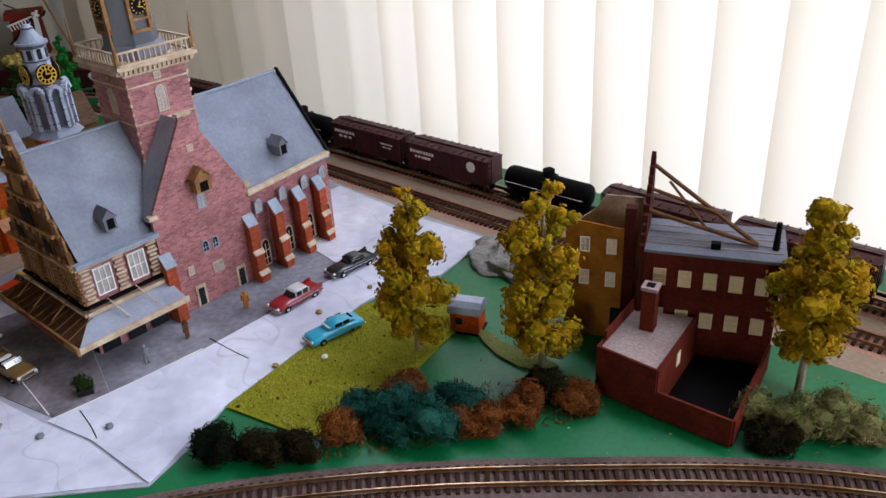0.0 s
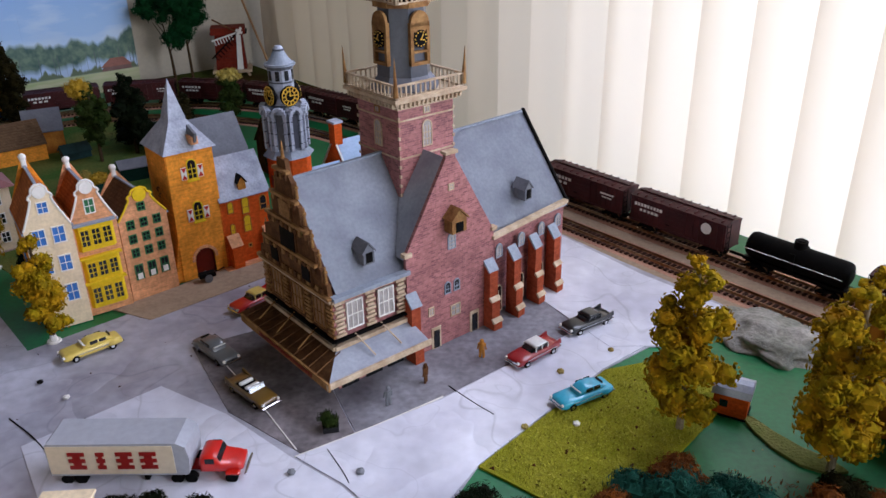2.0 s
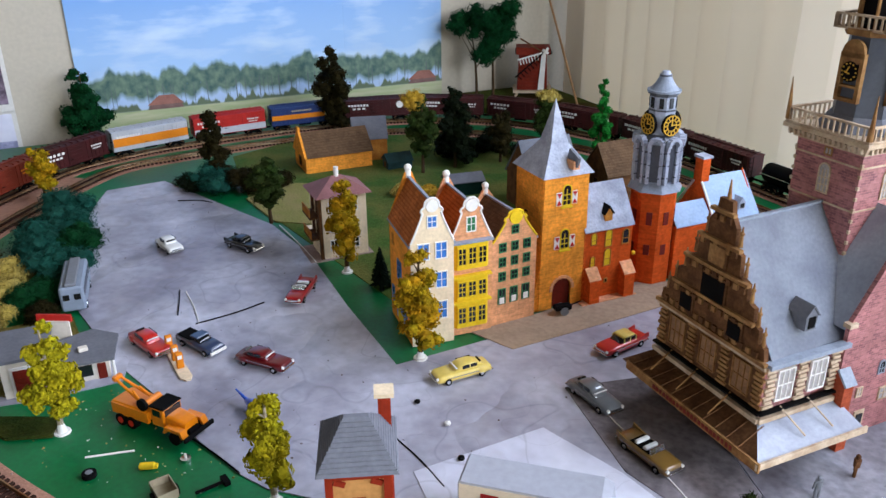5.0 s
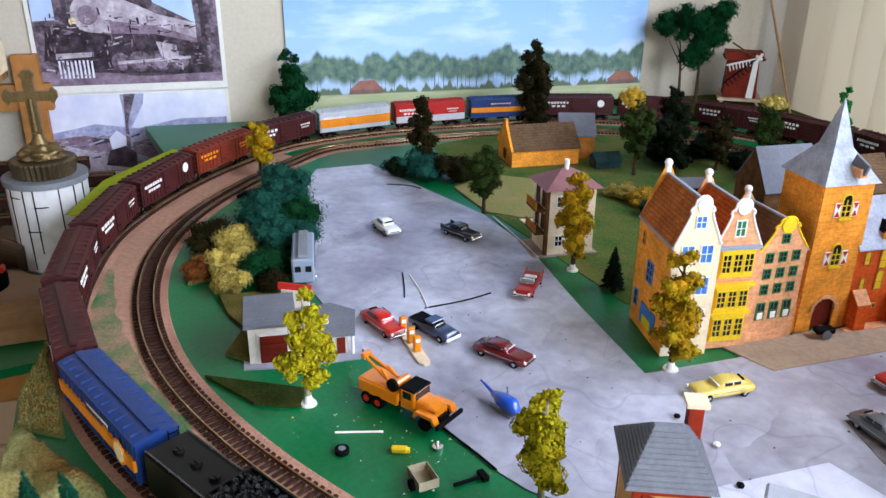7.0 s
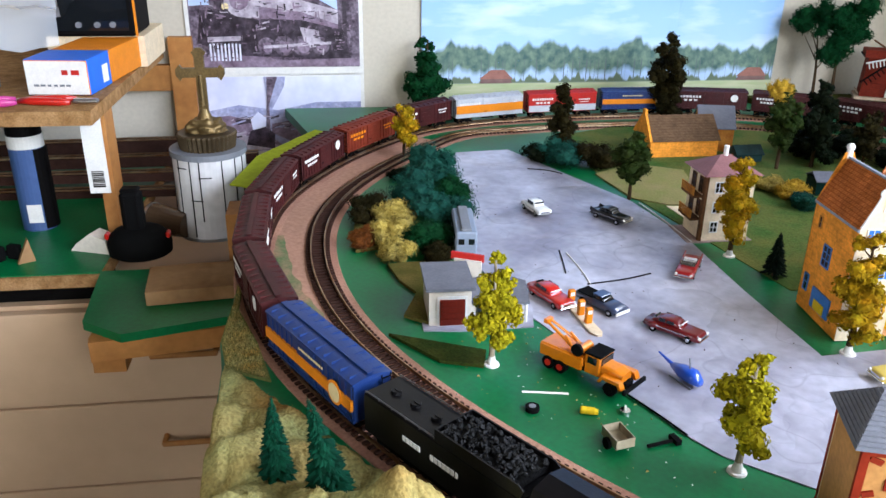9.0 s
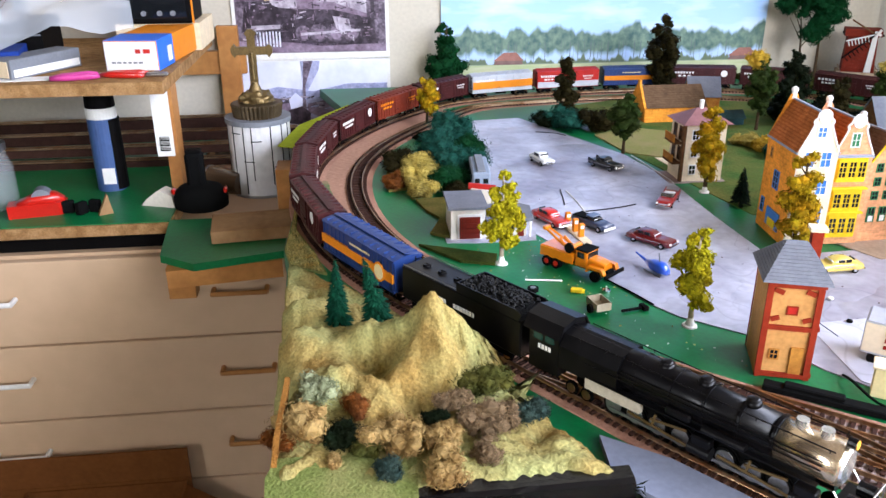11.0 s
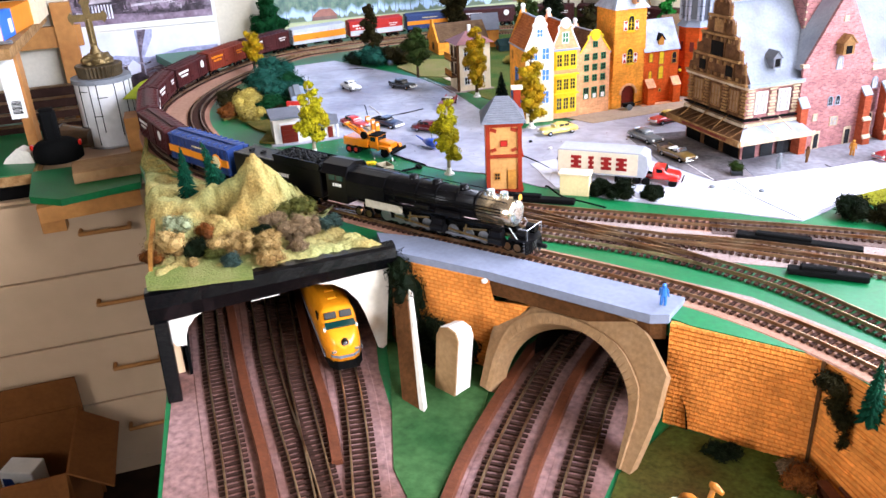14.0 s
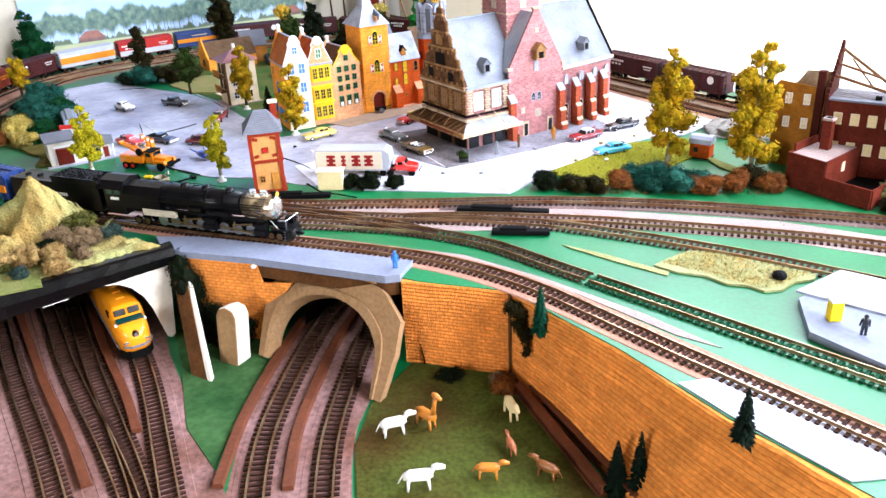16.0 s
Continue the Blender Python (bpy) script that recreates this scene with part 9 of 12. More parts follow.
def signal_cabin():
    t = thing("tower_cabin", (-0.604, 0.409, 0.0), 29, "tall red-framed cream cabin with a grey hipped roof", "model cabin")
    w, d, h = 0.043, 0.052, 0.090
    wallm = mat("tan_card_wall", (0.62, 0.36, 0.15), 0.65, 0.2, 40, 0.05)
    wh = M["pale"]
    part("wall", box(new_bm(), (w / 2, 0.001, h / 2), (w, 0.002, h)), wallm, t)
    part("wall", box(new_bm(), (w - 0.001, d / 2, h / 2), (0.002, d - 0.0042, h)), wh, t)
    part("wall", box(new_bm(), (0.001, d / 2, h / 2), (0.002, d - 0.0042, h)), wallm, t)
    part("wall", box(new_bm(), (w / 2, d - 0.001, h / 2), (w, 0.002, h)), wh, t)
    f = M["boxbright"]
    fr = mat("brick_red_frame", (0.34, 0.06, 0.03), 0.6, 0.2, 40, 0.05)
    for x in (0.002, w - 0.002):
        part("post", box(new_bm(), (x, -0.001, h / 2), (0.005, 0.003, h)), fr, t)
        part("post", box(new_bm(), (x, d + 0.001, h / 2), (0.005, 0.003, h)), fr, t)
    for z in (0.003, 0.048, h - 0.003):
        part("beam", box(new_bm(), (w / 2, -0.0012, z), (w, 0.003, 0.004)), fr, t)
        part("beam", box(new_bm(), (w + 0.001, d / 2, z), (0.003, d, 0.004)), fr, t)
    for z0, z1 in ((0.005, 0.046), (0.050, 0.086)):
        bm = box(new_bm(), (w + 0.0006, d * 0.3, (z0 + z1) / 2), (0.0012, 0.0025, 0.048), 0, 0, 24)
        box(bm, (w + 0.0006, d * 0.74, (z0 + z1) / 2), (0.0012, 0.0025, 0.048), 0, 0, -24)
        part("brace", bm, fr, t)
    win(t, "E", w, d * 0.5, 0.072, 0.013, 0.018, fr, M["pane"], 2, 2)
    win(t, "S", 0, w * 0.5, 0.064, 0.008, 0.007, fr, M["boxbright"], 1, 1)
    part("door", box(new_bm(), (w * 0.72, -0.0008, 0.017), (0.010, 0.002, 0.026)), M["ochre"], t)
    win(t, "S", 0, w * 0.3, 0.022, 0.007, 0.009, M["ochre"], M["pane"], 2, 2)
    bm = new_bm()
    for x in (0.009, w - 0.009):
        box(bm, (x, -0.0008, 0.081), (0.008, 0.0016, 0.004), 0, 0, 0, 20)
        box(bm, (x, -0.0008, 0.056), (0.007, 0.0016, 0.004), 0, 0, 0, -20)
    part("corner_ornament", bm, fr, t)
    # hipped roof with a short ridge, ribbed
    o = 0.006
    bm = new_bm()
    base = [(-o, -o), (w + o, -o), (w + o, d + o), (-o, d + o)]
    vs = [bm.verts.new((x, y, h)) for x, y in base]
    r = [bm.verts.new((w * x, d * y, h + 0.026)) for x, y in ((0.30, 0.46), (0.70, 0.46), (0.70, 0.54), (0.30, 0.54))]
    for i in range(4):
        j = (i + 1) % 4
        bm.faces.new((vs[i], vs[j], r[j], r[i]))
    bm.faces.new(r), bm.faces.new(vs[::-1])
    rf = part("roof", bm, M["roofgrey"], t, "grey ribbed hipped roof")
    bm = new_bm()
    for k in range(1, 12):
        g = k / 12
        z = h + 0.026 * g
        xa, xb = -o + (w * 0.30 + o) * g, w + o - (w * 0.30 + o) * g
        ya, yb = -o + (d * 0.46 + o) * g, d + o - (d * 0.46 + o) * g
        box(bm, ((xa + xb) / 2, ya, z), (xb - xa, 0.0009, 0.0009))
        box(bm, (xb, (ya + yb) / 2, z), (0.0009, yb - ya, 0.0009))
        box(bm, (xa, (ya + yb) / 2, z), (0.0009, yb - ya, 0.0009))
    part("roof_rib", bm, M["roofgrey"], rf)
    c = part("chimney", box(new_bm(), (w * 0.95, d * 0.85, h + 0.016), (0.009, 0.009, 0.03)), fr, t)
    part("chimney_cap", box(new_bm(), (w * 0.95, d * 0.85, h + 0.032), (0.014, 0.014, 0.003)), M["pale"], c)
    return t


signal_cabin()


# ---- petrol station ----


def garage():
    t = thing("petrol_station", (-1.003, 0.470, 0.0), 47, "white petrol station with flat grey roofs and a red door", "model building")
    wh = M["whitecard"]
    w, d, h = 0.042, 0.058, 0.040
    part("wall", box(new_bm(), (w / 2, d / 2, h / 2), (w, d, h)), wh, t)
    part("roof", box(new_bm(), (w / 2, d / 2, h + 0.0018), (w + 0.007, d + 0.008, 0.0032)), M["roofgrey"], t)
    fr = part("door_frame", box(new_bm(), (w * 0.55, -0.0006, 0.0175), (0.030, 0.0016, 0.032)), M["white"], t)
    dr = part("garage_door", box(new_bm(), (w * 0.55, -0.0014, 0.0165), (0.025, 0.002, 0.028)), M["darkred"], t)
    for k in range(4):
        part("door_panel", box(new_bm(), (w * 0.55, -0.0026, 0.0065 + k * 0.0067), (0.022, 0.0008, 0.0052)), M["darkred"], dr)
    ext = part("office", box(new_bm(), (w + 0.026, 0.025, 0.0115), (0.052, 0.042, 0.023)), wh, t)
    for x in (0.012, 0.030):
        part("office_window", box(new_bm(), (w + x, 0.004 - 0.0006, 0.013), (0.013, 0.0012, 0.012)), M["pane"], ext)
    part("office_door", box(new_bm(), (w + 0.045, 0.004 - 0.0006, 0.0095), (0.008, 0.0012, 0.018)), M["darkred"], ext)
    part("canopy", prism(new_bm(), [(w + 0.001, -0.002), (w + 0.058, -0.004), (w + 0.064, 0.045), (w + 0.040, 0.066), (w + 0.001, 0.052)], 0.0232, 0.0262), M["roofgrey"], t, "flat grey canopy roof")
    hat = part("roof_hatch", box(new_bm(), (w + 0.030, 0.022, 0.0282), (0.009, 0.007, 0.004), 12, 0.0006), wh, t)
    for x, y in ((0.056, 0.001), (0.056, 0.047)):
        part("canopy_post", cyl(new_bm(), (w + x, y, 0), (w + x, y, 0.0235), 0.0016, None, 8), M["white"], t)
    part("sign_board", box(new_bm(), (w + 0.006, d + 0.012, 0.0445), (0.036, 0.003, 0.008), -25), M["boxbright"], t, "red sign board")
    part("sign_post", box(new_bm(), (w + 0.006, d + 0.0095, 0.021), (0.030, 0.002, 0.042), -25), wh, t)
    part("forecourt", prism(new_bm(), [(-0.006, -0.008), (0.03, -0.012), (0.104, -0.010), (0.112, 0.03), (0.10, 0.072), (-0.006, 0.068)], -0.0004, 0.0014), M["paper"], t)


garage()
_is = thing("pump_island", (-0.898, 0.587, R), -34, "beige pump island with three orange petrol pumps", "pump island")
part("kerb", prism(new_bm(), [(-0.034, -0.005), (0.034, -0.006), (0.040, -0.002), (0.040, 0.003), (0.034, 0.006), (-0.034, 0.005)], 0, 0.0022), M["pale"], _is)
for _x in (-0.028, -0.004, 0.014):
    _p = part("pump", box(new_bm(), (_x, 0, 0.0105), (0.0055, 0.007, 0.017), 0, 0.0008), M["boxorange"], _is, "orange petrol pump")
    part("pump_dial", box(new_bm(), (_x + 0.0028, 0, 0.015), (0.0005, 0.0045, 0.004)), M["white"], _p)

M["darkhut"] = mat("dark_green_shed_paint", (0.02, 0.06, 0.055), 0.5, 0.25, 30, 0.1, tint=(0.05, 0.12, 0.13))
# ---- villa, farm, barns, mill ----


def villa():
    t = thing("villa", (-0.895, 0.866, 0.0), 48, "cream two-storey villa with brown balconies and mauve roof", "model house")
    w, d, h = 0.062, 0.052, 0.088
    part("wall", box(new_bm(), (w / 2, d / 2, h / 2), (w, d, h)), M["pale"], t)
    for z in (0.028, 0.058):
        b = part("balcony", box(new_bm(), (-0.006, d * 0.5, z), (0.014, d * 0.7, 0.003)), M["woodbrown"], t)
        bm = new_bm()
        for k in range(9):
            box(bm, (-0.0125, d * 0.17 + k * d * 0.082, z + 0.006), (0.001, 0.0018, 0.010))
        box(bm, (-0.0125, d * 0.5, z + 0.0115), (0.0015, d * 0.7, 0.0015))
        part("balcony_rail", bm, M["ochre"], b)
        for y in (0.3, 0.7):
            win(t, "W", 0, d * y, z + 0.014, 0.010, 0.020, M["woodbrown"], M["pane"], 2, 2)
    for x in (0.25, 0.72):
        for z in (0.020, 0.046, 0.072):
            win(t, "S", 0, w * x, z, 0.010, 0.014, M["white"], M["pane"], 2, 2)
    part("corner_post", box(new_bm(), (-0.0008, 0.002, h / 2), (0.004, 0.006, h)), M["woodbrown"], t)
    bm = new_bm()
    o = 0.007
    vs = [bm.verts.new((x, y, h)) for x, y in ((-o, -o), (w + o, -o), (w + o, d + o), (-o, d + o))]
    r = [bm.verts.new((w * 0.4, d / 2, h + 0.019)), bm.verts.new((w * 0.6, d / 2, h + 0.019))]
    bm.faces.new((vs[0], vs[1], r[1], r[0])), bm.faces.new((vs[2], vs[3], r[0], r[1])), bm.faces.new((vs[1], vs[2], r[1])), bm.faces.new((vs[3], vs[0], r[0])), bm.faces.new(vs[::-1])
    part("roof", bm, M["mauve"], t, "mauve hipped roof")
    part("chimney", cyl(new_bm(), (w * 0.5, d * 0.5, h + 0.014), (w * 0.5, d * 0.5, h + 0.030), 0.0032, None, 10), M["white"], t)
    part("plinth", prism(new_bm(), [(-0.018, -0.004), (w + 0.006, -0.004), (w + 0.006, d + 0.004), (-0.018, d + 0.004)], -0.0004, 0.002), M["greyballast"], t)


villa()


def farm(at, rz, w, d, e, r, wall_m, roof_m, label, chim=True):
    t = thing("farmhouse", at, rz, label, "model house")
    for f, off in (("S", 0.0), ("N", d)):
        outline_wall(t, "wall", f, off, [(0, 0), (w, 0), (w, e), (0, e)], 0.0015, wall_m)
    g = [(0.0017, 0), (d - 0.0017, 0), (d - 0.0017, e), (d / 2, r - 0.0015), (0.0017, e)]
    outline_wall(t, "gable_wall", "W", 0, g, 0.0015, wall_m)
    outline_wall(t, "gable_wall", "E", w, g, 0.0015, wall_m)
    roof2(t, -0.002 if not chim else 0.002, w + 0.002, 0, d, e, r, roof_m, over=0.004)
    if chim:
        part("raised_gable", slab(new_bm(), [(-0.004, e - 0.003), (d / 2 - 0.006, r + 0.004), (d / 2 - 0.006, r + 0.012), (d / 2 + 0.006, r + 0.012), (d / 2 + 0.006, r + 0.004), (d + 0.004, e - 0.003)], -0.003, 0.001, True), wall_m, t)
    win(t, "W", 0, d * 0.5, e * 0.5, d * 0.16, e * 0.5, M["woodbrown"], M["pane"], 2, 2)


farm((-1.115, 1.165, 0.0), 48, 0.12, 0.075, 0.032, 0.064, M["orange"], M["tilebrown"], "long orange farmhouse with a brown tiled roof")
farm((-1.075, 1.262, 0.0), 35, 0.06, 0.055, 0.045, 0.075, M["ochre"], M["roofgrey"], "ochre barn with a grey roof behind the farmhouse", False)
farm((-0.70, 1.13, 0.0), 48, 0.085, 0.07, 0.055, 0.105, M["woodbrown"], M["roofgrey"], "low workshop with grey and tan roofs behind the gate tower", False)
farm((-0.995, 1.24, 0.0), 48, 0.045, 0.028, 0.016, 0.026, M["darkhut"], M["darkhut"], "low dark green shed beside the farmhouse", False)
farm((-0.60, 1.20, 0.0), 48, 0.06, 0.06, 0.055, 0.095, M["woodbrown"], M["tilebrown"], "small brown barn behind the round tower", False)
_ts = thing("green_shed", (-0.83, 1.185, 0.0), 40, "low dark green shed with a grey roof", "shed")
part("wall", box(new_bm(), (0, 0, 0.012), (0.06, 0.035, 0.024)), mat("dark_green_shed", (0.02, 0.07, 0.055), 0.6), _ts)
part("roof", slab(new_bm(), [(-0.02, 0.022), (0, 0.032), (0.02, 0.022), (0.02, 0.0235), (0, 0.0335), (-0.02, 0.0235)], -0.032, 0.032, True), M["roofgrey"], _ts)


def windmill(at, rz):
    t = thing("windmill", at, rz, "dark red wooden post mill with broken white sails", "windmill")
    red = mat("dark_red_mill_boards", (0.24, 0.05, 0.03), 0.6, 0.25, 40, 0.1)
    part("stage", box(new_bm(), (0, 0, 0.012), (0.09, 0.07, 0.006)), M["stone"], t)
    bm = new_bm()
    for x in (-0.04, 0.04):
        for y in (-0.03, 0.03):
            cyl(bm, (x, y, 0), (x * 0.8, y * 0.8, 0.012), 0.003, None, 8)
        box(bm, (x, 0, 0.022), (0.002, 0.07, 0.002))
        box(bm, (x, 0.0, 0.018), (0.002, 0.002, 0.012))
    part("trestle", bm, M["stone"], t)
    part("body", slab(new_bm(), [(-0.036, 0.015), (0.034, 0.015), (0.030, 0.098), (-0.032, 0.098)], -0.026, 0.026), red, t)
    for k in range(9):
        part("board", box(new_bm(), (-0.001, -0.0266, 0.022 + k * 0.0088), (0.062 - k * 0.0006, 0.0012, 0.0078)), red, t)
    part("corner_board", slab(new_bm(), [(0.012, 0.016), (0.026, 0.016), (0.028, 0.096), (0.018, 0.096)], -0.0300, -0.0274), M["white"], t, "white slanting board")
    part("cap", slab(new_bm(), [(-0.034, 0.097), (0.034, 0.097), (0.026, 0.112), (-0.026, 0.112)], -0.040, 0.038, True), red, t)
    part("ridge_board", box(new_bm(), (0.0, 0, 0.0995), (0.084, 0.060, 0.003)), M["blackcard"], t)
    part("axle", cyl(new_bm(), (0.024, -0.026, 0.104), (0.026, -0.044, 0.106), 0.0035, None, 8), M["white"], t)
    hub = part("hub", box(new_bm(), (0.026, -0.044, 0.106), (0.016, 0.006, 0.006), 0, 0.001, 0, 30), M["white"], t)
    part("hub_arm", box(new_bm(), (0.026, -0.0475, 0.106), (0.006, 0.005, 0.022), 0, 0.001, 0, 30), M["white"], hub)
    for a, m in ((222, M["blackcard"]), (150, M["woodbrown"]), (196, M["white"])):
        c, q = math.cos(radians(a)), math.sin(radians(a))
        r = 0.085 if a == 222 else 0.062
        bm = cyl(new_bm(), (0.022, -0.044, 0.104), (0.022 + c * r, -0.044, 0.104 + q * r), 0.0018, None, 6)
        if a != 150:
            for k in range(7):
                f = 0.25 + k * 0.11
                cyl(bm, (0.022 + c * r * f, -0.044, 0.104 + q * r * f), (0.022 + c * r * f - q * 0.013, -0.044, 0.104 + q * r * f + c * 0.013), 0.0012, None, 5)
        part("sail", bm, m, t)


windmill((-0.935, 1.86, 0.012), 20)
# raised green corner with the mill, bare trees and a leaning stick
_p = [uv(0.60, 2.02), uv(0.84, 2.02), uv(0.84, 1.55), uv(0.80, 1.58), uv(0.72, 1.72), uv(0.62, 1.84), uv(0.52, 1.93), uv(0.50, 2.02)]
flat("corner_ground", [(q.x, q.y) for q in _p], -0.001, 0.012, M["lowgreen"], "raised dark green corner of the layout", "ground")


def feather_tree(at, h, seed, label):
    t = thing("feather_tree", at, 0, label, "tree", "feathery trees in the corner")
    rnd = random.Random(seed)
    part("trunk", trunk_mesh(h * 0.8, 0.004, [(0.45, 0.6, 0.035, 0.05), (0.55, 2.8, 0.04, 0.05), (0.7, 4.4, 0.03, 0.04)], (rnd.uniform(-0.02, 0.02), 0)), M["trunk"], t)
    blobs = [(rnd.uniform(-0.045, 0.045), rnd.uniform(-0.03, 0.03), h * rnd.uniform(0.55, 1.0), 0.03, 0.026) for _ in range(6)]
    crown(t, blobs, 1100, 0.0050, "fern", seed, "foliage")


feather_tree((*uv(0.625, 1.955)[:2], 0.012), 0.19, 1, "feathery dark green tree on thin bare stems")
feather_tree((*uv(0.665, 1.95)[:2], 0.012), 0.22, 3, "tall feathery green tree on thin bare stems")
tagged(part("leaning_stick", cyl(new_bm(), uv(0.80, 1.80, 0.012), uv(0.73, 1.90, 0.36), 0.0028, 0.0022, 8), M["ply"]), "thin pale wooden stick leaning in the corner", "stick")

# ---- ruined factory beside the front track ----


def factory():
    t = thing("ruined_factory", (0.121, 0.548, 0.001), -30, "ruined dark red brick factory with grey roofs and a walled yard", "model building")
    B, Dk = M["brickpl"], M["brickdark"]
    y0, x0, x1, y1, h = 0.0, 0.0, 0.1125, 0.058, 0.104
    out = [(x0, 0), (x1, 0), (x1, h), (x0, h)]
    outline_wall(t, "front_wall", "S", y0, out, 0.002, B)
    outline_wall(t, "back_wall", "N", y1, out, 0.002, B)
    outline_wall(t, "end_wall", "E", x1, [(y0 + 0.0021, 0), (y1 - 0.0021, 0), (y1 - 0.0021, h), (y0 + 0.0021, h)], 0.002, M["roofgrey"])
    # stepped ruined party wall
    pw = [(y0 - 0.006, 0), (y1 + 0.006, 0), (y1 + 0.006, h + 0.062), (y1 - 0.001, h + 0.070), (y1 - 0.006, h + 0.066)]
    for k in range(9):
        pw += [(y1 - 0.008 - k * 0.0065, h + 0.060 - k * 0.0064), (y1 - 0.0145 - k * 0.0065, h + 0.060 - k * 0.0064)]
    pw += [(y0 - 0.0085, h)]
    outline_wall(t, "party_wall", "W", x0 - 0.0042, pw, 0.004, Dk, "stepped broken brick wall")
    part("roof", box(new_bm(), ((x0 + x1) / 2 + 0.001, (y0 + y1) / 2, h + 0.001), (x1 - x0 + 0.004, y1 - y0 + 0.006, 0.003), 0, 0.0004), M["roofgrey"], t)
    for k in range(1, 5):
        part("roof_seam", box(new_bm(), ((x0 + x1) / 2, y0 + (y1 - y0) * k / 5, h + 0.0029), (x1 - x0, 0.0008, 0.0008)), M["greyballast"], t)
    part("roof_hatch", box(new_bm(), (x0 + 0.058, y0 + 0.012, h + 0.005), (0.008, 0.006, 0.006)), M["blackcard"], t)
    b = (x0 + 0.092, y0 + 0.020, h + 0.005)
    for a, c, r in (((x0, y1 - 0.004, h + 0.058), b, 0.0022), ((x0, y0 + 0.022, h + 0.028), b, 0.0022), ((x0, y1 - 0.016, h + 0.040), (x0 + 0.055, y0 + 0.032, h + 0.027), 0.0018), ((x0 + 0.014, y1 - 0.012, h + 0.047), (x0 + 0.05, y0 + 0.026, h + 0.012), 0.0014)):
        part("fallen_beam", cyl(new_bm(), a, c, r, None, 6), M["woodbrown"], t, "bare dark roof timber")
    part("stove_pipe", cyl(new_bm(), (x1 - 0.006, y0 + 0.02, h), (x1 - 0.006, y0 + 0.02, h + 0.028), 0.003, 0.0022, 8), M["blackcard"], t)
    for k in range(5):
        win(t, "S", y0, x0 + 0.014 + k * 0.0212, 0.080, 0.0100, 0.015, M["pale"], M["cream"], 2, 3, 0.001)
        win(t, "S", y0, x0 + 0.014 + k * 0.0212, 0.040, 0.0100, 0.015, M["pale"], M["cream"], 2, 3, 0.001)
    part("flue", box(new_bm(), (x0 - 0.014, y0 + 0.01, 0.070), (0.010, 0.010, 0.140)), Dk, t)
    # mustard house beside it
    mx0, mx1, my, mh = -0.072, -0.008, 0.012, 0.118
    outline_wall(t, "mustard_wall", "S", my, [(mx0, 0), (mx1, 0), (mx1, mh - 0.004), (mx1 - 0.014, mh - 0.002), (mx0 + 0.004, mh + 0.004), (mx0, mh)], 0.002, M["mustard"])
    outline_wall(t, "mustard_wall", "W", mx0, [(my + 0.0021, 0), (my + 0.04, 0), (my + 0.04, mh - 0.02), (my + 0.03, mh - 0.03), (my + 0.0021, mh)], 0.002, M["mustard"])
    outline_wall(t, "mustard_wall", "N", my + 0.042, [(mx0, 0), (mx1, 0), (mx1, mh + 0.012), (mx0 + 0.03, mh + 0.012), (mx0 + 0.02, mh - 0.004), (mx0, mh - 0.02)], 0.002, M["stone"])
    for z in (0.098, 0.064):
        for a in (mx0 + 0.018, mx0 + 0.042):
            win(t, "S", my, a, z, 0.008, 0.014, M["white"], M["pale"], 2, 2, 0.001)
    win(t, "S", my, mx0 + 0.05, 0.024, 0.012, 0.018, M["blackcard"], M["pane"], 1, 1, 0.001)
    # the main block stands askew to its yard
    for ob in t.children:
        ob.matrix_basis = pose(0.011, 0.077, 0, 0, 0, 10.5)

    def run(name, p, q, z0, z1, m, w=0.0024):
        p, q = Vector((*p, 0)), Vector((*q, 0))
        c = (p + q) / 2
        d = q - p
        return part(name, box(new_bm(), (c.x, c.y, (z0 + z1) / 2), (d.length, w, z1 - z0), math.degrees(math.atan2(d.y, d.x))), m, t)
    P = [(-0.003, 0.002), (0.051, -0.011), (0.060, 0.082), (0.006, 0.074)]
    wh, hy = 0.047, 0.026
    run("wing_wall", P[0], P[1], 0, wh, B)
    run("wing_wall", P[1], P[2], 0, wh - 0.0003, B)
    run("wing_wall", P[3], P[0], 0, wh - 0.0005, B)
    part("wing_roof", prism(new_bm(), [(-0.001, 0.003), (0.049, -0.009), (0.058, 0.080), (0.007, 0.072)], wh - 0.004, wh - 0.002), M["greyballast"], t)
    run("parapet", (0.000, 0.012), (0.006, 0.072), wh, wh + 0.009, B)
    c = part("chimney", box(new_bm(), (0.026, 0.048, wh + 0.018), (0.012, 0.012, 0.042)), B, t)
    part("chimney_top", box(new_bm(), (0.026, 0.048, wh + 0.0395), (0.014, 0.014, 0.003)), M["greyballast"], c)
    part("chimney_hole", box(new_bm(), (0.026, 0.048, wh + 0.0412), (0.007, 0.007, 0.0008)), M["blackcard"], c)
    part("wing_window", box(new_bm(), (0.0568, 0.035, 0.030), (0.0012, 0.008, 0.013), -5.5), M["pale"], t)
    run("yard_wall", (0.0525, -0.011), (0.1135, -0.0215), 0, hy, B)
    run("yard_wall", (0.1145, -0.021), (0.1215, 0.094), 0, hy - 0.0004, B)
    part("yard_floor", prism(new_bm(), [(0.052, -0.010), (0.113, -0.020), (0.120, 0.094), (0.061, 0.084)], 0.0, 0.003), M["blackcard"], t)


factory()

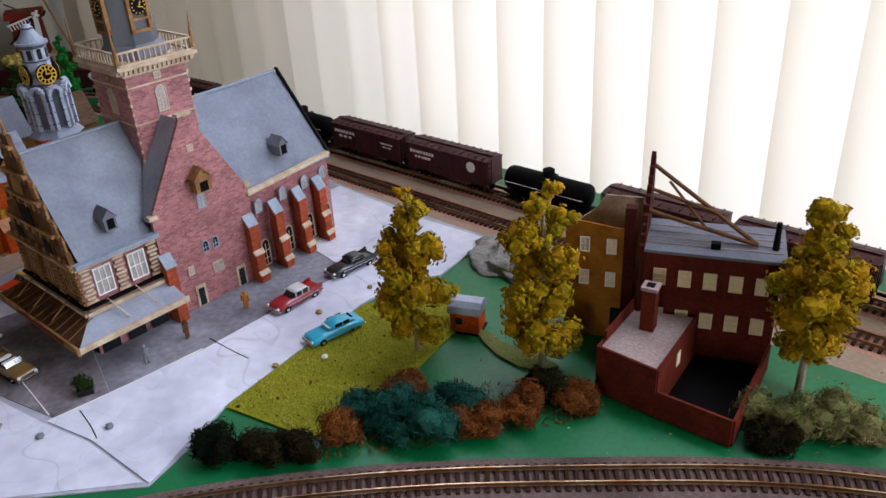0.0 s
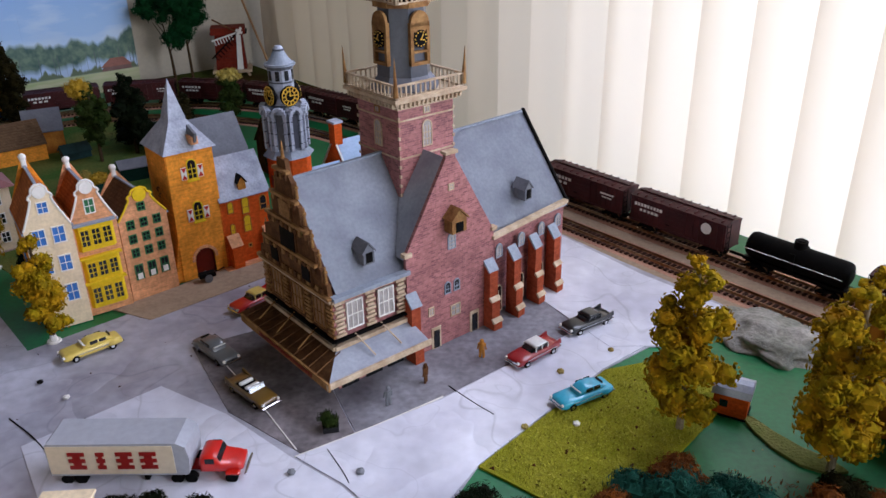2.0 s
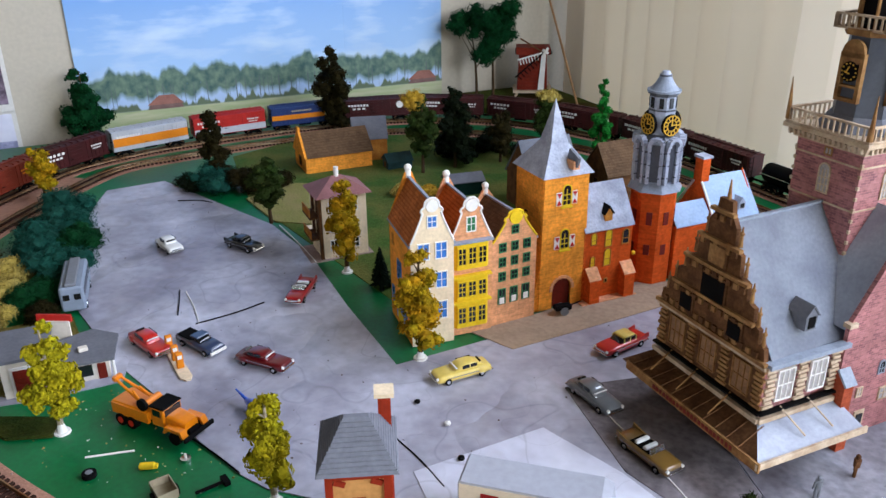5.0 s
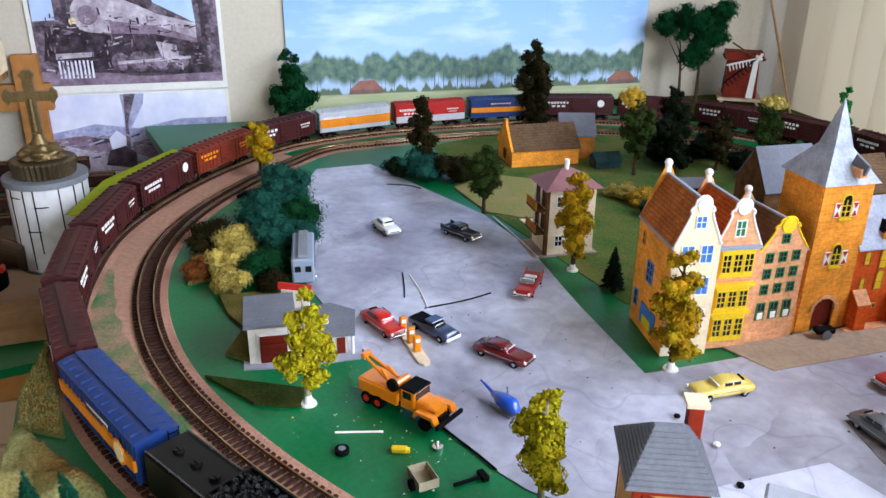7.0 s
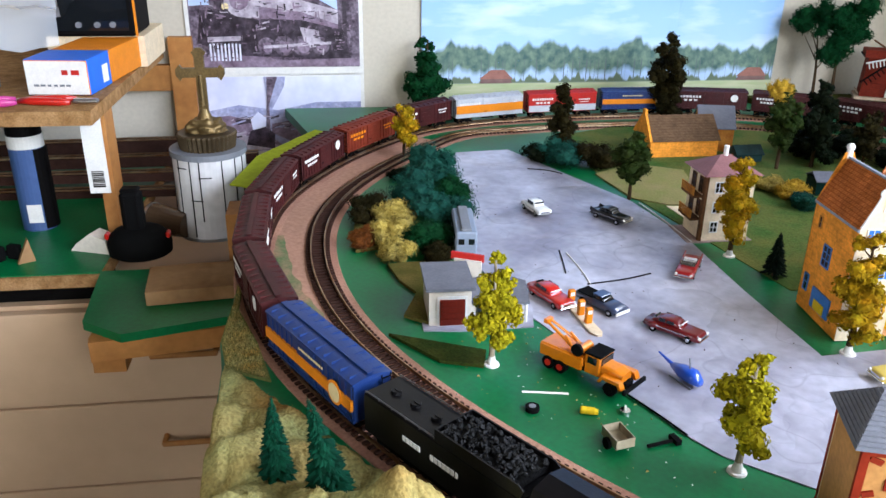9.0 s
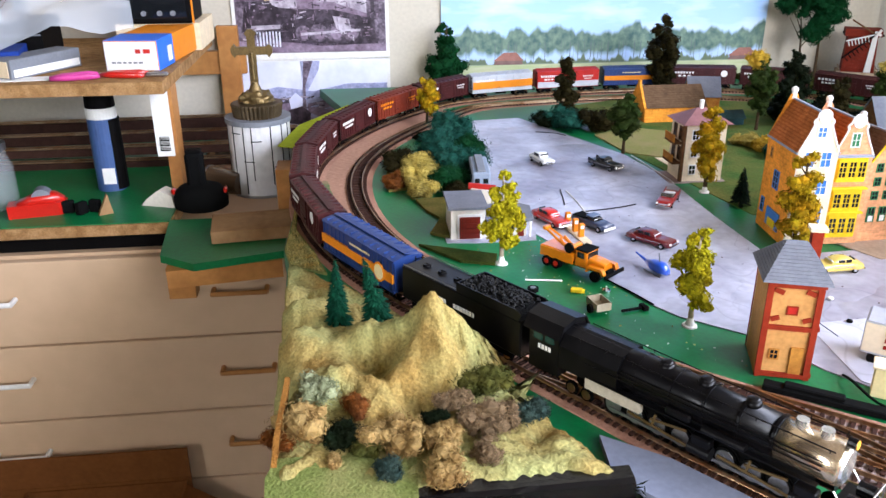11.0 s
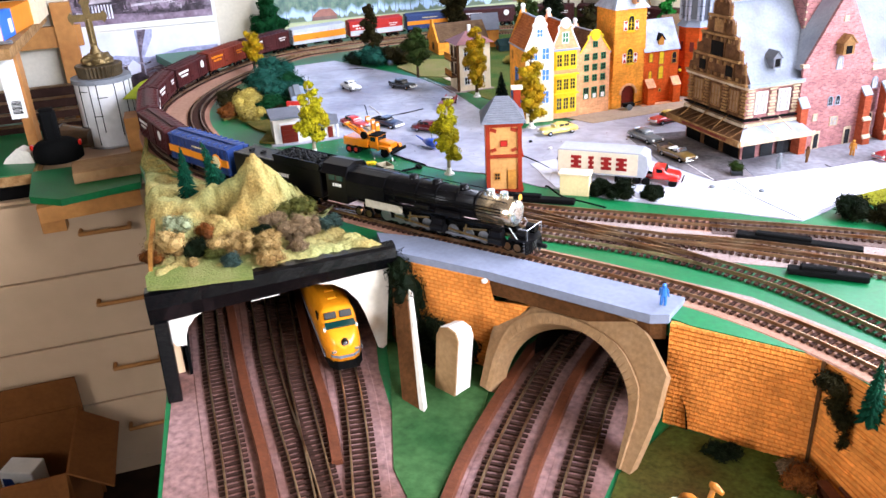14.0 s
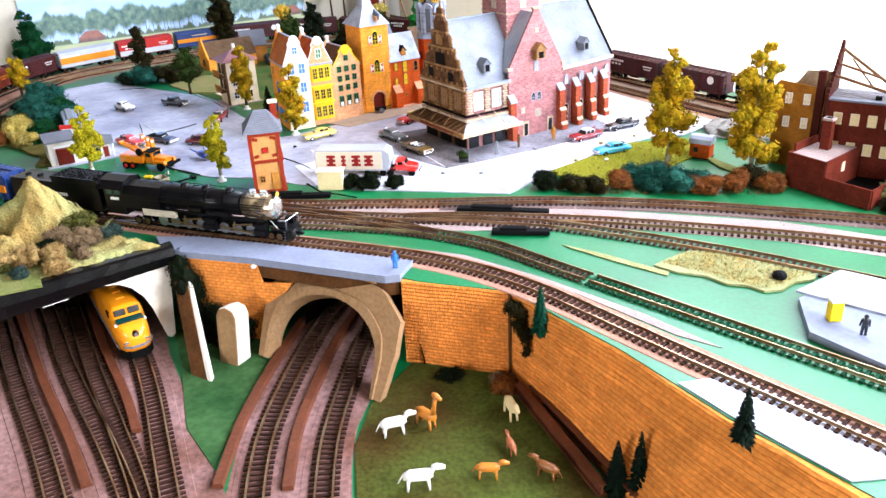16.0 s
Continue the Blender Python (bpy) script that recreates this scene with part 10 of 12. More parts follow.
# hut with rounded grey roof
_hu = thing("hut", (0.008, 0.664, 0.0), -8, "small orange hut with a curved blue-grey roof", "hut")
_hu.matrix_world = pose(0.013, 0.661, 0.0, 0, 0, -20) @ Matrix.Diagonal((0.7, 0.74, 0.72, 1))
part("wall", box(new_bm(), (0, 0, 0.017), (0.042, 0.03, 0.034)), M["deeporange"], _hu)
part("roof", slab(new_bm(), [(-0.018, 0.032), (-0.015, 0.041), (-0.008, 0.047), (0, 0.049), (0.008, 0.047), (0.015, 0.041), (0.018, 0.032)], -0.024, 0.024, True), M["slate"], _hu)
part("window", box(new_bm(), (-0.008, -0.0154, 0.019), (0.010, 0.0012, 0.010)), M["pane"], _hu)
part("step", box(new_bm(), (0.0, 0, 0.001), (0.046, 0.034, 0.002)), M["blackcard"], _hu)

# grey rocky mound beside the rear track
_bm = new_bm()
bmesh.ops.create_icosphere(_bm, subdivisions=5, radius=1.0)
for _v in _bm.verts:
    _k = 1 + 0.22 * noise.noise(_v.co * 2.1) + 0.08 * noise.noise(_v.co * 6)
    _v.co = Vector((_v.co.x * 0.062 * _k, _v.co.y * 0.045 * _k, max(-0.001, _v.co.z * 0.020 * _k)))
_mo = part("rock_mound", _bm, mat("grey_plaster_rock", (0.42, 0.40, 0.37), 0.9, 0.35, 40, 0.8, tint=(0.26, 0.26, 0.22)), None, smooth=True)
_mo.matrix_world = pose(0.075, 0.79, 0, 0, 0, -45)
tagged(_mo, "grey plaster rock mound between road and track", "rock")

# ---- desk, drawers, shelf and wall ----
RZ = math.degrees(YAW)
M["chip"] = mat("chipboard_edge", (0.45, 0.29, 0.15), 0.75, 0.35, 60, 0.3, tint=(0.3, 0.18, 0.08))
M["shelfwood"] = mat("orange_pine_board", (0.50, 0.27, 0.10), 0.55, 0.2, 14, 0.08, tint=(0.40, 0.20, 0.07))
M["cardboard"] = mat("brown_cardboard", (0.252, 0.113, 0.043), 0.8, 0.15, 20, 0.1)
M["clear"] = glassmat("clear_glass", (0.85, 0.88, 0.9), 0.05, 0.12)
M["poly"] = glassmat("clear_plastic_bag", (0.8, 0.84, 0.9), 0.2, 0.35)


def uthing(name, u, v, z, label, category, group="", turn=0.0, kind=""):
    p = uv(u, v, z)
    return thing(name, (p.x, p.y, p.z), RZ + turn, label, category, group, kind)


def desk():
    t = uthing("drawer_cabinet", -1.20, 1.47, FLOOR, "cream cabinet with wide drawers and rod handles", "cabinet")
    u0, u1 = -0.75, 0.80          # along, from the cabinet's origin
    H = -0.165 - FLOOR
    part("carcass", box(new_bm(), ((u0 + u1) / 2, 0.285, H / 2), (u1 - u0, 0.53, H)), M["drawer"], t)
    zs = [-0.168, -0.33, -0.485, -0.64, -0.80]
    for a, b in zip(zs, zs[1:]):
        for lo, hi in ((u0, u1),):
            z = (a + b) / 2 - FLOOR
            d = part("drawer_front", box(new_bm(), ((lo + hi) / 2, 0.008, z), (hi - lo - 0.004, 0.018, a - b - 0.004), 0, 0.0015), M["drawer"], t)
            for hu, m in ((0.56, M["shelfwood"]), (0.135, M["white"])):
                zc = z + 0.012
                bm = cyl(new_bm(), (hu - 0.048, -0.024, zc), (hu + 0.048, -0.024, zc), 0.0045, None, 10)
                for s in (-1, 1):
                    cyl(bm, (hu + s * 0.046, 0.0, zc), (hu + s * 0.046, -0.024, zc), 0.0045, None, 10)
                part("handle", bm, m, d, "rod handle")
    d = uthing("desk_top", -1.20, 1.455, LOW - 0.02, "green-topped chipboard desk over the drawers", "desk")
    part("board", box(new_bm(), (-0.15, 0.295, 0.009), (1.22, 0.58, 0.018)), M["chip"], d)
    part("green_surface", box(new_bm(), (-0.15, 0.297, 0.019), (1.21, 0.572, 0.002)), M["green"], d)
    # black strip in place of the shaded gap under the desk
    part("apron", box(new_bm(), (-0.15, 0.06, -0.022), (1.22, 0.02, 0.046)), M["blackcard"], d)


desk()
_t = uthing("green_bracket", -0.645, 1.37, LOW - 0.03, "green painted board jutting out beside the desk", "board")
part("board", prism(new_bm(), [(-0.10, 0.10), (-0.085, -0.055), (-0.03, -0.095), (0.10, -0.06), (0.10, 0.10)], 0.018, 0.03), M["green"], _t)
part("front_edge", box(new_bm(), (0.012, -0.07, 0.004), (0.17, 0.02, 0.028), 8), M["shelfwood"], _t)
part("batten", box(new_bm(), (-0.055, -0.06, -0.01), (0.04, 0.03, 0.05)), M["shelfwood"], _t)
_t = uthing("wood_offcut", -0.60, 1.395, LOW, "flat pale wooden offcut on the green board", "board", "", 6)
part("board", box(new_bm(), (0, 0, 0.011), (0.125, 0.085, 0.02), 0, 0.001), M["ply"], _t)


def shelf():
    t = uthing("wall_shelf", -1.22, 1.77, LOW, "chipboard wall shelf on pine supports", "shelf")
    z = 0.112 - LOW
    part("board", box(new_bm(), (-0.01, 0.0, z), (0.995, 0.545, 0.02)), M["chip"], t)
    part("support", box(new_bm(), (0.468, -0.15, z / 2 - 0.005), (0.02, 0.05, z - 0.01), 0, 0.001), M["shelfwood"], t)
    part("white_label", box(new_bm(), (0.457, -0.176, z - 0.075), (0.03, 0.003, 0.13)), M["white"], t)
    bm = new_bm()
    for k in range(9):
        box(bm, (0.457, -0.178, z - 0.105 - k * 0.003), (0.018, 0.0008, 0.0012 + 0.0006 * (k % 3)))
    part("bar_print", bm, M["blackcard"], t)
    part("wall_batten", box(new_bm(), (0.42, 0.26, 0.065 - LOW), (0.28, 0.02, 0.05)), M["shelfwood"], t)
    part("wall_post", box(new_bm(), (0.525, 0.255, 0.0), (0.045, 0.02, 0.5)), M["shelfwood"], t)


shelf()
# things on the shelf
ZS = 0.1222
_t = uthing("model_train_box", -0.80, 1.60, ZS, "long carton with white end, blue and orange sides", "carton", "", -6)
part("body", box(new_bm(), (0, 0.13, 0.026), (0.09, 0.26, 0.05), 0, 0.001), M["boxorange"], _t)
part("blue_sleeve", box(new_bm(), (0, 0.045, 0.0262), (0.0915, 0.088, 0.0515), 0, 0.001), mat("blue_carton", (0.03, 0.2, 0.7), 0.45, 0.08, 20, 0.0), _t)
part("end_label", box(new_bm(), (0, -0.0008, 0.026), (0.088, 0.0012, 0.048)), M["white"], _t)
_bm = new_bm()
bars(_bm, 0.005, 0.035, 0.034, 0.007, -0.0018, 2, random.Random(1))
part("logo_shape", _bm, M["boxbright"], _t)
_bm = new_bm()
bars(_bm, -0.035, 0.02, 0.015, 0.003, -0.0018, 6, random.Random(2))
part("print_bars", _bm, M["grey"], _t)
part("side_sticker", box(new_bm(), (0.0462, 0.065, 0.022), (0.0008, 0.022, 0.026)), M["white"], _t)
_t = uthing("metal_case", -0.80, 1.88, ZS + 0.053, "black electronic case behind the cartons", "device")
part("body", box(new_bm(), (0, 0, 0.045), (0.14, 0.12, 0.09), 0, 0.004), M["blackcard"], _t)
part("front_panel", box(new_bm(), (0, -0.0615, 0.045), (0.12, 0.002, 0.07)), M["carglass"], _t)
for _x in (-0.02, 0.01, 0.035):
    part("knob", cyl(new_bm(), (_x, -0.061, 0.02), (_x, -0.068, 0.02), 0.005, None, 12), M["grey"], _t)
part("side_trim", box(new_bm(), (0.0705, -0.055, 0.045), (0.003, 0.006, 0.09)), M["boxorange"], _t)
_t = uthing("carton_under_case", -0.80, 1.915, ZS, "flat pale carton under the black device", "carton")
part("body", box(new_bm(), (0, 0, 0.026), (0.16, 0.17, 0.052)), M["pale"], _t)
_t = uthing("blue_carton", -1.06, 1.62, ZS, "dark blue carton on the shelf", "carton", "", 12)
part("body", box(new_bm(), (0, 0, 0.02), (0.15, 0.10, 0.04), 0, 0.001), mat("dark_blue_carton", (0.02, 0.07, 0.3), 0.5, 0.1, 20, 0.0), _t)
_t = uthing("grey_carton", -0.962, 1.615, ZS, "long grey carton with a cream end", "carton", "", 62)
part("body", box(new_bm(), (0, 0, 0.0165), (0.15, 0.05, 0.032), 0, 0.001), M["grey"], _t)
part("end_flap", box(new_bm(), (-0.0756, 0, 0.0165), (0.0014, 0.038, 0.026)), M["pale"], _t)
part("side_label", box(new_bm(), (0.0, -0.0256, 0.010), (0.14, 0.001, 0.012)), M["white"], _t)
for _u, _v, _m, _l, _r in ((-0.875, 1.535, mat("pink_plastic", (0.55, 0.08, 0.3), 0.4, 0.1), "pink plastic tool handles on the shelf", 20), (-0.80, 1.545, CAR["scarlet"], "red pliers with plastic handles on the shelf", -4)):
    _t = uthing("pliers", _u, _v, ZS, _l, "pliers", "", _r)
    for _s in (-1, 1):
        part("handle", loft(new_bm(), [(-0.04, 0.004, 0.001, 0.008), (-0.02, 0.0055, 0.0, 0.011), (0.02, 0.005, 0.0, 0.011), (0.035, 0.003, 0.002, 0.008)], 8, 0.8), _m, _t, smooth=True).matrix_basis = pose(0, _s * 0.008, 0, 0, 0, _s * 9)
    part("jaw", box(new_bm(), (0.052, 0, 0.005), (0.035, 0.010, 0.006), 0, 0.002), M["steel"], _t)
# crumpled clear bag
_bm = new_bm()
_g = []
for _j in range(13):
    _row = []
    for _i in range(13):
        _x, _y = _i / 12 - 0.5, _j / 12 - 0.5
        _z = 0.085 + 0.05 * (1 - 3 * (_x * _x + _y * _y)) + 0.03 * noise.noise((_x * 5, _y * 5, 2)) - 0.05 * max(0, -_y) + 0.06 * _x
        _row.append(_bm.verts.new((_x * 0.30, _y * 0.22, max(0.002, _z))))
    _g.append(_row)
for _a, _b2 in zip(_g, _g[1:]):
    for _i in range(12):
        _bm.faces.new((_a[_i], _a[_i + 1], _b2[_i + 1], _b2[_i]))
_t = uthing("plastic_bag", -0.96, 1.66, ZS, "crumpled clear plastic bag lying over the cartons", "plastic bag", "", 15)
part("film", _bm, M["poly"], _t, smooth=True)
_t = uthing("black_carton", -1.10, 1.76, ZS, "flat black carton on the shelf behind the bag", "carton", "", 6)
part("body", box(new_bm(), (0, 0, 0.036), (0.24, 0.16, 0.072), 0, 0.0015), M["blackcard"], _t)
part("lid_edge", box(new_bm(), (0, -0.0806, 0.052), (0.238, 0.001, 0.003)), M["grey"], _t)
part("side_print", box(new_bm(), (-0.03, -0.0808, 0.03), (0.09, 0.001, 0.022)), M["boxblue"], _t)
_t = uthing("steel_pot", -1.07, 1.76, ZS + 0.0722, "shiny steel pot standing on the black carton", "pot")
part("body", cyl(new_bm(), (0, 0, 0), (0, 0, 0.075), 0.055, None, 32), M["chrome"], _t, smooth=False)
part("rolled_rim", cyl(new_bm(), (0, 0, 0.075), (0, 0, 0.079), 0.057, None, 32), M["steel"], _t)
_t = uthing("loose_sheet", -0.93, 1.548, ZS, "white sheet of paper on the shelf's front", "paper", "", 5)
part("sheet", box(new_bm(), (0, 0, 0.0008), (0.15, 0.035, 0.0012)), M["white"], _t)

# things on the desk
def spray_can():
    t = uthing("spray_can", -0.885, 1.665, LOW, "tall blue and black spray can with white band", "spray can")
    part("body", cyl(new_bm(), (0, 0, 0), (0, 0, 0.135), 0.0265, None, 28), mat("blue_grey_can_paint", (0.10, 0.16, 0.32), 0.35, 0.1, 20, 0.0), t, smooth=False)
    part("band", cyl(new_bm(), (0, 0, 0.135), (0, 0, 0.155), 0.0268, None, 28), M["white"], t)
    part("cap", cyl(new_bm(), (0, 0, 0.155), (0, 0, 0.198), 0.0262, 0.0245, 28), M["blackcard"], t, "black plastic cap")
    part("back_label", cyl(new_bm(), (0.006, 0, 0.002), (0.006, 0, 0.134), 0.0235, None, 24), M["blackcard"], t)
    part("code_label", box(new_bm(), (0.004, -0.0262, 0.03), (0.022, 0.002, 0.03)), M["white"], t)


spray_can()


def paint_tin():
    t = uthing("paint_tin", -0.60, 1.62, LOW, "white paint tin with dark runs and a fluted lid", "paint tin")
    part("wall", cyl(new_bm(), (0, 0, 0), (0, 0, 0.135), 0.056, None, 40), mat("white_tin_label", (0.72, 0.71, 0.70), 0.4, 0.12, 12, 0.0, tint=(0.55, 0.54, 0.55)), t)
    part("top_rim", cyl(new_bm(), (0, 0, 0.131), (0, 0, 0.140), 0.0588, None, 40), M["grey"], t)
    part("bottom_rim", cyl(new_bm(), (0, 0, 0.0), (0, 0, 0.004), 0.058, None, 40), M["steel"], t)
    rnd = random.Random(5)
    for k in range(7):
        th = radians(195 + k * 24 + rnd.uniform(-6, 6))
        ln = rnd.uniform(0.07, 0.128)
        part("print_line", box(new_bm(), (0.0560 * math.cos(th), 0.0560 * math.sin(th), 0.131 - ln / 2), (0.0014, 0.0016, ln), math.degrees(th)), M["blackcard"], t)
    for k, z in ((222, 0.118), (246, 0.068), (262, 0.105)):
        for q in range(4):
            th = radians(k + q * 5)
            part("print_line", box(new_bm(), (0.0560 * math.cos(th), 0.0560 * math.sin(th), z), (0.0014, 0.0052, 0.0015), math.degrees(th)), M["blackcard"], t)
    part("blue_label", box(new_bm(), (0.040, -0.0395, 0.04), (0.03, 0.003, 0.035), 45), mat("navy_label", (0.02, 0.04, 0.15), 0.4), t)


paint_tin()
_t = uthing("crucifix_stand", -0.60, 1.62, LOW + 0.14, "old brass cross on a fluted round base", "cross")
_bm = new_bm()
_rings = []
for _z, _r in ((0.0, 0.041), (0.004, 0.042), (0.018, 0.044), (0.022, 0.045), (0.024, 0.043)):
    _rings.append([_bm.verts.new(((_r + 0.0016 * math.cos(k * math.pi / 2)) * math.cos(k * math.pi / 72), (_r + 0.0016 * math.cos(k * math.pi / 2)) * math.sin(k * math.pi / 72), _z)) for k in range(144)])
for _a, _b2 in zip(_rings, _rings[1:]):
    for _k in range(144):
        _bm.faces.new((_a[_k], _a[(_k + 1) % 144], _b2[(_k + 1) % 144], _b2[_k]))
_bm.faces.new(_rings[0][::-1]), _bm.faces.new(_rings[-1])
part("base", _bm, mat("dark_bronze", (0.16, 0.12, 0.07), 0.45, 0.3, 60, 0.2, metal=0.6), _t)
_bm = new_bm()
bmesh.ops.create_icosphere(_bm, subdivisions=4, radius=1.0)
for _v in _bm.verts:
    _k = 1 + 0.35 * noise.noise(_v.co * 3.5)
    _v.co = Vector((_v.co.x * 0.030 * _k, _v.co.y * 0.026 * _k, 0.026 + max(-0.004, _v.co.z) * 0.020 * _k))
part("rockwork", _bm, mat("tarnished_brass_rock", (0.26, 0.19, 0.09), 0.4, 0.3, 60, 0.15, metal=0.7), _t, smooth=True)
_bm = new_bm()
cyl(_bm, (0, 0, 0.02), (0, 0, 0.06), 0.022, 0.006, 16)
slab(_bm, [(-0.007, 0.04), (0.007, 0.04), (0.007, 0.108), (0.026, 0.108), (0.030, 0.103), (0.036, 0.112), (0.036, 0.120), (0.030, 0.127), (0.026, 0.122), (0.007, 0.122), (0.007, 0.140), (0.011, 0.145), (0.004, 0.152), (-0.004, 0.152), (-0.011, 0.145), (-0.007, 0.140),
           (-0.007, 0.122), (-0.026, 0.122), (-0.030, 0.127), (-0.036, 0.120), (-0.036, 0.112), (-0.030, 0.103), (-0.026, 0.108), (-0.007, 0.108)], -0.004, 0.004)
cyl(_bm, (0, -0.006, 0.066), (0, -0.006, 0.112), 0.004, 0.003, 8)
part("cross", _bm, mat("tarnished_brass", (0.26, 0.19, 0.09), 0.4, 0.3, 60, 0.15, metal=0.7), _t, "tarnished brass cross")

_t = uthing("glass_jar", -1.055, 1.575, LOW, "empty clear glass jar with a metal rim", "jar")
_prof = [(0.030, 0.0), (0.034, 0.004), (0.034, 0.075), (0.027, 0.092), (0.027, 0.108)]
_bm = new_bm()
_rings = [[_bm.verts.new((r * math.cos(k * math.pi / 16), r * math.sin(k * math.pi / 16), z)) for k in range(32)] for r, z in _prof]
for _a, _b2 in zip(_rings, _rings[1:]):
    for _k in range(32):
        _bm.faces.new((_a[_k], _a[(_k + 1) % 32], _b2[(_k + 1) % 32], _b2[_k]))
_bm.faces.new(_rings[0][::-1])
part("glass", _bm, M["clear"], _t, smooth=True)
part("lid", cyl(new_bm(), (0, 0, 0.103), (0, 0, 0.116), 0.0285, None, 28), M["steel"], _t)
_t = uthing("tape_dispenser", -0.975, 1.53, LOW, "red plastic tape dispenser", "dispenser", "", 12)
part("body", prism(new_bm(), [(-0.045, -0.016), (0.035, -0.018), (0.048, -0.008), (0.048, 0.010), (0.035, 0.018), (-0.045, 0.016)], 0, 0.022), CAR["scarlet"], _t)
part("hump", loft(new_bm(), [(-0.03, 0.012, 0.018, 0.026), (-0.005, 0.016, 0.018, 0.036), (0.03, 0.015, 0.018, 0.038), (0.045, 0.008, 0.018, 0.028)], 10, 0.7), CAR["scarlet"], _t, smooth=True)
part("spool", cyl(new_bm(), (0.01, -0.012, 0.03), (0.01, 0.012, 0.03), 0.016, None, 20), M["grey"], _t)
_t = uthing("battery_pack", -0.70, 1.53, LOW, "black cordless drill battery pack standing upright", "battery pack")
_bm = new_bm()
_rings = [[_bm.verts.new((r * math.cos(k * math.pi / 14), 0.85 * r * math.sin(k * math.pi / 14), z)) for k in range(28)] for r, z in ((0.040, 0.0), (0.046, 0.004), (0.047, 0.020), (0.043, 0.032), (0.034, 0.040), (0.022, 0.044))]
for _a, _b2 in zip(_rings, _rings[1:]):
    for _k in range(28):
        _bm.faces.new((_a[_k], _a[(_k + 1) % 28], _b2[(_k + 1) % 28], _b2[_k]))
_bm.faces.new(_rings[0][::-1]), _bm.faces.new(_rings[-1])
part("base", _bm, M["tyre"], _t, smooth=True)
part("stem", box(new_bm(), (-0.004, 0, 0.070), (0.030, 0.026, 0.062), 0, 0.005), M["tyre"], _t)
part("contact_cap", box(new_bm(), (-0.004, 0, 0.1025), (0.026, 0.020, 0.006), 0, 0.002), M["blackcard"], _t)
for _x in (-0.012, 0.004):
    part("groove", box(new_bm(), (_x, -0.0133, 0.07), (0.002, 0.001, 0.045)), M["blackcard"], _t)
for _s in (-1, 1):
    part("release_button", box(new_bm(), (_s * 0.044, -0.006, 0.033), (0.006, 0.014, 0.010), 0, 0.002), CAR["scarlet"], _t)
_t = uthing("tipped_cup", -0.665, 1.60, LOW, "tipped brown glass cup lying on the desk", "cup")
part("cup", cyl(new_bm(), (-0.03, 0.01, 0.026), (0.028, -0.02, 0.024), 0.026, 0.020, 24), mat("brown_glass", (0.12, 0.08, 0.05), 0.12, 0.1), _t)
part("rim", cyl(new_bm(), (-0.031, 0.0105, 0.026), (-0.027, 0.0085, 0.026), 0.0268, None, 24), M["steel"], _t)
for _u, _v, _r in ((-0.925, 1.53, 10), (-0.90, 1.52, 60), (-0.88, 1.53, -20)):
    _t = uthing("black_clip", _u, _v, LOW, "small black plastic clip on the desk", "clip", "clips on the desk", _r)
    part("body", box(new_bm(), (0, 0, 0.011), (0.02, 0.012, 0.022), 0, 0.002), M["tyre"], _t)
    part("jaw", box(new_bm(), (0.012, 0, 0.008), (0.014, 0.006, 0.006)), M["tyre"], _t)
_t = uthing("wood_wedge", -0.86, 1.515, LOW, "small pale wooden wedge on the desk", "wedge", "", 30)
part("body", slab(new_bm(), [(-0.012, 0), (0.012, 0), (0.006, 0.036)], -0.004, 0.004), M["ply"], _t)
_t = uthing("foam_offcut", -0.775, 1.555, LOW, "white foam offcut on the desk", "offcut", "", -20)
part("body", slab(new_bm(), [(-0.03, 0), (0.035, 0), (0.03, 0.022), (0.005, 0.03), (-0.02, 0.012)], -0.014, 0.014), M["whitecard"], _t)
# old track lengths stacked at the wall
for _k in range(4):
    _t = uthing("spare_track", -1.05 + 0.05 * _k, 1.93 - _k * 0.04, LOW, "length of spare dark model track on the desk", "railway track", "spare track lengths", 2 - _k)
    _z = 0.028 * (3 - _k) * 0.6
    _bm = box(new_bm(), (0, 0, 0.006 + _z), (0.9, 0.03, 0.012 + _z * 0.2))
    part("sleeper_strip", _bm, M["sleeper"], _t)
    for _s in (-1, 1):
        part("rail", box(new_bm(), (0, _s * 0.008, 0.0135 + _z * 1.1), (0.9, 0.0015, 0.003)), M["rail"], _t)
_t = uthing("wood_block", -0.548, 1.50, LOW, "small orange-brown wooden block beside the tin", "block")
part("body", box(new_bm(), (0, 0, 0.04), (0.03, 0.06, 0.08), 0, 0.001), M["shelfwood"], _t)


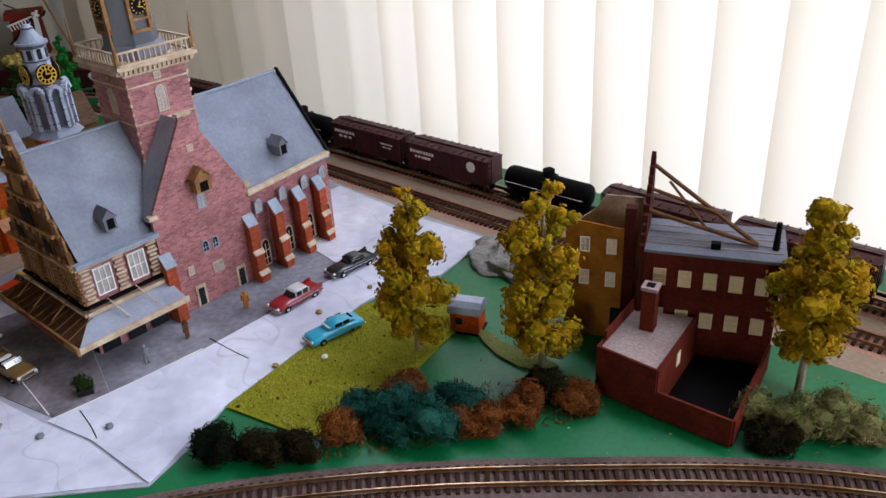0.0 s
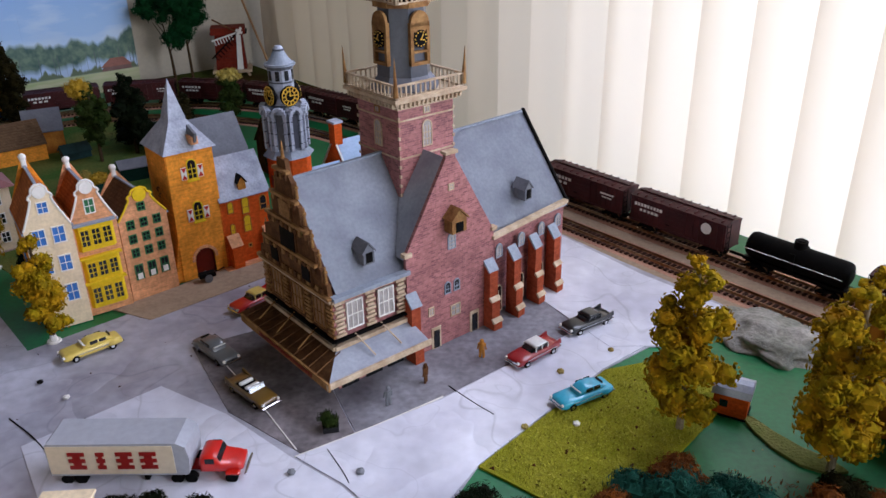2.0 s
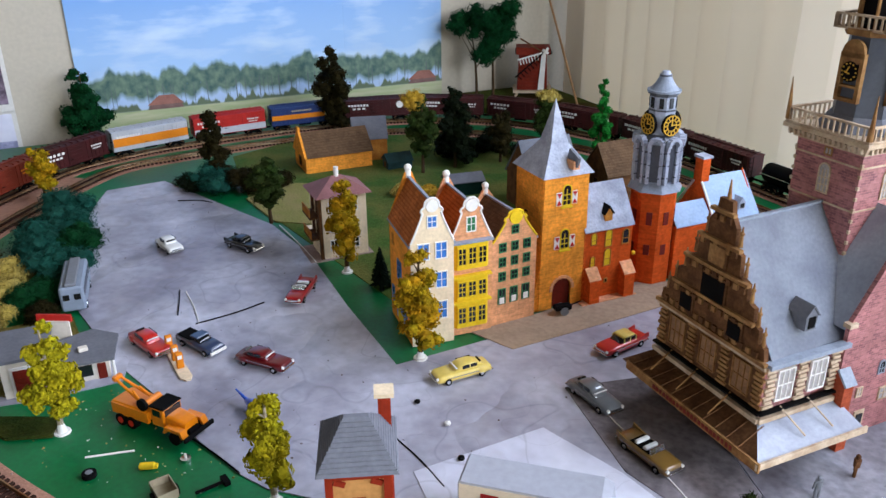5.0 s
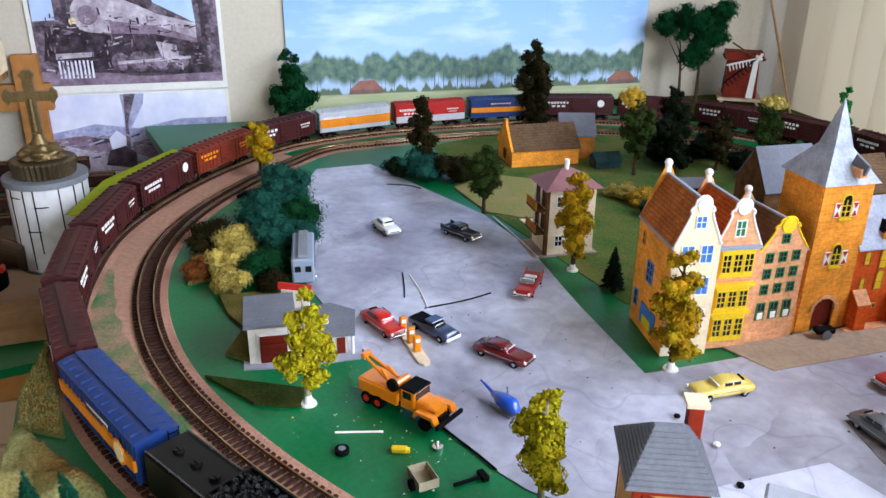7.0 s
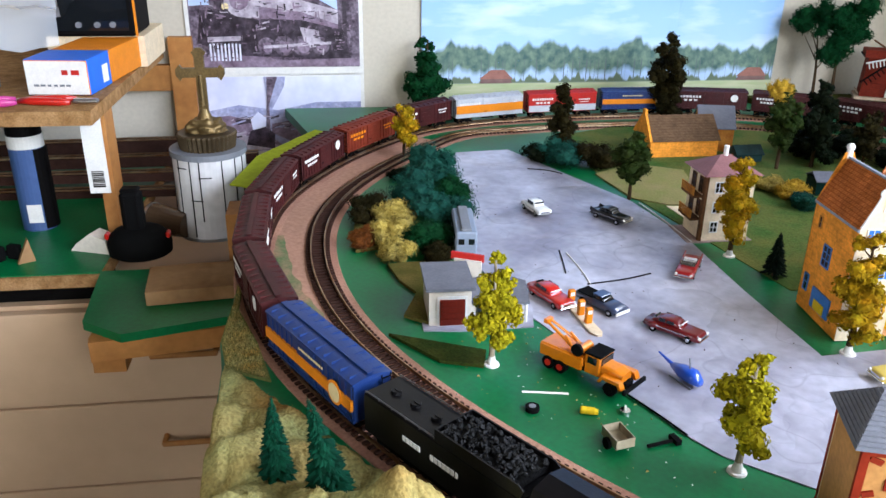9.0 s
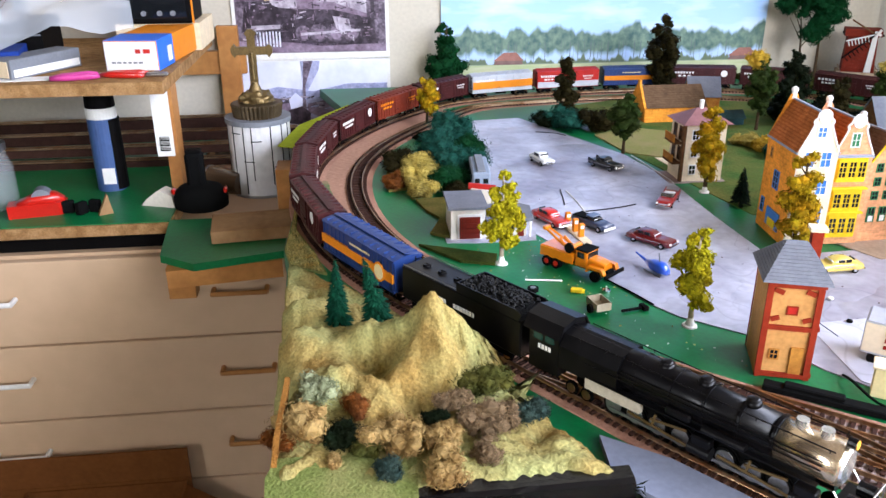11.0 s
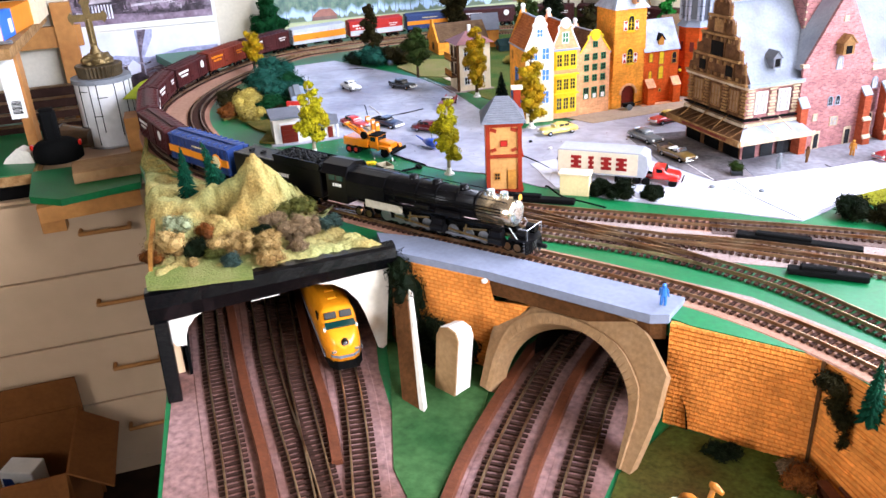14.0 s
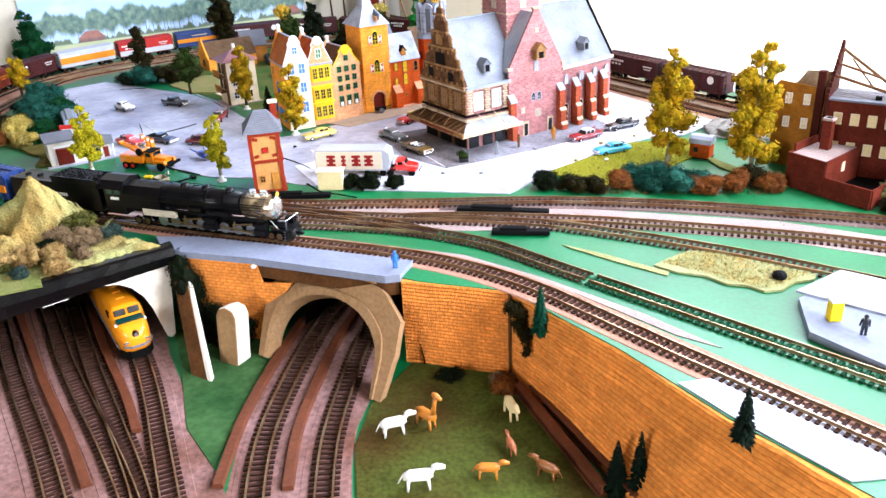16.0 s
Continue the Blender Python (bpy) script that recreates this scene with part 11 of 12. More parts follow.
# cardboard box on the floor
def carton():
    p = uv(-0.9165, 1.318, FLOOR)
    t = thing("cardboard_box", (p.x, p.y, p.z), RZ, "open brown cardboard box with odds and ends inside", "cardboard box")
    w, d, h, k = 0.289, 0.226, 0.236, 0.004
    cb = M["cardboard"]
    part("wall", box(new_bm(), (0, d / 2, h / 2), (w, k, h)), cb, t)
    part("wall", box(new_bm(), (0, -d / 2, h / 2), (w, k, h)), cb, t)
    part("wall", box(new_bm(), (w / 2 - k / 2, 0, h / 2), (k, d - k - 0.001, h)), cb, t)
    part("wall", slab(new_bm(), [(-d / 2 + 0.003, 0), (d / 2 - 0.003, 0), (d / 2 - 0.003, h + 0.004), (-d / 2 + 0.003, h - 0.002)], -w / 2, -w / 2 + k, True), cb, t)
    part("bottom", box(new_bm(), (0, 0, 0.003), (w - 0.01, d - 0.006, 0.004)), cb, t)
    # flaps: the front one folded in, the outer ones hanging out
    part("flap", slab(new_bm(), [(-d / 2 + 0.004, h - 0.004), (-d / 2 + 0.072, h - 0.050), (-d / 2 + 0.071, h - 0.053), (-d / 2 + 0.003, h - 0.008)], -w / 2 + 0.05, w / 2 - 0.03, True), cb, t, "front flap folded into the box")
    for x in (-0.05, 0.045):
        part("punched_hole", cyl(new_bm(), (x, -d / 2 + 0.040, h - 0.0265), (x, -d / 2 + 0.0396, h - 0.0275), 0.006, None, 14), M["blackcard"], t)
    part("flap", slab(new_bm(), [(w / 2, h), (w / 2 + 0.072, h - 0.052), (w / 2 + 0.070, h - 0.056), (w / 2, h - 0.005)], -d / 2, d / 2 - 0.01), cb, t, "side flap hanging out")
    part("flap", slab(new_bm(), [(-d / 2 - 0.002, h), (-d / 2 - 0.045, h - 0.090), (-d / 2 - 0.048, h - 0.088), (-d / 2 - 0.002, h - 0.006)], -w / 2 + 0.01, w / 2 - 0.004, True), cb, t, "front flap hanging out")
    p = uv(-1.06, 1.4365, FLOOR)
    o = thing("cardboard_sheet", (p.x, p.y, p.z), RZ, "large brown cardboard sheet standing against the drawers", "cardboard")
    part("sheet", box(new_bm(), (0, 0, 0.153), (0.59, 0.004, 0.306)), cb, o)
    part("crease", box(new_bm(), (0, -0.0024, 0.241), (0.586, 0.0008, 0.002)), cb, o)
    for u, v, sx, sy, hh, turn, m, label in ((-0.895, 1.375, 0.072, 0.05, 0.155, -24, M["white"], "small white carton lying in the cardboard box"), (-0.985, 1.385, 0.085, 0.035, 0.125, 8, M["shelfwood"], "orange-brown wooden offcut in the cardboard box"),
                                             (-0.835, 1.335, 0.05, 0.07, 0.09, 35, M["blackcard"], "dark carton lying in the cardboard box"), (-0.975, 1.30, 0.06, 0.05, 0.08, -12, M["cardboard"], "small brown carton lying in the cardboard box")):
        o = uthing("boxed_item", u, v, FLOOR + 0.006, label, "carton", "odds and ends in the box", turn)
        part("body", box(new_bm(), (0, 0, hh / 2), (sx, sy, hh), 0, 0.002), m, o)
        if m is M["white"]:
            part("printed_panel", slab(new_bm(), [(-0.030, hh * 0.45), (0.004, hh * 0.62), (-0.010, hh * 0.9), (-0.030, hh * 0.9)], -sy / 2 - 0.001, -sy / 2 + 0.001), M["boxblue"], o, "blue printed corner")


carton()

# ---- backdrop and posters on the wall ----


def scenery_mat():
    m = bpy.data.materials.new("printed_landscape")
    m.use_nodes = True
    nt = m.node_tree
    b = nt.nodes["Principled BSDF"]
    b.inputs["Roughness"].default_value = 0.45
    tc = nt.nodes.new("ShaderNodeTexCoord")
    sep = nt.nodes.new("ShaderNodeSeparateXYZ")
    nt.links.new(tc.outputs["Object"], sep.inputs[0])

    def noise_at(sx, sz, detail=4):
        mp = nt.nodes.new("ShaderNodeMapping")
        mp.inputs["Scale"].default_value = (sx, 1, sz)
        nt.links.new(tc.outputs["Object"], mp.inputs[0])
        n = nt.nodes.new("ShaderNodeTexNoise")
        n.inputs["Scale"].default_value, n.inputs["Detail"].default_value = 1.0, detail
        nt.links.new(mp.outputs[0], n.inputs[0])
        return n.outputs[0]

    def rng(v, a, b2, c=0.0, d=1.0):
        r = nt.nodes.new("ShaderNodeMapRange")
        r.inputs[1].default_value, r.inputs[2].default_value, r.inputs[3].default_value, r.inputs[4].default_value = a, b2, c, d
        nt.links.new(v, r.inputs[0])
        return r.outputs[0]

    def mix(f, a, c):
        x = nt.nodes.new("ShaderNodeMix")
        x.data_type = "RGBA"
        nt.links.new(f, x.inputs[0])
        for k, s in ((6, a), (7, c)):
            if isinstance(s, tuple):
                x.inputs[k].default_value = (*s, 1)
            else:
                nt.links.new(s, x.inputs[k])
        return x.outputs[2]

    def math2(op, a, c):
        x = nt.nodes.new("ShaderNodeMath")
        x.operation = op
        for k, s in ((0, a), (1, c)):
            if isinstance(s, float):
                x.inputs[k].default_value = s
            else:
                nt.links.new(s, x.inputs[k])
        return x.outputs[0]
    z = sep.outputs[2]
    sky = mix(rng(z, 0.12, 0.34), (0.38, 0.57, 0.84), (0.11, 0.29, 0.68))
    sky = mix(rng(noise_at(6, 22, 5), 0.48, 0.66), sky, (0.54, 0.68, 0.86))
    water = mix(rng(z, 0.045, 0.10), (0.45, 0.58, 0.78), (0.40, 0.58, 0.85))
    base = mix(rng(z, 0.09, 0.11), water, sky)
    meadow = mix(rng(noise_at(12, 90, 4), 0.35, 0.65), (0.38, 0.46, 0.22), (0.55, 0.55, 0.34))
    base = mix(rng(z, 0.041, 0.044, 1.0, 0.0), base, meadow)
    # crowns: a band whose upper edge waves, thinned by fine noise
    edge = math2("ADD", rng(noise_at(22, 2, 3), 0.3, 0.7, -0.022, 0.016), 0.122)
    under = rng(math2("SUBTRACT", edge, z), -0.004, 0.006)
    over = rng(math2("SUBTRACT", z, rng(noise_at(30, 1, 2), 0.3, 0.7, 0.052, 0.074)), -0.004, 0.010)
    fine = rng(noise_at(120, 120, 3), 0.16, 0.30)
    gaps = rng(noise_at(9, 1, 2), 0.30, 0.36)
    f = math2("MULTIPLY", math2("MULTIPLY", under, over), math2("MULTIPLY", fine, gaps))
    leaf = mix(rng(noise_at(60, 60, 4), 0.35, 0.65), (0.04, 0.10, 0.09), (0.16, 0.24, 0.16))
    base = mix(f, base, leaf)
    trunk = rng(noise_at(260, 2, 1), 0.60, 0.64)
    tz = math2("MULTIPLY", rng(z, 0.043, 0.046), rng(z, 0.085, 0.095, 1.0, 0.0))
    base = mix(math2("MULTIPLY", math2("MULTIPLY", trunk, tz), gaps), base, (0.10, 0.13, 0.13))
    bushes = math2("MULTIPLY", rng(math2("SUBTRACT", rng(noise_at(45, 1, 3), 0.35, 0.7, 0.040, 0.066), z), -0.002, 0.003), rng(z, 0.040, 0.043))
    base = mix(bushes, base, (0.12, 0.16, 0.09))
    nt.links.new(base, b.inputs["Base Color"])
    return m


def backdrop():
    sc = scenery_mat()
    t = uthing("landscape_backdrop", 0.18, WALL - 0.006, 0.0, "printed landscape sheets of trees, water and blue sky", "backdrop", "", 0, "structure")
    edges = [-0.395, -0.15, 0.015, 0.16, 0.395]
    for k, (a, b) in enumerate(zip(edges, edges[1:])):
        part("sheet", box(new_bm(), ((a + b) / 2, -0.0005 * (k % 2), 0.33), (b - a, 0.001, 0.68)), sc, t)
    # farmhouses in the print
    roofm = mat("printed_red_roof", (0.42, 0.22, 0.18), 0.5, 0.2, 60, 0.0)
    wallm = mat("printed_wall", (0.30, 0.20, 0.18), 0.5, 0.2, 60, 0.0)
    for x in (-0.235, 0.345):
        part("printed_house", slab(new_bm(), [(x - 0.035, 0.042), (x + 0.035, 0.042), (x + 0.032, 0.052), (x - 0.03, 0.052)], -0.0032, -0.0024), wallm, t)
        part("printed_roof", slab(new_bm(), [(x - 0.036, 0.051), (x + 0.036, 0.051), (x + 0.018, 0.070), (x - 0.012, 0.070)], -0.0034, -0.0026), roofm, t)


backdrop()


def posters():
    pale = mat("pale_blue_photo_sky", (0.62, 0.70, 0.86), 0.3, 0.12, 6, 0.0, tint=(0.40, 0.54, 0.80))
    white = mat("hazy_white_photo_sky", (0.78, 0.78, 0.86), 0.3, 0.08, 9, 0.0, tint=(0.60, 0.62, 0.78))
    dk = mat("dark_mauve_photo_print", (0.10, 0.07, 0.10), 0.3, 0.7, 45, 0.0, tint=(0.30, 0.25, 0.30), fine=4)
    bk = mat("black_photo_print", (0.05, 0.035, 0.05), 0.3, 0.7, 60, 0.0, tint=(0.14, 0.11, 0.14), fine=3)
    md = mat("mauve_photo_print", (0.36, 0.29, 0.36), 0.3, 0.5, 30, 0.0, tint=(0.22, 0.16, 0.21), fine=5)
    lt = mat("light_mauve_photo_print", (0.60, 0.55, 0.60), 0.3, 0.4, 26, 0.0, tint=(0.36, 0.31, 0.36), fine=5)
    bl = mat("slate_blue_photo_print", (0.34, 0.36, 0.52), 0.3, 0.4, 30, 0.0, tint=(0.5, 0.5, 0.64), fine=5)

    def shape(t, name, pts, k, m):
        return part(name, slab(new_bm(), pts, -0.0016 - 0.0005 * k, -0.0011 - 0.0005 * k), m, t)

    t = uthing("upper_poster", -0.51, WALL - 0.003, 0.068, "colour photo print of an old steam engine in a shed", "poster")
    part("sheet", box(new_bm(), (0, 0, 0.145), (0.35, 0.002, 0.30)), M["white"], t)
    shape(t, "photo_shed", [(-0.167, 0.012), (0.167, 0.012), (0.167, 0.288), (-0.167, 0.288)], 0, dk)
    shape(t, "photo_sky", [(-0.165, 0.133), (-0.126, 0.135), (-0.126, 0.22), (-0.165, 0.22)], 1, pale)
    shape(t, "photo_sky", [(0.050, 0.165), (0.125, 0.125), (0.122, 0.17), (0.118, 0.25), (0.045, 0.25)], 1, pale)
    for x in (-0.11, 0.03, 0.135):
        shape(t, "photo_post", [(x, 0.05), (x + 0.007, 0.05), (x + 0.009, 0.286), (x - 0.002, 0.286)], 2, bk)
    for z in (0.20, 0.25):
        shape(t, "photo_beam", [(-0.165, z), (0.165, z - 0.02), (0.165, z - 0.012), (-0.165, z + 0.009)], 2, bk)
    shape(t, "photo_ground", [(-0.167, 0.013), (0.167, 0.013), (0.167, 0.028), (0.02, 0.032), (-0.167, 0.040)], 3, md)
    shape(t, "photo_engine", [(-0.155, 0.06), (-0.145, 0.125), (-0.045, 0.125), (0.13, 0.10), (0.15, 0.03), (0.02, 0.026), (-0.08, 0.04)], 3, bk)
    shape(t, "photo_boiler", [(-0.058, 0.110), (-0.058, 0.180), (0.0, 0.170), (0.06, 0.142), (0.125, 0.125), (0.125, 0.090), (0.05, 0.108)], 4, lt)
    shape(t, "photo_boiler_shade", [(-0.03, 0.108), (0.05, 0.106), (0.125, 0.088), (0.125, 0.097), (0.05, 0.122), (-0.03, 0.132)], 5, md)
    part("photo_smokebox", cyl(new_bm(), (-0.062, -0.0044, 0.146), (-0.062, -0.0040, 0.146), 0.035, None, 28), lt, t)
    part("photo_smokebox_door", cyl(new_bm(), (-0.068, -0.0048, 0.143), (-0.068, -0.0044, 0.143), 0.018, None, 24), md, t)
    part("photo_headlight", cyl(new_bm(), (-0.095, -0.0048, 0.132), (-0.095, -0.0044, 0.132), 0.007, None, 16), M["cream"], t)
    for x, r in ((-0.02, 0.017), (0.015, 0.020), (0.052, 0.020), (0.088, 0.018)):
        part("photo_wheel", cyl(new_bm(), (x, -0.0040, 0.055), (x, -0.0036, 0.055), r, None, 22), dk, t)
        part("photo_wheel_rim", cyl(new_bm(), (x + 0.002, -0.0044, 0.052), (x + 0.002, -0.0041, 0.052), r * 0.6, None, 18), md, t)
    rnd = random.Random(11)
    for m, n in ((bk, 110), (lt, 34), (md, 90)):
        bm = new_bm()
        for _ in range(n):
            x = rnd.uniform(-0.15, 0.15)
            z = rnd.uniform(0.03, 0.15 - 0.25 * max(0.0, x))
            box(bm, (x, -0.0052, z), (rnd.uniform(0.002, 0.016), 0.0004, rnd.uniform(0.0008, 0.0035)), 0, 0, 0, rnd.choice((0, 8, -12, 86, 94)) + rnd.uniform(-6, 6))
        tagged(part("photo_detail", bm, m, t), "", "", "", "stuff")
    shape(t, "photo_rod", [(-0.025, 0.05), (0.11, 0.058), (0.11, 0.063), (-0.025, 0.056)], 6, lt)
    shape(t, "photo_cylinder", [(0.048, 0.092), (0.085, 0.085), (0.09, 0.055), (0.06, 0.05)], 5, lt)
    shape(t, "photo_front_beam", [(-0.135, 0.063), (-0.068, 0.066), (-0.066, 0.075), (-0.134, 0.073)], 5, lt)
    for k in range(9):
        shape(t, "photo_pilot_bar", [(-0.132 + k * 0.0072, 0.026), (-0.1285 + k * 0.0072, 0.026), (-0.1285 + k * 0.0072, 0.060), (-0.132 + k * 0.0072, 0.060)], 5, white)
    t = uthing("lower_poster", -0.515, WALL - 0.003, -0.105, "photo print of a distant train smoking across hills", "poster")
    part("sheet", box(new_bm(), (0, 0, 0.085), (0.36, 0.002, 0.172)), M["white"], t)
    shape(t, "photo_sky", [(-0.174, 0.008), (0.172, 0.008), (0.172, 0.166), (-0.174, 0.166)], 0, white)
    shape(t, "photo_far_hill", [(-0.174, 0.09), (-0.08, 0.108), (0.0, 0.096), (0.08, 0.112), (0.172, 0.112), (0.172, 0.05), (-0.174, 0.05)], 1, bl)
    shape(t, "photo_hill", [(-0.174, 0.010), (0.172, 0.010), (0.172, 0.095), (0.12, 0.070), (0.06, 0.082), (-0.02, 0.066), (-0.10, 0.086), (-0.174, 0.080)], 2, md)
    shape(t, "photo_bank", [(0.08, 0.010), (0.172, 0.010), (0.172, 0.100), (0.115, 0.082), (0.10, 0.045)], 3, dk)
    shape(t, "photo_cutting", [(-0.09, 0.076), (-0.035, 0.088), (-0.05, 0.072), (-0.085, 0.066)], 3, bk)
    shape(t, "photo_track", [(-0.174, 0.062), (-0.10, 0.012), (0.02, 0.012), (-0.03, 0.03), (-0.16, 0.075)], 3, lt)
    shape(t, "photo_road", [(0.02, 0.012), (0.06, 0.012), (-0.01, 0.045), (-0.02, 0.040)], 4, bl)
    rnd = random.Random(12)
    for m, n in ((bk, 24), (lt, 30), (bl, 30)):
        bm = new_bm()
        for _ in range(n):
            x, z = rnd.uniform(-0.165, 0.165), rnd.uniform(0.016, 0.085)
            box(bm, (x, -0.0042, z), (rnd.uniform(0.006, 0.03), 0.0004, rnd.uniform(0.001, 0.004)), 0, 0, 0, rnd.uniform(-22, 10))
        tagged(part("photo_detail", bm, m, t), "", "", "", "stuff")
    shape(t, "photo_smoke", [(-0.030, 0.05), (-0.016, 0.052), (-0.012, 0.10), (0.014, 0.145), (0.018, 0.166), (-0.026, 0.166), (-0.022, 0.12)], 4, bl)
    shape(t, "photo_smoke_core", [(-0.028, 0.05), (-0.019, 0.052), (-0.018, 0.11), (0.002, 0.166), (-0.020, 0.166), (-0.023, 0.11)], 5, dk)
    shape(t, "photo_steam", [(-0.055, 0.056), (-0.030, 0.052), (-0.026, 0.080), (-0.042, 0.094), (-0.058, 0.078)], 5, white)
    shape(t, "photo_train", [(-0.070, 0.024), (-0.012, 0.014), (-0.010, 0.046), (-0.028, 0.062), (-0.060, 0.054)], 6, bk)


posters()

# ---- papers, cracks, figures and clutter on the layout ----


def sheet(pts, z, m, label):
    return flat("paper_sheet", pts, 0.0, z, m, label, "paper", "")


# left piece: dark print with the building's shadow coloured in; right piece grey
flat("paving", [(-0.44, 0.60), (-0.355, 0.552), (-0.318, 0.585), (-0.40, 0.72), (-0.45, 0.752), (-0.52, 0.70)], 0.0005, 0.0018, M["pave"], "dark stained paving beside the weigh house gable, shade in its colour", "paving")
flat("paving", [(-0.317, 0.586), (-0.25, 0.645), (-0.11, 0.80), (-0.02, 0.895), (-0.06, 0.935), (-0.13, 0.92), (-0.33, 0.72), (-0.40, 0.80), (-0.449, 0.753), (-0.399, 0.721)], 0.0005, 0.0018, M["pavegrey"], "grey printed paving along the weigh house", "paving")
flat("pale_road_front", [(-0.36, 0.548), (-0.31, 0.52), (-0.245, 0.466), (-0.205, 0.557), (-0.10, 0.71), (0.03, 0.85), (-0.02, 0.893), (-0.11, 0.797), (-0.25, 0.641)], 0.0005, 0.0022, M["paperlight"], "pale crumpled road paper along the lawn", "road")
flat("pale_road_square", [(-0.60, 0.53), (-0.53, 0.455), (-0.36, 0.458), (-0.25, 0.467), (-0.312, 0.518), (-0.362, 0.546), (-0.44, 0.596), (-0.52, 0.63)], 0.0005, 0.0020, M["paperlight"], "pale crumpled road paper in the square", "road")
flat("house_forecourt", [(-0.605, 0.752), (-0.59, 0.748), (-0.50, 0.86), (-0.43, 0.95), (-0.45, 0.985), (-0.50, 0.965), (-0.60, 0.82), (-0.645, 0.765)], 0.0005, 0.0020, M["earth"], "beige sandy strip before the town houses", "pavement")
flat("yard_ballast", [(-0.30, 0.235), (-0.22, 0.225), (-0.12, 0.19), (-0.02, 0.125), (0.02, 0.11), (-0.05, 0.16), (-0.16, 0.22), (-0.26, 0.262), (-0.40, 0.275), (-0.55, 0.285), (-0.70, 0.325), (-0.86, 0.345), (-0.95, 0.345), (-0.9, 0.325), (-0.72, 0.295), (-0.5, 0.262)], -0.0006, 0.0007, M["greyballast"], "pale grey ballast between the front tracks", "track bed")
flat("yard_ballast", [(-0.72, 0.335), (-0.50, 0.30), (-0.33, 0.322), (-0.22, 0.34), (-0.10, 0.37), (0.1, 0.36), (0.35, 0.30), (0.38, 0.35), (0.1, 0.42), (-0.15, 0.425), (-0.35, 0.39), (-0.55, 0.385), (-0.72, 0.375)], -0.0006, 0.0006, M["greyballast"], "pale grey ballast between the front tracks", "track bed")
_p = [q for q in smoothed(spline([((a[0] + b[0]) / 2, (a[1] + b[1]) / 2) for a, b in (((-1.496, 1.004), (-1.432, 0.99)), ((-1.487, 0.84), (-1.408, 0.83)), ((-1.447, 0.712), (-1.363, 0.7)), ((-1.302, 0.493), (-1.25, 0.555)), ((-1.157, 0.382), (-1.119, 0.447)), ((-0.996, 0.322), (-0.99, 0.394)), ((-0.88, 0.303), (-0.88, 0.372)))], 0.02), 4)]
tagged(part("ballast_between", sweep(new_bm(), _p, [(-0.03, -0.0003), (0.03, -0.0003), (0.03, 0.0006), (-0.03, 0.0006)]), mat("brown_green_ballast", (0.48, 0.30, 0.22), 0.9, 0.25, 5, 0.4, tint=(0.40, 0.26, 0.19), fine=30)), "brown ballast with green paint between the curves", "track bed", "", "structure")
_gp = mat("green_stained_ballast", (0.10, 0.22, 0.10), 0.9, 0.3, 22, 0.4, tint=(0.42, 0.27, 0.19), fine=16)
_p = smoothed(spline([(-1.30, 0.525), (-1.21, 0.453), (-1.144, 0.419), (-1.072, 0.386), (-0.975, 0.358), (-0.89, 0.345), (-0.80, 0.335)], 0.012), 3)
_bm, _rows = new_bm(), []
for _i, (_q, _h) in enumerate(zip(_p, headings(_p))):
    _n = Vector((-_h.y, _h.x, 0)).normalized()
    _f = math.sin(math.pi * min(1.0, max(0.02, _i / (len(_p) - 1)))) ** 0.5
    _rows.append([_bm.verts.new(_q + _n * (_f * (_e * 0.016 + 0.006 * noise.noise((_i * 0.45, _e * 7, 1)))) + Vector((0, 0, 0.0009))) for _e in (-1, 0, 1)])
for _a, _b2 in zip(_rows, _rows[1:]):
    for _i in range(2):
        _bm.faces.new((_a[_i], _b2[_i], _b2[_i + 1], _a[_i + 1]))
bmesh.ops.recalc_face_normals(_bm, faces=_bm.faces[:])
tagged(part("green_paint_patch", _bm, _gp), "worn green paint over the ballast between the curves", "paint", "", "structure")
_p = [uv(0.645, -0.75), uv(0.645, 0.5), uv(0.62, 0.62), uv(0.655, 0.80), uv(0.66, 1.0), uv(0.72, 1.1), uv(0.80, 1.1), uv(0.80, -0.75)]
flat("window_bed", [(q.x, q.y) for q in _p], -0.001, 0.0003, M["earth"], "beige sandy board under the tracks by the window", "track bed")
_p = [uv(0.668, 0.80), uv(0.655, 0.65), uv(0.66, 0.53), uv(0.56, 0.52), uv(0.50, 0.57), uv(0.54, 0.80)]
flat("white_paper", [(q.x, q.y) for q in _p], 0.0004, 0.0026, M["paperlight"], "white paper sheet between the road and the track", "paper", "")
flat("blue_paper", [(-0.018, 0.045), (0.028, 0.066), (0.10, 0.018), (0.17, -0.03), (0.10, -0.055), (0.021, 0.008)], 0.0003, 0.0014, M["paper"], "pale blue paper by the retaining wall", "paper", "")
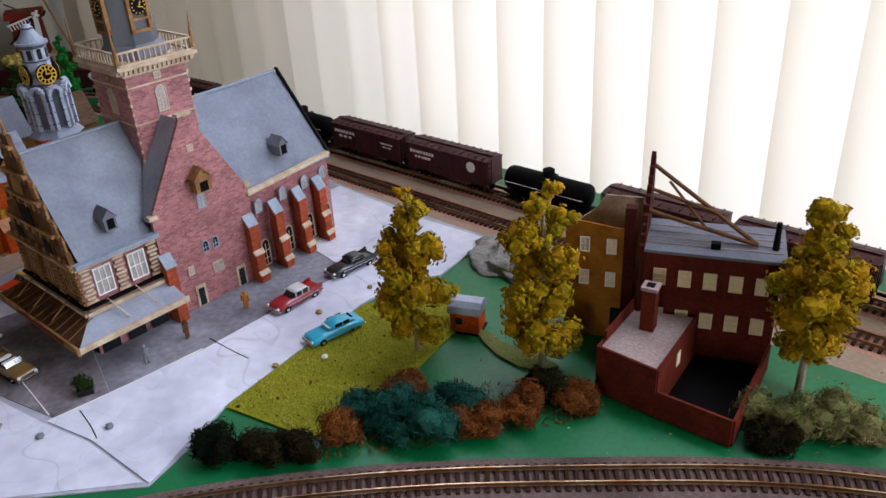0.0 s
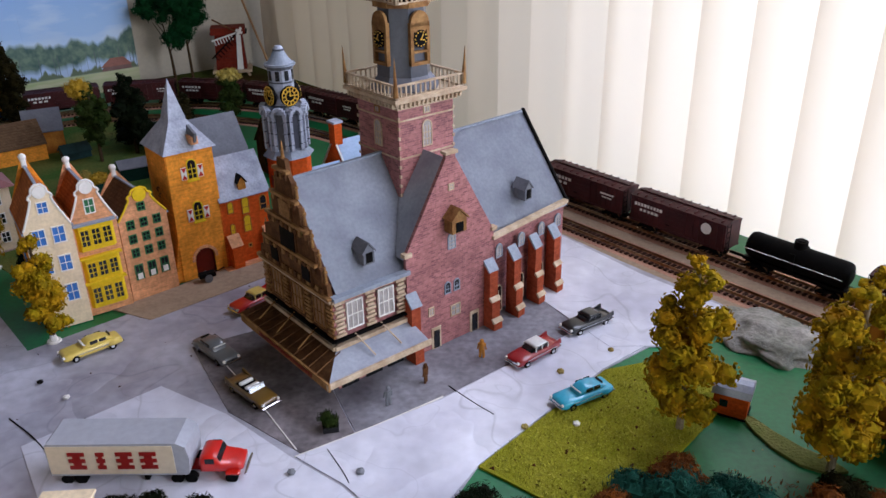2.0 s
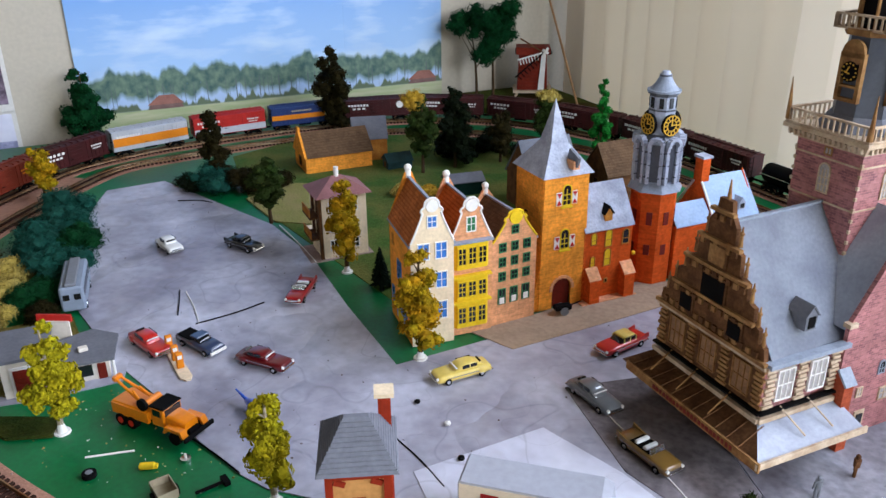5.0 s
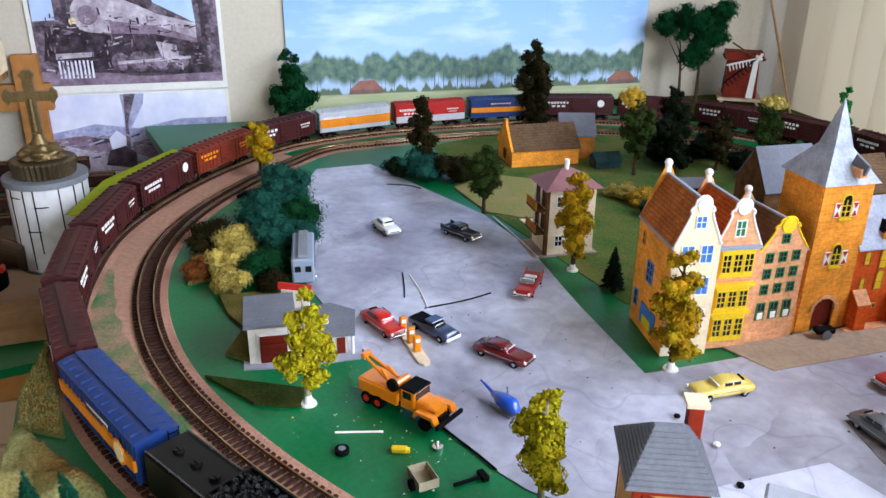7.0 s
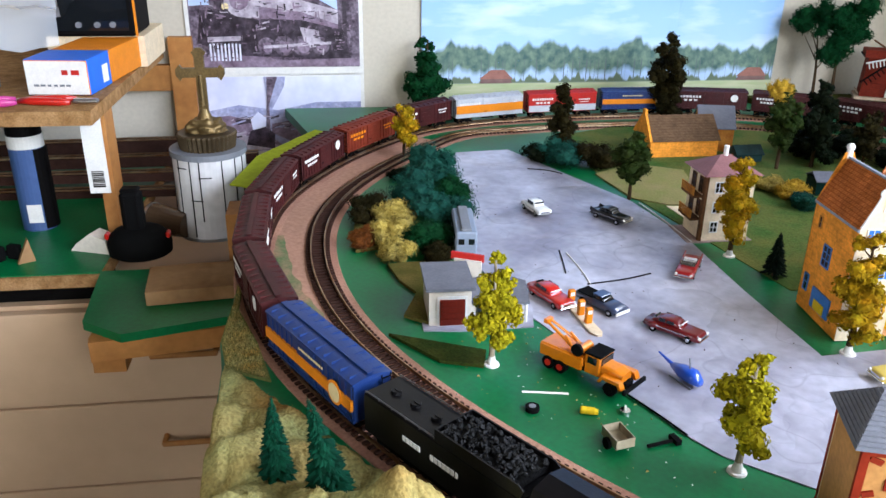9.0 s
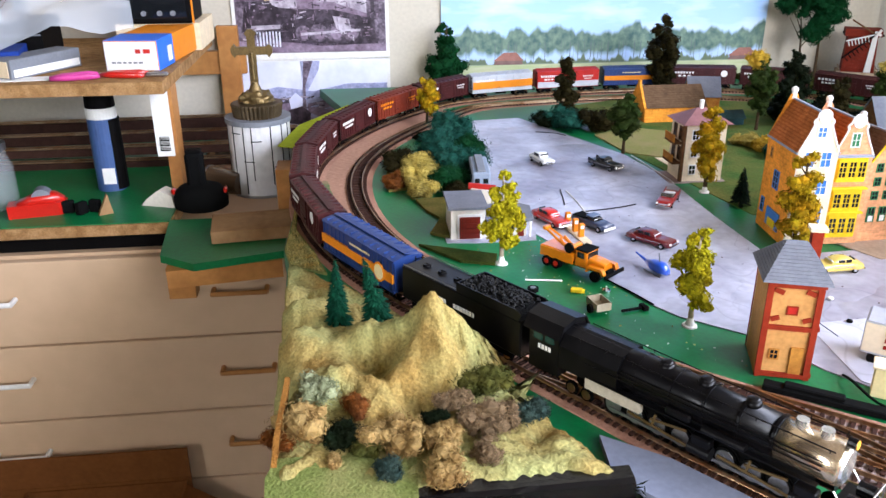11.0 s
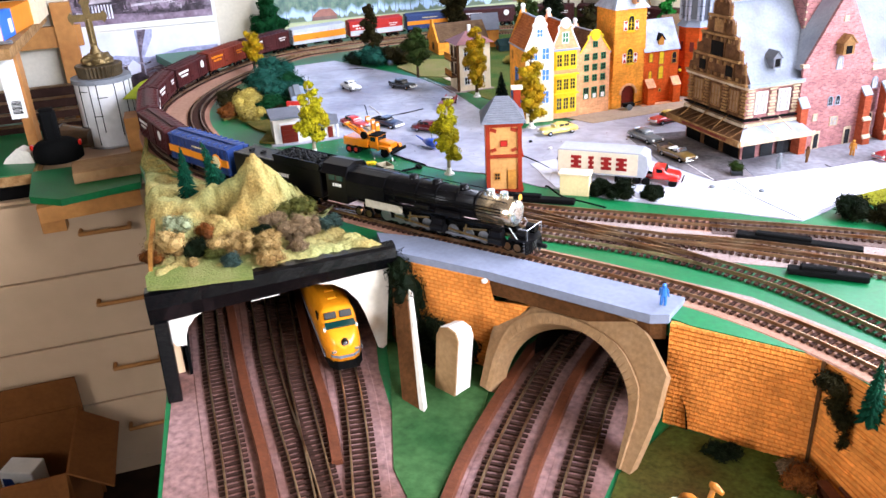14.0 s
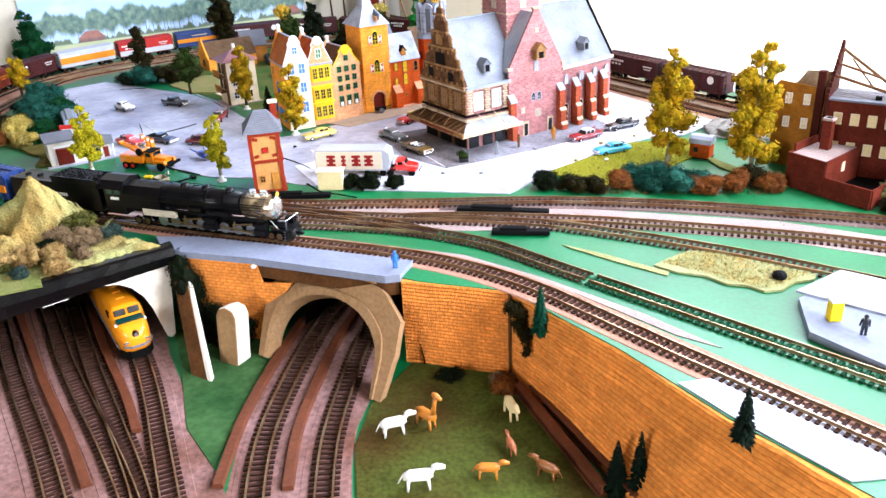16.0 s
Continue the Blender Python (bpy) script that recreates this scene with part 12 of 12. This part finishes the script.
# platform at the right with a small hut and figures
_p = [uv(0.17, 0.022), uv(0.217, 0.066), uv(0.30, 0.068), uv(0.34, -0.05), uv(0.22, -0.10), uv(0.172, -0.05)]
flat("side_platform", [(q.x, q.y) for q in _p], 0.0, 0.008, M["greyplat"], "grey side platform with an orange edge", "platform")
flat("side_platform_top", [(q.x, q.y) for q in [uv(0.225, 0.075), uv(0.30, 0.075), uv(0.34, -0.04), uv(0.26, -0.04)]], 0.008, 0.0105, M["slate"], "raised grey slab on the platform", "platform")
CRK = [[(-0.935, 0.66), (-0.91, 0.70), (-0.895, 0.735)], [(-0.245, 0.664), (-0.22, 0.642), (-0.198, 0.625)], [(-0.80, 0.493), (-0.762, 0.482), (-0.728, 0.470)], [(-1.01, 0.72), (-0.985, 0.69), (-0.968, 0.668)], [(-0.635, 0.565), (-0.60, 0.545), (-0.565, 0.52)],
       [(-1.23, 0.97), (-1.20, 0.985), (-1.17, 0.985)], [(-0.335, 0.56), (-0.315, 0.535), (-0.305, 0.52)]]
for _c in CRK:
    _q = smoothed(spline(_c, 0.006), 2)
    tagged(part("paper_crease", sweep(new_bm(), _q, [(-0.0007, 0.001), (0.0007, 0.001), (0.0004, 0.0026), (-0.0002, 0.0026)]), M["black"]), "dark curled paper edge on the road", "paper edge", "paper edges on the road")
for _x, _y, _a, _b2 in ((-1.0, 0.72, -0.93, 0.66), (-0.50, 0.70, -0.36, 0.555), (-0.36, 0.547, -0.245, 0.65), (-1.02, 0.945, -0.90, 0.855)):
    tagged(part("paper_seam", sweep(new_bm(), spline([(_x, _y), ((_x + _a) / 2 + 0.003, (_y + _b2) / 2), (_a, _b2)], 0.01), [(-0.0006, 0.001), (0.0006, 0.001), (0.0005, 0.0024), (-0.0005, 0.0024)]), M["white"]), "white torn paper seam on the road", "paper edge", "paper edges on the road")


def figure(at, colour, label, rz=0, h=0.021):
    bm = new_bm()
    for s in (-1, 1):
        cyl(bm, (s * 0.0018, 0, 0), (s * 0.0014, 0, h * 0.48), 0.0013, 0.0016, 8)
        cyl(bm, (s * 0.0030, 0, h * 0.78), (s * 0.0042, 0.001, h * 0.42), 0.0011, 0.0008, 6)
    cyl(bm, (0, 0, h * 0.45), (0, 0, h * 0.80), 0.0026, 0.0030, 10)
    cyl(bm, (0, 0, h * 0.8), (0, 0, h * 0.85), 0.0012, None, 8)
    ball(bm, (0, 0, h * 0.92), 0.0021, 2)
    ob = part("figurine", bm, colour)
    ob.matrix_world = pose(*at, 0, 0, rz)
    return tagged(ob, label, "figurine", "little figurines")


figure((-0.219, 0.718, 0.0018), M["ochre"], "tiny ochre plastic figurine on the paving")
figure((-0.296, 0.628, 0.0018), M["grey"], "tiny grey plastic figurine on the paving", 40)
figure((-0.268, 0.668, 0.0018), M["woodbrown"], "tiny brown plastic figurine on the paving", 80)
figure((-0.325, 0.205, 0.006), M["paneblue"], "tiny blue plastic figurine on the grey platform")
figure((*uv(0.202, -0.01)[:2], 0.008), M["pane"], "tiny dark figurine on the side platform")
_t = thing("bench_with_cart", (-0.565, 0.845, 0.002), 40, "small black hand cart before the gate tower", "cart")
part("cart_body", box(new_bm(), (0, 0, 0.008), (0.02, 0.010, 0.006), 0, 0.001), M["blackcard"], _t)
for _s in (-1, 1):
    part("wheel", cyl(new_bm(), (0.0, _s * 0.006, 0.005), (0.0, _s * 0.0072, 0.005), 0.005, None, 14), M["grey"], _t)
part("cart_handle", cyl(new_bm(), (0.01, 0, 0.009), (0.022, 0, 0.012), 0.0008, None, 6), M["blackcard"], _t)
_t = thing("plant_pot", (-0.340, 0.588, 0.0018), 0, "small planter with green and yellow plants", "planter")
part("pot", box(new_bm(), (0, 0, 0.003), (0.014, 0.014, 0.006), 20), M["pane"], _t)
crown(_t, [(0, 0, 0.010, 0.010, 0.008)], 160, 0.0022, "mid", 9, "foliage")
for _x, _y, _m, _l in ((-0.300, 0.535, M["grey"], "grey pebble"), (-0.356, 0.527, M["grey"], "grey stone lump"), (-0.57, 0.56, M["blackcard"], "dark crumb"), (-0.64, 0.62, M["blackcard"], "dark crumb"), (-0.17, 0.61, M["mid" if False else "moss"], "moss crumb"), (-0.60, 0.60, M["white"], "white paper crumb"), (-0.14, 0.70, M["moss"], "moss crumb"), (-0.09, 0.745, M["moss"], "moss crumb"), (-0.125, 0.62, M["white"], "white paper crumb")):
    _b3 = ball(new_bm(), (_x, _y, 0.0035), 0.003 + 0.0015 * random.random(), 1, 0.6)
    tagged(part("crumb", _b3, _m), _l + " lying on the road paper", "crumb", "crumbs on the road")
# loose parts on the green by the tow truck
_t = thing("rubber_ring", (-0.845, 0.420, 0.0), 0, "loose black rubber ring lying on the green", "rubber ring")
part("ring", cyl(new_bm(), (0, 0, 0), (0, 0, 0.004), 0.006, None, 18), M["tyre"], _t)
part("hub", cyl(new_bm(), (0, 0, 0.004), (0, 0, 0.0045), 0.003, None, 12), M["grey"], _t)
_t = thing("tool_case", (-0.808, 0.447, 0.0), 30, "small yellow plastic part on the green", "plastic part")
part("body", box(new_bm(), (0, 0, 0.0025), (0.013, 0.006, 0.005), 0, 0.001), M["yellow"], _t)
part("clip", box(new_bm(), (0.007, 0, 0.002), (0.003, 0.004, 0.003)), M["yellow"], _t)
_t = thing("white_wire", (-0.85, 0.447, 0.0), 34, "short white wire piece on the green", "wire")
part("strand", cyl(new_bm(), (-0.02, 0, 0.001), (0.02, 0.002, 0.001), 0.001, None, 6), M["white"], _t)
_t = thing("hammer_figure", (-0.742, 0.448, 0.0), 60, "black plastic tool piece on the green", "tool")
part("shaft", cyl(new_bm(), (-0.013, 0, 0.002), (0.013, 0, 0.002), 0.0016, None, 6), M["tyre"], _t)
part("head", box(new_bm(), (0.012, 0, 0.0025), (0.005, 0.011, 0.004)), M["tyre"], _t)
_t = thing("steering_knob", (-0.785, 0.468, 0.0), 0, "small chrome and white part by the truck", "plastic part")
part("disc", cyl(new_bm(), (0, 0, 0), (0, 0, 0.003), 0.0045, None, 14), M["chrome"], _t)
part("pin", cyl(new_bm(), (0, 0, 0.003), (0, 0, 0.007), 0.001, None, 8), M["white"], _t)
# point motors beside the tracks
for _a, _b2 in (((-0.80, 0.338), (-0.70, 0.322)), ((-0.66, 0.325), (-0.62, 0.322)), ((-0.59, 0.392), (-0.49, 0.415)), ((-0.30, 0.392), (-0.18, 0.398)), ((-0.24, 0.327), (-0.17, 0.336))):
    _d = Vector(_b2) - Vector(_a)
    _t = thing("point_motor", ((_a[0] + _b2[0]) / 2, (_a[1] + _b2[1]) / 2, 0.0005), math.degrees(math.atan2(_d.y, _d.x)), "long black point motor housing beside the track", "point motor", "point motors")
    part("housing", box(new_bm(), (0, 0, 0.0035), (_d.length, 0.012, 0.006), 0, 0.001), M["tyre"], _t)
    part("cover", box(new_bm(), (-_d.length * 0.12, 0, 0.008), (_d.length * 0.45, 0.009, 0.004), 0, 0.001), M["tyre"], _t)
# cables near the cabin
_q = spline([(-0.545, 0.455, 0.002), (-0.535, 0.44, 0.008), (-0.51, 0.425, 0.004), (-0.48, 0.42, 0.003), (-0.45, 0.415, 0.002)], 0.004)
tagged(part("cable", sweep(new_bm(), _q, [(-0.0008, -0.0008), (0.0008, -0.0008), (0.0008, 0.0008), (-0.0008, 0.0008)]), M["tyre"]), "thin black cable beside the cabin", "cable")
# lower level: rusty girders and toy animals as plain shapes
for _k, (_a, _b2) in enumerate((((-0.176, 0.150), (-0.075, 0.010)), ((-0.160, 0.150), (-0.045, 0.005)))):
    _d = Vector(_b2) - Vector(_a)
    _t = thing("rusty_girder", ((_a[0] + _b2[0]) / 2, (_a[1] + _b2[1]) / 2, LOW + 0.0016), math.degrees(math.atan2(_d.y, _d.x)), "long rusty brown girder at the foot of the wall", "girder", "rusty girders")
    _L = _d.length
    part("web", box(new_bm(), (0, 0, 0.006), (_L, 0.002, 0.010)), M["brownbar"], _t)
    for _z in (0.001, 0.0115):
        part("flange", box(new_bm(), (0, 0, _z), (_L, 0.009, 0.0015)), M["brownbar"], _t)


def animal(at, rz, m, label, k=1.0, neck=0.0, cat="toy animal"):
    bm = new_bm()
    loft(bm, [(-0.011 * k, 0.002 * k, 0.009 * k, 0.014 * k), (-0.006 * k, 0.0042 * k, 0.0075 * k, 0.0165 * k), (0.006 * k, 0.0042 * k, 0.0075 * k, 0.0165 * k), (0.011 * k, 0.0025 * k, 0.010 * k, 0.0165 * k)], 8, 0.9)
    for x in (-0.007, 0.007):
        for s in (-1, 1):
            cyl(bm, (x * k, s * 0.0026 * k, 0.010 * k), (x * 1.15 * k, s * 0.003 * k, 0), 0.0014 * k, 0.001 * k, 6)
    hz = 0.018 * k + neck
    cyl(bm, (0.009 * k, 0, 0.014 * k), (0.013 * k, 0, hz), 0.0022 * k, 0.0017 * k, 8)
    loft(bm, [(0.010 * k, 0.0015 * k, hz - 0.002 * k, hz + 0.002 * k), (0.014 * k, 0.0024 * k, hz - 0.0025 * k, hz + 0.003 * k), (0.020 * k, 0.0013 * k, hz - 0.002 * k, hz + 0.001 * k)], 8, 0.9)
    cyl(bm, (-0.011 * k, 0, 0.013 * k), (-0.015 * k, 0, 0.006 * k), 0.0008 * k, 0.0004 * k, 5)
    ob = part("toy_animal", bm, m, None, smooth=True)
    ob.matrix_world = pose(at[0], at[1], LOW + 0.0016, 0, 0, rz)
    return tagged(ob, label, cat, "toy animals")


_tan = mat("tan_orange_plastic", (0.62, 0.27, 0.05), 0.4, 0.2, 60, 0.02)
animal((-0.285, 0.055), 30, M["white"], "white plastic toy animal on the lower grass", 1.2)
animal((-0.257, 0.075), -30, _tan, "tan toy giraffe with long neck on the lower grass", 1.2, 0.022)
animal((-0.238, -0.015), 20, M["white"], "white and black toy cow on the lower grass", 1.25)
animal((-0.176, 0.108), -60, M["cream"], "cream toy animal beside the wall", 1.2)
animal((-0.179, 0.012), 10, _tan, "small tan toy animal lying on the grass", 1.0)
animal((-0.165, 0.052), 120, mat("pink_plastic_pig", (0.55, 0.22, 0.12), 0.4), "small pink toy animal on the grass", 0.8)
animal((-0.126, 0.024), 160, mat("brown_plastic_animal", (0.3, 0.13, 0.04), 0.4), "brown toy animal beside the girders", 1.0)
bush((-0.20, 0.165, LOW), 0.016, "brown", "dry brown scrub at the wall's foot", 170, 400)
bush((-0.255, 0.165, LOW), 0.014, "dark", "dark scrub at the wall's foot", 171, 300)
bush((-0.19, 0.150, LOW), 0.018, "rust", "rusty scrub at the wall's foot", 172, 400)

_yp = thing("yellow_pillar", (0.121, 0.168, 0.008), 15, "small yellow and white pillar on the side platform", "pillar")
part("column", box(new_bm(), (0, 0, 0.010), (0.012, 0.010, 0.020), 0, 0.001), M["yellow"], _yp)
part("cap", box(new_bm(), (0, 0, 0.0215), (0.014, 0.012, 0.003), 0, 0.0008), M["white"], _yp)
tagged(part("dark_lump", ball(new_bm(), (0.083, 0.258, 0.006), 0.008, 2, 0.7), M["blackcard"]), "dark round lump on the pale moss mat", "stone")
flat("moss_tail", [(-0.151, 0.308), (-0.10, 0.290), (-0.028, 0.256), (-0.030, 0.247), (-0.09, 0.274), (-0.14, 0.300)], 0.0003, 0.0016, M["palemoss"], "thin pale moss strip beside the siding", "grass")


def crumbs(name, count, outline, z, size, m, label, seed):
    """Loose specks and scraps strewn over a flat piece of the layout."""
    rnd = random.Random(seed)
    xs, ys = [p[0] for p in outline], [p[1] for p in outline]
    verts, faces = [], []
    while len(verts) < count * 4:
        x, y = rnd.uniform(min(xs), max(xs)), rnd.uniform(min(ys), max(ys))
        hit = False
        for (ax, ay), (bx, by) in zip(outline, outline[1:] + outline[:1]):
            if (ay > y) != (by > y) and x < (bx - ax) * (y - ay) / (by - ay) + ax:
                hit = not hit
        if not hit:
            continue
        k, q = len(verts), size * rnd.uniform(0.4, 1.3)
        th = rnd.uniform(0, 6.28)
        for n in range(3):
            r = q * rnd.uniform(0.5, 1.2)
            verts.append((x + r * math.cos(th + n * 2.09), y + r * math.sin(th + n * 2.09), z))
        verts.append((x, y, z + q * 0.7))
        faces += [(k, k + 1, k + 3), (k + 1, k + 2, k + 3), (k + 2, k, k + 3)]
    me = bpy.data.meshes.new(name)
    me.from_pydata(verts, [], faces)
    me.materials.append(m)
    return tagged(new(name, me), label, "crumbs", "", "stuff")


GREENZONE = [(-1.13, 0.60), (-1.02, 0.46), (-0.86, 0.40), (-0.70, 0.39), (-0.60, 0.42), (-0.73, 0.47), (-0.87, 0.53), (-1.0, 0.60)]
FRONTZONE = [(-0.23, 0.47), (0.0, 0.47), (0.22, 0.455), (0.40, 0.46), (0.40, 0.60), (0.25, 0.52), (0.10, 0.66), (0.0, 0.60), (-0.1, 0.50)]
crumbs("moss_crumbs", 120, GREENZONE, 0.0, 0.0016, M["moss"], "olive and brown crumbs strewn on the green board", 1)
crumbs("white_crumbs", 60, GREENZONE, 0.0, 0.0012, M["white"], "tiny white paper crumbs on the green board", 2)
crumbs("moss_crumbs", 110, FRONTZONE, 0.0, 0.0016, M["moss"], "olive and brown crumbs strewn before the hedge", 3)
crumbs("dark_crumbs", 150, ROAD, 0.0012, 0.0013, M["bark"], "tiny brown crumbs strewn on the road paper", 4)
crumbs("dark_crumbs", 60, [(-0.203, 0.555), (-0.127, 0.512), (-0.037, 0.60), (0.003, 0.66), (-0.02, 0.742), (-0.095, 0.708)], 0.0022, 0.0022, M["bark"], "dark brown bits lying on the lawn", 5)
crumbs("ballast_grit", 260, [(-1.02, 0.415), (-0.9, 0.35), (-0.6, 0.33), (-0.2, 0.33), (0.1, 0.40), (0.3, 0.38), (0.3, 0.43), (-0.1, 0.44), (-0.5, 0.37), (-0.8, 0.38)], 0.0008, 0.0014, M["greyballast"], "loose pale grit between the tracks", 6)

# ---- single sleepers of the near tracks ----
_tie = {}
for _t, _p, _rz, _wd, _m in SLEEPERS:
    if (_wd, _m.name) not in _tie:
        _bm = box(new_bm(), (0, 0, 0.0019), (0.0034, _wd, 0.0022), 0, 0.0003)
        _me = bpy.data.meshes.new("sleeper")
        _bm.to_mesh(_me)
        _bm.free()
        _me.materials.append(_m)
        _tie[(_wd, _m.name)] = _me
    _o = new("sleeper", _tie[(_wd, _m.name)])
    _o.parent = _t
    _o.matrix_basis = pose(_p.x, _p.y, _p.z, 0, 0, _rz)
